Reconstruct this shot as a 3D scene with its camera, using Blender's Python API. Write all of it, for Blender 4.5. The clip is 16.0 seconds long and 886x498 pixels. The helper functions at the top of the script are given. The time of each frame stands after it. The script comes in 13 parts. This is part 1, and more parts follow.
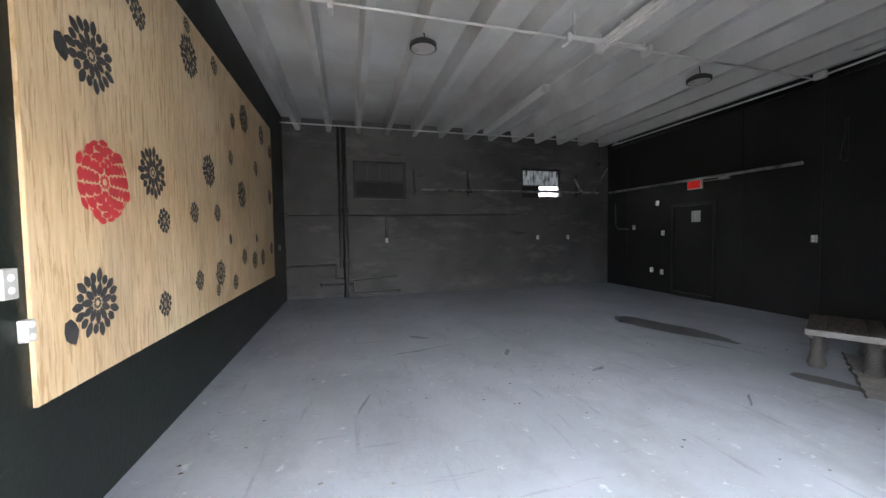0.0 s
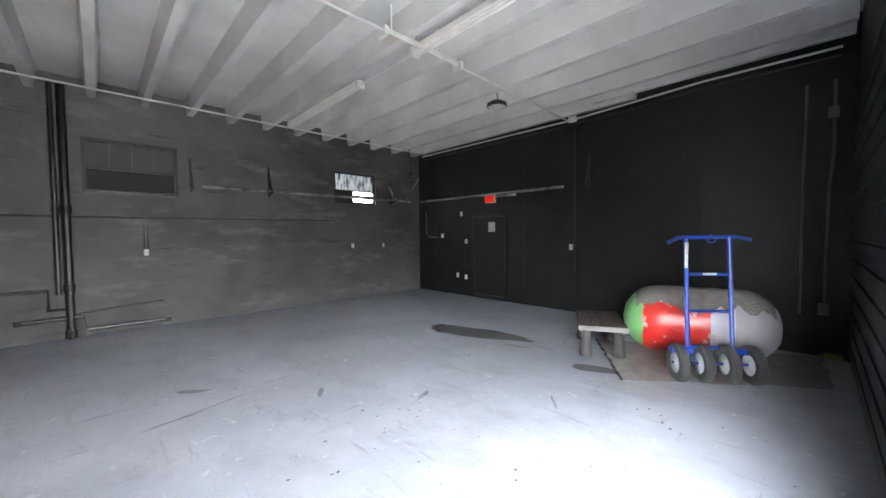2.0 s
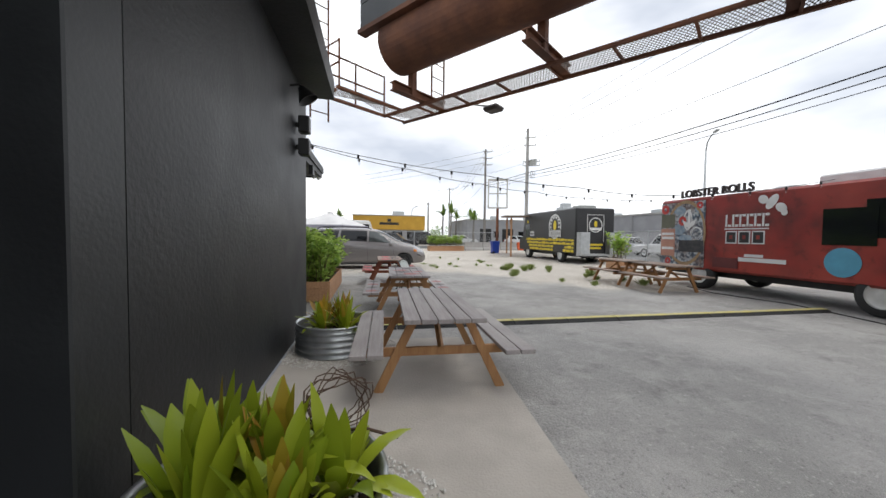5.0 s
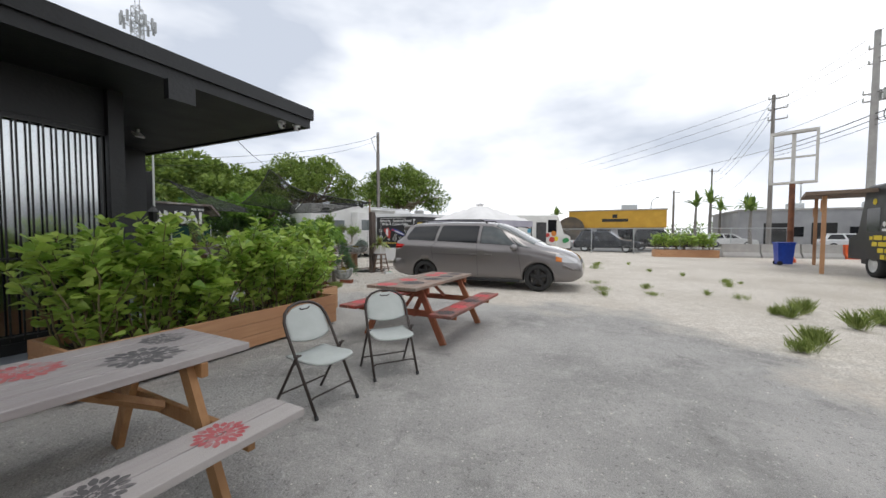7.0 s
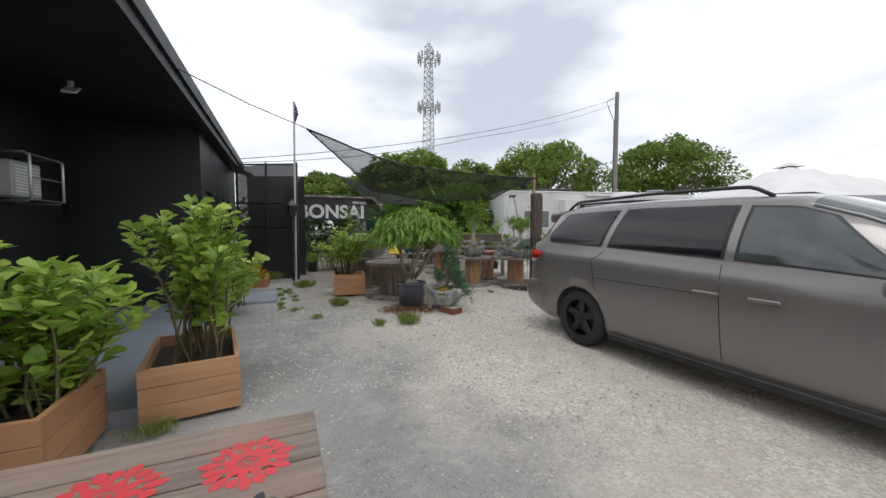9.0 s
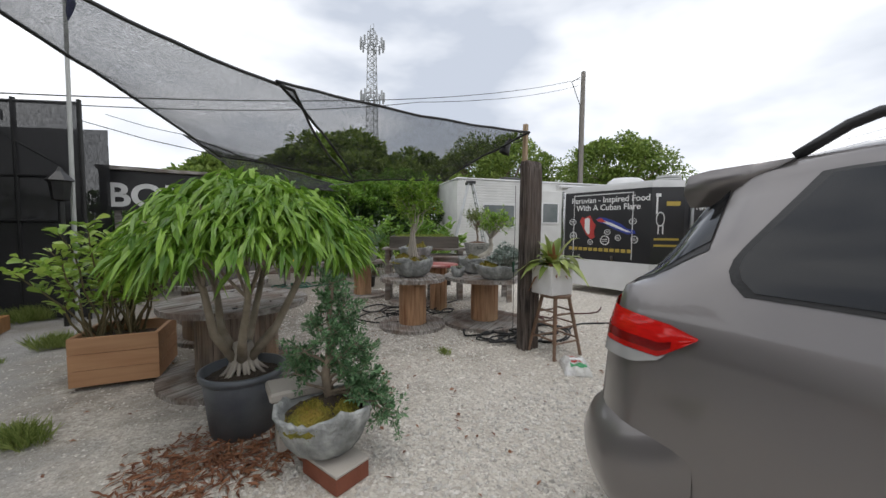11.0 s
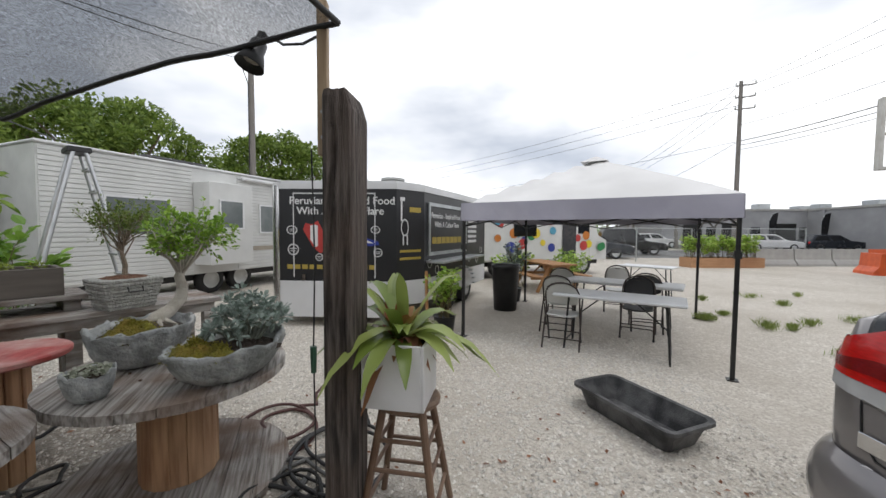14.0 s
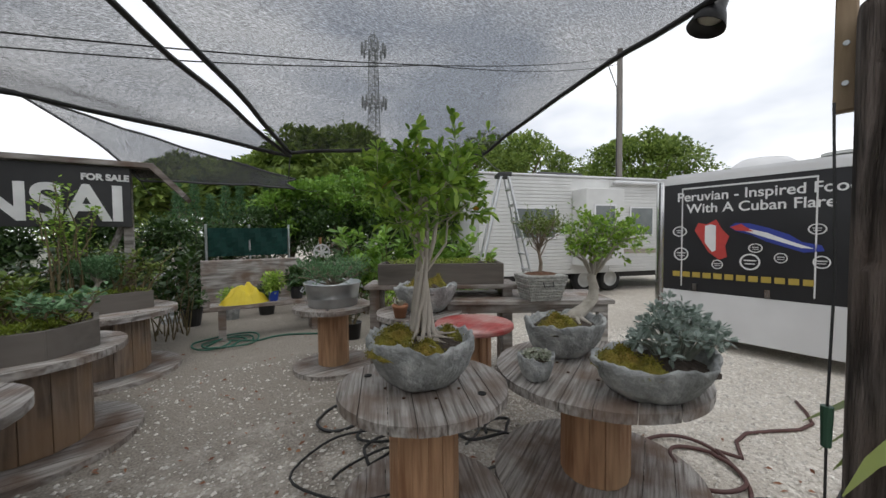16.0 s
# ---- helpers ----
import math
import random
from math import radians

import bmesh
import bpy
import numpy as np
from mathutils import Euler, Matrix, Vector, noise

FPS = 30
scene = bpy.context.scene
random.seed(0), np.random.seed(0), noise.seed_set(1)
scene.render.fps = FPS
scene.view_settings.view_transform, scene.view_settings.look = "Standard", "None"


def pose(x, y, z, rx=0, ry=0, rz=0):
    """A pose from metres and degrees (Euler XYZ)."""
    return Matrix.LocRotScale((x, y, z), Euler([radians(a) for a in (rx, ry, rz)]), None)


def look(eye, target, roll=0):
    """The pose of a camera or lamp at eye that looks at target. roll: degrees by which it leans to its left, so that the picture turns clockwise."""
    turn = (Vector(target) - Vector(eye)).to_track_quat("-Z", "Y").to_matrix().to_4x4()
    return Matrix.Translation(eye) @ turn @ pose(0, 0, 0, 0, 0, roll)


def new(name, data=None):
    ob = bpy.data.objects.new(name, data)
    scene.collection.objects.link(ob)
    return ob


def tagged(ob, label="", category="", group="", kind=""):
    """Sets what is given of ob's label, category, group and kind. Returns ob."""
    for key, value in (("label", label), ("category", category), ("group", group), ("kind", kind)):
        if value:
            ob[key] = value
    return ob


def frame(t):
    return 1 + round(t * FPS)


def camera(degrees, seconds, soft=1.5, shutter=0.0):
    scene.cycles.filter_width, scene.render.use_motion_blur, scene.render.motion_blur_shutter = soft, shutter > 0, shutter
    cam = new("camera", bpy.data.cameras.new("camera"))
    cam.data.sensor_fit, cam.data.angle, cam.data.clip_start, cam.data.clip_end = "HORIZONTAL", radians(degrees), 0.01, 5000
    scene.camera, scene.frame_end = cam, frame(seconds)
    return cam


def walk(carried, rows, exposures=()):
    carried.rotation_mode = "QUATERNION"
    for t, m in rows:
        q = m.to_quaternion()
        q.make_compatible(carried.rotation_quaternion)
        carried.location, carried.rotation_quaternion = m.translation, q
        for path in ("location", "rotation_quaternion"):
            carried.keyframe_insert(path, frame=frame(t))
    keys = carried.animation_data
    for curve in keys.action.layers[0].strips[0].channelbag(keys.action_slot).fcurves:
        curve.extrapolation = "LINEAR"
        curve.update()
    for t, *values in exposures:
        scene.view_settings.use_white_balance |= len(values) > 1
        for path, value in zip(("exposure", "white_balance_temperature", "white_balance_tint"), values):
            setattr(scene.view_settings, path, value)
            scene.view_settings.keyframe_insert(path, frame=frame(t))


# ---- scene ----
import functools

cam = camera(101.8, 16.0)
PATH = [
    (0, (-0.006, -0.039, 1.527), (0.502, 1.893, 1.442), -0.8),
    (0.5, (0.113, 0.24, 1.561), (0.77, 2.128, 1.486), -0.7),
    (1, (0.192, 0.452, 1.603), (1.042, 2.261, 1.533), -0.6),
    (1.5, (0.232, 0.572, 1.632), (1.357, 2.224, 1.558), -0.6),
    (2, (0.284, 0.568, 1.625), (1.668, 2.009, 1.551), -0.6),
    (2.5, (0.355, 0.539, 1.674), (2.011, 1.656, 1.582), -0.7),
    (3, (0.425, 0.329, 1.658), (2.324, 0.948, 1.553), -0.8),
    (3.5, (0.455, 0.046, 1.63), (2.441, 0.254, 1.522), -0.7),
    (4, (0.406, -0.125, 1.525), (2.391, -0.355, 1.441), 0.4),
    (4.2, (0.455, -0.227, 1.473), (2.412, -0.636, 1.398), 0.7),
    (6.3, (4.298, -3.04, 1.44), (6.296, -3.062, 1.349), 0.5),
    (6.5, (5.166, -3.401, 1.428), (7.15, -3.16, 1.34), 0.0),
    (7, (7.717, -4.015, 1.382), (9.518, -3.149, 1.3), 0.1),
    (7.5, (10.382, -3.962, 1.39), (11.74, -2.497, 1.301), 0.4),
    (8, (11.714, -3.582, 1.397), (12.679, -1.833, 1.307), 0.6),
    (8.2, (12.036, -3.434, 1.394), (12.91, -1.638, 1.301), 0.6),
    (10.3, (14.557, -0.305, 1.442), (15.352, 1.526, 1.316), -0.1),
    (10.5, (14.751, 0.074, 1.419), (15.608, 1.878, 1.297), -0.0),
    (11, (15.128, 0.85, 1.417), (16.199, 2.534, 1.295), 0.5),
    (11.5, (15.447, 1.39, 1.437), (16.733, 2.917, 1.317), 0.6),
    (12, (15.768, 1.825, 1.474), (17.315, 3.087, 1.356), 0.6),
    (12.5, (16.059, 2.182, 1.476), (17.878, 3.008, 1.38), 0.3),
    (13, (16.293, 2.519, 1.521), (18.261, 2.86, 1.423), 0.5),
    (13.5, (16.451, 2.852, 1.549), (18.444, 2.98, 1.448), 0.4),
    (14, (16.534, 3.192, 1.538), (18.521, 3.396, 1.442), 0.4),
    (14.5, (16.57, 3.467, 1.548), (18.489, 4.022, 1.458), 0.2),
    (15, (16.571, 3.59, 1.551), (18.301, 4.59, 1.462), -0.0),
    (15.5, (16.565, 3.626, 1.542), (17.995, 5.023, 1.458), -0.3),
    (16, (16.566, 3.637, 1.529), (17.614, 5.338, 1.452), -0.5),
]
EXPO = [(0.0, 4.15), (0.5, 4.72), (1.0, 5.0), (1.5, 5.22), (2.0, 5.35), (2.5, 5.4), (3.0, 4.0), (3.5, 1.35), (4.0, 0.1), (6.3, -0.1), (16.0, -0.2)]
walk(cam, [(t, look(eye, target, roll)) for t, eye, target, roll in PATH], EXPO)

# ---- sky and sun ----
world = bpy.data.worlds.new("overcast_sky")
scene.world = world
world.use_nodes = True
wn, wl = world.node_tree.nodes, world.node_tree.links
wn.clear()
sky = wn.new("ShaderNodeTexSky")
sky.sky_type, sky.sun_disc = "NISHITA", False
sky.sun_elevation, sky.sun_rotation = radians(76), radians(200)
tc = wn.new("ShaderNodeTexCoord")
mp = wn.new("ShaderNodeMapping")
mp.inputs["Scale"].default_value = (1.0, 1.0, 2.6)
mp.inputs["Location"].default_value = (0.35, 0.1, 0.4)
cn = wn.new("ShaderNodeTexNoise")
cn.inputs["Scale"].default_value, cn.inputs["Detail"].default_value, cn.inputs["Roughness"].default_value = 1.6, 5.0, 0.5
cr = wn.new("ShaderNodeValToRGB")
cr.color_ramp.elements[0].position, cr.color_ramp.elements[0].color = 0.34, (0.44, 0.475, 0.54, 1)
cr.color_ramp.elements[1].position, cr.color_ramp.elements[1].color = 0.62, (1.0, 1.0, 1.0, 1)
mul = wn.new("ShaderNodeMix")
mul.data_type = "RGBA"
mul.inputs[0].default_value = 0.93
gain = wn.new("ShaderNodeMix")
gain.data_type, gain.blend_type = "RGBA", "MULTIPLY"
gain.inputs[0].default_value = 1.0
gain.inputs[7].default_value = (16.3, 16.4, 16.6, 1)
bg = wn.new("ShaderNodeBackground")
bg.inputs["Strength"].default_value = 0.1
wo = wn.new("ShaderNodeOutputWorld")
wl.new(tc.outputs["Generated"], mp.inputs["Vector"])
wl.new(mp.outputs["Vector"], cn.inputs["Vector"])
wl.new(cn.outputs["Fac"], cr.inputs["Fac"])
wl.new(cr.outputs["Color"], gain.inputs[6])
wl.new(sky.outputs["Color"], mul.inputs[6])
wl.new(gain.outputs[2], mul.inputs[7])
wl.new(mul.outputs[2], bg.inputs["Color"])
wl.new(bg.outputs["Background"], wo.inputs["Surface"])
sun_data = bpy.data.lights.new("sun", "SUN")
sun_data.energy, sun_data.angle, sun_data.color = 0.8, radians(25), (1.0, 0.97, 0.92)
sun = new("sun", sun_data)
sun.matrix_world = look((0, 0, 30), (0 - 10 * math.cos(radians(76)) * math.sin(radians(200)), -10 * math.cos(radians(76)) * math.cos(radians(200)), 30 - 10 * math.sin(radians(76))))

# ---- materials ----
MATS = {}


def mat(name, c1, c2=None, scale=5.0, rough=0.6, metal=0.0, bump=0.15, fine=70.0, stretch=(1, 1, 1), c3=None, big=0.6, spec=0.5, island=0.0, lo=0.35, hi=0.65):
    """A surface with variation at two scales and a fine relief; stretch draws the grain along an axis."""
    if name in MATS:
        return MATS[name]
    m = bpy.data.materials.new(name)
    m.use_nodes = True
    n, l = m.node_tree.nodes, m.node_tree.links
    b = n["Principled BSDF"]
    c2 = c2 or tuple(v * 0.8 for v in c1)
    t = n.new("ShaderNodeTexCoord")
    mp = n.new("ShaderNodeMapping")
    mp.inputs["Scale"].default_value = stretch
    l.new(t.outputs["Object"], mp.inputs["Vector"])
    a = n.new("ShaderNodeTexNoise")
    a.inputs["Scale"].default_value, a.inputs["Detail"].default_value = scale, 6.0
    l.new(mp.outputs["Vector"], a.inputs["Vector"])
    r = n.new("ShaderNodeValToRGB")
    r.color_ramp.elements[0].position, r.color_ramp.elements[0].color = lo, (*c1, 1)
    r.color_ramp.elements[1].position, r.color_ramp.elements[1].color = hi, (*c2, 1)
    l.new(a.outputs["Fac"], r.inputs["Fac"])
    out = r.outputs["Color"]
    g = n.new("ShaderNodeTexNoise")
    g.inputs["Scale"].default_value, g.inputs["Detail"].default_value = big, 4.0
    l.new(t.outputs["Object"], g.inputs["Vector"])
    g2 = n.new("ShaderNodeValToRGB")
    g2.color_ramp.elements[0].position, g2.color_ramp.elements[0].color = 0.42, (0, 0, 0, 1)
    g2.color_ramp.elements[1].position, g2.color_ramp.elements[1].color = 0.68, (1, 1, 1, 1)
    l.new(g.outputs["Fac"], g2.inputs["Fac"])
    k = n.new("ShaderNodeMix")
    k.data_type = "RGBA"
    k.inputs[7].default_value = (*(c3 or tuple(v * 0.82 for v in c1)), 1)
    l.new(g2.outputs["Color"], k.inputs[0])
    l.new(out, k.inputs[6])
    out = k.outputs[2]
    if island:
        ge = n.new("ShaderNodeNewGeometry")
        oi = n.new("ShaderNodeObjectInfo")
        ad = n.new("ShaderNodeMath")
        l.new(ge.outputs["Random Per Island"], ad.inputs[0])
        l.new(oi.outputs["Random"], ad.inputs[1])
        mr = n.new("ShaderNodeMapRange")
        mr.inputs["From Max"].default_value = 2.0
        mr.inputs["To Min"].default_value, mr.inputs["To Max"].default_value = 1 - island, 1 + island
        l.new(ad.outputs[0], mr.inputs["Value"])
        hv = n.new("ShaderNodeHueSaturation")
        l.new(mr.outputs["Result"], hv.inputs["Value"])
        l.new(out, hv.inputs["Color"])
        out = hv.outputs["Color"]
    l.new(out, b.inputs["Base Color"])
    b.inputs["Metallic"].default_value = metal
    b.inputs["Specular IOR Level"].default_value = spec
    rr = n.new("ShaderNodeMapRange")
    rr.inputs["To Min"].default_value, rr.inputs["To Max"].default_value = max(0.02, rough - 0.12), min(1, rough + 0.12)
    l.new(a.outputs["Fac"], rr.inputs["Value"])
    l.new(rr.outputs["Result"], b.inputs["Roughness"])
    if bump:
        f = n.new("ShaderNodeTexNoise")
        f.inputs["Scale"].default_value, f.inputs["Detail"].default_value = fine, 3.0
        l.new(mp.outputs["Vector"], f.inputs["Vector"])
        bp = n.new("ShaderNodeBump")
        bp.inputs["Strength"].default_value, bp.inputs["Distance"].default_value = bump, 0.02
        l.new(f.outputs["Fac"], bp.inputs["Height"])
        l.new(bp.outputs["Normal"], b.inputs["Normal"])
    MATS[name] = m
    return m


def leafmat(name, c1, c2, rough=0.45, trans=0.25):
    """Leaves: colour varies from leaf to leaf, and some light comes through."""
    if name in MATS:
        return MATS[name]
    m = bpy.data.materials.new(name)
    m.use_nodes = True
    n, l = m.node_tree.nodes, m.node_tree.links
    b = n["Principled BSDF"]
    ge = n.new("ShaderNodeNewGeometry")
    r = n.new("ShaderNodeValToRGB")
    r.color_ramp.elements[0].color, r.color_ramp.elements[1].color = (*c1, 1), (*c2, 1)
    l.new(ge.outputs["Random Per Island"], r.inputs["Fac"])
    l.new(r.outputs["Color"], b.inputs["Base Color"])
    b.inputs["Roughness"].default_value = rough
    tr = n.new("ShaderNodeBsdfTranslucent")
    l.new(r.outputs["Color"], tr.inputs["Color"])
    mx = n.new("ShaderNodeMixShader")
    mx.inputs[0].default_value = trans
    l.new(b.outputs[0], mx.inputs[1])
    l.new(tr.outputs[0], mx.inputs[2])
    l.new(mx.outputs[0], n["Material Output"].inputs["Surface"])
    MATS[name] = m
    return m


def glassmat(name, tint=(0.9, 0.95, 0.95), dark=0.0, rough=0.02, thin=0.0):
    """A pane: clear or tinted glass with a mirror-like skin."""
    if name in MATS:
        return MATS[name]
    m = bpy.data.materials.new(name)
    m.use_nodes = True
    n, l = m.node_tree.nodes, m.node_tree.links
    n.remove(n["Principled BSDF"])
    gl = n.new("ShaderNodeBsdfGlossy")
    gl.inputs["Roughness"].default_value = rough
    tr = n.new("ShaderNodeBsdfTransparent")
    tr.inputs["Color"].default_value = (*[v * (1 - dark) for v in tint], 1)
    fr = n.new("ShaderNodeFresnel")
    fr.inputs["IOR"].default_value = 1.6
    mx = n.new("ShaderNodeMixShader")
    if thin:
        mx.inputs[0].default_value = thin
    else:
        l.new(fr.outputs[0], mx.inputs[0])
    l.new(tr.outputs[0], mx.inputs[1])
    l.new(gl.outputs[0], mx.inputs[2])
    l.new(mx.outputs[0], n["Material Output"].inputs["Surface"])
    MATS[name] = m
    return m


def overlay(m, colour, scale, lo, hi, amount, stretch=(1, 1, 1), turn=0.0, detail=9.0):
    """Lays patches of a second colour over a surface: scuffs, drips, crust, worn paint."""
    n, l = m.node_tree.nodes, m.node_tree.links
    b = n["Principled BSDF"]
    src = b.inputs["Base Color"].links[0].from_socket
    t = n.new("ShaderNodeTexCoord")
    mp = n.new("ShaderNodeMapping")
    mp.inputs["Scale"].default_value, mp.inputs["Rotation"].default_value = stretch, (0, 0, turn)
    a = n.new("ShaderNodeTexNoise")
    a.inputs["Scale"].default_value, a.inputs["Detail"].default_value, a.inputs["Roughness"].default_value = scale, detail, 0.65
    r = n.new("ShaderNodeMapRange")
    r.inputs["From Min"].default_value, r.inputs["From Max"].default_value, r.inputs["To Max"].default_value = lo, hi, amount
    k = n.new("ShaderNodeMix")
    k.data_type = "RGBA"
    k.inputs[7].default_value = (*colour, 1)
    l.new(t.outputs["Object"], mp.inputs["Vector"])
    l.new(mp.outputs["Vector"], a.inputs["Vector"])
    l.new(a.outputs["Fac"], r.inputs["Value"])
    l.new(r.outputs["Result"], k.inputs[0])
    l.new(src, k.inputs[6])
    l.new(k.outputs[2], b.inputs["Base Color"])
    return m


BLACKWALL = overlay(mat("black_wall_paint", (0.008, 0.008, 0.0085), (0.015, 0.015, 0.0155), 1.2, 0.55, spec=0.3, bump=0.4, fine=28, c3=(0.021, 0.021, 0.021), big=0.35), (0.06, 0.06, 0.06), 2.2, 0.66, 0.8, 0.7, (1, 0.5, 3.0))
DUSTYBLACK = overlay(overlay(overlay(mat("dusty_black_block_wall", (0.040, 0.040, 0.041), (0.072, 0.072, 0.073), 1.6, 0.6, spec=0.4, bump=0.2, fine=30, c3=(0.10, 0.099, 0.097), big=0.5), (0.18, 0.178, 0.174), 1.5, 0.54, 0.76, 0.75, (0.7, 1, 2.2)), (0.014, 0.014, 0.014), 2.0, 0.60, 0.72, 0.8, (0.6, 1, 3.4)), (0.012, 0.012, 0.012), 16, 0.70, 0.74, 0.9)
GREENBLACK = overlay(mat("dark_green_black_gloss_paint", (0.007, 0.0105, 0.009), (0.012, 0.017, 0.0145), 1.4, 0.42, bump=0.12, fine=30, c3=(0.010, 0.011, 0.0105), big=0.5), (0.10, 0.105, 0.10), 7, 0.66, 0.76, 0.8, (1, 0.6, 1.4))
EXTBLACK = mat("black_exterior_paint", (0.012, 0.013, 0.014), (0.018, 0.019, 0.021), 2.0, 0.5, bump=0.2, fine=30, big=0.4)
JAMBGREY = mat("charcoal_metal_paint", (0.018, 0.02, 0.022), (0.025, 0.028, 0.03), 3.0, 0.45, bump=0.1, fine=40)
WHITECEIL = overlay(mat("white_ceiling_paint", (0.60, 0.61, 0.62), (0.52, 0.53, 0.54), 1.5, 0.6, bump=0.2, c3=(0.43, 0.43, 0.43), big=0.5), (0.30, 0.30, 0.295), 2.6, 0.62, 0.78, 0.6, (2.5, 0.5, 1))
WHITE = mat("white_paint", (0.8, 0.8, 0.8), (0.72, 0.72, 0.72), 3, 0.45, bump=0.05)
GREYFLOOR = overlay(overlay(overlay(overlay(mat("grey_floor_paint", (0.30, 0.325, 0.37), (0.36, 0.385, 0.43), 1.5, 0.42, bump=0.2, fine=25, c3=(0.25, 0.27, 0.3), big=0.5), (0.21, 0.22, 0.235), 1.3, 0.50, 0.72, 0.7, (1.3, 0.8, 1), 0.6), (0.15, 0.155, 0.165), 3.0, 0.60, 0.72, 0.7, (3.0, 0.35, 1), 1.0), (0.13, 0.135, 0.145), 2.6, 0.62, 0.74, 0.65, (0.4, 3.5, 1), 0.4), (0.55, 0.57, 0.6), 8, 0.62, 0.68, 0.55)
PLY = overlay(overlay(mat("plywood", (0.70, 0.53, 0.33), (0.58, 0.41, 0.23), 5.0, 0.55, bump=0.1, stretch=(1.0, 8.0, 0.6), c3=(0.72, 0.57, 0.38), big=0.8), (0.42, 0.27, 0.13), 9.0, 0.53, 0.62, 0.75, (1, 5.5, 0.42), detail=3.0), (0.40, 0.30, 0.20), 1.3, 0.52, 0.74, 0.7, (1, 1.6, 0.6))
RUST = mat("rusty_steel", (0.13, 0.05, 0.028), (0.24, 0.10, 0.05), 3.0, 0.8, bump=0.4, fine=25, c3=(0.07, 0.03, 0.02))
STEEL = mat("galvanised_steel", (0.55, 0.57, 0.58), (0.42, 0.44, 0.45), 6, 0.38, 0.9, bump=0.1)
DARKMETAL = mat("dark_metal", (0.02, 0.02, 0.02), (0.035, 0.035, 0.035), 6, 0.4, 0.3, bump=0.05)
WOODNEW = mat("cedar_board", (0.42, 0.22, 0.11), (0.52, 0.30, 0.16), 2.0, 0.6, bump=0.2, stretch=(0.8, 12, 12), c3=(0.36, 0.18, 0.09), island=0.12)
WOODLEG = mat("picnic_leg_wood", (0.38, 0.2, 0.08), (0.28, 0.13, 0.05), 4.0, 0.6, bump=0.2, stretch=(6, 6, 1), island=0.1)
WOODGREY = mat("weathered_grey_wood", (0.40, 0.375, 0.35), (0.13, 0.115, 0.102), 3.4, 0.8, bump=0.5, fine=40, stretch=(0.8, 16, 6), c3=(0.15, 0.10, 0.072), big=3.2, island=0.34, lo=0.38, hi=0.66)
WOODSPOOL = mat("spool_core_wood", (0.50, 0.29, 0.16), (0.27, 0.13, 0.065), 3.0, 0.65, bump=0.25, stretch=(10, 10, 0.8), c3=(0.5, 0.34, 0.2), island=0.16)
WOODDARK = mat("old_dark_post_wood", (0.20, 0.165, 0.145), (0.022, 0.016, 0.013), 6.0, 0.8, bump=0.9, fine=30, stretch=(7, 7, 0.5), c3=(0.10, 0.07, 0.055), big=2.5, lo=0.3, hi=0.62)
BLACKPL = mat("black_plastic", (0.015, 0.015, 0.016), (0.025, 0.025, 0.026), 6, 0.45, bump=0.1)
RUBBER = mat("tyre_rubber", (0.018, 0.018, 0.018), (0.03, 0.03, 0.03), 8, 0.8, bump=0.3)
GREYPL = mat("pale_grey_plastic", (0.5, 0.51, 0.49), (0.42, 0.43, 0.41), 6, 0.5, bump=0.05)
CONC = mat("concrete", (0.5, 0.46, 0.41), (0.42, 0.385, 0.34), 3, 0.85, bump=0.3, fine=60)
STONEPOT = mat("rough_cement_pot", (0.48, 0.49, 0.48), (0.25, 0.26, 0.26), 14, 0.92, bump=1.0, fine=34, c3=(0.2, 0.21, 0.2), big=6)
SOIL = mat("dark_soil", (0.035, 0.025, 0.018), (0.07, 0.05, 0.035), 14, 0.95, bump=0.8, fine=60)
MOSS = mat("moss", (0.24, 0.22, 0.025), (0.11, 0.10, 0.015), 16, 0.95, bump=1.0, fine=90, c3=(0.26, 0.17, 0.03), big=6)
BARK = mat("pale_bark", (0.30, 0.24, 0.18), (0.18, 0.14, 0.10), 10, 0.85, bump=0.6, fine=50)
CARGREY = mat("van_paint", (0.20, 0.185, 0.183), (0.21, 0.194, 0.192), 2, 0.34, 0.5, bump=0.0, big=0.3, c3=(0.195, 0.181, 0.178))
CARGREY.node_tree.nodes["Principled BSDF"].inputs["Coat Weight"].default_value = 1.0
CARGREY.node_tree.nodes["Principled BSDF"].inputs["Coat Roughness"].default_value = 0.04
CHROME = mat("chrome", (0.7, 0.7, 0.7), None, 5, 0.15, 1.0, bump=0)
REDLENS = mat("red_tail_lens", (0.62, 0.012, 0.01), (0.42, 0.008, 0.006), 26, 0.08, bump=0, stretch=(1, 1, 5))
DARKLENS = mat("dark_red_lens", (0.16, 0.006, 0.006), (0.28, 0.008, 0.008), 60, 0.1, bump=0, stretch=(1, 1, 6))
CLEARLENS = mat("clear_lamp_lens", (0.6, 0.6, 0.6), None, 5, 0.12, 0.3, bump=0)
DARKGLASS = mat("tinted_window", (0.008, 0.009, 0.011), (0.011, 0.012, 0.014), 2, 0.05, bump=0, spec=0.45)
DARKGLASS.node_tree.nodes["Principled BSDF"].inputs["Coat Weight"].default_value = 0.1
RED = mat("red_paint", (0.5, 0.05, 0.04), (0.38, 0.03, 0.03), 8, 0.6, bump=0.1)
YELLOW = mat("yellow_paint", (0.75, 0.58, 0.03), (0.62, 0.48, 0.03), 6, 0.55, bump=0.05)
BLUE = mat("blue_enamel", (0.015, 0.06, 0.40), (0.012, 0.045, 0.30), 6, 0.35, bump=0.05)
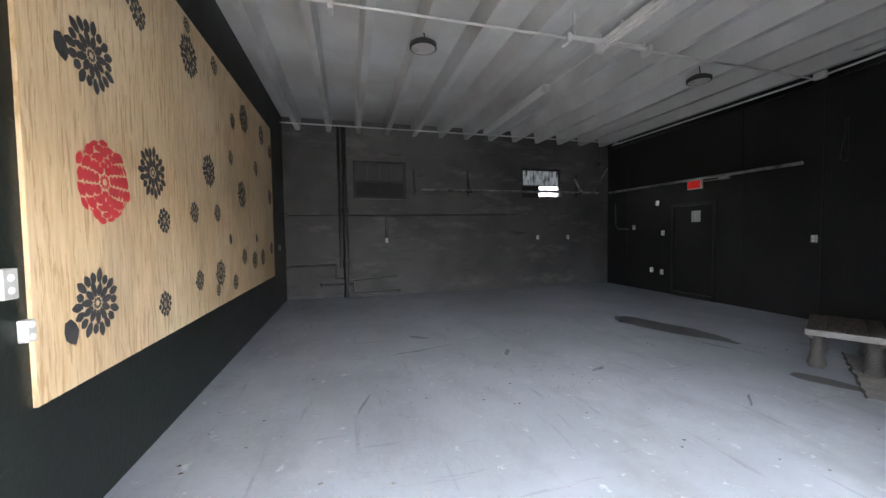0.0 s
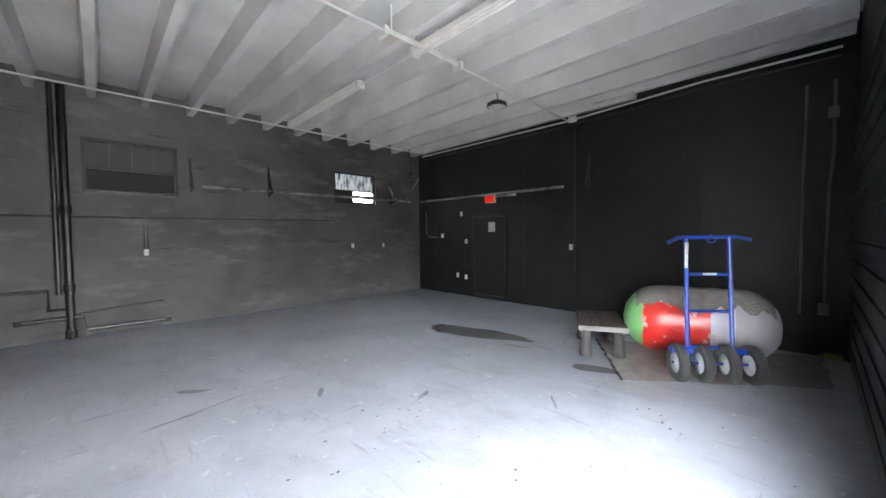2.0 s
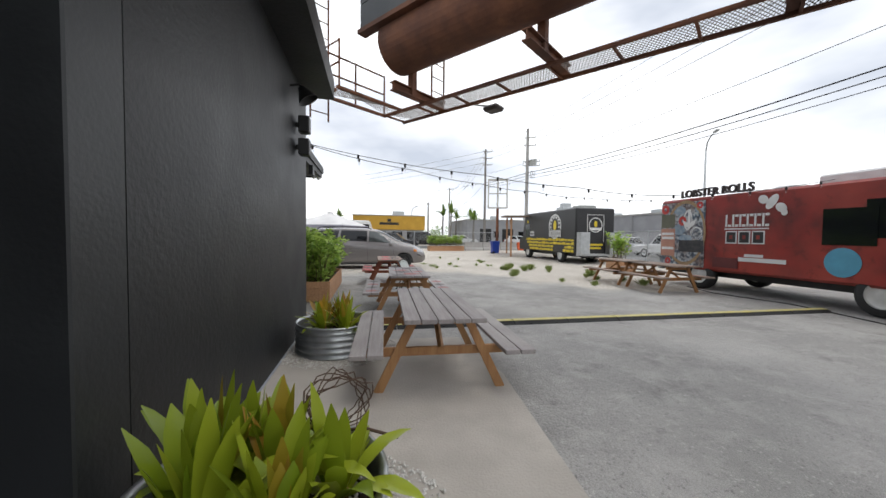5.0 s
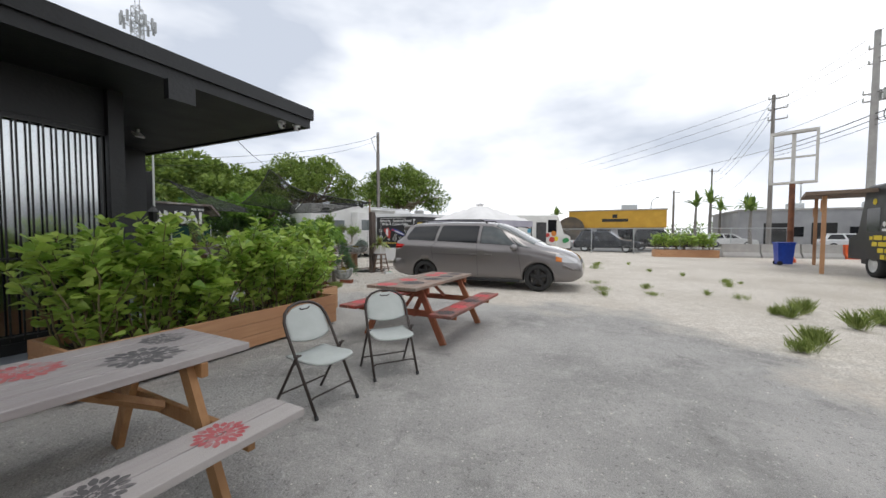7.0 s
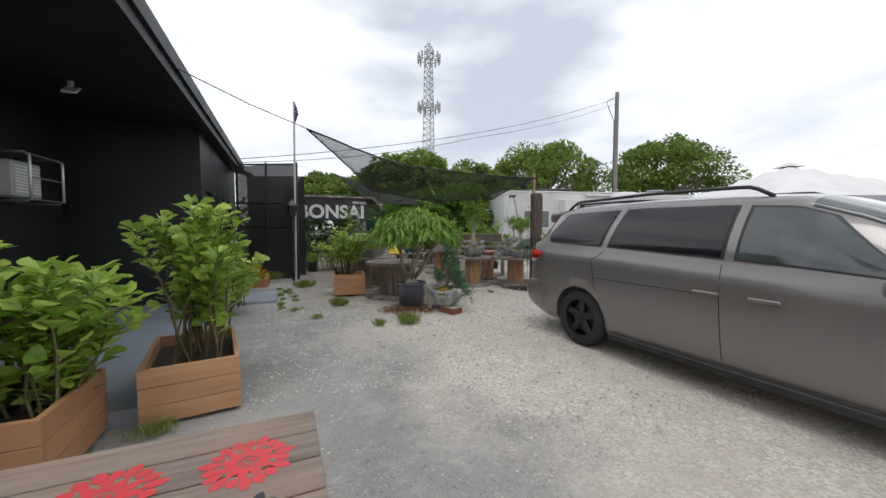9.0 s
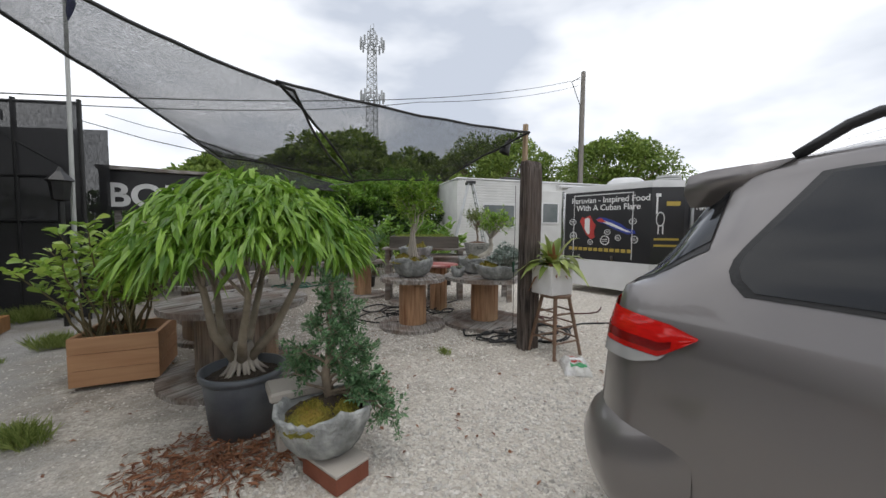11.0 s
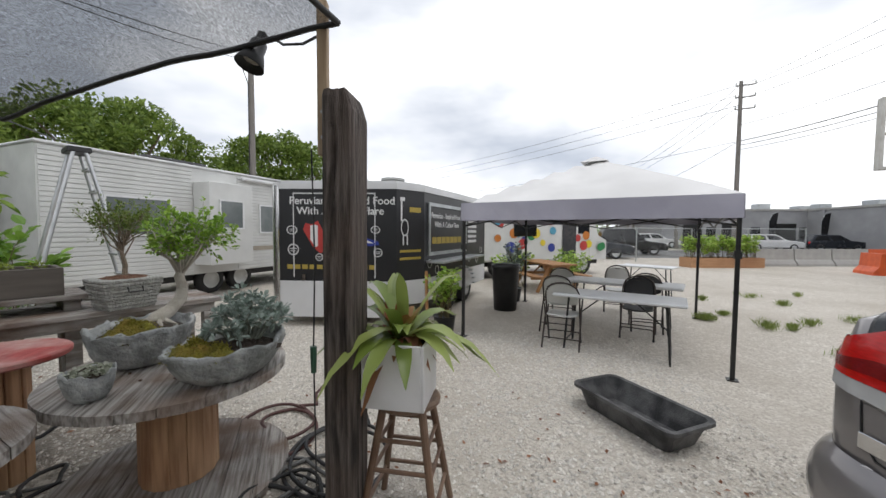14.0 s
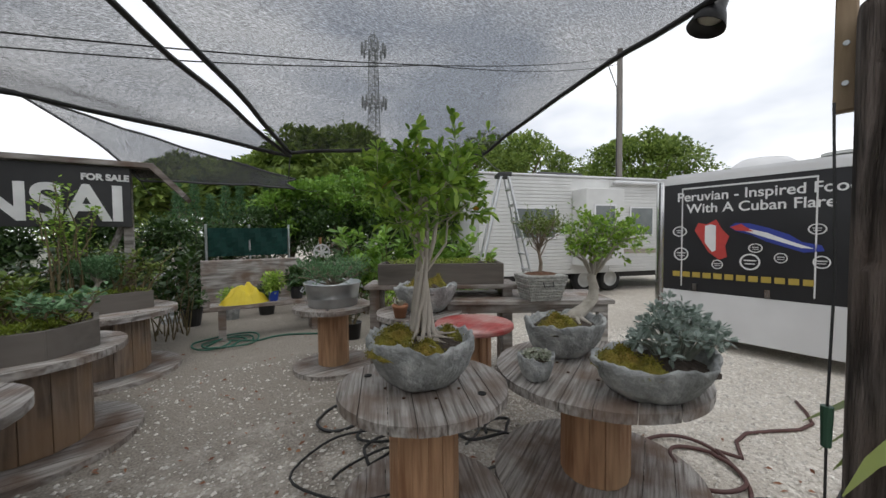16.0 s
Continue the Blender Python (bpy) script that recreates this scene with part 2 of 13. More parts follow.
INK = mat("dark_stencil_ink", (0.028, 0.03, 0.036), (0.075, 0.07, 0.068), 9, 0.7, bump=0.2, fine=50)
REDINK = mat("red_stencil_ink", (0.66, 0.045, 0.06), (0.50, 0.06, 0.065), 16, 0.6, bump=0)


# ---- mesh helpers ----
def bm_new():
    return bmesh.new()


def part(name, bm, material, parent=None, label="", m=None, smooth=False):
    """Links a bmesh as one mesh object, under parent if given."""
    me = bpy.data.meshes.new(name)
    bm.normal_update()
    bm.to_mesh(me)
    bm.free()
    return part_mesh(name, me, material, parent, label, m, smooth)


def part_mesh(name, me, material, parent=None, label="", m=None, smooth=False):
    for one in material if isinstance(material, (list, tuple)) else [material]:
        if one.name not in [k.name for k in me.materials if k]:
            me.materials.append(one)
    if smooth:
        me.polygons.foreach_set("use_smooth", [True] * len(me.polygons))
    ob = new(name, me)
    if parent:
        ob.parent = parent
    if m:
        ob.matrix_basis = m
    if label:
        ob["label"] = label
    return ob


def thing(name, m, label, category, group="", kind=""):
    """An Empty at the base of a thing."""
    ob = new(name)
    ob.empty_display_size = 0.1
    ob.matrix_basis = m
    return tagged(ob, label, category, group, kind)


def box(bm, x0, y0, z0, x1, y1, z1, m=None, bevel=0.0):
    r = bmesh.ops.create_cube(bm, size=1.0, matrix=Matrix.Translation(((x0 + x1) / 2, (y0 + y1) / 2, (z0 + z1) / 2)) @ Matrix.Diagonal((abs(x1 - x0), abs(y1 - y0), abs(z1 - z0), 1)))
    vs = r["verts"]
    if bevel:
        es = list({e for v in vs for e in v.link_edges})
        vs = bmesh.ops.bevel(bm, geom=es, offset=bevel, segments=1, affect="EDGES", profile=0.5)["verts"]
    if m:
        bmesh.ops.transform(bm, matrix=m, verts=list({v for v in vs}))
    return vs


def cyl(bm, p, q, r, r2=None, seg=16, caps=True):
    """A round bar from p to q."""
    p, q = Vector(p), Vector(q)
    d = q - p
    m = Matrix.Translation((p + q) / 2) @ d.to_track_quat("Z", "Y").to_matrix().to_4x4()
    return bmesh.ops.create_cone(bm, cap_ends=caps, segments=seg, radius1=r, radius2=r if r2 is None else r2, depth=d.length, matrix=m)["verts"]


def lathe(bm, prof, seg=24, m=None, wob=0.0):
    """Turns a profile of (r, z) about z."""
    rings = []
    for r, z in prof:
        ring = []
        for i in range(seg):
            a = 2 * math.pi * i / seg
            k = 1 + (wob * noise.noise((3 * math.cos(a), 3 * math.sin(a), z * 6)) if wob else 0)
            v = Vector((r * k * math.cos(a), r * k * math.sin(a), z))
            ring.append(bm.verts.new(m @ v if m else v))
        rings.append(ring)
    for a, b in zip(rings, rings[1:]):
        for i in range(seg):
            j = (i + 1) % seg
            bm.faces.new((a[i], a[j], b[j], b[i]))
    return rings


def tube(bm, pts, radii, seg=8, close=True):
    """A bent round bar through pts; radii: one or one each."""
    pts = [Vector(p) for p in pts]
    if not isinstance(radii, (list, tuple)):
        radii = [radii] * len(pts)
    rings, up = [], None
    for i, p in enumerate(pts):
        d = (pts[min(i + 1, len(pts) - 1)] - pts[max(i - 1, 0)]).normalized()
        if up is None:
            up = d.orthogonal().normalized()
        up = (up - d * up.dot(d)).normalized()
        s = d.cross(up)
        rings.append([bm.verts.new(p + radii[i] * (math.cos(2 * math.pi * k / seg) * up + math.sin(2 * math.pi * k / seg) * s)) for k in range(seg)])
    for a, b in zip(rings, rings[1:]):
        for k in range(seg):
            j = (k + 1) % seg
            bm.faces.new((a[k], a[j], b[j], b[k]))
    if close:
        bm.faces.new(rings[0][::-1])
        bm.faces.new(rings[-1])
    return rings


def prism(bm, poly, z0, z1, m=None):
    """An upright prism over a polygon of (x, y)."""
    lo = [bm.verts.new(m @ Vector((x, y, z0)) if m else (x, y, z0)) for x, y in poly]
    hi = [bm.verts.new(m @ Vector((x, y, z1)) if m else (x, y, z1)) for x, y in poly]
    n = len(poly)
    for i in range(n):
        bm.faces.new((lo[i], lo[(i + 1) % n], hi[(i + 1) % n], hi[i]))
    bm.faces.new(lo[::-1])
    bm.faces.new(hi)


def boxes(name, rows, material, parent=None, label="", bevel=0.0, m=None):
    bm = bm_new()
    for r in rows:
        box(bm, *r, bevel=bevel)
    return part(name, bm, material, parent, label, m)


def mesh_from(name, verts, faces):
    me = bpy.data.meshes.new(name)
    me.from_pydata(verts, [], faces)
    me.update()
    return me


def structure(ob, label, category):
    return tagged(ob, label, category, kind="structure")


def leaf_cloud(rng, centres, spread, count, length, width, droop=0.3, up=0.35):
    """Vertices and faces of many folded leaves round the given clump centres."""
    c = np.array(centres, float)
    n = count
    idx = rng.integers(0, len(c), n)
    off = rng.normal(0, 1, (n, 3))
    off /= np.maximum(np.linalg.norm(off, axis=1), 1e-6)[:, None]
    rad = rng.random(n) ** 0.4
    s = np.broadcast_to(np.array(spread, float), (len(c), 3)) if np.ndim(spread) < 2 else np.array(spread, float)
    pos = c[idx] + off * rad[:, None] * s[idx]
    d = off * 0.8 + rng.normal(0, 0.5, (n, 3)) + np.array((0, 0, up))
    d /= np.linalg.norm(d, axis=1)[:, None]
    return leaf_mesh(rng, pos, d, length, width, droop)


def leaf_mesh(rng, pos, d, length, width, droop, full=False, spoon=False):
    """Folded leaves; full: with a rounded outline; spoon: widest towards a blunt tip."""
    n = len(pos)
    side = np.cross(d, np.array((0.0, 0.0, 1.0)) + rng.normal(0, 0.35, (n, 3)))
    side /= np.maximum(np.linalg.norm(side, axis=1), 1e-6)[:, None]
    nor = np.cross(side, d)
    ln = (length * (0.65 + 0.7 * rng.random(n)))[:, None]
    wd = (width * (0.65 + 0.7 * rng.random(n)))[:, None]
    down = np.array((0, 0, -1.0))

    def at(q, w, lift):
        return pos + d * ln * q + down * ln * droop * 0.6 * q * q + side * wd * w + nor * wd * lift

    if not full:
        v = np.stack([at(0, 0, 0), at(0.5, 0.5, 0.15), at(1, 0, 0), at(0.5, -0.5, 0.15)], 1).reshape(-1, 3)
        k = np.arange(n)[:, None] * 4
        return v, np.concatenate([k + np.array([[0, 1, 2]]), k + np.array([[0, 2, 3]])])
    if spoon:
        v = np.stack([at(0, 0, 0), at(0.38, 0.33, 0.1), at(0.78, 0.52, 0.1), at(0.97, 0.22, 0.0), at(0.97, -0.22, 0.0), at(0.78, -0.52, 0.1), at(0.38, -0.33, 0.1), at(0.6, 0, 0)], 1).reshape(-1, 3)
        k = np.arange(n)[:, None] * 8
        return v, np.concatenate([k + np.array([[a, (a + 1) % 7, 7]]) for a in range(7)])
    v = np.stack([at(0, 0, 0), at(0.3, 0.42, 0.12), at(0.7, 0.46, 0.12), at(1, 0, -0.03), at(0.7, -0.46, 0.12), at(0.3, -0.42, 0.12), at(0.5, 0, 0)], 1).reshape(-1, 3)
    k = np.arange(n)[:, None] * 7
    return v, np.concatenate([k + np.array([[a, b, 6]]) for a, b in ((0, 1), (1, 2), (2, 3), (3, 4), (4, 5), (5, 0))])


def leaves_part(name, v, f, material, parent, label=""):
    return part_mesh(name, mesh_from(name, v.tolist(), f.tolist()), material, parent, label)
# ---- ground ----
def ground_material():
    m = bpy.data.materials.new("yard_ground")
    m.use_nodes = True
    n, l = m.node_tree.nodes, m.node_tree.links
    b = n["Principled BSDF"]
    t = n.new("ShaderNodeTexCoord")
    sep = n.new("ShaderNodeSeparateXYZ")
    l.new(t.outputs["Object"], sep.inputs[0])

    def noise_at(scale, detail=6.0, rough=0.55):
        a = n.new("ShaderNodeTexNoise")
        a.inputs["Scale"].default_value, a.inputs["Detail"].default_value, a.inputs["Roughness"].default_value = scale, detail, rough
        l.new(t.outputs["Object"], a.inputs["Vector"])
        return a.outputs["Fac"]

    def ramp(src, p0, c0, p1, c1):
        r = n.new("ShaderNodeValToRGB")
        r.color_ramp.elements[0].position, r.color_ramp.elements[0].color = p0, (*c0, 1)
        r.color_ramp.elements[1].position, r.color_ramp.elements[1].color = p1, (*c1, 1)
        l.new(src, r.inputs["Fac"])
        return r.outputs["Color"]

    def math_node(op, a, b2=0.0):
        k = n.new("ShaderNodeMath")
        k.operation = op
        for i, v in enumerate((a, b2)):
            if isinstance(v, (int, float)):
                k.inputs[i].default_value = v
            else:
                l.new(v, k.inputs[i])
        return k.outputs[0]

    def mixc(f, a, c):
        k = n.new("ShaderNodeMix")
        k.data_type = "RGBA"
        l.new(f, k.inputs[0])
        l.new(a, k.inputs[6])
        l.new(c, k.inputs[7])
        return k.outputs[2]

    grain, mid, wide = noise_at(150, 4), noise_at(5), noise_at(0.45)
    vor = n.new("ShaderNodeTexVoronoi")
    vor.inputs["Scale"].default_value = 55
    l.new(t.outputs["Object"], vor.inputs["Vector"])
    stones = n.new("ShaderNodeSeparateColor")
    l.new(vor.outputs["Color"], stones.inputs[0])
    speck = n.new("ShaderNodeTexVoronoi")
    speck.inputs["Scale"].default_value = 38
    l.new(t.outputs["Object"], speck.inputs["Vector"])
    asphalt = mixc(ramp(wide, 0.4, (0, 0, 0), 0.66, (1, 1, 1)), ramp(grain, 0.3, (0.17, 0.166, 0.16), 0.72, (0.40, 0.39, 0.37)), ramp(grain, 0.3, (0.29, 0.282, 0.268), 0.7, (0.52, 0.505, 0.48)))
    asphalt = mixc(ramp(noise_at(0.8, 8, 0.7), 0.56, (0, 0, 0), 0.78, (0.8, 0.8, 0.8)), asphalt, ramp(grain, 0.3, (0.09, 0.088, 0.084), 0.7, (0.22, 0.215, 0.205)))
    asphalt = mixc(ramp(speck.outputs["Distance"], 0.12, (0.75, 0.75, 0.75), 0.42, (0, 0, 0)), asphalt, ramp(noise_at(17, 3), 0.4, (0.13, 0.127, 0.12), 0.62, (0.56, 0.54, 0.51)))
    asphalt = mixc(ramp(noise_at(2.6, 10, 0.75), 0.5, (0, 0, 0), 0.66, (0.55, 0.55, 0.55)), asphalt, ramp(grain, 0.3, (0.33, 0.32, 0.30), 0.7, (0.62, 0.6, 0.57)))
    asphalt = mixc(ramp(math_node("ADD", noise_at(1.9, 8, 0.7), math_node("MULTIPLY", math_node("SUBTRACT", noise_at(0.3, 2), 0.5), 0.5)), 0.60, (0, 0, 0), 0.72, (0.5, 0.5, 0.5)), asphalt, ramp(grain, 0.3, (0.06, 0.058, 0.056), 0.7, (0.19, 0.185, 0.178)))
    gravel = mixc(ramp(mid, 0.35, (0, 0, 0), 0.7, (0.75, 0.75, 0.75)), ramp(stones.outputs[0], 0.0, (0.42, 0.38, 0.33), 1.0, (0.78, 0.74, 0.67)), ramp(grain, 0.3, (0.40, 0.355, 0.30), 0.7, (0.6, 0.55, 0.48)))
    gravel = mixc(ramp(wide, 0.44, (0, 0, 0), 0.68, (0.6, 0.6, 0.6)), gravel, ramp(grain, 0.3, (0.33, 0.29, 0.24), 0.7, (0.52, 0.47, 0.40)))
    # thin earthy gravel between the plant tables, darkened in colour for the sails' shade
    soil = math_node("ADD", noise_at(2.6, 10, 0.8), math_node("MULTIPLY", math_node("MINIMUM", math_node("MAXIMUM", math_node("SUBTRACT", sep.outputs["Y"], 4.6), -2.0), 3.0), 0.075))
    soil = math_node("SUBTRACT", soil, math_node("MULTIPLY", math_node("MAXIMUM", math_node("SUBTRACT", sep.outputs["X"], 18.6), 0.0), 0.2))
    gravel = mixc(ramp(soil, 0.40, (0, 0, 0), 0.66, (0.88, 0.88, 0.88)), gravel, ramp(noise_at(60, 6, 0.7), 0.34, (0.08, 0.068, 0.055), 0.66, (0.34, 0.305, 0.26)))
    # the tarmac's torn edge: a line that bends from the porch towards the street
    x, y = sep.outputs["X"], sep.outputs["Y"]
    d1 = math_node("ADD", math_node("SUBTRACT", x, 14.0), math_node("MULTIPLY", y, 0.12))
    south = math_node("ADD", math_node("SUBTRACT", -6.6, y), math_node("MULTIPLY", math_node("SUBTRACT", x, 10.0), 0.52))
    south = math_node("MINIMUM", south, math_node("SUBTRACT", x, 9.3))
    edge = math_node("ADD", math_node("MAXIMUM", d1, south), math_node("MULTIPLY", math_node("SUBTRACT", noise_at(0.8, 10, 0.65), 0.5), 4.0))
    onyard = ramp(edge, 0.0, (0, 0, 0), 0.9, (1, 1, 1))
    f = n.new("ShaderNodeMath")
    f.operation = "MAXIMUM"
    l.new(onyard, f.inputs[0])
    f.inputs[1].default_value = 0.0
    colour = mixc(f.outputs[0], asphalt, gravel)
    far = ramp(math_node("MULTIPLY", math_node("SUBTRACT", math_node("ADD", math_node("ABSOLUTE", math_node("SUBTRACT", x, 20.0)), math_node("ABSOLUTE", y)), 42.0), 0.1), 0.0, (0, 0, 0), 1.0, (1, 1, 1))
    colour = mixc(far, colour, ramp(mid, 0.3, (0.16, 0.17, 0.11), 0.7, (0.3, 0.3, 0.27)))
    l.new(colour, b.inputs["Base Color"])
    b.inputs["Roughness"].default_value = 0.9
    b.inputs["Specular IOR Level"].default_value = 0.2
    bp = n.new("ShaderNodeBump")
    bp.inputs["Strength"].default_value, bp.inputs["Distance"].default_value = 0.6, 0.012
    l.new(math_node("ADD", math_node("ADD", grain, speck.outputs["Distance"]), vor.outputs["Distance"]), bp.inputs["Height"])
    l.new(bp.outputs["Normal"], b.inputs["Normal"])
    return m


GROUND = ground_material()
bm = bm_new()
bmesh.ops.create_grid(bm, x_segments=40, y_segments=40, size=700)
structure(part("ground", bm, GROUND), "worn grey tarmac and white crushed limestone yard", "ground")
bm = bm_new()
prism(bm, [(-4, 0.0), (-4, -2.05), (2.2, -2.12), (4.6, -2.35), (6.0, -2.2), (6.1, 0.0)], -0.1, 0.012)
structure(part("pavement", bm, CONC), "pale concrete apron along the black facade", "pavement")

# ---- garage ----
GX0, GX1, GY1, GZ = -1.42, 7.37, 8.97, 4.25
bm = bm_new()
box(bm, GX0 - 0.2, 0.0, -0.2, 7.0, 1.3, 0.02)
box(bm, GX0 - 0.2, 1.3, -0.2, GX1 + 0.2, GY1 + 0.2, 0.02)
structure(part("floor", bm, GREYFLOOR), "grey painted concrete garage floor with scuffs and stains", "floor")
bm = bm_new()
box(bm, GX0 - 0.2, -0.05, 0.02, GX0, GY1, GZ + 0.2)
structure(part("wall_west", bm, GREENBLACK), "black painted block wall behind the plywood sheets", "wall")
bm = bm_new()
WX0, WX1, WZ0, WZ1 = 4.62, 5.82, 2.48, 3.28
box(bm, GX0 - 0.2, GY1, 0.02, WX0, GY1 + 0.2, GZ + 0.2)
box(bm, WX1, GY1, 0.02, GX1 + 0.2, GY1 + 0.2, GZ + 0.2)
box(bm, WX0, GY1, 0.02, WX1, GY1 + 0.2, WZ0)
box(bm, WX0, GY1, WZ1, WX1, GY1 + 0.2, GZ + 0.2)
structure(part("wall_north", bm, DUSTYBLACK), "black painted back wall with faint block joints", "wall")
bm = bm_new()
prism(bm, [(GX1, GY1), (GX1, 4.0), (6.96, 1.8), (6.95, 0.25), (7.0, 0.25), (7.0, 1.8), (GX1 + 0.05, 4.0), (GX1 + 0.05, GY1)], 0.02, GZ + 0.2)
structure(part("wall_east", bm, BLACKWALL), "black painted panelled side wall", "wall")
bm = bm_new()
box(bm, 2.8, 0.02, 0.0, 7.0, 0.25, GZ + 0.2)
box(bm, GX0 - 0.2, 0.02, 3.3, 2.8, 0.25, GZ + 0.2)
structure(part("wall_south", bm, EXTBLACK), "black painted facade wall beside the open shutter", "wall")
bm = bm_new()
box(bm, GX0 - 0.2, 0.0, GZ, 7.0, 1.3, GZ + 0.15)
box(bm, GX0 - 0.2, 1.3, GZ, GX1 + 0.2, GY1 + 0.2, GZ + 0.15)
x = GX0 + 0.35
while x < GX1:
    lo = [(x - 0.05, 3.96), (x + 0.05, 3.96), (x + 0.09, GZ), (x - 0.09, GZ)]
    vs = [[bm.verts.new((px, yy, pz)) for px, pz in lo] for yy in (0.3 if x < 6.8 else 2.8, GY1 - 0.02)]
    for i in range(4):
        bm.faces.new((vs[0][i], vs[0][(i + 1) % 4], vs[1][(i + 1) % 4], vs[1][i]))
    bm.faces.new(vs[0][::-1]), bm.faces.new(vs[1])
    x += 0.68
box(bm, 6.74, 0.3, 3.96, 6.84, 3.4, GZ)
structure(part("ceiling", bm, WHITECEIL), "white painted concrete joist ceiling", "ceiling")
bm = bm_new()
box(bm, 2.5, 0.02, 0.0, 2.8, 0.25, 3.6, bevel=0.008)
box(bm, 2.47, 0.0, 0.35, 2.5, 0.26, 0.356)
structure(part("door_jamb", bm, JAMBGREY), "charcoal painted steel column beside the garage opening", "column")

# ---- black building with the porch ----
SLAB = mat("blue_grey_slab_paint", (0.26, 0.29, 0.33), (0.31, 0.34, 0.38), 2, 0.6, bump=0.1)
bm = bm_new()
box(bm, 7.01, 0.62, -0.1, 7.58, 1.54, 0.13)
box(bm, 7.58, 0.62, -0.1, 12.3, 4.9, 0.13)
structure(part("porch_slab", bm, SLAB), "raised blue-grey painted concrete porch slab", "slab")
bm = bm_new()
box(bm, 7.0, 1.55, 2.62, 10.05, 1.75, 3.1)
box(bm, 7.0, 1.55, 0.13, 10.05, 1.75, 0.25)
box(bm, 9.9, 1.45, 0.13, 10.05, 1.55, 3.1)
structure(part("wall_front", bm, EXTBLACK), "black front wall round the barred shop windows", "wall")
bm = bm_new()
box(bm, 9.85, 1.75, 0.13, 10.05, 2.2, 3.1)
box(bm, 9.85, 2.2, 2.25, 10.05, 3.05, 3.1)
box(bm, 9.85, 3.05, 0.13, 10.05, 5.1, 3.1)
box(bm, 10.05, 4.9, 0.0, 11.87, 5.1, 3.1)
structure(part("wall_porch", bm, EXTBLACK), "black porch walls in deep shade", "wall")
bm = bm_new()
cuts = [(5.35, 6.05, 0.0, 2.1), (6.35, 6.85, 1.15, 2.1), (7.15, 7.65, 1.15, 2.1), (8.0, 8.85, 0.0, 2.1)]
yy = 4.9
for a, b_, z0, z1 in cuts:
    box(bm, 11.67, yy if yy > 4.9 else 5.1, 0.0, 11.87, a, 3.1)
    box(bm, 11.67, a, z1, 11.87, b_, 3.1)
    if z0 > 0:
        box(bm, 11.67, a, 0.0, 11.87, b_, z0)
    yy = b_
box(bm, 11.67, yy, 0.0, 11.87, 9.9, 3.1)
structure(part("wall_side", bm, EXTBLACK), "black side wall with doors and small windows", "wall")
bm = bm_new()
prism(bm, [(7.01, 0.5), (12.0, 0.5), (12.0, 10.3), (GX1 + 0.06, 10.3), (GX1 + 0.06, 4.0), (7.01, 1.8)], 3.1, 3.3)
box(bm, 7.01, 0.44, 3.07, 12.06, 0.5, 3.2), box(bm, 7.01, 0.40, 3.2, 12.1, 0.5, 3.37)
box(bm, 12.0, 0.5, 3.07, 12.06, 10.3, 3.2), box(bm, 12.0, 0.5, 3.2, 12.1, 10.3, 3.37)
box(bm, 10.0, 0.38, 2.85, 10.28, 0.47, 3.07)
structure(part("roof", bm, EXTBLACK), "flat black roof with a deep stepped fascia", "roof")
bm = bm_new()
box(bm, -1.6, -0.4, 3.55, 7.0, 0.02, 3.85)
structure(part("garage_eave", bm, EXTBLACK), "black eave over the garage front", "eave")
bm = bm_new()
for k in range(9):
    box(bm, GX0, 0.29, 2.28 + k * 0.12, 2.48, 0.31 + 0.012 * (k % 2), 2.385 + k * 0.12, bevel=0.01)
box(bm, GX0, 0.27, 2.22, 2.48, 0.34, 2.28, bevel=0.01)
for k in range(30):
    box(bm, 2.84, 0.252, 0.05 + k * 0.105, 6.9, 0.268 + 0.01 * (k % 2), 0.145 + k * 0.105)
structure(part("roller_shutter", bm, JAMBGREY), "half raised black slatted roller shutter", "shutter")
# ---- van ----
def smooth_curve(xs, ys, n=240, passes=6):
    x = np.linspace(0.0, 5.08, n)
    y = np.interp(x, xs, ys)
    for _ in range(passes):
        y[1:-1] = 0.25 * y[:-2] + 0.5 * y[1:-1] + 0.25 * y[2:]
    return lambda q: float(np.interp(q, x, y))


V_BOT = smooth_curve([0, 0.1, 0.5, 4.4, 4.9, 5.08], [0.40, 0.30, 0.23, 0.23, 0.26, 0.36])
V_ROOF = smooth_curve([0, 0.04, 0.085, 0.13, 0.22, 0.33, 0.44, 0.7, 1.7, 2.5, 2.95, 3.3, 3.75, 4.15, 4.5, 4.8, 5.0, 5.08], [0.62, 1.0, 1.17, 1.25, 1.40, 1.565, 1.665, 1.705, 1.73, 1.72, 1.69, 1.56, 1.31, 1.12, 1.04, 0.95, 0.82, 0.64], passes=3)
V_BELT = smooth_curve([0, 0.3, 0.5, 1.4, 2.6, 3.6, 4.0, 4.6, 5.08], [1.2, 1.205, 1.205, 1.175, 1.125, 1.075, 1.03, 0.94, 0.64])
V_LOW = smooth_curve([0, 0.06, 0.2, 0.5, 1.0, 4.3, 4.7, 4.95, 5.08], [0.70, 0.82, 0.91, 0.955, 0.975, 0.965, 0.93, 0.84, 0.68], passes=3)
V_TOP = smooth_curve([0, 0.2, 0.5, 1.2, 2.6, 3.4, 4.1, 4.6, 5.08], [0.60, 0.64, 0.68, 0.71, 0.71, 0.70, 0.80, 0.76, 0.52])


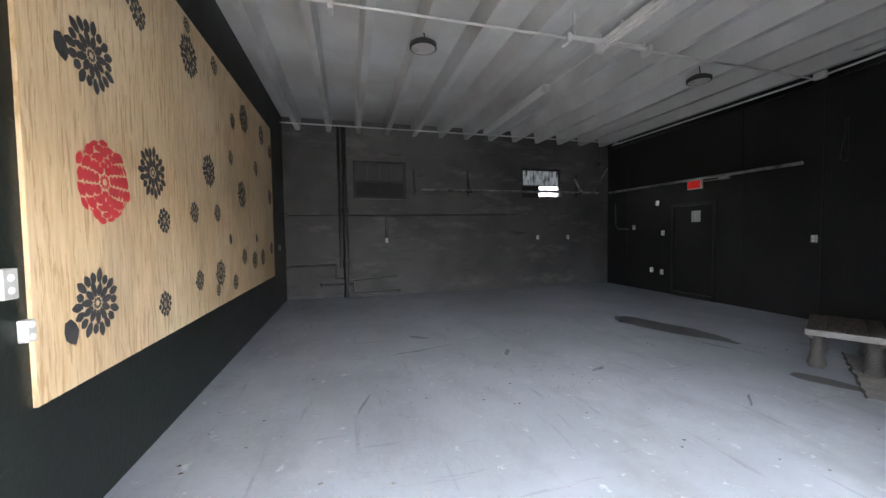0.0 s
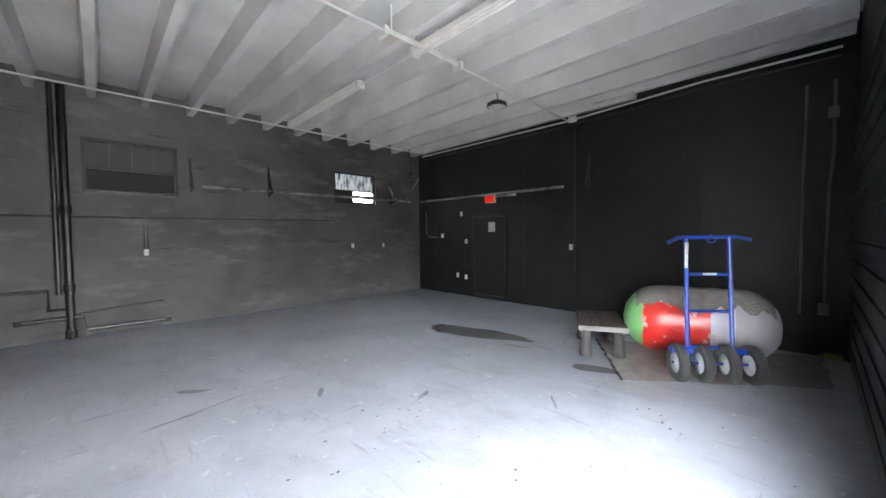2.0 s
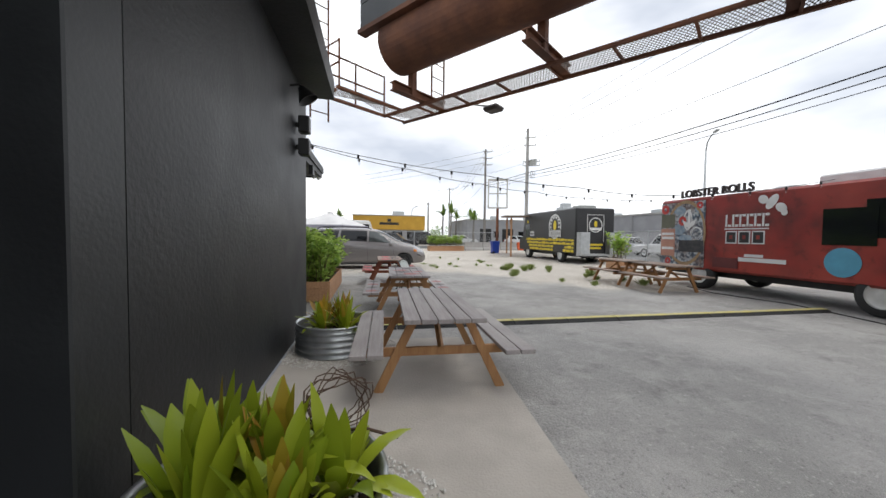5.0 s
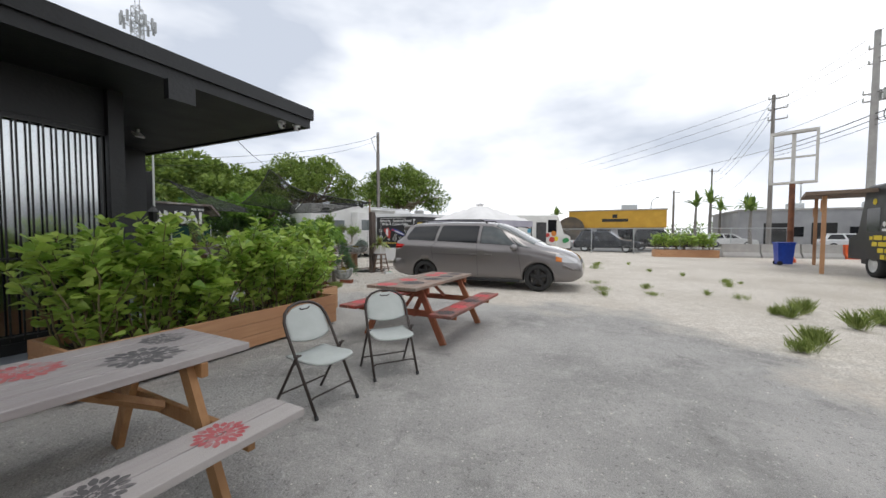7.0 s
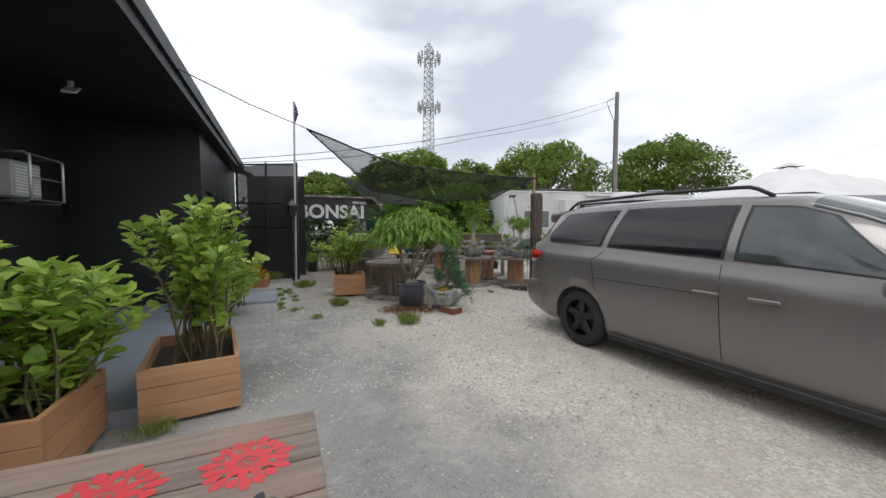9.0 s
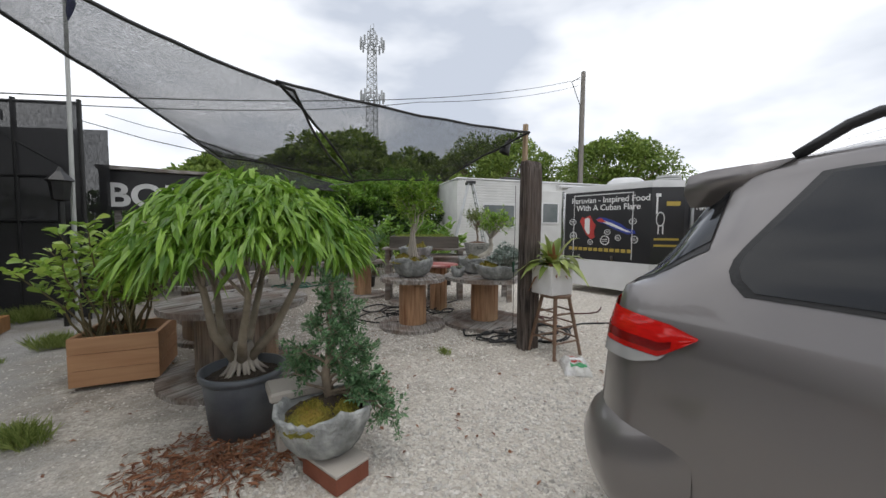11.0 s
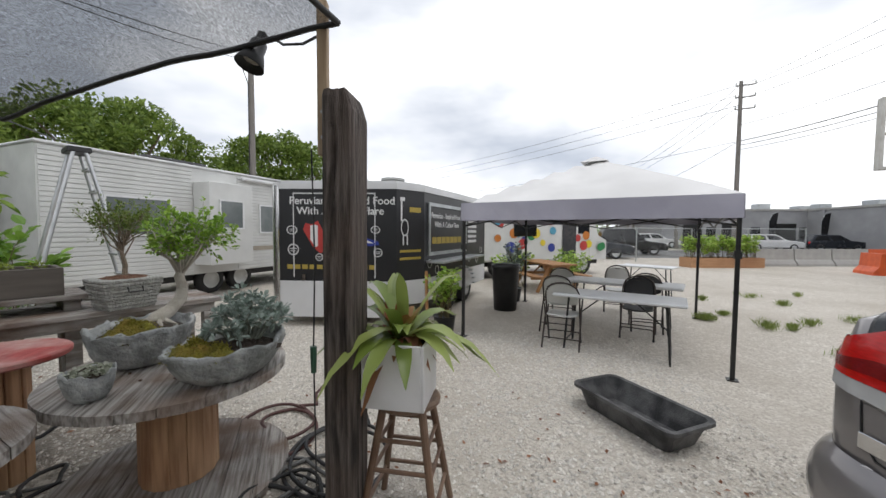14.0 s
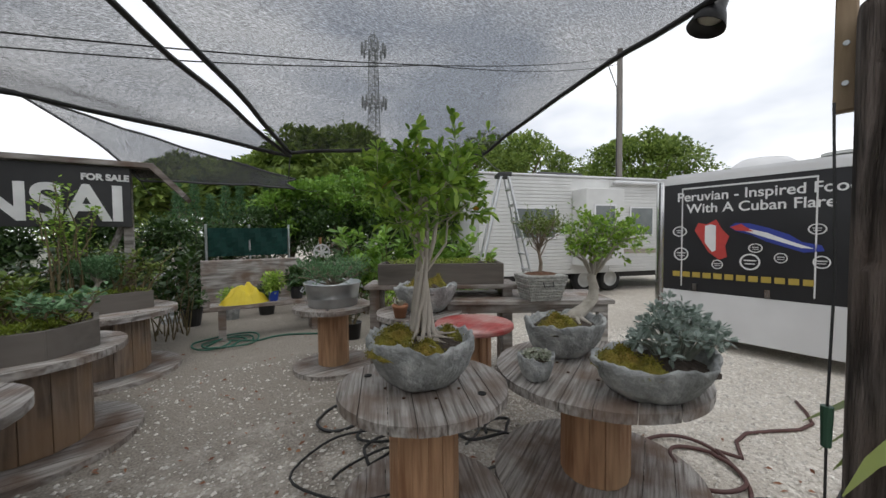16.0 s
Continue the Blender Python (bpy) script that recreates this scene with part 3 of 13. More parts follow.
def van_half(x):
    """Half section at x: the lower side from sill to belt, then the glasshouse to the roof's middle."""
    zb, zr, z0, wl, wt = V_BELT(x), V_ROOF(x), V_BOT(x), V_LOW(x), V_TOP(x)
    zb = min(zb, zr - 0.05)
    low = [(wl * 0.6, z0), (wl * 0.93, z0 + 0.01), (wl * 0.975, z0 + 0.07)]
    span = zb - z0 - 0.07
    crease = 1 - min(0.4, 0.15 / max(0.05, span))
    for q in (0.12, 0.28, 0.44, 0.6, 0.75 * crease + 0.05, crease - 0.035, crease, crease + 0.5 * (1 - crease), 1.0):
        tuck = -0.03 * abs(1 - q / crease) ** 1.4 + 0.012 * math.sin(math.pi * min(1.0, q / crease)) if q <= crease else -0.058 * (q - crease) / (1 - crease)
        low.append((wl + 0.012 + tuck, z0 + 0.07 + span * q))
    yb = low[-1][0]
    drop = min(0.10, (zr - zb) * 0.5)
    wt = min(wt, yb - 0.03)
    top = []
    for k in range(1, 9):
        q = k / 8
        top.append((yb + (wt - yb) * q + 0.035 * math.sin(math.pi * q) * min(1, (zr - zb) / 0.5), zb + (zr - drop - zb) * q))
    for k in range(1, 7):
        a = math.pi / 2 * k / 6
        top.append((wt * math.cos(a) ** 0.55 if k < 6 else 0.0, zr - drop + drop * math.sin(a) ** 0.9))
    return low, top


def van_glass_point(x, s, side, off=0.005):
    """A point of the glasshouse: s runs from the belt (0) to the roof's middle (1)."""
    low, top = van_half(x)
    pts = [low[-1]] + top
    f = s * (len(pts) - 1)
    i = min(int(f), len(pts) - 2)
    f -= i
    y, z = pts[i][0] + (pts[i + 1][0] - pts[i][0]) * f, pts[i][1] + (pts[i + 1][1] - pts[i][1]) * f
    dy, dz = pts[i + 1][0] - pts[i][0], pts[i + 1][1] - pts[i][1]
    ln = math.hypot(dy, dz) or 1.0
    return Vector((x, side * (y + off * dz / ln), z - off * dy / ln))


def van_side_y(x, z):
    low, top = van_half(x)
    pts = sorted([(p[1], p[0]) for p in low[2:] + top[:9]])
    return float(np.interp(z, [p[0] for p in pts], [p[1] for p in pts]))


def van_half_y(x, z):
    low, top = van_half(x)
    pts = sorted([(p[1], p[0]) for p in low[2:] + top])
    return float(np.interp(z, [p[0] for p in pts], [p[1] for p in pts]))


@functools.lru_cache(None)
def van_tail_outline(z, y_end=0.30):
    """The plan outline of the tail at a height z, from the side round to the rear, evenly spaced."""
    xs = [float(x) for x in np.linspace(0.0, 0.44, 89) if V_ROOF(float(x)) > z + 0.004]
    y_in = min(0.78, van_half_y(xs[0], z))
    pts = [(xs[0], y) for y in np.linspace(y_end, y_in, 10)]
    for x in xs[1:]:
        pts.append((x, max(pts[-1][1], van_half_y(x, z))))
    p = np.array(pts[::-1])
    d = np.concatenate([[0], np.cumsum(np.hypot(*np.diff(p, axis=0).T))])
    q = np.linspace(0, d[-1], 61)
    p = np.stack([np.interp(q, d, p[:, 0]), np.interp(q, d, p[:, 1])], 1)
    for _ in range(6):
        p[1:-1] = 0.5 * p[1:-1] + 0.25 * (p[:-2] + p[2:])
    return p


def van_patch(fn, nu=16, nv=10, thick=None):
    bm = bm_new()
    g = [[bm.verts.new(fn(i / nu, j / nv)) for j in range(nv + 1)] for i in range(nu + 1)]
    for i in range(nu):
        for j in range(nv):
            bm.faces.new((g[i][j], g[i + 1][j], g[i + 1][j + 1], g[i][j + 1]))
    return bm


def build_van(m):
    van = thing("minivan", m, "dark grey minivan parked on white gravel", "van")
    bm = bm_new()
    rings = []
    for x in np.linspace(0.0, 5.08, 110):
        low, top = van_half(float(x))
        half = low + top
        pts = [(-y, z) for y, z in half] + [(y, z) for y, z in half[::-1][1:]]
        rings.append([bm.verts.new((x, y, z)) for y, z in pts])
    for a, b in zip(rings, rings[1:]):
        for i in range(len(a) - 1):
            bm.faces.new((a[i], b[i], b[i + 1], a[i + 1]))
        bm.faces.new((a[-1], b[-1], b[0], a[0]))
    bm.faces.new(rings[0])
    bm.faces.new(rings[-1][::-1])
    bmesh.ops.recalc_face_normals(bm, faces=bm.faces)
    body = part("body", bm, CARGREY, None, smooth=True)
    bm = bm_new()
    for x in (1.08, 4.11):
        for s in (-1, 1):
            cyl(bm, (x, s * 0.66, 0.34), (x, s * 1.1, 0.34), 0.378, seg=48)
    cutter = part("cutter", bm, DARKMETAL)
    mod = body.modifiers.new("arches", "BOOLEAN")
    mod.operation, mod.object, mod.solver = "DIFFERENCE", cutter, "EXACT"
    cut = bpy.data.meshes.new_from_object(body.evaluated_get(bpy.context.evaluated_depsgraph_get()))
    body.modifiers.remove(mod)
    body.data = cut
    bpy.data.objects.remove(cutter)
    body.parent = van
    for s in (-1, 1):
        for (b0, b1), (t0, t1), q0, q1, nm in (((0.44, 1.33), (0.655, 1.42), 0.05, 0.54, "quarter_window"), ((1.45, 2.54), (1.55, 2.56), 0.05, 0.54, "rear_door_window"), ((2.66, 3.62), (2.68, 3.14), 0.05, 0.54, "front_door_window"), ((3.67, 3.95), (3.42, 3.50), 0.06, 0.40, "corner_window")):
            def pane(u, v, b0=b0, b1=b1, t0=t0, t1=t1, q0=q0, q1=q1, s=s, off=0.006, g=0.0):
                x = (b0 - g) * (1 - u) * (1 - v) + (b1 + g) * u * (1 - v) + (t0 - g) * (1 - u) * v + (t1 + g) * u * v
                if b0 < 1:
                    x += 0.11 * (1 - u) ** 3 * max(0.0, 1 - v / 0.4) ** 2.5
                return van_glass_point(x, (q0 - g * 0.8) + (q1 - q0 + g * 1.6) * v, s, off)
            part("window_trim", van_patch(lambda u, v: pane(u, v, off=0.003, g=0.025)), BLACKPL, van, smooth=True)
            part(nm, van_patch(pane), CABINGLASS if "front" in nm or "corner" in nm else DARKGLASS, van, smooth=True)
        def lamp(u, v, s=s, lower=0, off=0.013):
            top = np.interp(u, [0, 0.1, 0.4, 0.58, 0.68, 1.0], [1.088, 1.108, 1.13, 1.205, 1.20, 1.06])
            low = np.interp(u, [0, 0.12, 0.4, 0.7, 1.0], [1.082, 1.0, 0.995, 0.985, 1.052])
            if lower == 1:
                top, low = low - 0.002, low - np.interp(u, [0.1, 0.22, 0.6, 0.8, 0.9], [0.005, 0.045, 0.06, 0.06, 0.005])
            elif lower == 2:
                top, low = low + 0.42 * (top - low), low + 0.16 * (top - low)
            z = float(low + (top - low) * v)
            p = van_tail_outline(round(z, 2))
            f = min(59, int(u * 60))
            a, b = p[f], p[f + 1]
            c = a + (b - a) * (u * 60 - f)
            t = p[min(60, f + 3)] - p[max(0, f - 3)]
            t = t / np.hypot(*t)
            return Vector((float(c[0] + off * t[1]), s * float(c[1] - off * t[0]), z))
        lm = part("tail_lamp", van_patch(lamp, 40, 10), REDLENS, van, "red tail lamp", smooth=True)
        part("reversing_lens", van_patch(lambda u, v: lamp(0.1 + u * 0.8, v, lower=1), 30, 4), CLEARLENS, lm, "clear lower lens", smooth=True)
        part("lamp_reflector", van_patch(lambda u, v: lamp(0.08 + u * 0.84, v, lower=2, off=0.0155), 36, 4), DARKLENS, lm, "dark red inner band", smooth=True)
        def head(u, v, s=s):
            x = 4.52 + 0.46 * u
            z = 0.70 + 0.05 * (1 - u) + (0.15 + 0.04 * (1 - u)) * v * (1 - 0.3 * u)
            z = min(z, V_ROOF(x) - 0.05)
            return Vector((x, s * (van_side_y(x, z) + 0.006), z))
        part("headlamp", van_patch(head), CLEARLENS, van, "clear headlamp", smooth=True)
        part("indicator", van_patch(lambda u, v, h=head: h(u * 0.3, v * 0.6) + Vector((0, 0.004 if h(0, 0).y > 0 else -0.004, 0)), 6, 6), mat("amber_lens", (0.7, 0.2, 0.02), None, 5, 0.2), van, "amber indicator")
        for x0, x1, z0, z1 in ((2.60, 2.56, 0.32, 1.11), (1.40, 1.27, 1.16, 1.05), (1.27, 1.33, 1.05, 0.72), (3.72, 3.62, 0.36, 1.05)):
            bm = bm_new()
            pts = []
            for k in range(9):
                x, z = x0 + (x1 - x0) * k / 8, z0 + (z1 - z0) * k / 8
                pts.append((x, s * (van_side_y(x, z) + 0.0005), z))
            tube(bm, pts, 0.004, seg=5)
            part("door_seam", bm, BLACKPL, van)
        bm = bm_new()
        tube(bm, [(x, s * (van_side_y(x, 0.86 - 0.0 * x) + 0.002), 0.855) for x in np.linspace(1.33, 2.55, 14)], 0.004, seg=5)
        part("slide_rail", bm, BLACKPL, van)
        for x in (2.38, 2.78):
            bm = bm_new()
            box(bm, x, -0.015, 0.855, x + 0.2, 0.02, 0.885, Matrix.Translation((0, s * (van_side_y(x, 0.86) + 0.02), 0)), bevel=0.008)
            part("door_handle", bm, CARGREY, van)
        bm = bm_new()
        bmesh.ops.create_uvsphere(bm, u_segments=16, v_segments=10, radius=1, matrix=Matrix.Translation((3.55, s * 1.07, 1.06)) @ Matrix.Diagonal((0.09, 0.13, 0.085, 1)))
        box(bm, 3.53, s * 0.95, 1.0, 3.6, s * 1.05, 1.03)
        part("wing_mirror", bm, CARGREY, van, smooth=True)
        bm = bm_new()
        tube(bm, [(x, s * 0.60, V_ROOF(x) - 0.03 + 0.075 * min(1, (x - 0.55) * 7, (2.75 - x) * 7)) for x in np.linspace(0.55, 2.75, 40)], 0.017, seg=8)
        part("roof_rail", bm, BLACKPL, van, smooth=True)
        boxes("side_skirt", [(1.5, s * 0.955 - 0.02, 0.20, 3.68, s * 0.955 + 0.02, 0.27)], BLACKPL, van, bevel=0.012)
        for x in (1.08, 4.11):
            w = part("tyre", (lambda q: (lathe(q, [(0.215, -0.10), (0.27, -0.112), (0.315, -0.105), (0.335, -0.08), (0.338, 0), (0.335, 0.08), (0.315, 0.105), (0.27, 0.112), (0.215, 0.10)], 48), q)[1])(bm_new()), RUBBER, van, m=Matrix.Translation((x, s * 0.845, 0.338)) @ Matrix.Rotation(radians(90), 4, "X"), smooth=True)
            bm = bm_new()
            lathe(bm, [(0.218, -0.1), (0.218, 0.1)], 40)
            o = -s
            f = o * 0.10
            cyl(bm, (0, 0, f * 0.35), (0, 0, f * 0.85), 0.055, seg=20)
            for k in range(5):
                a = Matrix.Rotation(2 * math.pi * k / 5 + 0.3, 4, "Z")
                box(bm, 0.03, -0.042, min(f * 0.45, f * 0.8), 0.212, 0.042, max(f * 0.45, f * 0.8), a, bevel=0.012)
                cyl(bm, a @ Vector((0.036, 0.0, f * 0.84)), a @ Vector((0.036, 0.0, f * 0.92)), 0.009, seg=8)
            part("rim", bm, mat("matt_black_rim", (0.02, 0.02, 0.021), (0.03, 0.03, 0.031), 5, 0.42, 0.2), w)
            bm = bm_new()
            cyl(bm, (0, 0, -0.02), (0, 0, 0.02), 0.17, seg=28)
            part("brake_disc", bm, mat("brake_disc_steel", (0.1, 0.095, 0.09), None, 5, 0.5, 0.8), w)
    def rearglass(u, v, g=0.0, off=0.006):
        e = abs(2 * u - 1)
        x = 0.105 - g * 0.06 + (0.30 + g * 0.08) * v + 0.03 * (1 - e * e) * (1 - v) * 0
        return van_glass_point(x, 1.0 - (0.80 + g - 0.10 * v) * e, -1 if u < 0.5 else 1, off)
    part("rear_window_frit", van_patch(lambda u, v: rearglass(u, v, 0.05, 0.003), 40, 14), BLACKPL, van, "black window border", smooth=True)
    part("rear_window", van_patch(rearglass, 40, 14), DARKGLASS, van, smooth=True)
    part("windscreen", van_patch(lambda u, v: van_glass_point(3.02 + 0.98 * v, 1.0 - (0.40 - 0.02 * v) * abs(2 * u - 1), -1 if u < 0.5 else 1, 0.006), 32, 20), CABINGLASS, van, smooth=True)
    bm = bm_new()
    g = []
    for i in range(33):
        y = -0.665 + 1.33 * i / 32
        e = abs(y) / 0.665
        sag, fin, back = 0.035 * e ** 3, 0.085 * max(0.0, (e - 0.86) / 0.14) ** 1.5, 0.07 * e ** 4
        prof = ((0.56, V_ROOF(0.56) + 0.004 - sag * 1.4), (0.44, V_ROOF(0.44) + 0.012 - sag), (0.30 + back * 0.5, 1.662 - sag), (0.205 + back, 1.648 - sag), (0.19 + back, 1.632 - sag - fin * 0.6), (0.215 + back, 1.615 - sag - fin), (0.31 + back * 0.5, 1.60 - sag - fin * 0.8), (0.44, 1.60 - sag))
        g.append([bm.verts.new((x, y, z)) for x, z in prof])
    for a, b in zip(g, g[1:]):
        for k in range(8):
            bm.faces.new((a[k], b[k], b[(k + 1) % 8], a[(k + 1) % 8]))
    bm.faces.new(g[0]), bm.faces.new(g[-1][::-1])
    sp_ = part("spoiler", bm, CARGREY, van, "grey roof spoiler", smooth=True)
    boxes("brake_lamp", [(0.185, -0.18, 1.622, 0.2, 0.18, 1.636)], DARKLENS, sp_, bevel=0.003)
    for s in (-1, 1):
        def bump(u, v, s=s):
            z = 0.33 + 0.385 * v
            p = van_tail_outline(round(min(z, 0.6), 2), 0.0)
            f = min(59, int(u * 60))
            c = p[f] + (p[f + 1] - p[f]) * (u * 60 - f)
            t = p[min(60, f + 4)] - p[max(0, f - 4)]
            t = t / np.hypot(*t)
            o = 0.004 + 0.075 * math.sin(math.pi * v) ** 0.6 * min(1.0, u * 5)
            return Vector((float(c[0] + o * t[1]), s * float(max(0.0, c[1] - o * t[0])), z))
        part("bumper", van_patch(bump, 40, 12), CARGREY, van, smooth=True)
    bm = bm_new()
    box(bm, 0.03, -0.62, 0.84, 0.07, 0.62, 0.90, bevel=0.015)
    part("hatch_garnish", bm, CARGREY, van)
    em = part("emblem", (lambda q: (lathe(q, [(0.075, -0.008), (0.085, 0.0), (0.075, 0.008), (0.066, 0.0), (0.075, -0.008)], 32, Matrix.Translation((0.062, 0, 1.0)) @ Matrix.Rotation(radians(70), 4, "Y") @ Matrix.Diagonal((0.8, 1.15, 1, 1))), q)[1])(bm_new()), CHROME, van, "chrome oval emblem", smooth=True)
    bm = bm_new()
    box(bm, -0.012, -0.155, 0.66, 0.0, 0.155, 0.81, Matrix.Translation((0.0, 0, 0)), bevel=0.003)
    pl = part("number_plate", bm, WHITE, van, "white number plate")
    for k in range(5):
        boxes("plate_bar", [(-0.0145, -0.12 + k * 0.05, 0.69, -0.0125, -0.085 + k * 0.05, 0.77)], mat("dark_green_ink", (0.02, 0.06, 0.03), None, 5, 0.5, bump=0), pl)
    def tail(y, z, off=0.004):
        """A point of the tail at a height, off the skin, for a distance y from the middle."""
        p = van_tail_outline(round(z, 2), 0.0)
        k = int(np.argmin(np.abs(p[:, 1] - abs(y))))
        t = p[min(60, k + 3)] - p[max(0, k - 3)]
        t = t / np.hypot(*t)
        return Vector((float(p[k][0] + off * t[1]), math.copysign(max(0.0, abs(y) - off * t[0]), y), z))
    for s in (-1, 1):
        bm = bm_new()
        tube(bm, [tail(s * y, z, 0.001) for y, z in ((0.71, 1.0), (0.70, 0.9), (0.68, 0.8), (0.62, 0.74), (0.4, 0.725), (0.02, 0.72))], 0.0045, seg=5)
        part("hatch_seam", bm, BLACKPL, van)
        bm = bm_new()
        tube(bm, [tail(s * y, z, 0.004) for y, z in ((0.69, 0.93), (0.5, 0.915), (0.28, 0.905), (0.02, 0.90))], 0.011, seg=8)
        part("hatch_crease", bm, CARGREY, van, smooth=True)
        bm = bm_new()
        tube(bm, [tail(s * y, z, 0.003) for y, z in ((0.30, 0.84), (0.30, 0.68), (0.22, 0.66), (0.02, 0.66))], 0.009, seg=6)
        part("plate_recess_lip", bm, CARGREY, van, smooth=True)
    bm = bm_new()
    c_ = tail(0.63, 0.66, 0.006)
    cyl(bm, c_, c_ - Vector((0.008, 0, 0)), 0.055, seg=28)
    part("sticker", bm, WHITE, van, "round white sticker")
    c_ = tail(0.62, 0.79, 0.006)
    boxes("badge_bar", [(c_.x - 0.006, c_.y - 0.06, c_.z - 0.03, c_.x, c_.y + 0.06, c_.z + 0.03)], CHROME, van, bevel=0.002)
    bm = bm_new()
    tube(bm, [(0.125, 0.0, 1.14), (0.17, -0.15, 1.22), (0.2, -0.42, 1.26)], 0.008, seg=6)
    part("rear_wiper", bm, BLACKPL, van)
    return van


CABINGLASS = mat("cabin_glass", (0.06, 0.075, 0.075), (0.09, 0.105, 0.105), 2.5, 0.04, bump=0, spec=0.9, c3=(0.03, 0.035, 0.035), big=1.3)
van = build_van(pose(17.29, 1.80, 0, 0, 0, -88.3))


# ---- picnic tables ----
def picnic_table(m, label, top_mat, leg_mat, length=1.83, group="picnic tables", bench_mat=None):
    t = thing("picnic_table", m, label, "picnic table", group)
    h = length / 2
    for k in range(5):
        y = -0.29 + k * 0.145
        boxes("tabletop_board", [(-h, y - 0.068, 0.70, h, y + 0.068, 0.74)], top_mat, t, bevel=0.004)
    for s in (-1, 1):
        for j in (0, 1):
            y = s * (0.60 + j * 0.145)
            boxes("bench_board", [(-h, y - 0.068, 0.41, h, y + 0.068, 0.45)], bench_mat or top_mat, t, bevel=0.004)
    for x in (-0.62, 0.62):
        for s in (-1, 1):
            bm = bm_new()
            d = math.atan2(0.33, 0.70)
            box(bm, -0.019, -0.045, 0, 0.019, 0.045, 0.79, pose(x, s * 0.58, 0.0, 0, 0, 0) @ Matrix.Rotation(s * d, 4, "X"))
            for v in bm.verts:
                v.co.z = max(0.0, min(0.70, v.co.z))
            part("leg", bm, leg_mat, t)
        boxes("bench_support", [(x + 0.02, -0.74, 0.33, x + 0.058, 0.74, 0.41)], leg_mat, t, bevel=0.004)
        boxes("top_support", [(x + 0.02, -0.36, 0.62, x + 0.058, 0.36, 0.70)], leg_mat, t, bevel=0.004)
    for s in (-1, 1):
        bm = bm_new()
        cyl(bm, (s * 0.62, 0, 0.40), (s * 0.12, 0, 0.70), 0.03, seg=4)
        part("brace", bm, leg_mat, t)
    return t


TOPGREY = mat("grey_stained_table_boards", (0.34, 0.31, 0.30), (0.27, 0.24, 0.235), 3.0, 0.6, bump=0.25, stretch=(0.8, 14, 6), c3=(0.4, 0.37, 0.35), island=0.08)
TOPRED = overlay(mat("worn_red_brown_table_boards", (0.29, 0.235, 0.19), (0.17, 0.13, 0.105), 3.0, 0.6, bump=0.3, stretch=(0.8, 14, 6), c3=(0.30, 0.20, 0.15), big=2.6, island=0.12), (0.40, 0.07, 0.06), 3.0, 0.60, 0.68, 0.65)
BENCHRED = mat("faded_red_bench_boards", (0.36, 0.05, 0.04), (0.22, 0.10, 0.07), 3.5, 0.55, bump=0.25, stretch=(1.2, 5, 6), c3=(0.10, 0.06, 0.05), big=4.0, island=0.1)
LEGRED = mat("red_stained_legs", (0.27, 0.07, 0.035), (0.19, 0.05, 0.025), 4.0, 0.6, bump=0.2, stretch=(6, 6, 1), c3=(0.33, 0.14, 0.06))
t_red = picnic_table(pose(12.31, -1.53, 0, 0, 0, 0), "picnic table with red-stained boards and dark stencilled flowers", TOPRED, LEGRED, bench_mat=BENCHRED)
t_grey = picnic_table(pose(8.22, -1.68, 0, 0, 0, -2), "grey picnic table with red and black stencilled flowers", TOPGREY, WOODLEG)
picnic_table(pose(4.95, -1.65, 0, 0, 0, -2), "weathered purple-grey picnic table by the metal planters", TOPGREY, WOODLEG)
picnic_table(pose(11.36, -8.95, 0), "brown wooden picnic table near the food truck", TOPRED, WOODLEG)
picnic_table(pose(9.76, -8.95, 0), "brown wooden picnic table near the food truck", TOPRED, WOODLEG)


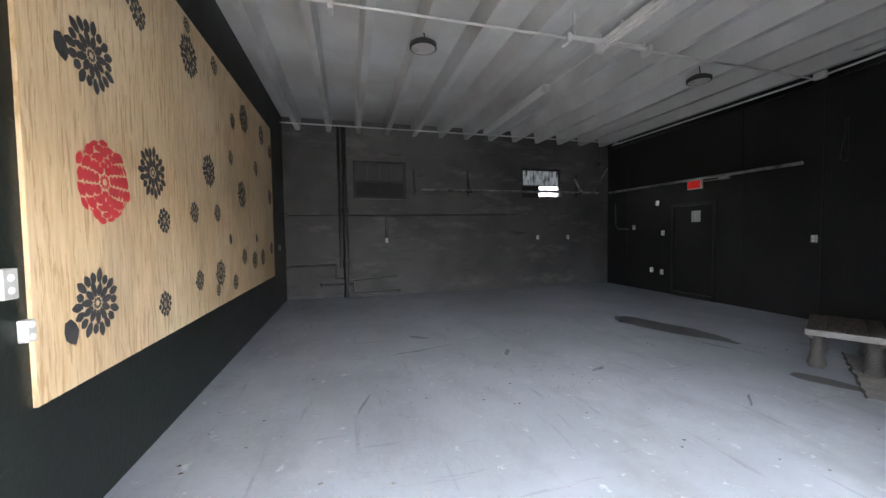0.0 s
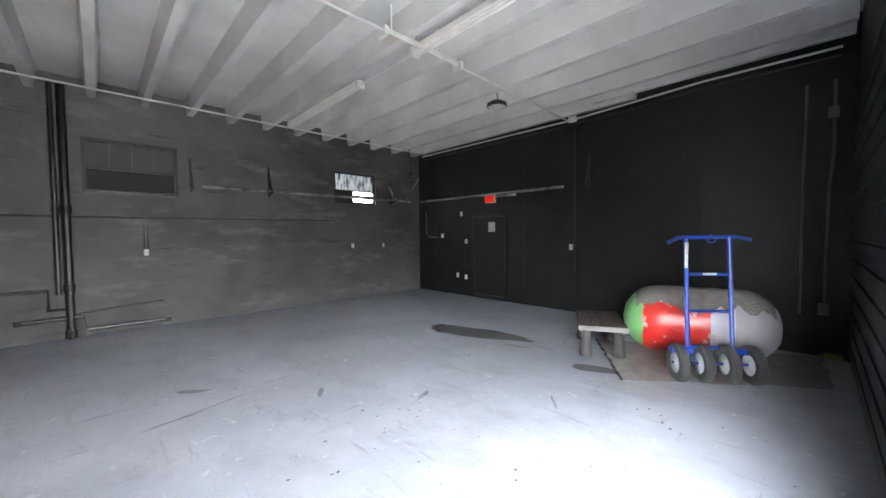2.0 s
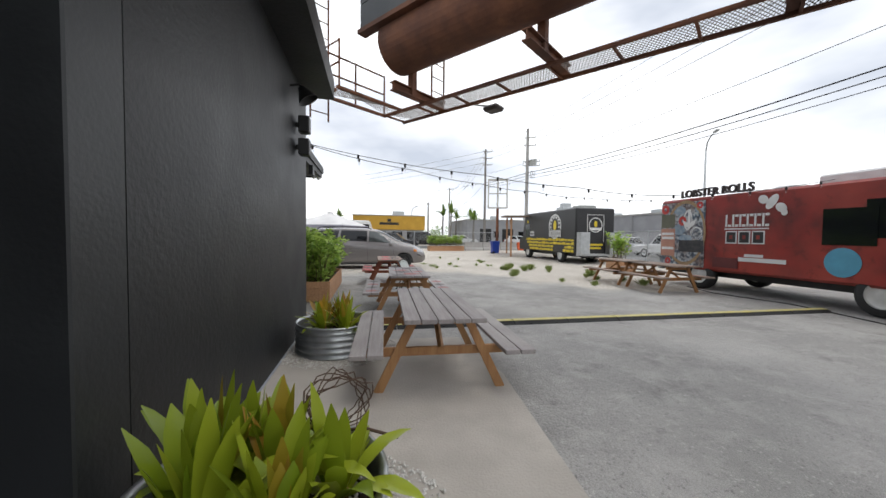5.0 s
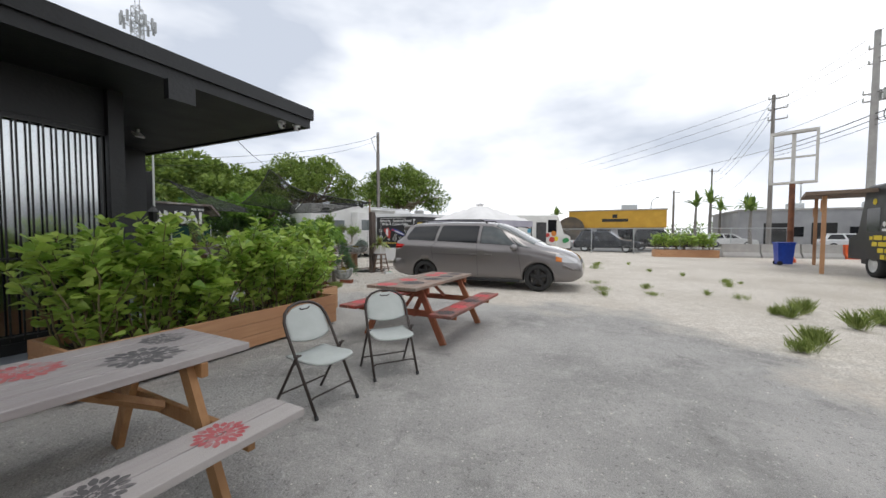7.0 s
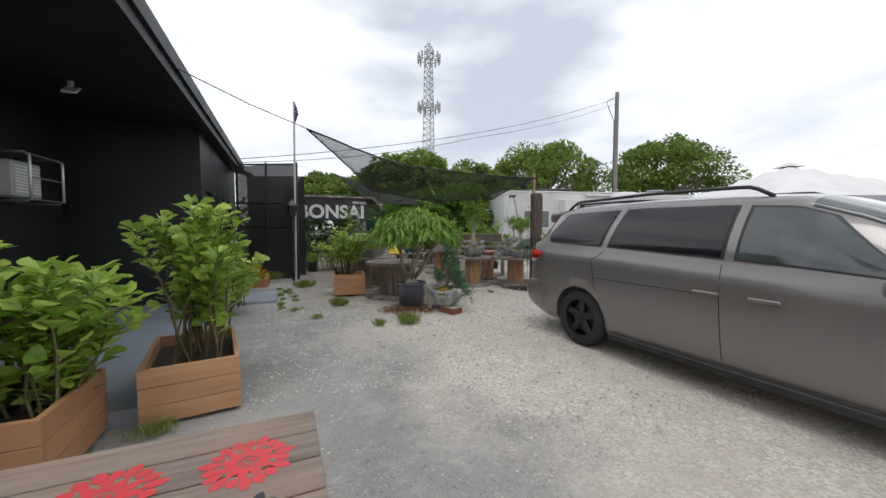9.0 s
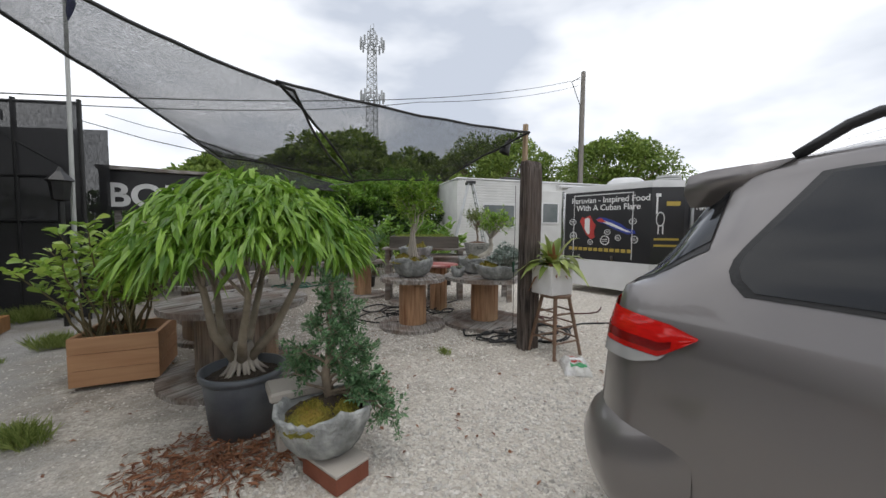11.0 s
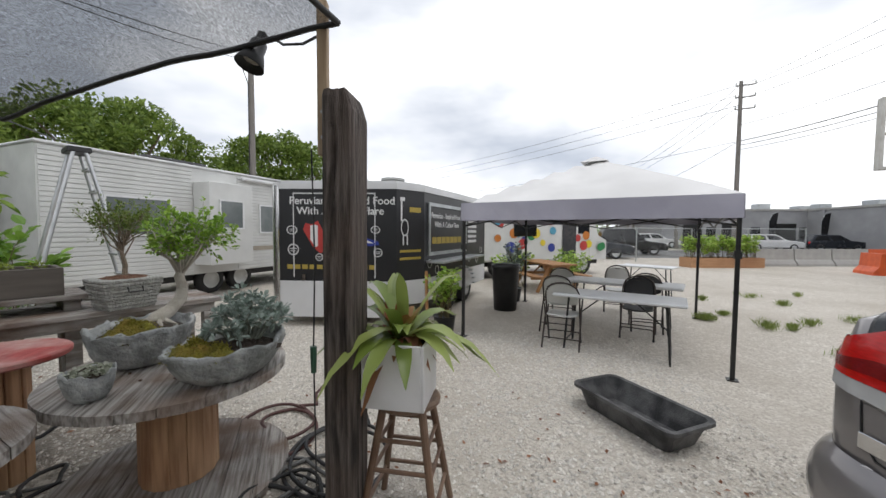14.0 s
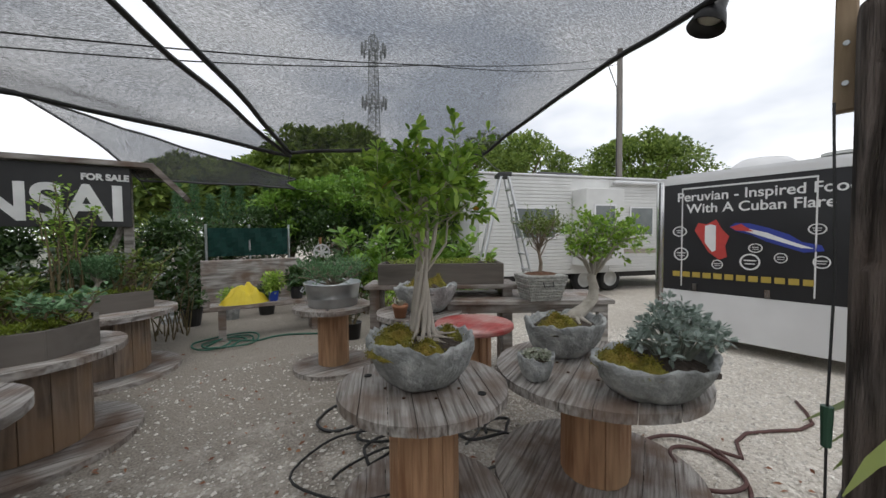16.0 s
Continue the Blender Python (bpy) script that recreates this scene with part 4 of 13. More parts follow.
# ---- cable spools ----
def spool(m, label, r=0.46, rc=0.19, h=0.72, boards=7, group="cable spool tables", rb=0.0):
    """A drum: two board discs, each with a ring of bolts, and a core of staves."""
    s = thing("cable_spool_table", m, label, "spool table", group)
    rng = np.random.default_rng(int(r * 1000 + h * 777))
    for z0, z1, nm, rr in ((h - 0.05, h, "top_board", r), (0.0, 0.05, "base_board", rb or r)):
        cuts = np.linspace(-rr, rr, boards + 1)
        cuts[1:-1] += rng.uniform(-0.12, 0.12, boards - 1) * 2 * rr / boards
        for y0, y1 in zip(cuts, cuts[1:]):
            y0, y1 = y0 + 0.0022, y1 - 0.0022
            pts = [(math.sqrt(max(1e-4, rr * rr - y * y)), y) for y in np.linspace(y0, y1, 7)]
            bm = bm_new()
            lift = rng.uniform(-0.003, 0.003)
            poly = [(x + rng.uniform(-0.003, 0.003), y) for x, y in pts] + [(-x + rng.uniform(-0.003, 0.003), y) for x, y in pts[::-1]]
            prism(bm, poly, z0, z1 + lift)
            part(nm, bm, WOODGREY, s)
    for k in range(8):
        a = 2 * math.pi * k / 8 + 0.2
        bm = bm_new()
        cyl(bm, (rc * 1.12 * math.cos(a), rc * 1.12 * math.sin(a), h), (rc * 1.12 * math.cos(a), rc * 1.12 * math.sin(a), h + 0.006), 0.009, seg=8)
        part("bolt", bm, RUSTYBOLT, s)
    for k in range(2):
        a = 1.1 + 3.0 * k
        bm = bm_new()
        cyl(bm, (r * 0.74 * math.cos(a), r * 0.74 * math.sin(a), h), (r * 0.74 * math.cos(a), r * 0.74 * math.sin(a), h + 0.0045), 0.022, seg=14)
        part("drive_hole", bm, DARKHOLE, s)
    n = 15
    for k in range(n):
        a = 2 * math.pi * k / n
        bm = bm_new()
        out = rng.uniform(-0.003, 0.003)
        box(bm, rc - 0.02, -math.pi * rc / n * 0.975, 0.05, rc + out, math.pi * rc / n * 0.975, h - 0.05, Matrix.Rotation(a, 4, "Z"), bevel=0.003)
        part("stave", bm, WOODSPOOL if rc < 0.3 else OLDSTAVE, s)
    return s


OLDSTAVE = mat("weathered_stave_wood", (0.27, 0.21, 0.165), (0.11, 0.085, 0.068), 3.0, 0.75, bump=0.4, stretch=(10, 10, 0.8), c3=(0.30, 0.19, 0.11), big=2.0, island=0.25)
RUSTYBOLT = mat("rusty_bolt_head", (0.10, 0.06, 0.04), (0.16, 0.09, 0.06), 20, 0.7, 0.4, bump=0.1)
DARKHOLE = mat("dark_bored_hole", (0.008, 0.007, 0.006), None, 9, 0.9, bump=0)
SPOOLS = [(17.50, 5.375, 0.465, 0.19, 68, 0.712, 0.47), (18.53, 5.03, 0.605, 0.2, 28, 0.702, 0.62), (17.66, 7.87, 0.44, 0.17, 10, 0.73, 0.45), (15.18, 6.2, 0.55, 0.40, 80, 0.72, 0.5), (15.3, 7.4, 0.60, 0.38, 10, 0.72, 0.68), (15.42, 9.0, 0.68, 0.40, 40, 0.72, 0.70), (15.3, 4.75, 0.62, 0.34, 30, 0.72, 0.64), (18.22, 6.78, 0.42, 0.19, 15, 0.78, 0.42)]
for x, y, r, rc, a, hh, rb in SPOOLS:
    spool(pose(x, y, 0, 0, 0, a), "weathered wooden cable spool used as a plant table", r, rc, hh, 7, rb=rb)

# ---- post ----
bm = bm_new()
nz, per = 72, []
for i in range(44):
    a = 2 * math.pi * i / 44
    c, d_ = math.cos(a), math.sin(a)
    k = (abs(c) ** 7 + abs(d_) ** 7) ** (-1 / 7)
    per.append((0.122 * c * k, 0.074 * d_ * k))
rings = []
for j in range(nz + 1):
    z = 2.17 * j / nz
    ring = []
    for i, (x, y) in enumerate(per):
        w = 1 + 0.05 * noise.noise((x * 26, y * 26, z * 0.7)) + 0.022 * noise.noise((x * 70, y * 70, z * 2.2)) - (0.05 if j == nz else 0.0)
        px, py = x * w, y * w
        if x < -0.09:
            gap = math.exp(-((y - 0.026 - 0.012 * math.sin(z * 9)) / 0.013) ** 2) * max(0.0, 1 - abs(z - 1.72) / 0.3) ** 0.5 + 0.35 * math.exp(-((y + 0.03) / 0.008) ** 2) * max(0.0, 1 - abs(z - 0.9) / 0.8)
            px += 0.05 * gap
        if z > 2.08 and y < -0.02:
            px, py = px * 0.97, py * (1 - 0.35 * (z - 2.08) / 0.09)
        ring.append(bm.verts.new((px, py, z + (0.012 * noise.noise((x * 40, y * 40, 3)) if j == nz else 0))))
    rings.append(ring)
for a, b in zip(rings, rings[1:]):
    for i in range(44):
        bm.faces.new((a[i], a[(i + 1) % 44], b[(i + 1) % 44], b[i]))
bm.faces.new(rings[0][::-1]), bm.faces.new(rings[-1])
post = tagged(part("old_timber_post", bm, WOODDARK, m=pose(18.215, 3.835, 0, 0, 0, 0)), "thick split dark timber post standing in gravel", "post")

# ---- trailer ----
TRAILBLACK = mat("trailer_black_wrap", (0.018, 0.018, 0.02), (0.024, 0.024, 0.026), 3, 0.35, bump=0.02)
TRAILWHITE = mat("trailer_white_skin", (0.7, 0.7, 0.7), (0.6, 0.6, 0.6), 2, 0.35, bump=0.03)
# ---- planter boxes ----
def planter_box(m, lx, ly, h, label, nb=3):
    p = thing("planter_box", m, label, "planter")
    for k in range(nb):
        z0, z1 = k * h / nb + 0.002, (k + 1) * h / nb - 0.002
        boxes("board", [(0, 0, z0, lx, 0.035, z1)], WOODNEW, p, bevel=0.003)
        boxes("board", [(0, ly - 0.035, z0, lx, ly, z1)], WOODNEW, p, bevel=0.003)
        boxes("end_board", [(0, 0.037, z0, 0.035, ly - 0.037, z1)], WOODNEW, p, bevel=0.003)
        boxes("end_board", [(lx - 0.035, 0.037, z0, lx, ly - 0.037, z1)], WOODNEW, p, bevel=0.003)
    boxes("soil", [(0.036, 0.036, 0.05, lx - 0.036, ly - 0.036, h - 0.1)], SOIL, p)
    return p


planter_box(pose(8.95, -0.12, 0.03, 0, 0, 0), 3.05, 0.75, 0.42, "long cedar planter box full of green shrubs")
# ---- plants ----
LEAF_SHRUB = leafmat("round_shrub_leaves", (0.17, 0.31, 0.04), (0.52, 0.66, 0.15), 0.36, 0.4)
LEAF_WEEP = leafmat("long_hanging_leaves", (0.08, 0.19, 0.02), (0.30, 0.48, 0.07), 0.36, 0.35)
LEAF_BONSAI = leafmat("bonsai_leaves", (0.10, 0.21, 0.03), (0.24, 0.40, 0.06), 0.45, 0.35)
LEAF_FICUS = leafmat("ficus_bonsai_leaves", (0.12, 0.25, 0.03), (0.38, 0.55, 0.09), 0.38, 0.35)
LEAF_YELLOWGREEN = leafmat("fine_yellow_green_leaves", (0.09, 0.15, 0.02), (0.2, 0.26, 0.05))
LEAF_JUNIPER = leafmat("blue_green_juniper", (0.06, 0.14, 0.06), (0.19, 0.34, 0.16))
LEAF_SILVER = leafmat("silver_leaves", (0.2, 0.26, 0.22), (0.38, 0.44, 0.40))
LEAF_DARK = leafmat("dark_hedge_leaves", (0.02, 0.05, 0.012), (0.06, 0.12, 0.025))
LEAF_TREE = leafmat("tree_crown_leaves", (0.09, 0.16, 0.03), (0.27, 0.38, 0.08), 0.5, 0.35)
LEAF_BROM = leafmat("bromeliad_green", (0.13, 0.22, 0.02), (0.26, 0.36, 0.04), 0.35)
LEAF_BROMPOT = leafmat("bromeliad_olive", (0.13, 0.19, 0.03), (0.34, 0.40, 0.12), 0.32, 0.3)
GRASS = leafmat("weed_grass", (0.15, 0.22, 0.04), (0.38, 0.44, 0.14), 0.6)
DRYLEAF = leafmat("dry_brown_leaves", (0.14, 0.05, 0.025), (0.30, 0.14, 0.07), 0.8, 0.05)


def stems(rng, base, n, reach, height, r0=0.012, wob=0.5):
    """Paths of bent stems that rise from an area base = (x, y, z, dx, dy)."""
    out = []
    for _ in range(n):
        p = Vector((base[0] + rng.uniform(-base[3], base[3]), base[1] + rng.uniform(-base[4], base[4]), base[2]))
        a, h = rng.uniform(0, 6.28), height * rng.uniform(0.6, 1.1)
        tip = p + Vector((reach * math.cos(a) * rng.uniform(0.2, 1), reach * math.sin(a) * rng.uniform(0.2, 1), h))
        pts = []
        for k in range(6):
            q = k / 5
            pts.append(p.lerp(tip, q) + Vector((rng.normal(0, 0.02), rng.normal(0, 0.02), 0)) * wob * 2 * (0 < k) + Vector((0, 0, 0.08 * height * math.sin(math.pi * q))))
        out.append(pts)
    return out


def shrub(name, m, label, seed, base, n, reach, height, per, length, width, material, category="shrub", low=0.25, group="", droop=0.25):
    """A shrub of many stems with leaves set along them."""
    rng = np.random.default_rng(seed)
    t = thing(name, m, label, category, group)
    paths = stems(rng, base, n, reach, height)
    bm = bm_new()
    pos, d = [], []
    for pts in paths:
        tube(bm, pts, [0.010, 0.009, 0.008, 0.007, 0.005, 0.003], seg=5)
        ax = (pts[-1] - pts[0]).normalized()
        for _ in range(per):
            q = low + (1 - low) * rng.random() ** 0.7
            f = q * 5
            i = min(4, int(f))
            p = pts[i].lerp(pts[i + 1], f - i)
            a = rng.uniform(0, 6.28)
            out = Vector((math.cos(a), math.sin(a), rng.uniform(0.0, 0.9))) + ax * 0.3
            pos.append(p + out * rng.uniform(0, 0.05)), d.append(out.normalized())
    part("woody_stem", bm, mat("green_brown_stems", (0.16, 0.12, 0.06), (0.1, 0.09, 0.04), 12, 0.8), t)
    v, f = leaf_mesh(rng, np.array(pos), np.array(d), length, width, droop, True, material is LEAF_SHRUB)
    leaves_part("foliage", v, f, material, t)
    return t


def branch_tree(rng, trunk, r0, tips, seg=8):
    """A trunk path with limbs that run from it to the given tips."""
    bm = bm_new()
    n = len(trunk)
    tube(bm, trunk, [r0 * (1 - 0.55 * k / (n - 1)) for k in range(n)], seg=seg)
    for tip in tips:
        k = rng.integers(max(1, n // 2), n)
        a = Vector(trunk[int(k)])
        mid = a.lerp(Vector(tip), 0.5) + Vector(rng.normal(0, 0.05, 3)) * (Vector(tip) - a).length
        r = r0 * 0.38
        tube(bm, [a, a.lerp(mid, 0.6), mid, Vector(tip)], [r, r * 0.8, r * 0.6, r * 0.25], seg=5)
    return bm


def clumps(rng, c, r, n, flat=0.6):
    out = []
    for _ in range(n):
        v = rng.normal(0, 1, 3)
        v /= np.linalg.norm(v)
        out.append((c[0] + v[0] * r * rng.uniform(0.5, 1), c[1] + v[1] * r * rng.uniform(0.5, 1), c[2] + v[2] * r * flat * rng.uniform(0.4, 1)))
    return out


def rough_bowl(bm, rx, ry, h, m, seg=72, wob=0.12, seed=0):
    """A hand-formed cement bowl: knobbly flanks, a torn uneven rim, a thick wall."""
    prof = [(0.42, 0.0), (0.55, 0.03), (0.66, 0.12), (0.76, 0.25), (0.84, 0.4), (0.90, 0.55), (0.95, 0.7), (0.985, 0.85), (1.0, 0.96), (0.97, 1.0), (0.91, 0.97), (0.87, 0.8), (0.6, 0.62), (0.02, 0.6)]
    rings = []
    for n_, (r, z) in enumerate(prof):
        ring = []
        for i in range(seg):
            a = 2 * math.pi * i / seg
            c, d = math.cos(a), math.sin(a)
            k = 1 + wob * noise.noise((1.7 * c + seed, 1.7 * d, z * 0.8 + seed))
            if n_ < 11:
                k += 0.045 * noise.noise((5 * c + seed, 5 * d, z * 4)) + 0.03 * noise.noise((13 * c, 13 * d + seed, z * 9)) + 0.016 * noise.noise((30 * c, 30 * d, z * 22 + seed))
            lift = 0.0
            if 7 < n_ < 11:
                lift = 0.2 * noise.noise((1.5 * c + seed, 1.5 * d, seed)) + 0.10 * noise.noise((6 * c, 6 * d, seed)) + 0.05 * noise.noise((19 * c, 19 * d, seed))
            ring.append(bm.verts.new(m @ Vector((rx * r * k * c, ry * r * k * d, h * (z + lift * (0.5 if n_ == 8 else 1.0))))))
        rings.append(ring)
    for a, b in zip(rings, rings[1:]):
        for i in range(seg):
            bm.faces.new((a[i], a[(i + 1) % seg], b[(i + 1) % seg], b[i]))
    bm.faces.new(rings[0][::-1])
    bm.faces.new(rings[-1])


def mound(bm, rx, ry, z0, h, m, seed=0, seg=40, rough=0.0):
    rings = []
    for j in range(10):
        q = j / 9
        ring = []
        for i in range(seg):
            a = 2 * math.pi * i / seg
            c, d = math.cos(a), math.sin(a)
            k = (1 - q) * (1 + 0.16 * noise.noise((2 * c, 2 * d, seed)))
            z = z0 + h * (1 - (1 - q) ** 2) * (1 + 0.5 * noise.noise((3 * k * c + seed, 3 * k * d, 1)))
            z += rough * (noise.noise((7 * k * c + seed, 7 * k * d, 2)) + 0.6 * noise.noise((16 * k * c + seed, 16 * k * d, 5)))
            ring.append(bm.verts.new(m @ Vector((rx * k * c, ry * k * d, z))))
        rings.append(ring)
    for a, b in zip(rings, rings[1:]):
        for i in range(seg):
            bm.faces.new((a[i], a[(i + 1) % seg], b[(i + 1) % seg], b[i]))


def bowl_thing(name, m, rx, ry, h, label, seed, moss=((-0.32, -0.05, 0.52, 0.58, 0.5),), category="bonsai pot"):
    """A bowl with soil; moss: cushions as (x, y, rx, ry, height), in shares of the bowl."""
    t = thing(name, m, label, category)
    rng = np.random.default_rng(seed + 900)
    bm = bm_new()
    rough_bowl(bm, rx, ry, h, Matrix.Identity(4), seed=seed)
    part("bowl", bm, STONEPOT, t, smooth=True)
    bm = bm_new()
    mound(bm, rx * 0.88, ry * 0.88, h * 0.72, h * 0.28, Matrix.Identity(4), seed, rough=0.012)
    part("soil", bm, SOIL, t)
    for k, (x, y, mx, my, mh) in enumerate(moss):
        bm = bm_new()
        mound(bm, rx * mx, ry * my, h * 0.74, h * mh, Matrix.Translation((rx * x, ry * y, 0)), seed + 5 + k, rough=0.012)
        tops = [v.co.copy() for v in bm.verts]
        cushion = part("moss", bm, MOSS, t, "olive green moss", smooth=True)
        n = int(2600 * mx * my * 2.2)
        pos = np.array([tops[i] for i in rng.integers(0, len(tops), n)]) + rng.normal(0, 0.012, (n, 3)) * (1, 1, 0.25)
        d = rng.normal(0, 0.5, (n, 3)) + np.array((0, 0, 1.0))
        d /= np.linalg.norm(d, axis=1)[:, None]
        v, f = leaf_mesh(rng, pos, d, 0.011, 0.006, 0.2)
        leaves_part("moss_fringe", v, f, MOSSLEAF, cushion)
    return t


MOSSLEAF = leafmat("moss_tips", (0.09, 0.085, 0.012), (0.30, 0.26, 0.03), 0.9, 0.1)


def twigged(rng, bm, tips, start, r, twigs=6, spread=0.1, up=0.3, bend=0.12):
    """Limbs from start(k) to each tip, with twigs off their outer half; returns the twigs as (root, tip)."""
    out = []
    for k, tp in enumerate(tips):
        a, b = Vector(start(k)), Vector(tp)
        ln = (b - a).length
        m1 = a.lerp(b, 0.35) + Vector(rng.normal(0, bend * 0.5, 3)) * ln + Vector((0, 0, 0.06 * ln))
        m2 = a.lerp(b, 0.7) + Vector(rng.normal(0, bend * 0.5, 3)) * ln + Vector((0, 0, 0.05 * ln))
        path = [a, m1, m2, b]
        tube(bm, path, [r, r * 0.72, r * 0.5, r * 0.25], seg=6)
        for _ in range(twigs):
            q = rng.uniform(0.45, 1.0) * 3
            i = min(2, int(q))
            p = path[i].lerp(path[i + 1], q - i)
            e = p + Vector(rng.normal(0, spread, 3)) + Vector((0, 0, spread * up)) + (b - a).normalized() * spread * 0.5
            tube(bm, [p, p.lerp(e, 0.5) + Vector(rng.normal(0, 0.08, 3)) * spread, e], [r * 0.2, r * 0.15, r * 0.08], seg=4)
            out.append((p, e))
    return out


def twig_leaves(rng, twigs, per, length, width, droop=0.3, up=0.25, off=0.012):
    pos, d = [], []
    for p, e in twigs:
        ax = (e - p).normalized()
        for _ in range(per):
            q = rng.uniform(0.25, 1.08)
            o = Vector(rng.normal(0, 1, 3)).normalized()
            v = ax * 0.55 + o * 0.8 + Vector((0, 0, up))
            pos.append(p.lerp(e, q) + o * off), d.append(v.normalized())
    return leaf_mesh(rng, np.array(pos), np.array(d), length, width, droop, True)


def rosette(rng, c, n, length, width, arch=0.8, tilt=0.5):
    """Strap leaves arching out of one heart: verts and faces."""
    vs, fs = [], []
    for i in range(n):
        a = 2.4 * i + rng.normal(0, 0.25)
        ln, w = length * rng.uniform(0.7, 1.15), width * rng.uniform(0.8, 1.15)
        el = tilt + rng.uniform(0.0, 0.9)
        dirv = np.array((math.cos(a), math.sin(a)))
        sd = np.array((-math.sin(a), math.cos(a)))
        k0 = len(vs)
        for j in range(8):
            q = j / 7
            r = ln * math.cos(el) * q + 0.02
            z = ln * math.sin(el) * q - arch * ln * q * q * rng.uniform(0.95, 1.05) * math.cos(el)
            ww = w * (0.75 + 0.5 * math.sin(math.pi * min(1, q * 1.1))) * (1 if q < 0.8 else (1.02 - q) / 0.22) * 0.5
            for s, lift in ((-1, 0.3), (0, 0.0), (1, 0.3)):
                xy = dirv * r + sd * s * ww
                vs.append((c[0] + xy[0], c[1] + xy[1], c[2] + z + lift * ww))
        for j in range(7):
            for s in (0, 1):
                b = k0 + j * 3 + s
                fs.append((b, b + 1, b + 4, b + 3))
    return vs, fs


# long planter by the porch, and its neighbours
planter_box(pose(12.2, 0.5, 0.03, 0, 0, 8), 0.62, 0.95, 0.40, "square cedar planter box with a tall shrub")
planter_box(pose(14.07, 4.98, 0.04, 0, 0, -8), 0.62, 0.62, 0.42, "square cedar planter box on the sandy ground")
for k in range(6):
    shrub("planter_shrub", pose(9.25 + k * 0.5, 0.25, 0.30), "round-leaved green shrub in the long planter box", 20 + k, (0, 0, 0, 0.22, 0.2), 22, 0.50, 1.0 + 0.24 * math.sin(k * 2.3), 42, 0.112, 0.092, LEAF_SHRUB, low=0.02, group="planter shrubs")
shrub("planter_shrub", pose(12.5, 1.0, 0.30), "tall round-leaved shrub in the square planter", 31, (0, 0, 0, 0.18, 0.25), 32, 0.42, 1.2, 44, 0.1, 0.08, LEAF_SHRUB, group="planter shrubs")
shrub("planter_shrub", pose(14.36, 5.25, 0.38), "bushy green shrub in the square planter", 33, (0, 0, 0, 0.2, 0.2), 34, 0.5, 0.95, 38, 0.09, 0.06, LEAF_SHRUB, group="planter shrubs")

# weeping tree in a black pot
rng = np.random.default_rng(7)
wt = thing("weeping_bonsai", pose(15.28, 3.68, 0), "weeping narrow-leaved tree in a black plastic pot", "potted tree")
bm = bm_new()
lathe(bm, [(0.02, 0.0), (0.21, 0.0), (0.25, 0.36), (0.252, 0.385), (0.272, 0.39), (0.274, 0.43), (0.255, 0.43), (0.24, 0.37), (0.02, 0.36)], 40)
part("pot", bm, mat("faded_black_plastic", (0.075, 0.085, 0.10), (0.12, 0.132, 0.15), 4, 0.45, bump=0.1, c3=(0.16, 0.17, 0.18), big=3), wt, "faded black plastic pot", smooth=True)
bm = bm_new()
mound(bm, 0.235, 0.235, 0.37, 0.05, Matrix.Identity(4), 2, rough=0.015)
part("soil", bm, SOIL, wt)
limbs = []
WEEPBARK = mat("pale_weeping_bark", (0.36, 0.31, 0.24), (0.22, 0.18, 0.13), 10, 0.85, bump=0.5)
for i in range(6):
    a = 1.05 * i + 0.3
    top = Vector((0.1 + 0.46 * math.cos(a), 0.44 * math.sin(a), 1.22 + 0.08 * math.sin(3 * i)))
    b0 = Vector((0.06 * math.cos(a), 0.06 * math.sin(a), 0.50))
    bm = bm_new()
    path = [b0, b0.lerp(top, 0.3) + Vector((0.03 * math.cos(a), 0.03 * math.sin(a), -0.03)), b0.lerp(top, 0.65) + Vector((0.02, 0, 0.02)), top]
    tube(bm, path, [0.034, 0.027, 0.02, 0.01], seg=8)
    for j in range(7):
        b_ = a + rng.normal(0, 0.6)
        q = rng.uniform(0.2, 0.66)
        tp = Vector((0.1 + q * math.cos(b_), q * math.sin(b_), rng.uniform(1.25, 1.55)))
        tube(bm, [path[2], path[2].lerp(tp, 0.5) + Vector((0, 0, 0.08)), tp], [0.011, 0.007, 0.004], seg=5)
    part("limb", bm, WEEPBARK, wt, smooth=True)
bm = bm_new()
for i in range(22):
    a = i * 0.95
    r = rng.uniform(0.09, 0.16)
    tube(bm, [(0.045 * math.cos(a), 0.045 * math.sin(a), 0.60), (0.06 * math.cos(a + 0.1), 0.06 * math.sin(a + 0.1), 0.52), (0.08 * math.cos(a + 0.15), 0.08 * math.sin(a + 0.15), 0.45), (r * math.cos(a + 0.2), r * math.sin(a + 0.2), 0.385)], [0.016, 0.018, 0.016, 0.008], seg=6)
part("root_flare", bm, mat("grey_root_bark", (0.46, 0.41, 0.35)), wt, "pale grey gnarled roots", smooth=True)
pos, d = [], []
for i in range(560):
    a, r = rng.uniform(0, 6.28), 0.70 * math.sqrt(rng.random())
    z = 1.64 - 0.34 * (r / 0.70) ** 2.6 + rng.normal(0, 0.045) + 0.05 * math.sin(3 * a)
    c = Vector((0.1 + r * math.cos(a), r * math.sin(a), z))
    for k in range(13):
        b_ = rng.uniform(0, 6.28)
        pos.append(c + Vector(rng.normal(0, 0.03, 3)))
        d.append((math.cos(b_) * 0.7 + 0.3 * math.cos(a), math.sin(b_) * 0.7 + 0.3 * math.sin(a), rng.uniform(-0.4, 0.3)))
d = np.array(d)
d /= np.linalg.norm(d, axis=1)[:, None]
v, f = leaf_mesh(rng, np.array(pos), d, 0.15, 0.03, 1.35, True)
leaves_part("foliage", v, f, LEAF_WEEP, wt)

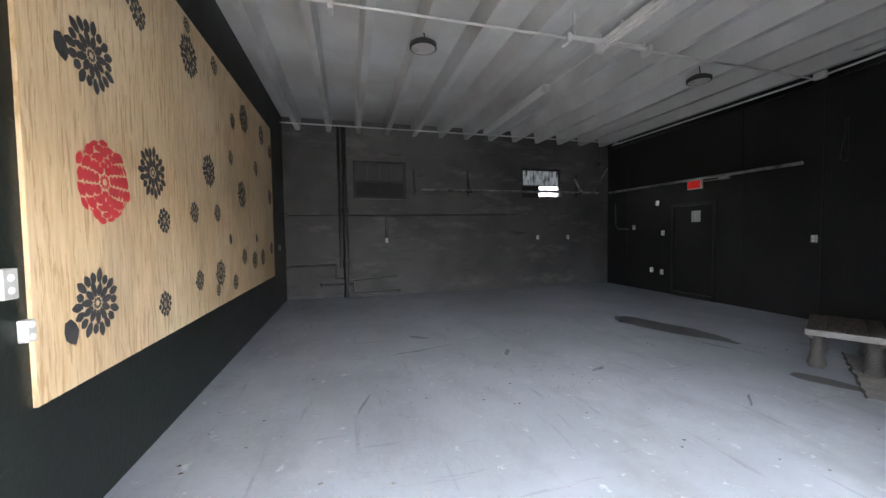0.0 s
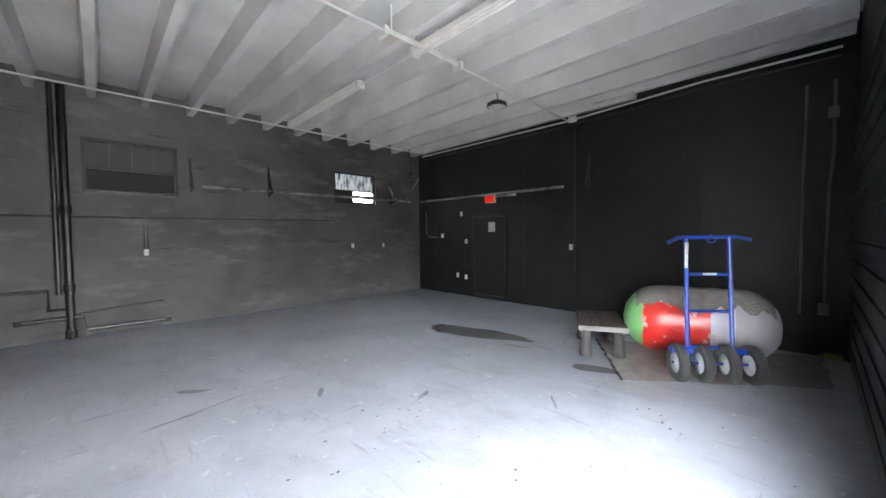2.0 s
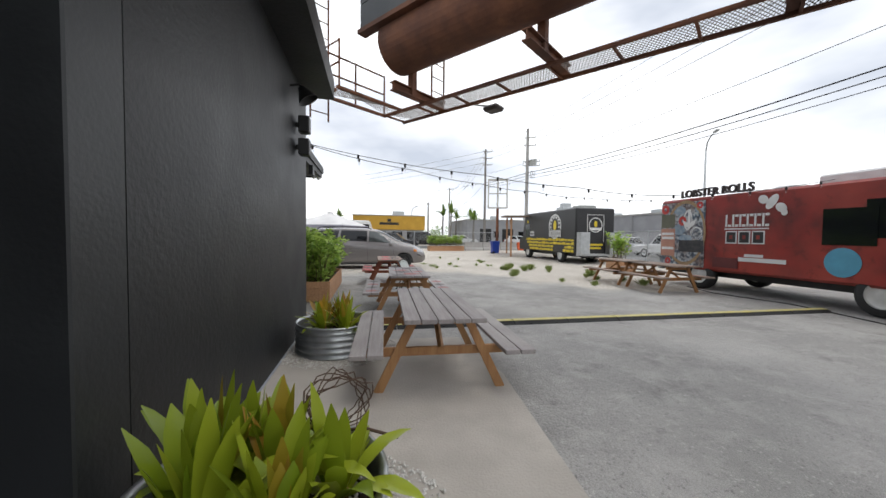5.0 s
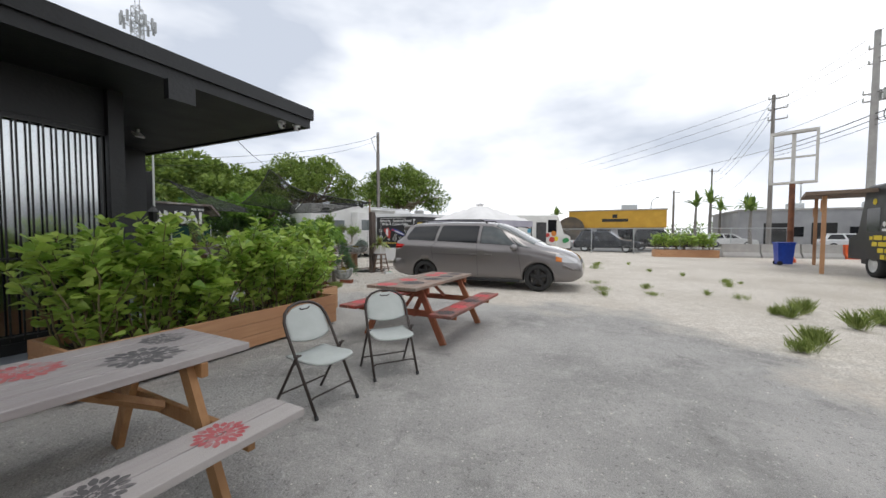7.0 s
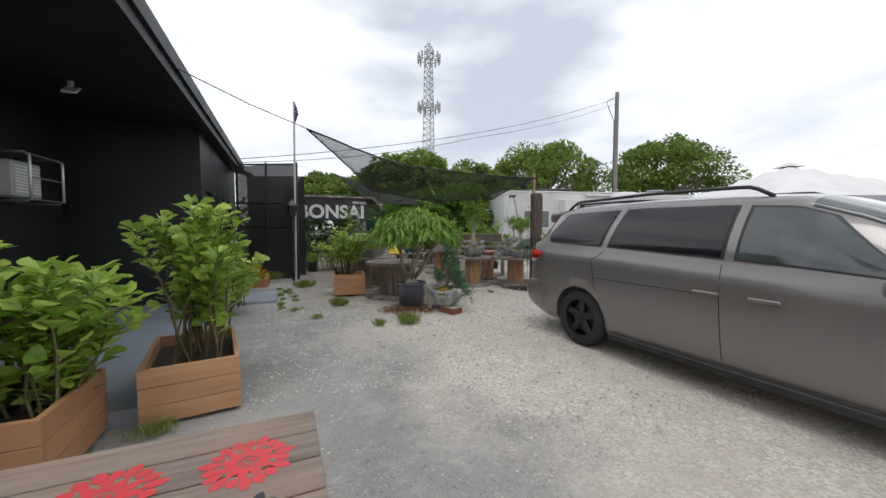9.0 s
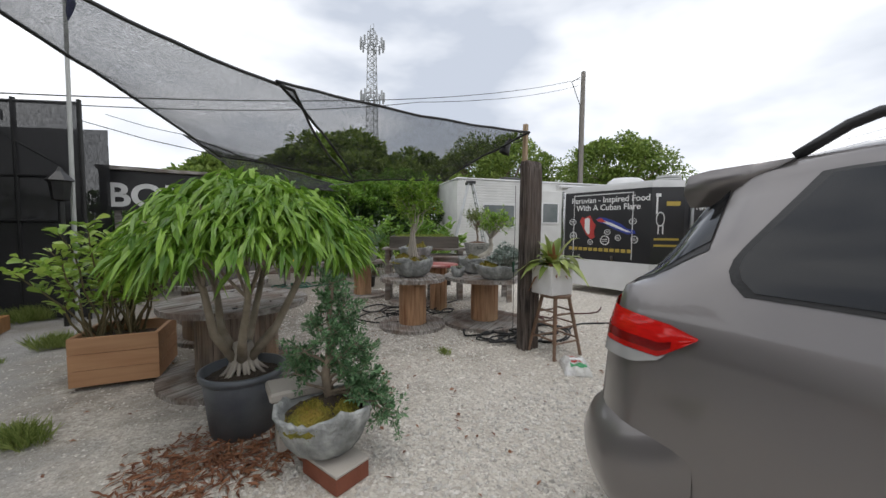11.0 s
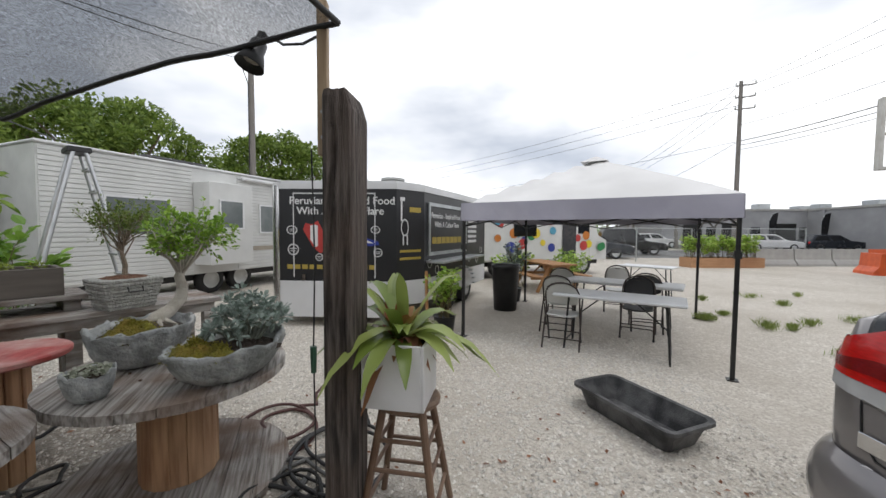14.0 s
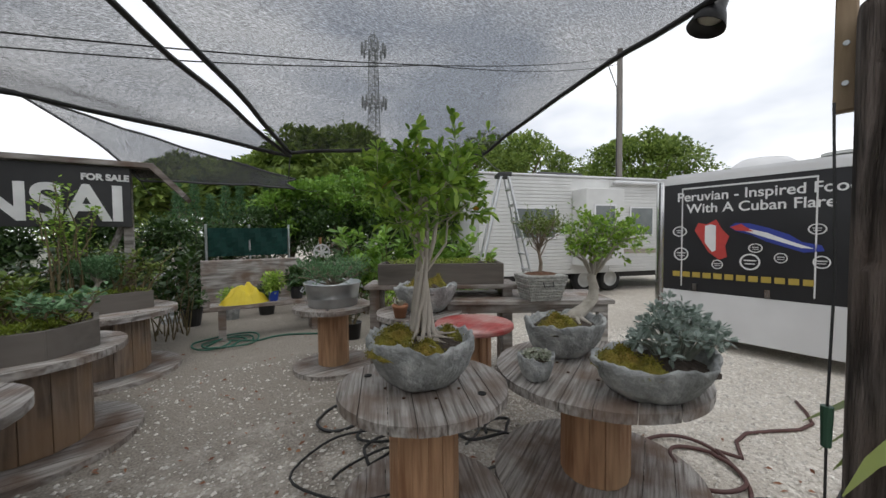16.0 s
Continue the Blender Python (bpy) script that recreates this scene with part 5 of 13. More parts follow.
# juniper in a rough bowl on a painted block
bm = bm_new()
box(bm, -0.11, -0.16, 0, 0.11, 0.16, 0.10, bevel=0.006)
tagged(part("timber_block", bm, mat("half_painted_block", (0.28, 0.09, 0.05), (0.2, 0.06, 0.035), 5, 0.7, bump=0.2), m=pose(15.68, 2.84, 0, 0, 0, 20)), "red-brown timber block under a bonsai bowl", "block")
bm = bm_new()
box(bm, -0.115, -0.165, 0.101, 0.115, 0.165, 0.118, bevel=0.004)
tagged(part("flagstone", bm, CONC, m=pose(15.68, 2.84, 0, 0, 0, 20)), "pale flat stone on the timber block", "stone")
jt = bowl_thing("juniper_bonsai", pose(15.65, 2.94, 0.119), 0.275, 0.25, 0.28, "cascading blue-green juniper in a rough grey bowl", 3, ((-0.35, -0.35, 0.55, 0.5, 0.4), (0.3, -0.45, 0.4, 0.4, 0.3)), category="bonsai")
rng = np.random.default_rng(11)
bm = bm_new()
tube(bm, [(0.05, 0.05, 0.22), (0.02, 0.06, 0.42), (0.06, 0.05, 0.62), (0.04, 0.04, 0.80), (0.06, 0.02, 0.95)], [0.035, 0.028, 0.022, 0.016, 0.008], seg=8)
part("trunk", bm, BARK, jt, smooth=True)
cl = [(0.06, 0.02, 0.97), (0.02, 0.05, 0.86), (0.12, 0.0, 0.84), (-0.06, 0.08, 0.74), (0.16, 0.02, 0.72), (0.05, -0.08, 0.70), (-0.12, 0.04, 0.60), (0.20, -0.03, 0.60), (0.08, -0.12, 0.56), (0.27, 0.0, 0.50), (0.17, -0.14, 0.46), (0.30, -0.08, 0.38), (0.24, -0.18, 0.34), (0.36, -0.06, 0.27), (0.30, -0.2, 0.22), (0.38, -0.14, 0.15), (-0.16, 0.1, 0.44), (-0.1, 0.16, 0.5)]
bm = bm_new()
tw = twigged(rng, bm, cl, lambda k: (0.03, 0.05, max(0.3, min(0.85, cl[k][2] - 0.12))), 0.011, 12, 0.062, 0.1)
part("limb_work", bm, BARK, jt)
v, f = twig_leaves(rng, tw, 46, 0.026, 0.010, 0.1, 0.3, 0.012)
leaves_part("foliage", v, f, LEAF_JUNIPER, jt)
# small stone lantern block behind the juniper
sl = thing("stone_pedestal", pose(15.55, 3.25, 0), "low carved stone pedestal beside the potted tree", "pedestal")
boxes("top", [(-0.17, -0.12, 0.36, 0.17, 0.12, 0.42)], CONC, sl, bevel=0.012)
for x in (-0.09, 0.09):
    boxes("leg", [(x - 0.035, -0.06, 0.0, x + 0.035, 0.06, 0.36)], CONC, sl, bevel=0.01)

# main bonsai on the first spool
GREYROOT = mat("grey_root_bark", (0.46, 0.41, 0.35), (0.24, 0.21, 0.17), 14, 0.85, bump=0.5, c3=(0.34, 0.30, 0.25), big=5)
rng = np.random.default_rng(21)
b1 = bowl_thing("bonsai_tree", pose(17.50, 5.385, 0.713, 0, 0, -30), 0.30, 0.275, 0.265, "ficus bonsai with bare twisted roots in a rough grey bowl", 9, ((-0.42, -0.1, 0.55, 0.8, 0.45), (0.1, -0.62, 0.35, 0.3, 0.3), (0.5, 0.4, 0.3, 0.35, 0.3)), category="bonsai")
bm = bm_new()
for i in range(12):
    a = i * 0.5236 + rng.uniform(-0.15, 0.15)
    rr = rng.uniform(0.075, 0.125)
    tw = rng.uniform(0.8, 1.7)
    p = [Vector((rr * math.cos(a), rr * math.sin(a), 0.245)), Vector((rr * 0.62 * math.cos(a + 0.15), rr * 0.62 * math.sin(a + 0.15), 0.30)), Vector((0.05 * math.cos(a + 0.3), 0.05 * math.sin(a + 0.3), 0.38)), Vector((0.036 * math.cos(a + 0.6 * tw), 0.036 * math.sin(a + 0.6 * tw), 0.48)), Vector((0.026 * math.cos(a + tw), 0.026 * math.sin(a + tw), 0.58)), Vector((0.022 * math.cos(a + 1.4 * tw) + 0.008, 0.022 * math.sin(a + 1.4 * tw), 0.70))]
    tube(bm, p, [0.009, 0.013, 0.014, 0.014, 0.013, 0.009], seg=7)
for a, tip, r in ((0.3, (0.10, 0.03, 0.98), 0.017), (2.2, (-0.06, 0.07, 1.05), 0.016), (4.2, (-0.02, -0.1, 0.95), 0.014), (5.4, (0.03, 0.0, 1.12), 0.015)):
    tube(bm, [(0.02 * math.cos(a), 0.02 * math.sin(a), 0.62), (0.5 * tip[0] + 0.02, 0.5 * tip[1], 0.78), tip], [r, r * 0.8, r * 0.45], seg=7)
part("trunk", bm, GREYROOT, b1, smooth=True)
tips = []
for k in range(17):
    a, el = k * 2.4, rng.uniform(-0.25, 1.0)
    rad = rng.uniform(0.24, 0.37)
    tips.append((rad * math.cos(a) * math.cos(el), rad * math.sin(a) * math.cos(el), 0.97 + 0.30 * math.sin(el) + rng.uniform(-0.03, 0.05)))
bm = bm_new()
tw = twigged(rng, bm, tips, lambda k: (0.03 * math.cos(k), 0.03 * math.sin(k), 0.62 + 0.36 * ((k * 0.37) % 1)), 0.010, 7, 0.085, 0.4)
part("limb_work", bm, GREYROOT, b1)
v, f = twig_leaves(rng, tw, 18, 0.062, 0.029, 0.35, 0.35)
leaves_part("foliage", v, f, LEAF_FICUS, b1)
v, f = twig_leaves(rng, tw[::17], 1, 0.06, 0.03, 0.5, 0.0)
leaves_part("turning_leaf", v, f, leafmat("turning_orange_leaf", (0.45, 0.16, 0.01), (0.5, 0.3, 0.03)), b1, "few orange turning leaves")
bm = bm_new()
for i in range(34):
    a = rng.uniform(0, 6.28)
    r = rng.uniform(0.12, 0.25)
    tube(bm, [(0.07 * math.cos(a), 0.07 * math.sin(a), 0.272), (r * 0.7 * math.cos(a + 0.2), r * 0.7 * math.sin(a + 0.2), 0.268), (r * math.cos(a + 0.5), r * math.sin(a + 0.5), 0.255)], [0.007, 0.005, 0.002], seg=5)
part("surface_roots", bm, mat("pale_roots", (0.45, 0.40, 0.34), (0.3, 0.26, 0.22), 14, 0.85), b1)

# the second spool's pots
b2 = bowl_thing("bonsai_tree", pose(18.57, 5.30, 0.703, 0, 0, 0), 0.30, 0.24, 0.25, "crooked pale-trunked bonsai with a round green crown", 14, ((-0.35, -0.15, 0.5, 0.6, 0.35),), category="bonsai")
rng = np.random.default_rng(23)
bm = bm_new()
tube(bm, [(0.06, 0.0, 0.2), (0.1, -0.01, 0.255), (0.19, -0.02, 0.295), (0.265, -0.03, 0.36), (0.28, -0.03, 0.44), (0.265, -0.02, 0.51), (0.30, -0.02, 0.58)], [0.062, 0.05, 0.042, 0.04, 0.034, 0.03, 0.022], seg=10)
for a in (2.6, 3.4, 4.3, 1.8, 5.2):
    tube(bm, [(0.1, -0.01, 0.25), (0.08 + 0.07 * math.cos(a), 0.07 * math.sin(a), 0.235), (0.08 + 0.13 * math.cos(a), 0.13 * math.sin(a), 0.205)], [0.026, 0.018, 0.006], seg=6)
part("trunk", bm, mat("pale_grey_bonsai_bark", (0.50, 0.46, 0.40), (0.33, 0.30, 0.25), 12, 0.85, bump=0.4), b2, smooth=True)
tips = [(0.36 + 0.30 * q * math.cos(k * 2.4), -0.03 + 0.27 * q * math.sin(k * 2.4), 0.80 + 0.13 * (1 - q * q) + rng.uniform(-0.06, 0.04)) for k, q in enumerate(np.sqrt(np.linspace(0.03, 1, 20)))]
bm = bm_new()
tw = twigged(rng, bm, tips, lambda k: (0.275 + 0.01 * (k % 3), -0.025, 0.46 + 0.12 * ((k * 0.37) % 1)), 0.013, 8, 0.06, 0.3)
part("limb_work", bm, mat("pale_grey_bonsai_bark", (0.50, 0.46, 0.40)), b2)
v, f = twig_leaves(rng, tw, 13, 0.036, 0.021, 0.2, 0.35)
leaves_part("foliage", v, f, LEAF_FICUS, b2)
b3 = bowl_thing("silver_plant_bowl", pose(18.43, 4.62, 0.703, 0, 0, -30), 0.315, 0.235, 0.205, "long rough bowl with silver dusty foliage and moss", 17, ((-0.55, 0.05, 0.4, 0.6, 0.4), (-0.3, -0.5, 0.3, 0.35, 0.3)), category="bonsai pot")
rng = np.random.default_rng(24)
bm, pos, d = bm_new(), [], []
for k in range(46):
    a, q = k * 2.4, math.sqrt((k + 0.5) / 46)
    tip = Vector((0.12 + 0.24 * q * math.cos(a), 0.16 * q * math.sin(a), 0.20 + 0.23 * (1 - 0.75 * q * q) + rng.normal(0, 0.02)))
    tube(bm, [(0.10 + 0.07 * math.cos(a) * q, 0.05 * math.sin(a) * q, 0.17), tip.lerp(Vector((0.1, 0, 0.2)), 0.4), tip], [0.006, 0.005, 0.003], seg=5)
    for j in range(26):
        o = Vector(rng.normal(0, 1, 3)).normalized()
        pos.append(tip + o * rng.uniform(0.005, 0.03)), d.append((o * 0.9 + Vector((0, 0, 0.35))).normalized())
part("stem_work", bm, mat("silver_stems", (0.3, 0.32, 0.27), None, 9, 0.8), b3)
v, f = leaf_mesh(rng, np.array(pos), np.array(d), 0.036, 0.022, 0.15, True)
leaves_part("foliage", v, f, LEAF_SILVER, b3)
b4 = bowl_thing("succulent_bowl", pose(18.075, 5.085, 0.703), 0.105, 0.10, 0.145, "small rough bowl of pale succulents", 19, (), category="bonsai pot")
vs, fs = [], []
for k in range(17):
    a = k * 2.4
    r = 0.02 * math.sqrt(k)
    v_, f_ = rosette(rng, (r * math.cos(a), r * math.sin(a), 0.135), 9, 0.026, 0.016, 0.1, 0.4)
    o = len(vs)
    vs += v_
    fs += [tuple(i + o for i in q) for q in f_]
part_mesh("succulents", mesh_from("succulents", vs, fs), leafmat("succulent_leaves", (0.2, 0.22, 0.15), (0.45, 0.46, 0.38)), b4)

# tub with low juniper on the third spool
tub = thing("metal_tub_plant", pose(17.66, 7.87, 0.732), "galvanised tub with low spreading green juniper", "potted plant")
bm = bm_new()
lathe(bm, [(0.02, 0), (0.27, 0), (0.275, 0.01), (0.285, 0.09), (0.292, 0.1), (0.288, 0.11), (0.31, 0.245), (0.325, 0.255), (0.318, 0.27), (0.298, 0.258), (0.28, 0.21), (0.02, 0.21)], 40)
part("tub", bm, STEEL, tub, smooth=True)
for s_ in (-1, 1):
    bm = bm_new()
    tube(bm, [(s_ * 0.315, -0.07, 0.22), (s_ * 0.345, -0.06, 0.18), (s_ * 0.345, 0.06, 0.18), (s_ * 0.315, 0.07, 0.22)], 0.006, seg=6)
    part("handle", bm, STEEL, tub)
rng = np.random.default_rng(26)
bm = bm_new()
tips = [(0.46 * math.sqrt((k + 0.5) / 30) * math.cos(k * 2.4), 0.46 * math.sqrt((k + 0.5) / 30) * math.sin(k * 2.4), 0.36 + rng.uniform(-0.02, 0.1)) for k in range(30)]
tw = twigged(rng, bm, tips, lambda k: (0.02 * math.cos(k), 0.02 * math.sin(k), 0.22), 0.010, 9, 0.06, 0.5)
part("stem_work", bm, BARK, tub)
v, f = twig_leaves(rng, tw, 22, 0.03, 0.008, 0.0, 0.5, 0.006)
leaves_part("foliage", v, f, LEAF_JUNIPER, tub)


# trays on the big spools under the sign
def tray(m, lx, ly, h, label, seed, plant):
    t = thing("bonsai_tray", m, label, "bonsai tray")
    for nm, b in (("side_board", (-lx, -ly, 0, lx, -ly + 0.03, h)), ("side_board", (-lx, ly - 0.03, 0, lx, ly, h)), ("end_board", (-lx, -ly + 0.031, 0, -lx + 0.03, ly - 0.031, h)), ("end_board", (lx - 0.03, -ly + 0.031, 0, lx, ly - 0.031, h))):
        boxes(nm, [b], mat("dark_tray_wood", (0.11, 0.095, 0.08), (0.07, 0.06, 0.05), 3, 0.8, bump=0.3, stretch=(1, 8, 8), c3=(0.18, 0.16, 0.14), island=0.15), t, bevel=0.004)
    boxes("soil", [(-lx + 0.031, -ly + 0.031, 0.01, lx - 0.031, ly - 0.031, h - 0.03)], SOIL, t)
    rng = np.random.default_rng(seed)
    cl = [(rng.uniform(-lx * 0.85, lx * 0.85), rng.uniform(-ly * 0.8, ly * 0.8), h + 0.005) for _ in range(40)]
    v, f = leaf_cloud(rng, cl, (0.07, 0.07, 0.03), 2200, 0.022, 0.014, 0.0, 0.6)
    leaves_part("ground_cover", v, f, leafmat("lime_ground_cover", (0.14, 0.20, 0.02), (0.3, 0.36, 0.05)), t)
    if plant:
        tips = clumps(rng, (0.1, 0.0, h + plant), plant * 0.9, 26, 0.45)
        part("trunk", branch_tree(rng, [Vector((0, 0, h - 0.03)), Vector((0.05, 0, h + plant * 0.4)), Vector((0.0, 0.03, h + plant * 0.7))], 0.03, tips), mat("grey_root_bark", (0.36, 0.32, 0.27)), t)
        v, f = leaf_cloud(rng, tips, (0.11, 0.11, 0.07), 4200, 0.035, 0.012, 0.1, 0.45)
        leaves_part("foliage", v, f, LEAF_JUNIPER if seed % 2 else LEAF_BONSAI, t)
    return t


tray(pose(15.0, 6.25, 0.72, 0, 0, 60), 0.42, 0.3, 0.18, "dark wooden bonsai tray on a spool", 42, 0.0)
ot = thing("bonsai_tray", pose(15.3, 7.4, 0.72, 0, 0, 12), "dark eight-sided wooden tray of lime ground cover", "bonsai tray")
TRAYWOOD = mat("dark_tray_wood", (0.11, 0.095, 0.08))
for k in range(8):
    bm = bm_new()
    box(bm, 0.40, -0.178, 0, 0.435, 0.178, 0.2, Matrix.Rotation(k * math.pi / 4, 4, "Z") , bevel=0.004)
    part("side_board", bm, TRAYWOOD, ot)
bm = bm_new()
prism(bm, [(0.43 * math.cos((k + 0.5) * math.pi / 4), 0.43 * math.sin((k + 0.5) * math.pi / 4)) for k in range(8)], 0.01, 0.17)
part("soil", bm, SOIL, ot)
rng = np.random.default_rng(41)
cl = [(q * math.cos(a), q * math.sin(a), 0.205) for a, q in zip(rng.uniform(0, 6.28, 60), 0.38 * np.sqrt(rng.random(60)))]
v, f = leaf_cloud(rng, cl, (0.07, 0.07, 0.03), 3800, 0.024, 0.016, 0.0, 0.6)
leaves_part("ground_cover", v, f, leafmat("lime_ground_cover", (0.14, 0.20, 0.02), (0.3, 0.36, 0.05)), ot)
tray(pose(15.35, 9.0, 0.72, 0, 0, 20), 0.48, 0.25, 0.2, "long dark tray with spreading juniper bonsai", 43, 0.28)
# raised trough and work tables towards the travel trailer
tb = thing("plank_table", pose(19.32, 6.5, 0, 0, 0, -32), "weathered plank work table holding bonsai pots", "table")
for k in range(5):
    boxes("plank", [(-0.85, -0.36 + k * 0.146, 0.835, 0.85, -0.222 + k * 0.146, 0.875)], WOODGREY, tb, bevel=0.004)
for x in (-0.75, 0.75):
    for y in (-0.28, 0.28):
        boxes("leg", [(x - 0.045, y - 0.045, 0, x + 0.045, y + 0.045, 0.745)], WOODGREY, tb)
for y in (-0.3, 0.3):
    boxes("apron", [(-0.8, y - 0.02, 0.745, 0.8, y + 0.02, 0.835)], WOODGREY, tb, bevel=0.004)
tray(pose(18.62, 7.02, 1.01, 0, 0, -31), 0.66, 0.2, 0.22, "long dark trough of lime green ground cover", 45, 0.0)
tb2 = thing("plank_table", pose(18.62, 7.02, 0, 0, 0, -31), "weathered plank stand under the long trough", "table")
for k in range(3):
    boxes("plank", [(-0.8, -0.25 + k * 0.17, 0.968, 0.8, -0.085 + k * 0.17, 1.008)], WOODGREY, tb2, bevel=0.004)
for x in (-0.7, 0.7):
    boxes("trestle", [(x - 0.05, -0.2, 0, x + 0.05, 0.2, 0.967)], WOODGREY, tb2)
# fine tree in a woven square basket pot
bp_ = thing("bonsai_tree", pose(19.29, 6.2, 0.877, 0, 0, -20), "fine-leaved bonsai in a square grey woven basket", "bonsai")
bm = bm_new()
for k in range(9):
    e = 0.165 + 0.006 * k + 0.004 * (k % 2)
    box(bm, -e, -e * 0.8, k * 0.028, e, e * 0.8, k * 0.028 + 0.029, bevel=0.007)
part("basket", bm, mat("grey_woven_basket", (0.40, 0.40, 0.37), (0.22, 0.22, 0.2), 26, 0.85, bump=0.8, fine=60), bp_)
bm = bm_new()
mound(bm, 0.19, 0.15, 0.245, 0.03, Matrix.Identity(4), 3, rough=0.01)
part("bark_mulch", bm, mat("brown_mulch", (0.16, 0.07, 0.035), (0.08, 0.04, 0.02), 30, 0.9, bump=0.8), bp_)
for y in (-1, 1):
    bm = bm_new()
    tube(bm, [(-0.05, y * 0.175, 0.19), (-0.05, y * 0.19, 0.15), (0.05, y * 0.19, 0.15), (0.05, y * 0.175, 0.19)], 0.006, seg=6)
    part("handle", bm, DARKMETAL, bp_)
rng = np.random.default_rng(29)
bm = bm_new()
tube(bm, [(0, 0, 0.24), (0.01, 0, 0.36), (-0.01, 0.01, 0.48), (0, 0, 0.56)], [0.022, 0.018, 0.014, 0.009], seg=7)
tips = [(0.27 * math.sqrt((k + 0.5) / 22) * math.cos(k * 2.4), 0.24 * math.sqrt((k + 0.5) / 22) * math.sin(k * 2.4), 0.84 - 0.13 * (k / 22) + rng.uniform(-0.05, 0.03)) for k in range(22)]
tw = twigged(rng, bm, tips, lambda k: (0, 0.005, 0.42 + 0.14 * ((k * 0.37) % 1)), 0.007, 7, 0.055, 0.4)
part("trunk", bm, BARK, bp_)
v, f = twig_leaves(rng, tw, 15, 0.026, 0.011, 0.1, 0.4)
leaves_part("foliage", v, f, LEAF_YELLOWGREEN, bp_)
# red round table
rt = thing("red_round_table", pose(18.37, 6.08, 0, 0, 0, 25), "worn red round table on a wooden drum", "table")
bm = bm_new()
lathe(bm, [(0.001, 0.745), (0.325, 0.745), (0.335, 0.755), (0.335, 0.778), (0.325, 0.787), (0.001, 0.787)], 40)
part("top", bm, mat("worn_red_top", (0.42, 0.06, 0.05), (0.30, 0.04, 0.035), 5, 0.5, bump=0.2, stretch=(1, 7, 1), c3=(0.55, 0.38, 0.34), big=3.5), rt, "worn red painted top")
for k in range(12):
    bm = bm_new()
    box(bm, 0.12, -0.034, 0.0, 0.145, 0.034, 0.744, Matrix.Rotation(k * math.pi / 6, 4, "Z"), bevel=0.003)
    part("stave", bm, WOODSPOOL, rt)
b5 = bowl_thing("moss_bowl", pose(18.26, 6.72, 0.782), 0.31, 0.25, 0.27, "rough grey bowl of thick moss and small rocks", 27, ((-0.2, 0.0, 0.6, 0.7, 0.4), (0.45, 0.1, 0.4, 0.5, 0.45)), category="bonsai pot")
tp_ = thing("flower_pot", pose(17.94, 6.62, 0.782), "small terracotta pot of succulents on a spool", "pot", "small pots")
bm = bm_new()
lathe(bm, [(0.001, 0), (0.05, 0), (0.066, 0.09), (0.074, 0.09), (0.074, 0.12), (0.062, 0.12), (0.055, 0.1), (0.001, 0.1)], 20)
part("pot", bm, mat("terracotta", (0.40, 0.19, 0.10), (0.3, 0.14, 0.08), 9, 0.8), tp_, smooth=True)
vs, fs = rosette(rng, (0, 0, 0.11), 16, 0.06, 0.03, 0.2, 0.5)
part_mesh("foliage", mesh_from("foliage", vs, fs), leafmat("succulent_leaves", (0.2, 0.22, 0.15), (0.45, 0.46, 0.38)), tp_)

# stool, white planter, post top
sto = thing("bar_stool", pose(18.36, 3.56, 0, 0, 0, -4), "dark wooden bar stool standing beside the post", "stool")
bm = bm_new()
lathe(bm, [(0.001, 0.648), (0.16, 0.648), (0.172, 0.658), (0.172, 0.674), (0.16, 0.684), (0.001, 0.68)], 32)
STOOLW = mat("dark_stained_stool", (0.12, 0.065, 0.04), (0.20, 0.12, 0.075), 4, 0.5, bump=0.15, stretch=(5, 5, 1), c3=(0.24, 0.16, 0.11), big=3)
part("seat", bm, STOOLW, sto)
for sx in (-1, 1):
    for sy in (-1, 1):
        bm = bm_new()
        cyl(bm, (sx * 0.20, sy * 0.20, 0), (sx * 0.10, sy * 0.10, 0.655), 0.018, 0.021, seg=10)
        part("leg", bm, STOOLW, sto)
for z in (0.17, 0.33, 0.47):
    e = 0.20 - 0.10 * z / 0.66
    for a, b_ in (((-e, -e), (e, -e)), ((e, e), (-e, e)), ((e, -e), (e, e)), ((-e, e), (-e, -e))):
        bm = bm_new()
        dz = 0.03 if a[0] == b_[0] else 0.0
        cyl(bm, (*a, z + dz), (*b_, z + dz), 0.011, seg=8)
        part("rung", bm, STOOLW, sto)
cube = thing("white_cube_planter", pose(18.325, 3.588, 0.686, 0, 0, -4), "white square planter with a bromeliad on the stool", "planter")
WPL = mat("white_planter", (0.74, 0.73, 0.73), (0.66, 0.65, 0.65), 3, 0.45, bump=0.05, c3=(0.62, 0.61, 0.6), big=4)
for nm, b_ in (("front_panel", (-0.155, -0.155, 0, 0.155, -0.14, 0.315)), ("back_panel", (-0.155, 0.14, 0, 0.155, 0.155, 0.315)), ("side_panel", (-0.155, -0.139, 0, -0.14, 0.139, 0.315)), ("side_panel", (0.14, -0.139, 0, 0.155, 0.139, 0.315))):
    boxes(nm, [b_], WPL, cube, bevel=0.003)
boxes("soil", [(-0.138, -0.138, 0.0, 0.138, 0.138, 0.285)], SOIL, cube)
rng = np.random.default_rng(31)
vs, fs = rosette(rng, (0, 0, 0.30), 30, 0.47, 0.072, 0.85, 0.35)
part_mesh("foliage", mesh_from("foliage", vs, fs), LEAF_BROMPOT, cube, smooth=True)
vs, fs = rosette(rng, (0, -0.02, 0.34), 5, 0.66, 0.06, 1.0, 0.4)
part_mesh("long_leaves", mesh_from("long_leaves", vs, fs), LEAF_BROMPOT, cube, smooth=True)
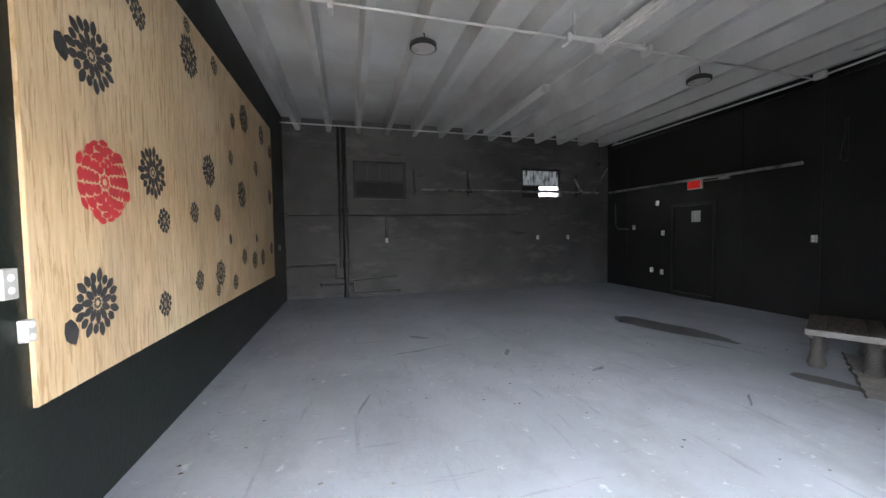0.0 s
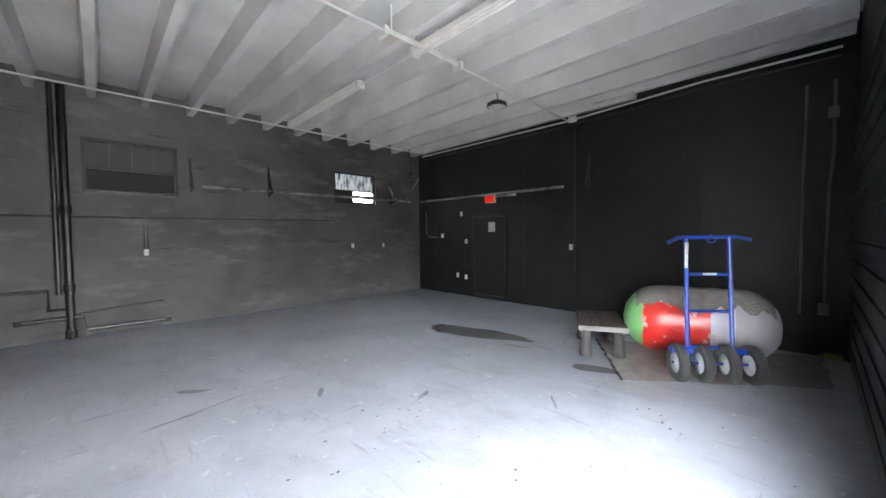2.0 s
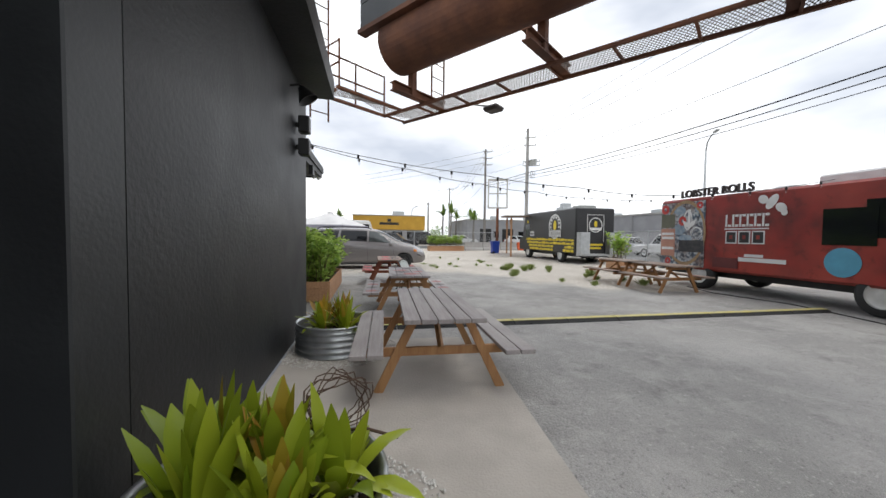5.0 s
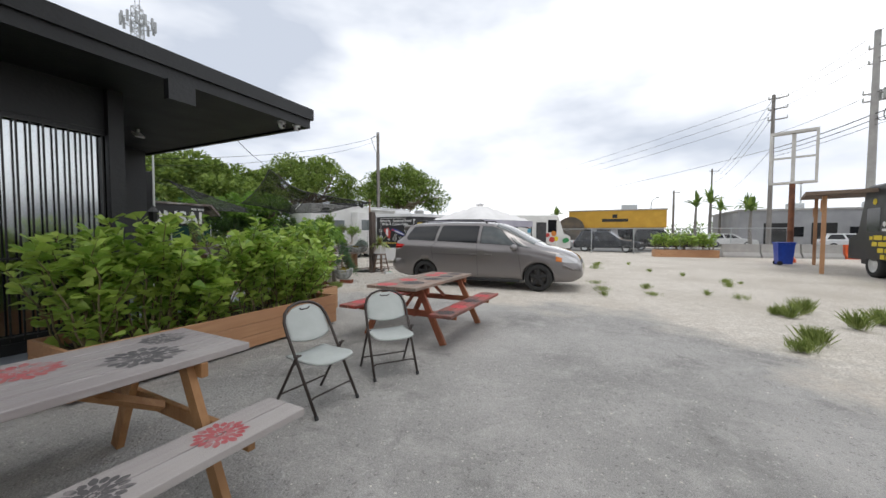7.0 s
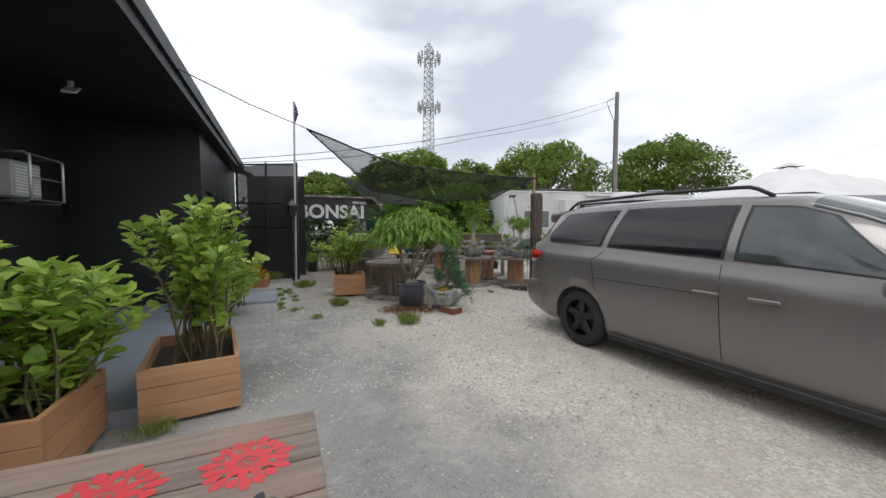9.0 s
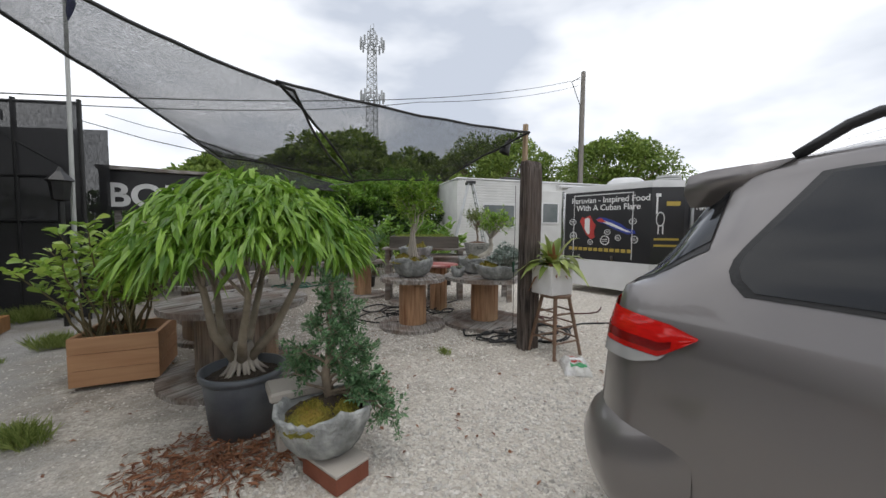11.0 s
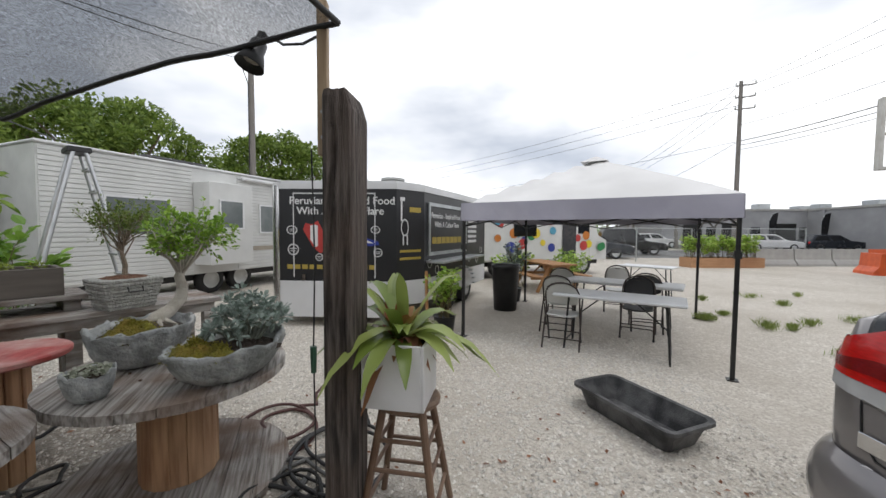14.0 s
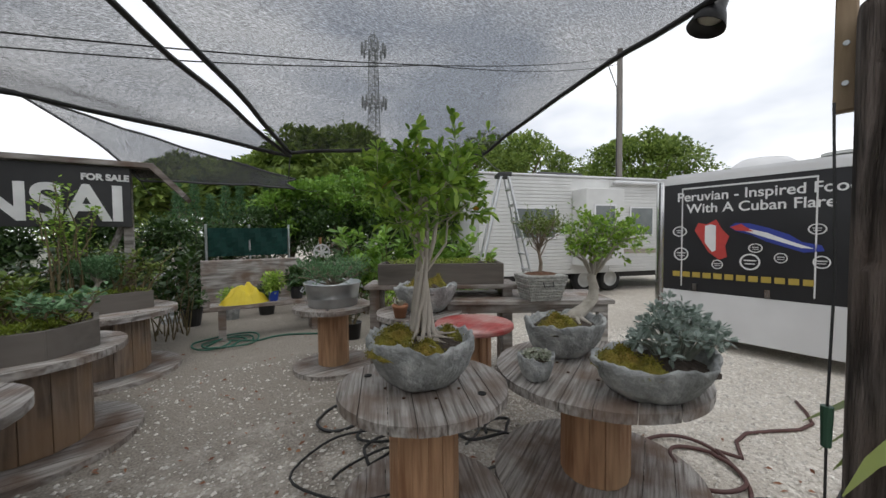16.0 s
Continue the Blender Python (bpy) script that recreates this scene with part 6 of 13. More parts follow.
vs, fs = rosette(rng, (0, 0, 0.34), 10, 0.2, 0.045, 0.4, 0.8)
part_mesh("heart_leaves", mesh_from("heart_leaves", vs, fs), leafmat("bromeliad_heart", (0.28, 0.08, 0.05), (0.3, 0.2, 0.06)), cube, "reddish heart leaves", smooth=True)
vs, fs = rosette(rng, (0, 0, 0.29), 14, 0.26, 0.05, 1.3, 0.1)
part_mesh("withered_leaves", mesh_from("withered_leaves", vs, fs), DRYLEAF, cube, "brown withered leaves", smooth=True)
bt = thing("post_extension", pose(18.225, 3.945, 0, 0, 0, 8), "light timber batten fixed on the dark post", "batten")
boxes("batten", [(-0.024, -0.022, 1.90, 0.024, 0.026, 2.62)], mat("pale_timber_batten", (0.40, 0.29, 0.18), (0.29, 0.20, 0.12), 4, 0.65, bump=0.25, stretch=(8, 8, 0.8), c3=(0.34, 0.27, 0.2)), bt, bevel=0.004)
for z in (1.98, 2.1):
    bm = bm_new()
    cyl(bm, (-0.028, 0.0, z), (-0.034, 0.0, z), 0.008, seg=8)
    part("screw", bm, STEEL, bt)
cl_ = thing("clamp_lamp", pose(18.266, 4.33, 2.40, 12, 18, 0), "black clamp work lamp below the shade sail", "lamp")
bm = bm_new()
lathe(bm, [(0.001, 0.10), (0.03, 0.098), (0.04, 0.085), (0.042, 0.03), (0.055, 0.0), (0.07, -0.05), (0.068, -0.052), (0.05, -0.005), (0.001, 0.01)], 28)
part("shade", bm, BLACKPL, cl_, smooth=True)
bm = bm_new()
lathe(bm, [(0.001, -0.02), (0.03, -0.02), (0.045, -0.01), (0.04, 0.0), (0.001, 0.0)], 20)
part("lens", bm, mat("frosted_lamp_glass", (0.55, 0.52, 0.46), None, 5, 0.5, bump=0), cl_, smooth=True)
bm = bm_new()
tube(bm, [(0, 0, 0.1), (0.0, -0.06, 0.13), (-0.01, -0.14, 0.09), (-0.01, -0.24, 0.11), (-0.03, -0.36, 0.19)], 0.007, seg=6)
part("cable", bm, BLACKPL, cl_)
bm = bm_new()
box(bm, -0.02, -0.02, 0.09, 0.02, 0.02, 0.15, bevel=0.005)
part("clamp", bm, DARKMETAL, cl_)
el_ = thing("extension_lead", pose(0, 0, 0), "black extension lead hanging down the post", "cable")
bm = bm_new()
tube(bm, [(18.08, 3.94, 1.9), (18.07, 3.925, 1.4), (18.06, 3.93, 1.0), (18.07, 3.93, 0.6), (18.06, 3.92, 0.2), (18.0, 3.98, 0.03), (17.9, 4.1, 0.012)], 0.0035, seg=6)
part("flex", bm, BLACKPL, el_)
bm = bm_new()
cyl(bm, (18.06, 3.93, 0.90), (18.06, 3.93, 1.02), 0.012, 0.015, seg=10)
part("plug", bm, mat("dark_green_plug", (0.02, 0.07, 0.04), None, 5, 0.5), el_, "dark green plug")
# plastic bag of substrate
bm = bm_new()
bmesh.ops.create_grid(bm, x_segments=30, y_segments=22, size=0.5)
for v in bm.verts:
    x, y = v.co.x * 2, v.co.y * 2
    e = max(0.0, (1 - x ** 4) * (1 - y ** 4))
    v.co = (x * 0.2 * (1 + 0.05 * noise.noise((y * 3, 1, 0))), y * 0.13 * (1 + 0.08 * noise.noise((x * 3, 7, 0))), 0.008 + 0.085 * e ** 0.5 * (1 + 0.3 * noise.noise((x * 2.5, y * 2.5, 1)) + 0.12 * noise.noise((x * 8, y * 8, 4))))
bag = tagged(part("plastic_bag", bm, mat("clear_printed_bag", (0.66, 0.66, 0.64), (0.40, 0.38, 0.34), 9, 0.2, bump=0.5, fine=28, c3=(0.7, 0.7, 0.7), big=5), m=pose(18.16, 3.12, 0, 0, 0, 48), smooth=True), "clear plastic bag of white pumice lying on the gravel", "bag")
for x0, x1, y0, y1, mt_ in ((-0.15, -0.09, -0.08, 0.07, mat("bag_print_green", (0.05, 0.3, 0.12), None, 6, 0.5)), (-0.06, -0.03, -0.06, 0.05, RED), (0.0, 0.07, -0.07, 0.05, WHITE), (0.1, 0.12, -0.05, 0.06, RED)):
    bm = bm_new()
    bmesh.ops.create_grid(bm, x_segments=6, y_segments=8, size=0.5)
    for v in bm.verts:
        x, y = x0 + (v.co.x + 0.5) * (x1 - x0), y0 + (v.co.y + 0.5) * (y1 - y0)
        u, w = x / 0.2, y / 0.13
        e = max(0.0, (1 - u ** 4) * (1 - w ** 4))
        v.co = (x, y, 0.0125 + 0.085 * e ** 0.5 * (1 + 0.3 * noise.noise((u * 2.5, w * 2.5, 1)) + 0.12 * noise.noise((u * 8, w * 8, 4))))
    part("print", bm, mt_, bag)
# mortar tub
bm = bm_new()


def round_rect(hx, hy, rr, z, n=6):
    out = []
    for cx, cy, a0 in ((1, 1, 0), (-1, 1, 90), (-1, -1, 180), (1, -1, 270)):
        for k in range(n + 1):
            a = radians(a0 + 90 * k / n)
            out.append(Vector((cx * (hx - rr) + rr * math.cos(a), cy * (hy - rr) + rr * math.sin(a), z)))
    return out


rimv = [[bm.verts.new(p) for p in round_rect(*q)] for q in ((0.37, 0.155, 0.05, 0.0), (0.385, 0.17, 0.06, 0.012), (0.445, 0.222, 0.07, 0.185), (0.472, 0.248, 0.08, 0.19), (0.474, 0.25, 0.08, 0.175), (0.478, 0.254, 0.08, 0.176), (0.476, 0.252, 0.08, 0.2), (0.438, 0.215, 0.065, 0.197), (0.372, 0.158, 0.05, 0.018), (0.34, 0.13, 0.04, 0.012))]
for a, b_ in zip(rimv, rimv[1:]):
    for i in range(len(a)):
        bm.faces.new((a[i], a[(i + 1) % len(a)], b_[(i + 1) % len(a)], b_[i]))
bm.faces.new(rimv[0][::-1]), bm.faces.new(rimv[-1])
mtb = thing("mortar_tub", pose(19.52, 1.92, 0.003, 0, 0, 28), "black plastic mortar tub smeared with dried cement on gravel", "tub")
part("tub", bm, mat("dusty_black_tub", (0.02, 0.02, 0.022), (0.035, 0.035, 0.037), 5, 0.45, bump=0.3, c3=(0.12, 0.12, 0.12), big=6), mtb)
rng = np.random.default_rng(36)
bm = bm_new()
for k in range(40):
    x, y, a, l_ = rng.uniform(-0.3, 0.3), rng.uniform(-0.11, 0.11), rng.uniform(-0.6, 0.6), rng.uniform(0.02, 0.09)
    w_ = rng.uniform(0.003, 0.01)
    box(bm, -l_, -w_, 0.0125, l_, w_, 0.0145 + 0.0004 * (k % 5), Matrix.Translation((x, y, 0)) @ Matrix.Rotation(a, 4, "Z"))
part("cement_smear", bm, mat("pale_cement_smear", (0.3, 0.3, 0.3), (0.18, 0.18, 0.18), 20, 0.9, bump=0.3), mtb, "pale dried cement smears")
# hoses and cables round the spools
rng = np.random.default_rng(35)
for k, (cx, cy, n, mt, lab) in enumerate(((18.75, 4.15, 3, BLACKPL, "coiled grey-black hose on the gravel"), (19.0, 4.7, 2, mat("red_cable", (0.10, 0.045, 0.04), None, 5, 0.6), "loose red cable on the gravel"), (16.5, 9.6, 3, mat("green_hose", (0.02, 0.12, 0.08), None, 5, 0.5), "loose green garden hose on the ground"), (17.3, 6.6, 1, BLACKPL, "black cable lying on the gravel"))):
    bm = bm_new()
    pts = []
    for i in range(40 * n):
        a = i * 0.16
        r = 0.32 + 0.12 * math.sin(i * 0.07 + k) + 0.05 * math.sin(i * 0.31)
        pts.append((cx + r * math.cos(a) + 0.15 * math.sin(i * 0.03), cy + r * 0.8 * math.sin(a), 0.02 + 0.015 * math.sin(i * 0.4) + 0.012 * (i // 40)))
    pts += [(cx + 0.5 + 0.2 * j, cy - 0.1 + 0.12 * math.sin(j), 0.015) for j in range(8)]
    tube(bm, pts, 0.013, seg=6)
    tagged(part("garden_hose", bm, mt, smooth=True), lab, "hose")

# ---- shade sails ----
def sail_material(name="black_shade_mesh", lo=0.34, hi=0.78):
    m = bpy.data.materials.new(name)
    m.use_nodes = True
    n, l = m.node_tree.nodes, m.node_tree.links
    b = n["Principled BSDF"]
    b.inputs["Base Color"].default_value = (0.02, 0.02, 0.022, 1)
    b.inputs["Roughness"].default_value = 0.7
    t = n.new("ShaderNodeTexCoord")
    mp = n.new("ShaderNodeMapping")
    mp.inputs["Rotation"].default_value = (0, 0, 0.6)
    mp.inputs["Scale"].default_value = (3.0, 14, 1)
    l.new(t.outputs["Object"], mp.inputs["Vector"])
    a = n.new("ShaderNodeTexNoise")
    a.inputs["Scale"].default_value, a.inputs["Detail"].default_value = 24, 9
    l.new(mp.outputs["Vector"], a.inputs["Vector"])
    r = n.new("ShaderNodeMapRange")
    r.inputs["From Min"].default_value, r.inputs["From Max"].default_value = 0.3, 0.7
    r.inputs["To Min"].default_value, r.inputs["To Max"].default_value = lo, hi
    l.new(a.outputs["Fac"], r.inputs["Value"])
    tr = n.new("ShaderNodeBsdfTransparent")
    mx = n.new("ShaderNodeMixShader")
    l.new(r.outputs["Result"], mx.inputs[0])
    l.new(tr.outputs[0], mx.inputs[1])
    l.new(b.outputs[0], mx.inputs[2])
    l.new(mx.outputs[0], n["Material Output"].inputs["Surface"])
    return m


SAIL = sail_material()
DENSEMESH = sail_material("dense_black_mesh", 0.86, 0.97)


def sail(corners, label, sag=0.25, pull=0.12, n=18):
    """A four-cornered cloth; its edges curve inwards and its middle hangs."""
    c = [Vector(p) for p in corners]
    mid = sum(c, Vector()) / 4
    bm = bm_new()
    g = []
    for i in range(n + 1):
        row = []
        for j in range(n + 1):
            u, v = i / n, j / n
            p = c[0] * (1 - u) * (1 - v) + c[1] * u * (1 - v) + c[2] * u * v + c[3] * (1 - u) * v
            eu, ev = 4 * u * (1 - u), 4 * v * (1 - v)
            k = pull * max(eu * (1 - ev), ev * (1 - eu))
            p = p.lerp(mid, k)
            p.z -= sag * eu * ev + 0.4 * sag * (eu * (1 - ev) + ev * (1 - eu)) * 0.5
            p.z += 0.02 * noise.noise((p.x * 3, p.y * 3, 0))
            row.append(bm.verts.new(p))
        g.append(row)
    edge = [g[i][0].co.copy() for i in range(n + 1)] + [g[n][j].co.copy() for j in range(1, n + 1)] + [g[i][n].co.copy() for i in range(n - 1, -1, -1)] + [g[0][j].co.copy() for j in range(n - 1, -1, -1)]
    for i in range(n):
        for j in range(n):
            bm.faces.new((g[i][j], g[i + 1][j], g[i + 1][j + 1], g[i][j + 1]))
    co = np.array([[tuple(p.co) for p in row] for row in g])
    t = thing("shade_sail", Matrix.Identity(4), label, "shade sail", "shade sails")
    part("cloth", bm, SAIL, t, smooth=True)
    # the knitted tapes stand on edge, so that the cloth closes when seen along its face
    q = np.linspace(0, n, 261)
    i0 = np.minimum(q.astype(int), n - 1)
    fr = (q - i0)[:, None, None]
    vs, fs = [], []
    for grid in (co, co.transpose(1, 0, 2)):
        line = grid[i0] * (1 - fr) + grid[i0 + 1] * fr
        for row in line:
            b = len(vs)
            for p in row:
                vs.append(tuple(p - np.array((0, 0, 0.0005)))), vs.append(tuple(p - np.array((0, 0, 0.0011))))
            fs += [(b + 2 * k, b + 2 * k + 2, b + 2 * k + 3, b + 2 * k + 1) for k in range(n)]
    part_mesh("mesh_ribbing", mesh_from("mesh_ribbing", vs, fs), BLACKPL, t)["kind"] = "stuff"
    bm = bm_new()
    tube(bm, edge, 0.014, seg=6, close=False)
    part("hem", bm, BLACKPL, t, smooth=True)
    return t


sail([(18.2, 3.86, 2.50), (18.52, 6.15, 2.22), (17.0, 6.4, 2.12), (15.6, 4.2, 2.62)], "black mesh shade sail tied to the post", 0.03, 0.07)
sail([(13.5, 3.18, 2.87), (15.75, 4.28, 2.60), (17.0, 6.4, 2.10), (15.2, 6.6, 2.35)], "black mesh shade sail rising to a high corner", 0.12, 0.10)
sail([(14.68, 9.48, 3.13), (15.75, 9.35, 2.22), (17.55, 9.5, 2.25), (17.6, 9.7, 2.42)], "small far black mesh shade sail", 0.05, 0.12)
for a, b_ in (((13.5, 3.18, 2.87), (12.06, 2.4, 3.2)), ((18.52, 6.15, 2.22), (21.7, 9.6, 2.9)), ((17.0, 6.4, 2.1), (17.6, 10.5, 2.5)), ((14.68, 9.5, 3.15), (13.6, 9.3, 3.3)), ((17.55, 9.5, 2.25), (18.6, 12.4, 2.6)), ((15.2, 6.6, 2.35), (13.55, 8.1, 2.9)), ((15.75, 9.35, 2.22), (15.85, 9.35, 2.05)), ((17.6, 9.7, 2.42), (17.3, 12.4, 2.6))):
    bm = bm_new()
    a, b_ = Vector(a), Vector(b_)
    tube(bm, [a, a.lerp(b_, 0.5) - Vector((0, 0, 0.03)), b_], 0.006, seg=5)
    tagged(part("sail_rope", bm, BLACKPL), "thin dark rope holding a shade sail", "rope", "sail ropes")
RVWHITE = mat("rv_white_siding", (0.72, 0.72, 0.7), (0.62, 0.62, 0.6), 2, 0.4, bump=0.05)
# ---- lettering helpers ----
def words(name, body, m, size, material, parent, thick=0.002, align="LEFT", bold=0.0, slant=0.0):
    cu = bpy.data.curves.new(name, "FONT")
    cu.body, cu.size, cu.extrude, cu.align_x, cu.offset, cu.shear = body, size, thick, align, bold, slant
    tmp = new("lettering", cu)
    me = bpy.data.meshes.new_from_object(tmp.evaluated_get(bpy.context.evaluated_depsgraph_get()))
    bpy.data.objects.remove(tmp)
    me.name = name
    return part_mesh(name, me, material, parent, m=m)


def wall_frame(p0, p1, off=0.006):
    """A matrix for lettering on an upright face: x from p0 to p1, y up, z out of the face."""
    a, b = Vector((*p0, 0)), Vector((*p1, 0))
    x = (b - a).normalized()
    z = x.cross(Vector((0, 0, 1)))
    m = Matrix(((x.x, 0, z.x, a.x), (x.y, 0, z.y, a.y), (0, 1, 0, 0), (0, 0, 0, 1)))
    return m @ Matrix.Translation((0, 0, off))


def bars(name, m, rows, material, parent, thick=0.003):
    for x0, z0, x1, z1 in rows:
        bm = bm_new()
        box(bm, x0, z0, 0.0, x1, z1, thick, m)
        ob = part(name, bm, material, parent)
    return ob


def disc(name, m, x, z, r, material, parent, inner=0.0, thick=0.003, seg=32, sx=1.0):
    bm = bm_new()
    if inner:
        lathe(bm, [(inner, 0), (r, 0), (r, thick), (inner, thick), (inner, 0)], seg, m @ Matrix.Translation((x, z, 0)) @ Matrix.Diagonal((sx, 1, 1, 1)))
    else:
        lathe(bm, [(0.0005, thick), (r, thick), (r, 0)], seg, m @ Matrix.Translation((x, z, 0)) @ Matrix.Diagonal((sx, 1, 1, 1)))
    return part(name, bm, material, parent)


def wheel(parent, x, y, r, w, rim_mat, ang=0.0):
    m = Matrix.Translation((x, y, r)) @ Matrix.Rotation(ang, 4, "Z") @ Matrix.Rotation(radians(90), 4, "X")
    bm = bm_new()
    lathe(bm, [(r * 0.6, -w), (r * 0.85, -w * 1.05), (r * 0.97, -w * 0.8), (r, 0), (r * 0.97, w * 0.8), (r * 0.85, w * 1.05), (r * 0.6, w)], 32)
    t = part("wheel", bm, RUBBER, parent, m=m, smooth=True)
    bm = bm_new()
    lathe(bm, [(0.001, w * 0.5), (r * 0.2, w * 0.6), (r * 0.35, w * 0.35), (r * 0.55, w * 0.7), (r * 0.61, w * 0.95), (r * 0.61, -w * 0.95), (r * 0.55, -w * 0.7), (r * 0.35, -w * 0.35), (r * 0.2, -w * 0.6), (0.001, -w * 0.5)], 24)
    part("rim", bm, rim_mat, t, smooth=True)
    return t


LETTERWHITE = mat("white_lettering", (0.75, 0.75, 0.74), None, 4, 0.5, bump=0)
GOLD = mat("gold_lettering", (0.45, 0.33, 0.06), None, 4, 0.5, bump=0)
WHITERIM = mat("white_steel_rim", (0.6, 0.6, 0.58), (0.5, 0.5, 0.48), 4, 0.45, bump=0.02)
GREENP = mat("green_paint", (0.03, 0.25, 0.08), None, 4, 0.5)
FLAGBLUE = mat("flag_blue", (0.03, 0.05, 0.3), None, 4, 0.5)

# ---- black food trailer with the slogan ----
TRP = [(21.98, 6.45), (22.1, 4.5), (22.55, 4.13), (25.7, 3.08), (26.4, 5.3), (22.9, 6.6)]
trailer = thing("food_trailer", pose(0, 0, 0), "black food trailer with white lettering and a white skirt", "food trailer")


def shrink(poly, d):
    c = Vector((sum(p[0] for p in poly) / len(poly), sum(p[1] for p in poly) / len(poly)))
    return [tuple(c + (Vector(p) - c) * (1 - d / (Vector(p) - c).length)) for p in poly]


bm = bm_new()
prism(bm, TRP[::-1], 0.74, 2.2)
part("body", bm, TRAILBLACK, trailer)
bm = bm_new()
prism(bm, [TRP[5], TRP[1], TRP[0]], 0.16, 0.738)
prism(bm, [TRP[4], TRP[3], TRP[2], TRP[1], TRP[5]], 0.34, 0.738)
part("skirt", bm, TRAILWHITE, trailer, "white lower skirt")
bm = bm_new()
prism(bm, shrink(TRP, -0.02)[::-1], 2.2, 2.29)
prism(bm, shrink(TRP, 0.10)[::-1], 2.292, 2.34)
part("roof", bm, TRAILWHITE, trailer, "white roof cap")
bm = bm_new()
cyl(bm, (22.0, 6.43, 0.16), (22.0, 6.43, 2.25), 0.06, seg=16)
part("corner_post", bm, CHROME, trailer, "polished metal corner post")
FR = wall_frame(TRP[0], TRP[1])
words("slogan", "Peruvian - Inspired Food", FR @ Matrix.Translation((0.24, 1.96, 0)), 0.17, LETTERWHITE, trailer, bold=0.002)
words("slogan", "With A Cuban Flare", FR @ Matrix.Translation((0.36, 1.80, 0)), 0.17, LETTERWHITE, trailer, bold=0.002)
bars("door_trim", FR, [(0.3, 2.12, 1.62, 2.14), (0.3, 0.80, 0.315, 2.12), (1.605, 0.80, 1.62, 2.12)], LETTERWHITE, trailer)
def flat_shape(name, m, poly, material, parent, label="", lift=0.0):
    """A painted shape on an upright face; its outline runs anticlockwise."""
    bm = bm_new()
    prism(bm, poly, lift, lift + 0.003, m)
    return part(name, bm, material, parent, label)


flat_shape("map_shape", FR, [(0.50, 1.66), (0.46, 1.56), (0.54, 1.42), (0.62, 1.28), (0.74, 1.18), (0.82, 1.22), (0.80, 1.36), (0.84, 1.48), (0.76, 1.58), (0.70, 1.70), (0.60, 1.64)], RED, trailer, "red and white painted country map")
flat_shape("map_stripe", FR, [(0.58, 1.62), (0.58, 1.40), (0.66, 1.28), (0.70, 1.30), (0.70, 1.62), (0.64, 1.64)], LETTERWHITE, trailer, lift=0.004)
flat_shape("island_shape", FR, [(0.84, 1.60), (0.90, 1.55), (1.06, 1.50), (1.2, 1.42), (1.36, 1.36), (1.52, 1.30), (1.68, 1.32), (1.66, 1.38), (1.50, 1.42), (1.40, 1.50), (1.22, 1.58), (1.04, 1.64), (0.90, 1.65)], FLAGBLUE, trailer, "blue, red and white painted island")
flat_shape("island_stripe", FR, [(1.0, 1.545), (1.2, 1.465), (1.5, 1.35), (1.6, 1.345), (1.4, 1.43), (1.2, 1.525), (1.02, 1.58)], LETTERWHITE, trailer, lift=0.004)
flat_shape("island_red", FR, [(0.85, 1.60), (0.91, 1.555), (1.08, 1.54), (0.96, 1.635)], RED, trailer, lift=0.008)
for k, (x, z, r) in enumerate(((0.28, 1.55, 0.07), (0.3, 1.24, 0.09), (0.72, 1.12, 0.06), (1.1, 1.34, 0.055), (1.05, 1.17, 0.10), (1.33, 1.23, 0.06), (1.62, 1.56, 0.06), (1.66, 1.2, 0.07))):
    disc("food_drawing", FR, x, z, r, LETTERWHITE, trailer, inner=r * 0.82, sx=1.0 if k % 3 else 1.25)
    bars("food_drawing", FR, [(x - r * 0.6, z + r * 0.1, x + r * 0.6, z + r * 0.25), (x - r * 0.5, z - r * 0.3, x + r * 0.5, z - r * 0.18)], LETTERWHITE, trailer)
bars("contact_bar", FR, [(0.2 + k * 0.12, 0.93, 0.29 + k * 0.12, 1.0) for k in range(12)], GOLD, trailer)
bars("latch", FR, [(0.45, 0.75, 0.5, 0.85), (1.2, 0.75, 1.25, 0.85)], CHROME, trailer, 0.03)
CH = wall_frame(TRP[1], TRP[2])
disc("animal_drawing", CH, 0.16, 1.6, 0.14, LETTERWHITE, trailer, inner=0.115, sx=0.55)
bars("animal_drawing", CH, [(0.08, 1.7, 0.11, 2.05), (0.07, 2.02, 0.16, 2.08), (0.12, 1.32, 0.14, 1.48), (0.2, 1.32, 0.22, 1.48)], LETTERWHITE, trailer)
bars("contact_bar", CH, [(0.26, 1.85, 0.5, 1.93), (0.06, 1.2, 0.5, 1.24), (0.06, 1.08, 0.5, 1.12)], GOLD, trailer)
SD = wall_frame(TRP[2], TRP[3])
bars("hatch_frame", SD, [(0.12, 1.12, 1.95, 1.18), (0.12, 1.98, 1.95, 2.04), (0.12, 1.18, 0.18, 1.98), (1.89, 1.18, 1.95, 1.98)], STEEL, trailer, 0.03)
words("slogan", "Peruvian - Inspired Food", SD @ Matrix.Translation((0.26, 1.78, 0)), 0.14, LETTERWHITE, trailer, bold=0.0015)
words("slogan", "With A Cuban Flare", SD @ Matrix.Translation((0.4, 1.62, 0)), 0.14, LETTERWHITE, trailer, bold=0.0015)
bars("tag_bar", SD, [(0.3 + k * 0.2, 1.32, 0.47 + k * 0.2, 1.44) for k in range(7)], GOLD, trailer)
bars("menu_bar", SD, [(2.1, 1.3 + k * 0.11, 2.65, 1.36 + k * 0.11) for k in range(6)], LETTERWHITE, trailer)
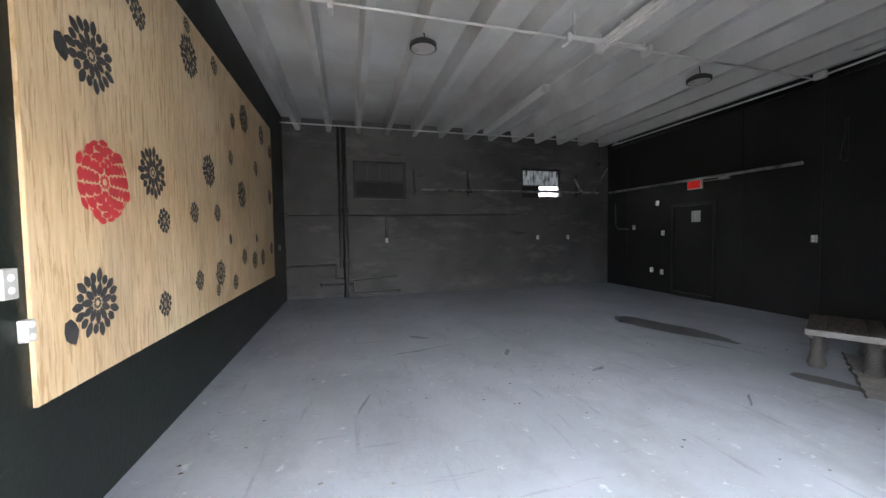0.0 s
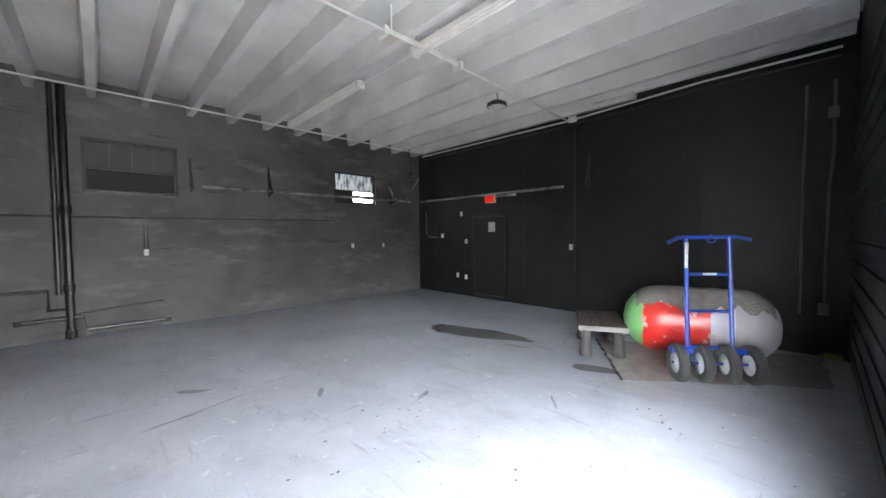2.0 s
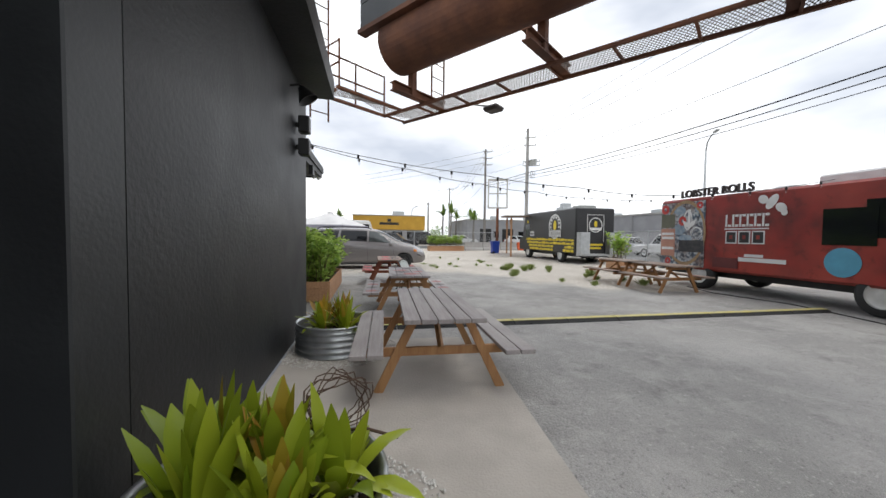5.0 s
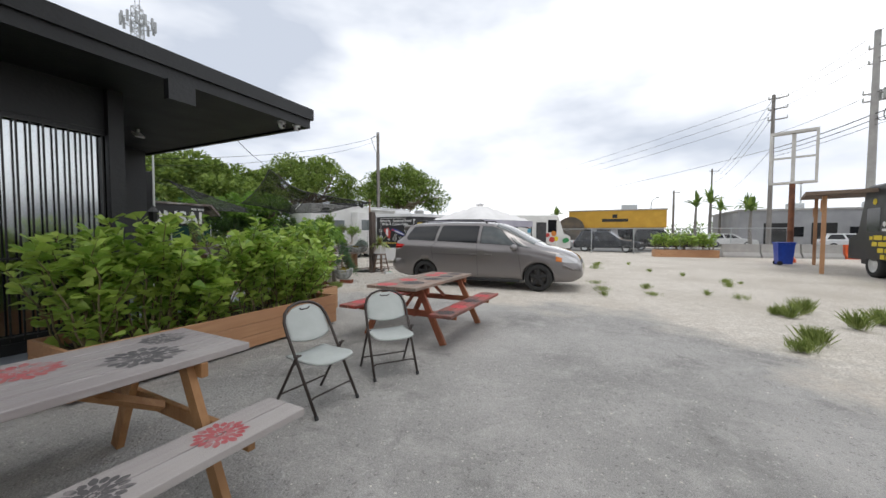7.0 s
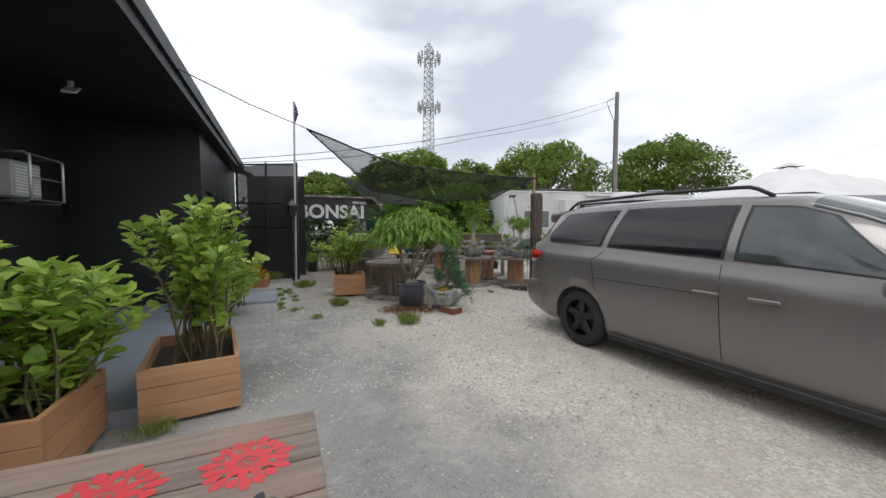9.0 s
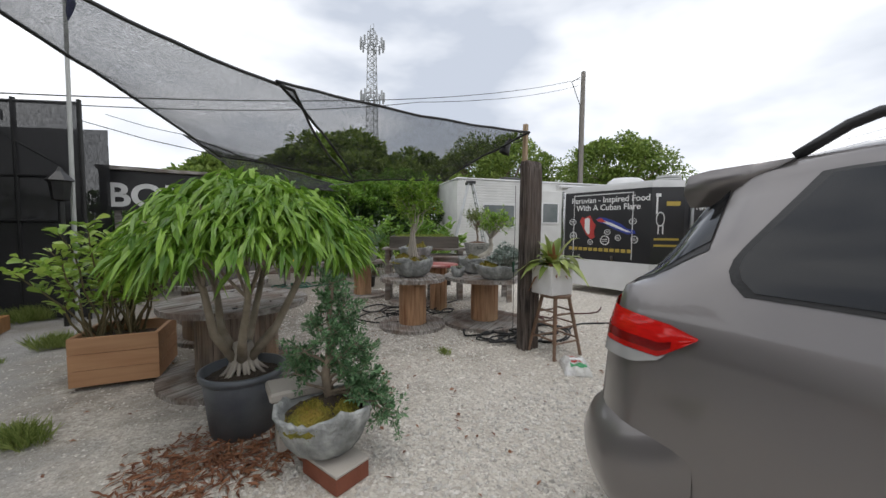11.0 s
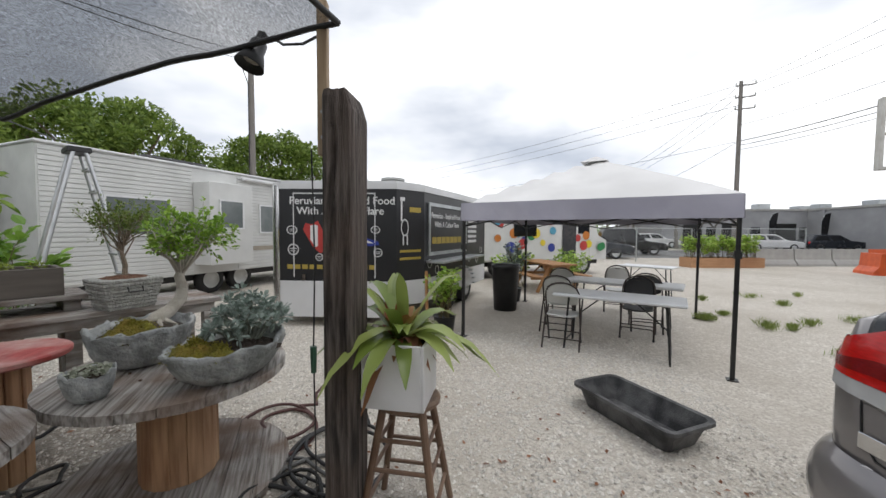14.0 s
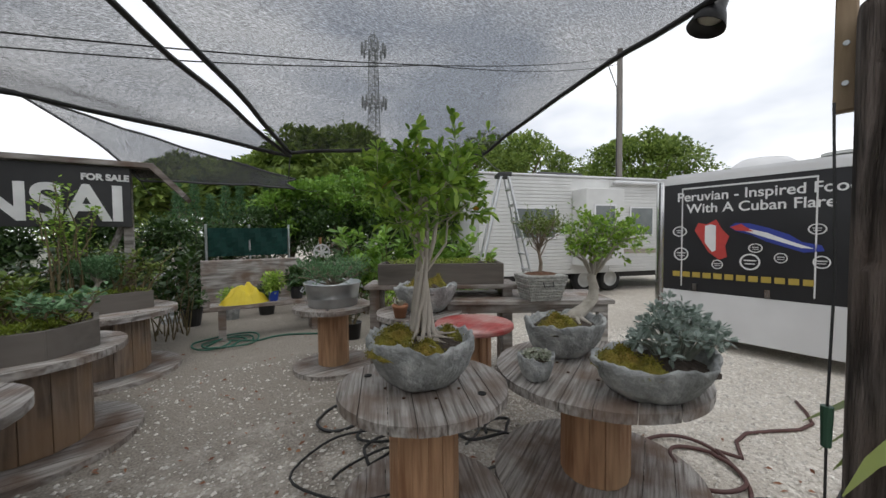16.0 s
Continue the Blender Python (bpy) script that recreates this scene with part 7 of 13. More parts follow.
for k, (x, z) in enumerate(((0.2, 0.98), (0.25, 0.62), (0.5, 0.85), (2.2, 0.95), (2.7, 0.9), (3.0, 1.1))):
    disc("food_drawing", SD, x, z, 0.08, LETTERWHITE, trailer, inner=0.065)
bm = bm_new()
box(bm, 0.05, 1.0, 0.0, 2.3, 1.04, 0.34, SD, bevel=0.005)
part("counter_shelf", bm, STEEL, trailer, "folding steel counter shelf")
bm = bm_new()
mm = Matrix.Translation((23.1, 5.6, 2.34))
lathe(bm, [(0.42, 0), (0.40, 0.12), (0.3, 0.2), (0.001, 0.22)], 24, mm @ Matrix.Diagonal((1.2, 0.9, 1, 1)))
part("roof_dome", bm, TRAILWHITE, trailer, smooth=True)
bm = bm_new()
for k in range(4):
    cyl(bm, (23.5, 4.9, 2.34 + k * 0.06), (23.5, 4.9, 2.38 + k * 0.06), 0.25 - 0.02 * (k % 2), seg=20)
part("roof_fan", bm, GREYPL, trailer)
for x, y in ((23.72, 3.85), (24.55, 3.58)):
    wheel(trailer, x, y, 0.33, 0.10, WHITERIM, radians(-18.5))
bm = bm_new()
for i in range(13):
    a = math.pi * i / 12
    box(bm, 0.0, -0.12, 0.0, 0.09, 0.10, 0.03, Matrix.Translation((24.12, 3.66, 0.36)) @ Matrix.Rotation(radians(-18.5), 4, "Z") @ Matrix.Translation((0.80 * math.cos(a) - 0.04, 0, 0.44 * math.sin(a))))
part("mudguard", bm, STEEL, trailer)
bm = bm_new()
cyl(bm, (23.0, 5.6, 0.0), (23.0, 5.6, 0.4), 0.04, seg=10)
cyl(bm, (25.5, 4.0, 0.0), (25.5, 4.0, 0.4), 0.04, seg=10)
part("jack_stand", bm, DARKMETAL, trailer)

# ---- white travel trailer ----
rv = thing("travel_trailer", pose(21.7, 10.35, 0, 0, 0, -15.8), "white travel trailer with ribbed siding", "travel trailer")
boxes("body", [(0, 0.02, 0.52, 7.0, 2.4, 2.94)], RVWHITE, rv)
k = 0
for z in np.arange(0.55, 2.9, 0.085):
    boxes("siding", [(0.02, 0.0, float(z), 2.48, 0.018, float(z) + 0.07)], RVWHITE, rv, bevel=0.006)
    boxes("siding", [(3.62, 0.0, float(z), 6.98, 0.018, float(z) + 0.07)], RVWHITE, rv, bevel=0.006)
boxes("slide_out", [(2.5, -0.55, 0.75, 3.6, 0.0, 2.62)], RVWHITE, rv, bevel=0.01)
RVGLASS = mat("rv_dusty_glass", (0.16, 0.18, 0.18), (0.22, 0.24, 0.24), 3, 0.12, bump=0)
for x0, x1, z0, z1, y in ((0.9, 2.0, 1.45, 2.15, 0.0), (4.3, 5.0, 1.5, 2.2, 0.0), (5.5, 6.4, 1.5, 2.2, 0.0), (2.75, 3.3, 1.6, 2.2, -0.55)):
    w = boxes("window", [(x0, y - 0.02, z0, x1, y - 0.002, z1)], RVGLASS, rv)
    boxes("frame", [(x0 - 0.04, y - 0.03, z0 - 0.04, x1 + 0.04, y - 0.005, z0), (x0 - 0.04, y - 0.03, z1, x1 + 0.04, y - 0.005, z1 + 0.04), (x0 - 0.04, y - 0.03, z0, x0, y - 0.005, z1), (x1, y - 0.03, z0, x1 + 0.04, y - 0.005, z1)], WHITE, w)
boxes("awning_roll", [(3.7, -0.1, 2.8, 6.9, 0.0, 2.9)], TRAILWHITE, rv, bevel=0.03)
boxes("roof", [(-0.03, -0.03, 2.942, 7.03, 2.43, 3.0)], TRAILWHITE, rv, bevel=0.02)
boxes("roof_vent", [(1.9, 0.6, 3.0, 2.6, 1.3, 3.18)], mat("dark_roof_unit", (0.05, 0.05, 0.05), None, 4, 0.6), rv, bevel=0.04)
boxes("stripe", [(3.62, -0.004, 1.0, 6.98, -0.001, 1.12)], mat("beige_stripe", (0.4, 0.35, 0.28), None, 4, 0.5), rv)
for x in (3.0, 3.8):
    wheel(rv, x, 0.25, 0.34, 0.1, WHITERIM)
# dark frame box below the floor, added as the shade under the body
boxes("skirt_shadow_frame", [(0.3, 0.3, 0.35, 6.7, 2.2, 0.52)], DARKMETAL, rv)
boxes("jack", [(0.6, 0.4, 0.0, 0.68, 0.48, 0.36), (6.3, 0.4, 0.0, 6.38, 0.48, 0.36)], DARKMETAL, rv)
# step ladder leaning up beside it
boxes("roof_unit", [(2.3, 0.7, 2.94, 3.4, 1.5, 3.2)], DARKMETAL, rv, bevel=0.06)
ld = thing("step_ladder", pose(20.9, 8.6, 0, 0, 0, 60), "tall aluminium step ladder with a black top", "ladder")
ALU = mat("aluminium", (0.6, 0.61, 0.62), (0.5, 0.51, 0.52), 5, 0.35, 0.9)
for s in (-1, 1):
    for d_ in (-1, 1):
        bm = bm_new()
        cyl(bm, (s * 0.30, d_ * 0.62, 0), (s * 0.17, d_ * 0.06, 2.55), 0.022, seg=8)
        part("rail", bm, ALU, ld)
for k in range(8):
    z = 0.3 + k * 0.29
    f = z / 2.55
    boxes("tread", [(-0.30 + 0.13 * f, -0.62 + 0.56 * f - 0.04, z, 0.30 - 0.13 * f, -0.62 + 0.56 * f + 0.04, z + 0.025)], ALU, ld)
boxes("top_cap", [(-0.2, -0.12, 2.55, 0.2, 0.12, 2.62)], BLACKPL, ld, bevel=0.01)

# ---- canopy tent ----
TENT = mat("white_tent_cloth", (0.74, 0.73, 0.72), (0.66, 0.65, 0.64), 2, 0.7, bump=0.15, fine=12)
TENTGREY = mat("lilac_grey_valance", (0.36, 0.35, 0.42), (0.42, 0.41, 0.47), 3, 0.7, bump=0.1)
tent = thing("canopy_tent", pose(22.6, 1.36, 0, 0, 0, -23.4), "white pop-up canopy tent on dark legs", "canopy tent")
H = 1.6
bm = bm_new()
N = 12
g = []
for i in range(N + 1):
    row = []
    for j in range(N + 1):
        u, v = i / N * 2 - 1, j / N * 2 - 1
        r = max(abs(u), abs(v))
        z = 1.95 + 0.76 * (1 - r) ** 0.93 - 0.045 * math.sin(math.pi * min(1, r)) * (1 - min(abs(u), abs(v)) / max(r, 1e-3))
        row.append(bm.verts.new((u * H, v * H, z + 0.008 * noise.noise((u * 4, v * 4, 2)))))
    g.append(row)
for i in range(N):
    for j in range(N):
        bm.faces.new((g[i][j], g[i + 1][j], g[i + 1][j + 1], g[i][j + 1]))
part("canopy", bm, TENT, tent, "white canopy roof", smooth=True)
for k in range(4):
    bm = bm_new()
    for i in range(16):
        x0, x1 = -H + 2 * H * i / 16, -H + 2 * H * (i + 1) / 16
        q = [bm.verts.new(Matrix.Rotation(k * math.pi / 2, 4, "Z") @ Vector(p)) for p in ((x0, -H - 0.004, 1.95), (x1, -H - 0.004, 1.95), (x1, -H - 0.01 - 0.012 * math.sin((i + 1) * 1.3), 1.70), (x0, -H - 0.01 - 0.012 * math.sin(i * 1.3), 1.70))]
        bm.faces.new(q)
    part("valance", bm, TENTGREY, tent, "lilac-grey valance")
bm = bm_new()
box(bm, -0.2, -0.2, 2.655, 0.2, 0.2, 2.665)
for v in bm.verts:
    if v.co.z > 2.66:
        v.co.x *= 0.1
        v.co.y *= 0.1
        v.co.z = 2.755
part("vent_cap", bm, TENT, tent)
for sx in (-1, 1):
    for sy in (-1, 1):
        lg = boxes("leg", [(sx * (H - 0.03) - 0.02, sy * (H - 0.03) - 0.02, 0.0, sx * (H - 0.03) + 0.02, sy * (H - 0.03) + 0.02, 1.95)], DARKMETAL, tent, bevel=0.004)
        boxes("foot", [(sx * (H - 0.03) - 0.05, sy * (H - 0.03) - 0.05, 0.0, sx * (H - 0.03) + 0.05, sy * (H - 0.03) + 0.05, 0.012)], DARKMETAL, lg)
        boxes("slider", [(sx * (H - 0.03) - 0.032, sy * (H - 0.03) - 0.032, 1.28, sx * (H - 0.03) + 0.032, sy * (H - 0.03) + 0.032, 1.36)], BLACKPL, lg)
for k in range(4):
    r_ = Matrix.Rotation(k * math.pi / 2, 4, "Z")
    for a, b_ in (((-1.57, -1.57, 1.9), (0, -1.57, 1.62)), ((-1.57, -1.57, 1.62), (0, -1.57, 1.9)), ((0, -1.57, 1.62), (1.57, -1.57, 1.9)), ((0, -1.57, 1.9), (1.57, -1.57, 1.62)), ((-1.57, -1.57, 1.9), (0, 0, 2.3))):
        bm = bm_new()
        cyl(bm, r_ @ Vector(a), r_ @ Vector(b_), 0.011, seg=6)
        part("truss_bar", bm, DARKMETAL, tent)


# ---- folding chairs and tables ----
def folding_chair(m, label, seat_mat, frame_mat, seat_h=0.44, group="folding chairs"):
    """A folding chair that faces -y: one bent tube is front legs and back, the rear legs cross it."""
    c = thing("folding_chair", m, label, "folding chair", group)
    arch = [(0.215, -0.22, 0.0), (0.215, 0.0, 0.44), (0.215, 0.11, 0.66), (0.208, 0.15, 0.74), (0.18, 0.18, 0.81), (0.13, 0.197, 0.85), (0.07, 0.206, 0.872), (0.0, 0.21, 0.88)]
    bm = bm_new()
    tube(bm, arch + [(-x, y, z) for x, y, z in arch[-2::-1]], 0.0125, seg=8)
    part("front_leg_frame", bm, frame_mat, c, smooth=True)
    for s in (-1, 1):
        bm = bm_new()
        tube(bm, [(s * 0.235, 0.25, 0.0), (s * 0.232, 0.05, 0.36), (s * 0.228, -0.03, 0.5)], 0.0115, seg=8)
        part("rear_leg", bm, frame_mat, c, smooth=True)
        for y, z in ((-0.03, 0.49), (0.0, 0.42)):
            bm = bm_new()
            cyl(bm, (s * 0.2, y, z), (s * 0.245, y, z), 0.009, seg=8)
            part("rivet", bm, frame_mat, c)
        bm = bm_new()
        cyl(bm, (s * 0.215, -0.22, 0.0), (s * 0.215, -0.205, 0.03), 0.0155, seg=10)
        part("foot_cap", bm, BLACKPL, c)
    for y, z, w, up in ((-0.15, 0.135, 0.213, 0.02), (0.17, 0.13, 0.232, 0.0)):
        bm = bm_new()
        tube(bm, [(-w, y, z), (-w * 0.85, y, z + up), (w * 0.85, y, z + up), (w, y, z)], 0.008, seg=7)
        part("stretcher", bm, frame_mat, c, smooth=True)
    bm = bm_new()
    bmesh.ops.create_grid(bm, x_segments=14, y_segments=12, size=0.5)
    for v in bm.verts:
        x, y = v.co.x * 2, v.co.y * 2
        w = 0.20 * math.sqrt(max(0.0, 1 - 0.35 * abs(min(0.0, y)) ** 5)) * (1 - 0.04 * max(0, y))
        v.co = (x * w, -0.03 + y * 0.20 * math.sqrt(1 - 0.14 * x ** 4), seat_h + 0.014 * (x * x + 0.6 * y * y) - 0.012 - 0.028 * max(0.0, -y - 0.6) ** 1.3)
    bmesh.ops.solidify(bm, geom=list(bm.faces), thickness=0.016)
    part("seat", bm, seat_mat, c, smooth=True)
    bm = bm_new()
    bmesh.ops.create_grid(bm, x_segments=14, y_segments=12, size=0.5)
    for v in bm.verts:
        x, q = v.co.x * 2, v.co.y + 0.5
        z = 0.57 + q * (0.29 - 0.09 * abs(x) ** 3) + 0.03 * (1 - q) * x * x
        w = 0.20 if z < 0.72 else 0.20 - 0.35 * (z - 0.72) ** 1.4
        v.co = (x * w, 0.072 + 0.47 * (z - 0.57) - 0.03 * (1 - x * x) + 0.005, z)
    bmesh.ops.solidify(bm, geom=list(bm.faces), thickness=0.012)
    part("backrest", bm, seat_mat, c, smooth=True)
    bm = bm_new()
    tube(bm, [(-0.05, 0.168, 0.835), (-0.03, 0.165, 0.822), (0.03, 0.165, 0.822), (0.05, 0.168, 0.835)], 0.006, seg=6)
    part("handle_lip", bm, frame_mat, c)
    return c


CHAIRGREY = overlay(mat("sage_grey_plastic", (0.47, 0.50, 0.48), (0.41, 0.44, 0.42), 5, 0.45, bump=0.15, fine=120), (0.28, 0.29, 0.27), 6, 0.6, 0.8, 0.5)
CHAIRBROWN = mat("brown_steel_tube", (0.05, 0.04, 0.035), (0.07, 0.055, 0.05), 5, 0.4, 0.4)
CHAIRWHITE = mat("off_white_plastic", (0.6, 0.6, 0.57), (0.5, 0.5, 0.48), 5, 0.5, bump=0.05)
folding_chair(pose(9.9, -1.84, 0, 0, 0, -4) @ Matrix.Diagonal((1, 1, 0.92, 1)), "grey plastic folding chair on brown steel legs", CHAIRGREY, CHAIRBROWN)
folding_chair(pose(10.73, -1.97, 0, 0, 0, -38) @ Matrix.Diagonal((1, 1, 0.9, 1)), "grey plastic folding chair on brown steel legs", CHAIRGREY, CHAIRBROWN)
for x, y, a, w in ((21.55, 2.05, 70, 1), (22.35, 1.95, 70, 1), (22.1, 0.85, -115, 0), (22.5, 0.55, -110, 0), (23.6, 1.6, 70, 1), (23.9, 0.5, -110, 1)):
    folding_chair(pose(x, y, 0, 0, 0, a), "off-white folding chair under the tent" if w else "black folding chair under the tent", CHAIRWHITE if w else BLACKPL, CHAIRBROWN)


def folding_table(m, lx, ly, label):
    t = thing("folding_table", m, label, "folding table", "folding tables")
    bm = bm_new()
    box(bm, -lx / 2, -ly / 2, 0.695, lx / 2, ly / 2, 0.735, bevel=0.014)
    part("tabletop", bm, mat("white_table_plastic", (0.66, 0.67, 0.68), (0.6, 0.61, 0.62), 4, 0.45, bump=0.05), t)
    for s in (-1, 1):
        for d_ in (-1, 1):
            bm = bm_new()
            cyl(bm, (s * lx * 0.4, d_ * ly * 0.38, 0), (s * lx * 0.37, d_ * ly * 0.34, 0.7), 0.014, seg=8)
            part("leg", bm, DARKMETAL, t)
        bm = bm_new()
        cyl(bm, (s * lx * 0.4, -ly * 0.38, 0.1), (s * lx * 0.4, ly * 0.38, 0.1), 0.01, seg=8)
        cyl(bm, (s * lx * 0.38, 0, 0.35), (s * lx * 0.12, 0, 0.69), 0.009, seg=8)
        part("leg_brace", bm, DARKMETAL, t)
    return t


folding_table(pose(21.35, 1.42, 0, 0, 0, 63), 1.5, 0.62, "white folding table with thin dark legs")
folding_table(pose(22.75, 0.85, 0, 0, 0, 60), 1.75, 0.7, "long white folding table under the tent")
folding_table(pose(25.9, -0.95, 0, 0, 0, 50), 1.2, 0.6, "small white folding table beyond the tent")
# trash bin, potted shrubs, timber planter, bench beyond the trailer
tb_ = thing("trash_bin", pose(23.75, 2.68, 0), "tall black plastic rubbish bin", "bin")
bm = bm_new()
lathe(bm, [(0.001, 0), (0.22, 0), (0.27, 0.82), (0.29, 0.84), (0.28, 0.9), (0.26, 0.88), (0.25, 0.8), (0.001, 0.78)], 24)
part("bin", bm, BLACKPL, tb_, smooth=True)


def potted_shrub(m, label, seed, r, h, tall, material, length=0.09, width=0.06, n=16):
    t = shrub("potted_shrub", m, label, seed, (0, 0, h - 0.04, r * 0.5, r * 0.5), n, 0.32, tall, 26, length, width, material, "potted plant")
    bm = bm_new()
    lathe(bm, [(0.001, 0), (r * 0.8, 0), (r, h), (r * 1.05, h), (r * 0.93, h - 0.02), (0.001, h - 0.05)], 24)
    part("pot", bm, BLACKPL, t, "black plastic pot", smooth=True)
    return t


potted_shrub(pose(21.95, 3.72, 0), "leafy green shrub in a black pot beside a stake", 51, 0.17, 0.26, 0.75, LEAF_SHRUB)
potted_shrub(pose(24.7, 2.45, 0), "grey-green shrub in a pot near the bin", 52, 0.2, 0.3, 0.95, LEAF_SILVER)
bm = bm_new()
cyl(bm, (21.75, 3.95, 0), (21.8, 3.98, 0.95), 0.025, seg=8)
tagged(part("timber_stake", bm, WOODLEG), "timber stake standing by the potted shrub", "stake")
picnic_table(pose(26.6, 1.4, 0, 0, 0, 20), "brown timber picnic bench beyond the tent", WOODLEG, WOODLEG)
for k, (x, y) in enumerate(((27.3, 0.6), (27.0, 2.2))):
    shrub("yard_shrub", pose(x, y, 0), "low green shrub near the painted truck", 55 + k, (0, 0, 0, 0.3, 0.3), 26, 0.5, 0.9, 26, 0.1, 0.07, LEAF_SHRUB, group="yard shrubs")


# ---- trucks ----
def step_van(m, L, W, Hh, body_mat, label, low_mat=None):
    """A box-shaped food truck: x from rear (0) to nose (L), the street side at y = 0."""
    t = thing("food_truck", m, label, "food truck")
    bm = bm_new()
    box(bm, 0, 0, 0.55, L * 0.86, W, Hh, bevel=0.06)
    part("body", bm, body_mat, t)
    bm = bm_new()
    prism(bm, [(L * 0.86, 0.55), (L, 0.55), (L, 1.25), (L * 0.93, 1.45), (L * 0.875, Hh - 0.12), (L * 0.86, Hh - 0.06)], 0.05, W - 0.05, Matrix(((1, 0, 0, 0), (0, 0, 1, 0), (0, 1, 0, 0), (0, 0, 0, 1))))
    part("cab", bm, body_mat, t)
    bm = bm_new()
    box(bm, L * 0.76, -0.006, 1.5, L * 0.85, -0.001, 2.25)
    part("cab_window", bm, DARKGLASS, t)
    bm = bm_new()
    q = [bm.verts.new(p) for p in ((L * 0.932, 0.2, 1.5), (L * 0.932, W - 0.2, 1.5), (L * 0.88, W - 0.2, Hh - 0.3), (L * 0.88, 0.2, Hh - 0.3))]
    bm.faces.new(q)
    bmesh.ops.translate(bm, verts=bm.verts, vec=(0.012, 0, 0.006))
    part("windscreen", bm, DARKGLASS, t)
    for x in (L * 0.22, L * 0.80):
        for y in (0.14, W - 0.14):
            wheel(t, x, y, 0.42, 0.13, WHITERIM)
    boxes("chassis", [(0.1, 0.3, 0.38, L - 0.2, W - 0.3, 0.56)], DARKMETAL, t)
    boxes("rear_bumper", [(-0.12, 0.05, 0.45, 0.0, W - 0.05, 0.58)], STEEL, t, bevel=0.01)
    return t


IDFR = Matrix(((1, 0, 0, 0), (0, 0, -1, 0), (0, 1, 0, 0), (0, 0, 0, 1)))
# black one, its side towards the building (+y)
tk = step_van(Matrix.Translation((18.3, -11.5, 0)) @ Matrix.Diagonal((1, -1, 1, 1)), 7.4, 2.3, 3.0, TRAILBLACK, "black food truck with yellow lettering")
S = Matrix.Translation((0, -0.012, 0)) @ IDFR
disc("round_badge", S, 2.2, 2.05, 0.72, LETTERWHITE, tk, inner=0.64)
disc("badge_mark", S, 2.2, 2.1, 0.3, YELLOW, tk, sx=0.6)
for k in range(11):
    a = radians(215 - 25 * k)
    boxes("badge_letter", [(-0.06, -0.085, 0.0, 0.06, 0.085, 0.004)], LETTERWHITE, tk, m=S @ Matrix.Translation((2.2 + 0.5 * math.cos(a), 2.1 + 0.5 * math.sin(a), 0)) @ Matrix.Rotation(a - math.pi / 2, 4, "Z"))
bars("badge_plate", S @ Matrix.Translation((0, 0, 0.003)), [(1.45, 1.42, 2.95, 1.86)], TRAILBLACK, tk)
for k in range(6):
    boxes("badge_letter", [(0, 0, 0, 0.06, 0.36, 0.004), (0.13, 0, 0, 0.19, 0.36, 0.004), (0.06, 0, 0, 0.13, 0.06, 0.004), (0.06, 0.3, 0, 0.13, 0.36, 0.004)], LETTERWHITE, tk, m=S @ Matrix.Translation((1.5 + 0.235 * k, 1.46, 0.007)))
for x in (5.0, 5.2, 5.4):
    disc("small_mark", S, x, 1.72, 0.08, LETTERWHITE, tk)
bars("small_plate", S, [(4.9, 1.5, 5.5, 1.58)], LETTERWHITE, tk)
rng = np.random.default_rng(61)
rows = []
for z in (0.62, 0.82, 1.02, 1.22):
    x = 0.15
    while x < 6.0:
        w = rng.uniform(0.15, 0.5)
        if not (1.1 < x < 2.2 and z < 0.9) and not (5.4 < x and z < 0.9):
            rows.append((x, z, min(6.1, x + w), z + rng.uniform(0.09, 0.15)))
        x += w + 0.06
bars("lettering", S, rows, YELLOW, tk)
disc("small_mark", S, 5.9, 2.45, 0.1, YELLOW, tk)
R = Matrix.Translation((-0.012, 0, 0)) @ Matrix(((0, 0, -1, 0), (1, 0, 0, 0), (0, 1, 0, 0), (0, 0, 0, 1)))
disc("round_badge", R, 1.15, 2.1, 0.4, LETTERWHITE, tk, inner=0.35)
disc("badge_mark", R, 1.15, 2.15, 0.16, YELLOW, tk, sx=0.6)
bars("badge_bar", R @ Matrix.Translation((0, 0, 0.003)), [(0.8, 1.82, 1.5, 1.96)], LETTERWHITE, tk)
bars("door_frame", R, [(0.65, 1.2, 0.68, 2.65), (1.62, 1.2, 1.65, 2.65), (0.65, 2.62, 1.65, 2.65)], LETTERWHITE, tk)
bars("lettering", R, [(0.7, 1.0, 1.6, 1.1), (0.7, 0.82, 1.5, 0.92)], YELLOW, tk)
boxes("steel_cabinet", [(-0.4, 0.05, 0.55, -0.02, 0.6, 1.7)], STEEL, tk, bevel=0.01)
boxes("steel_cabinet", [(-0.4, 1.75, 0.55, -0.02, 2.25, 1.7)], STEEL, tk, bevel=0.01)
boxes("roof_vent", [(2.6, 0.7, 3.0, 3.4, 1.5, 3.25), (2.75, 0.85, 3.25, 3.25, 1.35, 3.5)], STEEL, tk, bevel=0.03)
boxes("roof_unit", [(0.6, 0.6, 3.0, 1.4, 1.6, 3.2)], GREYPL, tk, bevel=0.04)
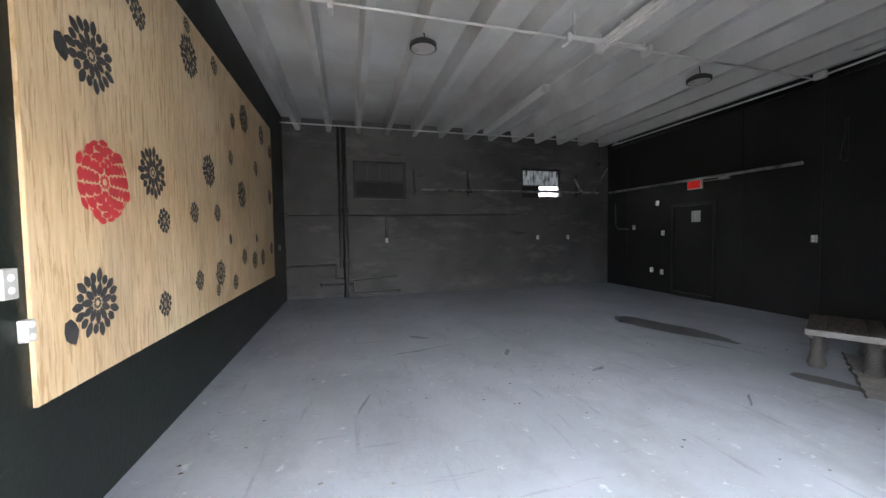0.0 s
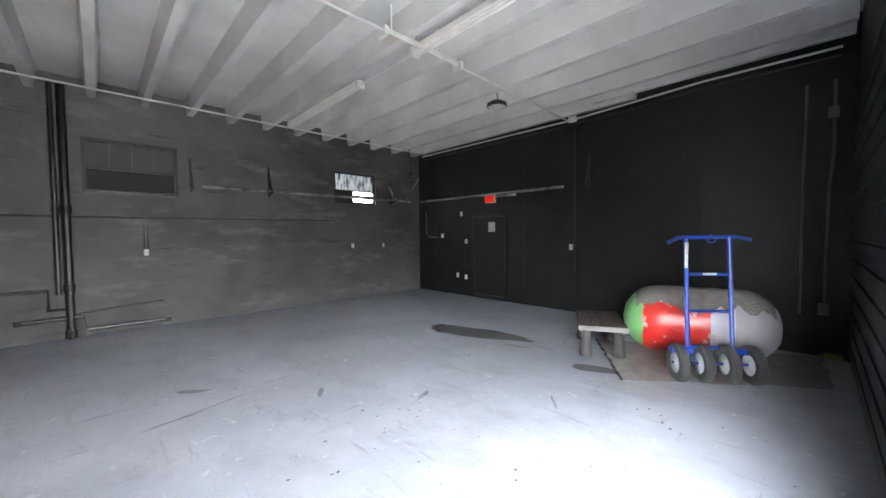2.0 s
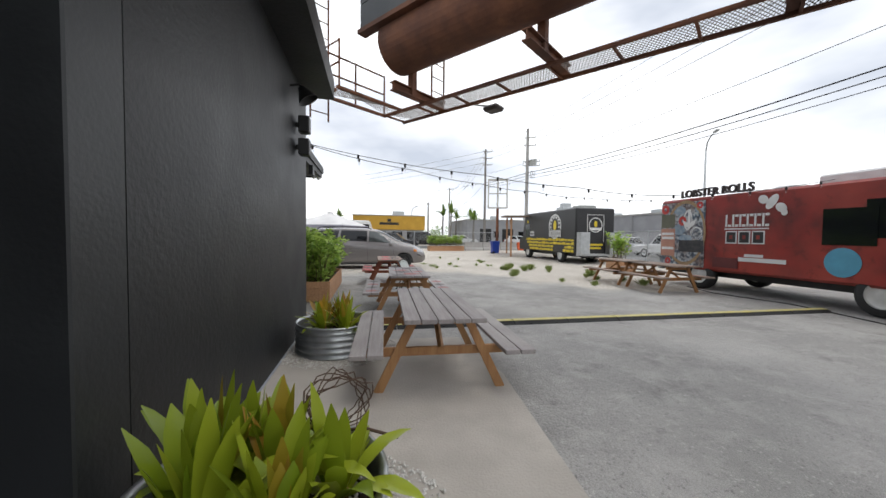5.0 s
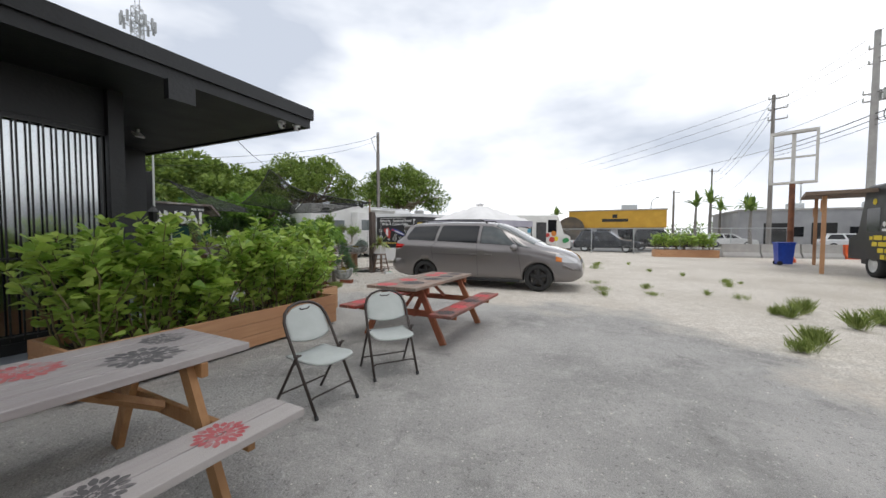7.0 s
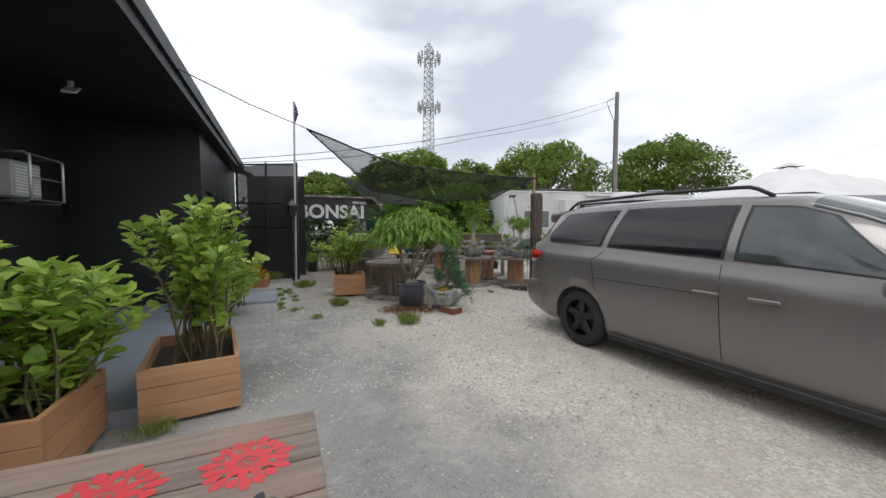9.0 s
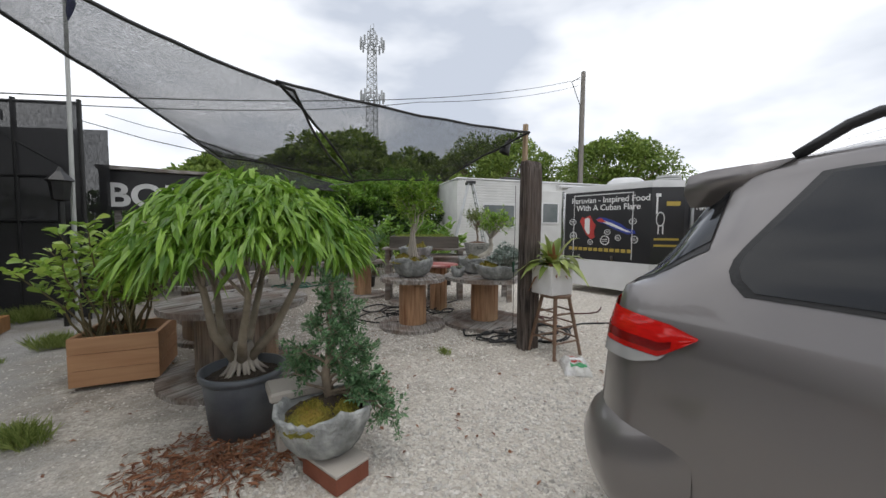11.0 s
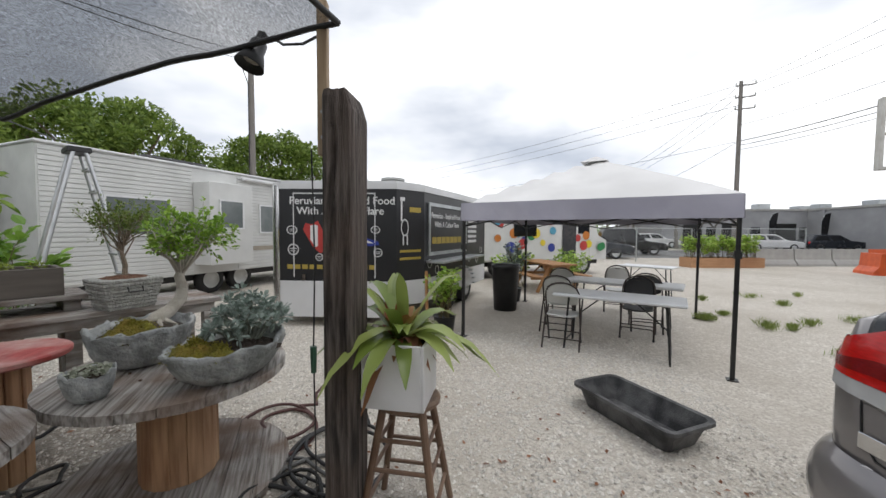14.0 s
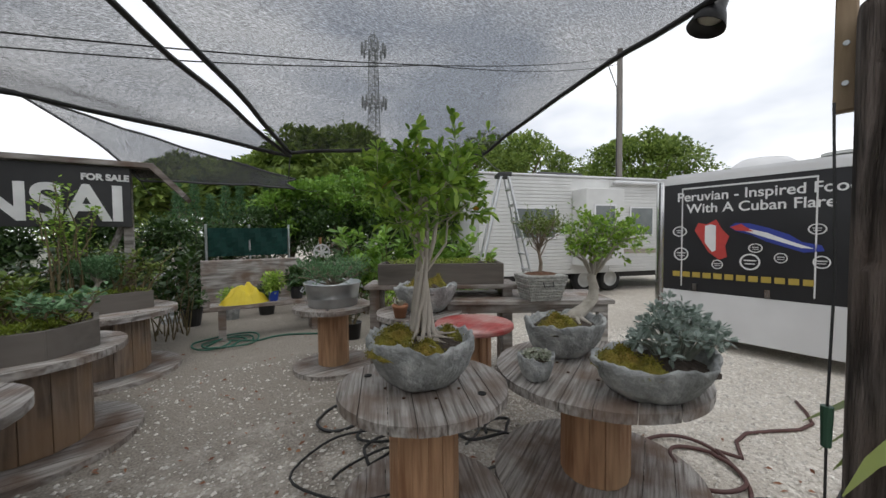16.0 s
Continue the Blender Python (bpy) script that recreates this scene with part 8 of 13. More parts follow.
# red one
REDBODY = overlay(mat("rust_red_truck_wrap", (0.26, 0.025, 0.02), (0.13, 0.018, 0.015), 1.8, 0.35, bump=0.02, c3=(0.33, 0.05, 0.035), big=0.7), (0.035, 0.012, 0.011), 3.0, 0.55, 0.72, 0.85)
tk2 = step_van(Matrix.Translation((11.3, -10.3, 0)) @ Matrix.Diagonal((-1, -1, 1, 1)), 6.6, 2.3, 2.65, REDBODY, "red food truck with a painted nautical side")
S = Matrix.Translation((0, -0.012, 0)) @ IDFR
MIXBLUE = overlay(mat("painted_sea_picture", (0.05, 0.08, 0.12), (0.42, 0.46, 0.48), 9, 0.45, bump=0, c3=(0.16, 0.10, 0.08), big=2.2, lo=0.44, hi=0.56), (0.02, 0.025, 0.035), 6, 0.55, 0.62, 0.9)
bars("picture_panel", S, [(0.05, 0.62, 1.62, 2.55)], MIXBLUE, tk2)
disc("rope_ring", S @ Matrix.Translation((0, 0, 0.004)), 0.95, 1.62, 0.98, mat("tan_rope", (0.36, 0.25, 0.14), (0.26, 0.17, 0.09), 20, 0.7), tk2, inner=0.88, sx=0.72)
disc("anchor_mark", S @ Matrix.Translation((0, 0, 0.004)), 1.05, 2.0, 0.3, LETTERWHITE, tk2, inner=0.24, sx=0.5)
disc("compass_mark", S @ Matrix.Translation((0, 0, 0.004)), 1.35, 1.6, 0.2, CHROME, tk2, inner=0.15)
bars("menu_board", S @ Matrix.Translation((0, 0, 0.005)), [(0.75, 1.05, 1.6, 1.4)], INK, tk2)
bars("notice", S @ Matrix.Translation((0, 0, 0.005)), [(0.06, 0.9, 0.6, 1.75)], mat("peach_notice", (0.5, 0.25, 0.18), None, 4, 0.5), tk2)
bars("notice_bar", S @ Matrix.Translation((0, 0, 0.009)), [(0.1, 1.55, 0.56, 1.63), (0.1, 1.42, 0.56, 1.5), (0.1, 1.1, 0.56, 1.18)], LETTERWHITE, tk2)
bars("hatch", S @ Matrix.Translation((0, 0, 0.005)), [(0.06, 1.78, 0.58, 2.2)], mat("olive_hatch", (0.12, 0.12, 0.08), None, 4, 0.5), tk2)
bars("name_block", S, [(2.22 + k * 0.185, 1.77, 2.22 + k * 0.185 + 0.05, 2.09) for k in range(6)] + [(2.29 + k * 0.185, 1.77, 2.38 + k * 0.185, 1.83) for k in range(6)] + [(2.29 + k * 0.185, 2.03, 2.38 + k * 0.185, 2.09) for k in range(1, 6)], LETTERWHITE, tk2)
bars("name_outline", S, [(2.24 + k * 0.34, 1.33, 2.54 + k * 0.34, 1.66) for k in range(3)], LETTERWHITE, tk2)
bars("name_fill", S @ Matrix.Translation((0, 0, 0.004)), [(2.27 + k * 0.34, 1.36, 2.51 + k * 0.34, 1.63) for k in range(3)], BLACKPL, tk2)
bars("name_counter", S @ Matrix.Translation((0, 0, 0.008)), [(2.35 + k * 0.34, 1.45, 2.43 + k * 0.34, 1.55) for k in range(3)], REDBODY, tk2)
STEELBLUE = mat("painted_steel_blue", (0.16, 0.24, 0.32), (0.42, 0.47, 0.50), 9, 0.45, bump=0)
for x, z, r, sx in ((0.72, 1.72, 0.16, 1.5), (0.98, 1.46, 0.1, 2.4), (1.42, 2.32, 0.12, 1.2), (0.75, 2.3, 0.13, 1.6), (1.2, 1.22, 0.09, 2.0)):
    disc("painted_tackle", S @ Matrix.Translation((0, 0, 0.0035)), x, z, r, STEELBLUE, tk2, sx=sx)
for x, z, r in ((0.2, 2.36, 0.15), (0.86, 1.98, 0.14), (1.44, 2.42, 0.1), (0.35, 0.74, 0.11)):
    disc("painted_buoy", S @ Matrix.Translation((0, 0, 0.006)), x, z, r, RED, tk2, inner=r * 0.35)
flat_shape("painted_anchor", S @ Matrix.Translation((0, 0, 0.007)), [(1.06, 2.32), (1.04, 1.92), (0.86, 2.0), (0.92, 1.84), (1.08, 1.76), (1.26, 1.84), (1.34, 2.02), (1.14, 1.92), (1.14, 2.32)], LETTERWHITE, tk2, "pale painted anchor")
bars("name_line", S, [(2.2, 1.70, 3.3, 1.73), (2.6, 0.88, 3.7, 0.98), (2.75, 1.0, 3.2, 1.07)], LETTERWHITE, tk2)
bm = bm_new()
for k, (x, z, r, sx) in enumerate(((3.35, 2.35, 0.2, 0.5), (3.15, 2.42, 0.1, 1.2), (3.55, 2.2, 0.1, 1.3), (3.62, 2.08, 0.07, 1))):
    lathe(bm, [(0.0005, 0.003), (r, 0.003), (r, 0)], 20, S @ Matrix.Translation((x, z, 0.001 * k)) @ Matrix.Rotation(-0.6, 4, "Z") @ Matrix.Diagonal((sx, 1, 1, 1)))
part("shellfish_drawing", bm, LETTERWHITE, tk2)
bars("serving_window", S @ Matrix.Translation((0, 0, 0.005)), [(4.35, 1.35, 5.2, 2.1)], DARKGLASS, tk2)
disc("blue_badge", S, 4.7, 1.0, 0.3, mat("sky_blue", (0.1, 0.35, 0.5), None, 4, 0.4), tk2)
bars("vent_grille", S, [(1.9, 0.68, 2.6, 0.95)], mat("dull_red_grille", (0.12, 0.02, 0.02), None, 4, 0.5), tk2, 0.02)
boxes("roof_unit", [(2.9, 0.6, 2.65, 3.4, 1.2, 2.78), (3.9, 0.5, 2.65, 5.1, 1.6, 2.9)], WHITE, tk2, bevel=0.04)
words("roof_sign", "LOBSTER ROLLS", Matrix.Translation((10.55, -10.32, 2.68)) @ Matrix(((-1, 0, 0, 0), (0, 0, 1, 0), (0, 1, 0, 0), (0, 0, 0, 1))), 0.30, mat("dark_brown_letters", (0.03, 0.02, 0.018), None, 4, 0.6), None, 0.03, bold=0.006)
rs = bpy.data.objects["roof_sign"]
tagged(rs, "dark upright letters along the red truck roof", "sign")
# painted ice-cream style truck beyond the tent
tk3 = step_van(Matrix.Translation((27.9, 3.6, 0)) @ Matrix.Rotation(radians(-62.6), 4, "Z") @ Matrix.Diagonal((1, 1, 1, 1)), 5.8, 2.2, 2.55, mat("white_truck_paint", (0.7, 0.7, 0.68), (0.62, 0.62, 0.6), 3, 0.35), "white food truck painted with bright flowers")
rng = np.random.default_rng(63)
cols = [RED, YELLOW, FLAGBLUE, GREENP, mat("orange_paint", (0.6, 0.2, 0.03), None, 4, 0.5), mat("sky_blue", (0.1, 0.35, 0.5))]
for k in range(26):
    x = rng.uniform(0.1, 5.6)
    disc("painted_flower", S @ Matrix.Translation((0, 0, 0.0005 * k)), x, rng.uniform(1.0, 1.9) if x < 4.9 else rng.uniform(0.8, 1.3), rng.uniform(0.09, 0.2), cols[k % 6], tk3, seg=12)
bars("window", S @ Matrix.Translation((0, 0, 0.015)), [(1.7, 1.4, 2.6, 1.95)], DARKGLASS, tk3)
bars("door", S @ Matrix.Translation((0, 0, 0.015)), [(3.7, 0.6, 4.3, 2.1)], INK, tk3)
# ---- trees and hedge behind the yard ----
LEAF_FAR = leafmat("far_crown_leaves", (0.09, 0.15, 0.03), (0.28, 0.37, 0.08), 0.6, 0.35)


def crown_tree(x, y, h, r, label, seed, material=None, leaves=15000, size=0.34, low=0.35, group="yard trees"):
    """A broad tree: forked trunk, limbs to every clump, and a crown of many leaf clumps with gaps."""
    rng = np.random.default_rng(seed)
    t = thing("tree", pose(x, y, 0), label, "tree", group)
    c = []
    for _ in range(46):
        a, q = rng.uniform(0, 6.28), math.sqrt(rng.random())
        top = h - 0.55 * r * q * q - 0.08 * h
        z = top - (top - low * h) * rng.random() ** 1.7 * (0.8 - 0.3 * q)
        c.append((r * 0.88 * q * math.cos(a), r * 0.88 * q * math.sin(a), z))
    s = [(r * k, r * k, r * k * 0.62) for k in rng.uniform(0.15, 0.3, len(c))]
    part("trunk", branch_tree(rng, [Vector((0, 0, 0)), Vector((0.1 * r * 0.3, 0, h * 0.14)), Vector((0.02, 0.1, h * 0.3)), Vector((0.1, -0.05, h * 0.46))], 0.05 * h, [Vector(p) for p in c[::2]], 7), BARK, t)
    v, f = leaf_cloud(rng, c, s, leaves, size, size * 0.6)
    leaves_part("crown", v, f, material or LEAF_FAR, t)
    return t


crown_tree(49.5, 22.1, 11.0, 6.2, "broad dense green tree behind the trailers", 101)
crown_tree(38.0, 27.5, 10.5, 6.1, "wide spreading green tree behind the travel trailer", 102)
crown_tree(21.2, 20.0, 6.6, 3.9, "leafy tree rising behind the dark hedge", 103)
crown_tree(16.6, 21.5, 5.4, 3.2, "leafy tree rising behind the dark hedge", 104)
crown_tree(27.5, 24.0, 6.9, 3.7, "leafy tree behind the travel trailer", 105)
crown_tree(19.6, 13.9, 3.7, 1.5, "bright green bushy tree over the hedge", 106, LEAF_BONSAI, 7000, 0.14, 0.2)
crown_tree(18.2, 14.3, 3.3, 1.2, "bright green bushy tree over the hedge", 107, LEAF_BONSAI, 5000, 0.14, 0.2)
crown_tree(21.4, 13.4, 3.9, 1.6, "bright green bushy tree over the hedge", 108, LEAF_BONSAI, 7000, 0.14, 0.2)
for k, (x, y, h) in enumerate([(12.6, 13.6, 2.2), (14.0, 13.7, 2.3), (15.3, 13.6, 2.15), (16.6, 13.8, 2.1), (17.9, 13.5, 2.25), (19.1, 13.0, 2.5), (20.3, 12.6, 2.6), (21.2, 12.0, 2.5)]):
    rng = np.random.default_rng(120 + k)
    hb = thing("hedge_bush", pose(x, y, 0), "dense dark green clipped hedge bush", "hedge", "hedge bushes")
    cs = [(rng.uniform(-0.7, 0.7), rng.uniform(-0.3, 0.3), rng.uniform(0.25, h - 0.25)) for _ in range(26)]
    part("woody_stem", branch_tree(rng, [Vector((0, 0, 0)), Vector((0.05, 0, 0.5)), Vector((0, 0.05, 1.0)), Vector((0.02, 0, 1.4))], 0.05, [Vector(p) for p in cs[::2]], 6), BARK, hb)
    v, f = leaf_cloud(rng, cs, (0.34, 0.3, 0.3), 4200, 0.11, 0.06)
    leaves_part("foliage", v, f, LEAF_DARK, hb)
for k in range(7):
    x = 15.7 + 0.33 * k
    rng = np.random.default_rng(140 + k)
    sp = thing("young_conifer", pose(x, 14.5, 0), "slender young conifer over the hedge", "tree", "young conifers")
    top = 2.75 + 0.25 * math.sin(k * 2.3)
    bm = bm_new()
    tube(bm, [(0, 0, 0), (0.02, 0, 1.2), (0, 0.02, top)], [0.03, 0.02, 0.005], seg=6)
    part("trunk", bm, BARK, sp)
    v, f = leaf_cloud(rng, [(0, 0, 1.4 + (top - 1.4) * j / 9) for j in range(10)], [(0.02 + 0.22 * (1 - j / 9),) * 3 for j in range(10)], 900, 0.13, 0.03, up=0.9)
    leaves_part("foliage", v, f, LEAF_JUNIPER, sp)
shrub("yard_shrub", pose(20.4, 9.6, 0), "big-leaved green shrub behind the plank tables", 150, (0, 0, 0, 0.4, 0.4), 26, 0.6, 1.5, 30, 0.2, 0.09, LEAF_BONSAI, group="yard shrubs")
shrub("yard_shrub", pose(19.3, 10.6, 0), "big-leaved green shrub behind the plank tables", 151, (0, 0, 0, 0.4, 0.4), 26, 0.6, 1.5, 30, 0.2, 0.09, LEAF_BONSAI, group="yard shrubs")
shrub("yard_shrub", pose(18.3, 10.9, 0), "dark leafy shrub in the shade of the hedge", 152, (0, 0, 0, 0.5, 0.4), 26, 0.6, 1.1, 30, 0.14, 0.08, LEAF_DARK, group="yard shrubs")
shrub("yard_shrub", pose(14.3, 10.4, 0), "dark leafy shrub behind the sign", 153, (0, 0, 0, 0.5, 0.4), 30, 0.6, 1.3, 30, 0.12, 0.07, LEAF_DARK, group="yard shrubs")
shrub("yard_shrub", pose(15.6, 10.6, 0), "dark leafy shrub behind the sign", 154, (0, 0, 0, 0.5, 0.4), 30, 0.6, 1.3, 30, 0.12, 0.07, LEAF_DARK, group="yard shrubs")

# ---- green screen, low wall, lantern, wheel cover, tarpaulin ----
gs = thing("screen_fence", pose(16.3, 12.6, 0), "dark green mesh screen on thin steel posts", "fence")
for k in range(3):
    bm = bm_new()
    cyl(bm, (0.8 * k, 0, 0), (0.8 * k, 0, 1.8), 0.025, seg=10)
    part("post", bm, STEEL, gs)
bm = bm_new()
g_ = [[bm.verts.new((0.03 + 1.54 * i / 14, -0.03 + 0.02 * math.sin(i * 1.7 + j), 1.12 + 0.6 * j / 6)) for j in range(7)] for i in range(15)]
for i in range(14):
    for j in range(6):
        bm.faces.new((g_[i][j], g_[i + 1][j], g_[i + 1][j + 1], g_[i][j + 1]))
bmesh.ops.solidify(bm, geom=bm.faces[:], thickness=0.006)
part("mesh_cloth", bm, mat("green_screen_cloth", (0.01, 0.06, 0.05), (0.015, 0.09, 0.07), 12, 0.8, bump=0.2), gs)
bm = bm_new()
box(bm, 16.2, 12.3, 0, 18.1, 12.45, 1.05, bevel=0.02)
tagged(part("low_wall", bm, WOODGREY), "low weathered board wall below the green screen", "wall", kind="structure")
ln = thing("stone_lantern", pose(15.75, 11.7, 0), "small grey stone garden lantern", "lantern")
for nm, prof in (("base", [(0.001, 0), (0.17, 0), (0.15, 0.08), (0.08, 0.12), (0.07, 0.55), (0.001, 0.55)]), ("light_box", [(0.001, 0.55), (0.14, 0.55), (0.15, 0.6), (0.1, 0.62), (0.1, 0.8), (0.001, 0.8)]), ("cap", [(0.001, 0.8), (0.24, 0.8), (0.2, 0.86), (0.06, 0.95), (0.03, 1.02), (0.001, 1.03)])):
    bm = bm_new()
    lathe(bm, prof, 6)
    part(nm, bm, STONEPOT, ln)
hc = thing("wheel_cover", pose(18.55, 12.25, 1.15, 90, 0, 10), "silver car wheel cover hung on the hedge", "wheel cover")
bm = bm_new()
lathe(bm, [(0.2, 0.0), (0.2, 0.03), (0.17, 0.035), (0.165, 0.0)], 28)
for k in range(7):
    box(bm, 0.03, -0.022, 0.0, 0.18, 0.022, 0.03, Matrix.Rotation(k * 0.897, 4, "Z"))
cyl(bm, (0, 0, 0), (0, 0, 0.035), 0.05, seg=14)
part("cover", bm, GREYPL, hc)
bm = bm_new()
cyl(bm, (18.55, 12.35, 0), (18.55, 12.35, 1.5), 0.03, seg=8)
tagged(part("hedge_stake", bm, WOODLEG), "timber stake carrying a wheel cover", "stake")
bm = bm_new()
mound(bm, 0.34, 0.2, 0.0, 0.26, Matrix.Identity(4), 5)
tagged(part("yellow_tarpaulin", bm, YELLOW, m=pose(16.85, 9.9, 0.52)), "crumpled yellow tarpaulin lying on a bench", "tarpaulin")
bm = bm_new()
for b_ in ((16.4, 9.7, 0.47, 18.0, 10.1, 0.52), (16.5, 9.75, 0, 16.6, 10.05, 0.47), (17.8, 9.75, 0, 17.9, 10.05, 0.47)):
    box(bm, *b_)
tagged(part("low_bench", bm, WOODGREY), "low grey plank bench with clutter", "bench")
for k, (x, y, r, h, mt_) in enumerate(((17.6, 9.9, 0.11, 0.2, BLACKPL), (17.25, 9.85, 0.08, 0.16, BLUE), (16.1, 11.2, 0.17, 0.3, BLACKPL), (16.7, 11.4, 0.15, 0.28, STONEPOT), (17.3, 11.5, 0.17, 0.3, BLACKPL), (14.0, 9.9, 0.18, 0.3, BLACKPL))):
    ps = thing("flower_pot", pose(x, y, 0.52 if k < 2 else 0), "small plant pot in the bonsai yard", "pot", "small pots")
    bm = bm_new()
    lathe(bm, [(0.001, 0), (r * 0.75, 0), (r, h), (r * 1.08, h), (r * 0.9, h - 0.03), (0.001, h - 0.04)], 18)
    part("pot", bm, mt_, ps)
    rng = np.random.default_rng(160 + k)
    v, f = leaf_cloud(rng, [(0, 0, h + 0.1), (0.06, 0, h + 0.16), (-0.06, 0.04, h + 0.14)], (r, r, 0.14), 420, 0.08, 0.04)
    leaves_part("foliage", v, f, LEAF_SHRUB if k % 2 else LEAF_DARK, ps)

# ---- sign shed ----
sg = thing("sign_board", pose(13.55, 9.3, 0), "long black sign board with white BONSAI lettering", "sign")
boxes("board", [(-0.07, 0, 1.66, 2.11, 0.04, 2.36)], BLACKPL, sg, bevel=0.004)
for x in (0.1, 2.02):
    boxes("post", [(x, 0.045, 0, x + 0.09, 0.135, 2.36)], WOODGREY, sg, bevel=0.004)
lt = words("lettering", "BONSAI", Matrix.Identity(4), 0.57, LETTERWHITE, sg, bold=0.016)
lw = max(v.co.x for v in lt.data.vertices)
lt.matrix_basis = Matrix.Translation((0.01, -0.002, 1.74)) @ IDFR @ Matrix.Diagonal((2.02 / lw, 1, 1, 1))
words("small_lettering", "FOR SALE", Matrix.Translation((1.68, -0.014, 2.2)) @ IDFR, 0.098, LETTERWHITE, sg, bold=0.005)
bm = bm_new()
prism(bm, [(-0.1, 2.37), (2.3, 2.37), (2.62, 2.03), (2.66, 2.07), (2.34, 2.43), (-0.1, 2.43)], -0.08, 0.9, Matrix(((1, 0, 0, 0), (0, 0, 1, 0), (0, 1, 0, 0), (0, 0, 0, 1))))
part("roof_sheet", bm, WOODGREY, sg)
bm = bm_new()
cyl(bm, (1.75, 0.1, 1.0), (2.0, 0.1, 1.66), 0.035, seg=4)
part("brace", bm, WOODGREY, sg)

# ---- mesh-clad frame at the end of the building ----
mf = thing("mesh_enclosure", pose(12.0, 8.9, 0, 0, 0, -26), "black shade mesh stretched over a dark frame", "enclosure")
for x, y, h in ((0.02, 0, 3.15), (0.85, 0, 3.2), (1.7, 0, 3.2)):
    bm = bm_new()
    cyl(bm, (x, y, 0), (x, y, h), 0.03, seg=8)
    part("post", bm, DARKMETAL, mf)
for z in (0.05, 1.45, 2.1, 3.15):
    bm = bm_new()
    cyl(bm, (0.02, 0, z), (1.7, 0, z), 0.025, seg=8)
    part("rail", bm, DARKMETAL, mf)
for p, q in (((0.02, 0, 3.1), (1.7, 0, 2.1)),):
    bm = bm_new()
    cyl(bm, p, q, 0.025, seg=8)
    part("brace", bm, DARKMETAL, mf)
for a, b_, c_, d_ in (((0.02, -0.035, 0.05), (1.7, -0.035, 0.05), (1.7, -0.035, 3.15), (0.02, -0.035, 3.1)), ((0.02, 0.5, 0.05), (1.7, 0.5, 0.05), (1.7, 0.5, 2.9), (0.02, 0.5, 2.9))):
    a, b_, c_, d_ = Vector(a), Vector(b_), Vector(c_), Vector(d_)
    bm = bm_new()
    gg = [[bm.verts.new(a.lerp(b_, i / 12).lerp(d_.lerp(c_, i / 12), j / 10) + Vector((0, 0.03 * math.sin(math.pi * i / 12) * math.sin(math.pi * j / 10), 0))) for j in range(11)] for i in range(13)]
    for i in range(12):
        for j in range(10):
            bm.faces.new((gg[i][j], gg[i + 1][j], gg[i + 1][j + 1], gg[i][j + 1]))
    part("mesh_cloth", bm, DENSEMESH, mf, smooth=True)
fp = thing("flag_pole", pose(13.45, 7.95, 0), "grey pole with a furled blue flag", "flag pole")
bm = bm_new()
cyl(bm, (0, 0, 0), (0.04, 0.0, 4.75), 0.03, 0.024, seg=10)
part("pole", bm, GREYPL, fp)
bm = bm_new()
tube(bm, [(0.06, 0, 4.72), (0.08, 0.01, 4.6), (0.10, 0, 4.45), (0.07, 0, 4.3), (0.055, 0, 4.2)], [0.01, 0.04, 0.05, 0.035, 0.01], seg=7)
part("flag", bm, mat("faded_blue_cloth", (0.05, 0.06, 0.14), (0.08, 0.08, 0.16), 6, 0.8), fp)
lt = thing("post_lantern", pose(13.38, 7.8, 0), "old black lantern on a dark post", "lantern")
bm = bm_new()
cyl(bm, (0, 0, 0), (0, 0, 1.72), 0.035, seg=10)
part("post", bm, DARKMETAL, lt)
bm = bm_new()
lathe(bm, [(0.02, 1.72), (0.09, 1.74), (0.12, 1.98), (0.16, 2.0), (0.05, 2.12), (0.02, 2.18), (0.001, 2.19)], 6)
part("lantern_head", bm, DARKMETAL, lt)

# ---- yard pole and telecom tower ----
POLEWOOD = mat("grey_utility_pole_wood", (0.26, 0.24, 0.22), (0.17, 0.155, 0.14), 4, 0.85, bump=0.3, stretch=(6, 6, 0.4))
POLECONC = mat("pale_concrete_pole", (0.42, 0.41, 0.39), (0.33, 0.32, 0.31), 3, 0.85, bump=0.1)


def wire(pts, r=0.012, sag=0.0, label="overhead cable", mt_=None):
    a, b_ = Vector(pts[0]), Vector(pts[1])
    bm = bm_new()
    tube(bm, [a.lerp(b_, k / 20) - Vector((0, 0, sag * 4 * (k / 20) * (1 - k / 20))) for k in range(21)], r, seg=4)
    return tagged(part("overhead_cable", bm, mt_ or RUBBER), label, "cable", "overhead cables")


yp = thing("utility_pole", pose(31, 12.8, 0), "slim grey pole with a curved cable drop", "utility pole")
bm = bm_new()
cyl(bm, (0, 0, 0), (0, 0, 9.25), 0.15, 0.11, seg=14)
part("pole", bm, POLEWOOD, yp)
bm = bm_new()
tube(bm, [(-0.1, 0.1, 9.0), (-0.6, 0.2, 8.7), (-0.45, 0.1, 8.2), (-0.2, 0.0, 7.6), (-0.18, 0, 3.0)], 0.02, seg=5)
part("cable_drop", bm, RUBBER, yp)
wire([(30.9, 12.8, 8.9), (12.1, 9.4, 3.4)], 0.012, 0.5, "thin service cable to the black building")
wire([(30.9, 12.8, 8.6), (20.2, 10.2, 5.0)], 0.01, 0.2, "thin service cable over the yard")
wire([(20.2, 10.2, 5.0), (12.1, 9.4, 3.3)], 0.01, 0.2, "thin service cable over the yard")
TOWERGREY = mat("tower_steel", (0.4, 0.41, 0.42), (0.32, 0.33, 0.34), 4, 0.6, 0.4)
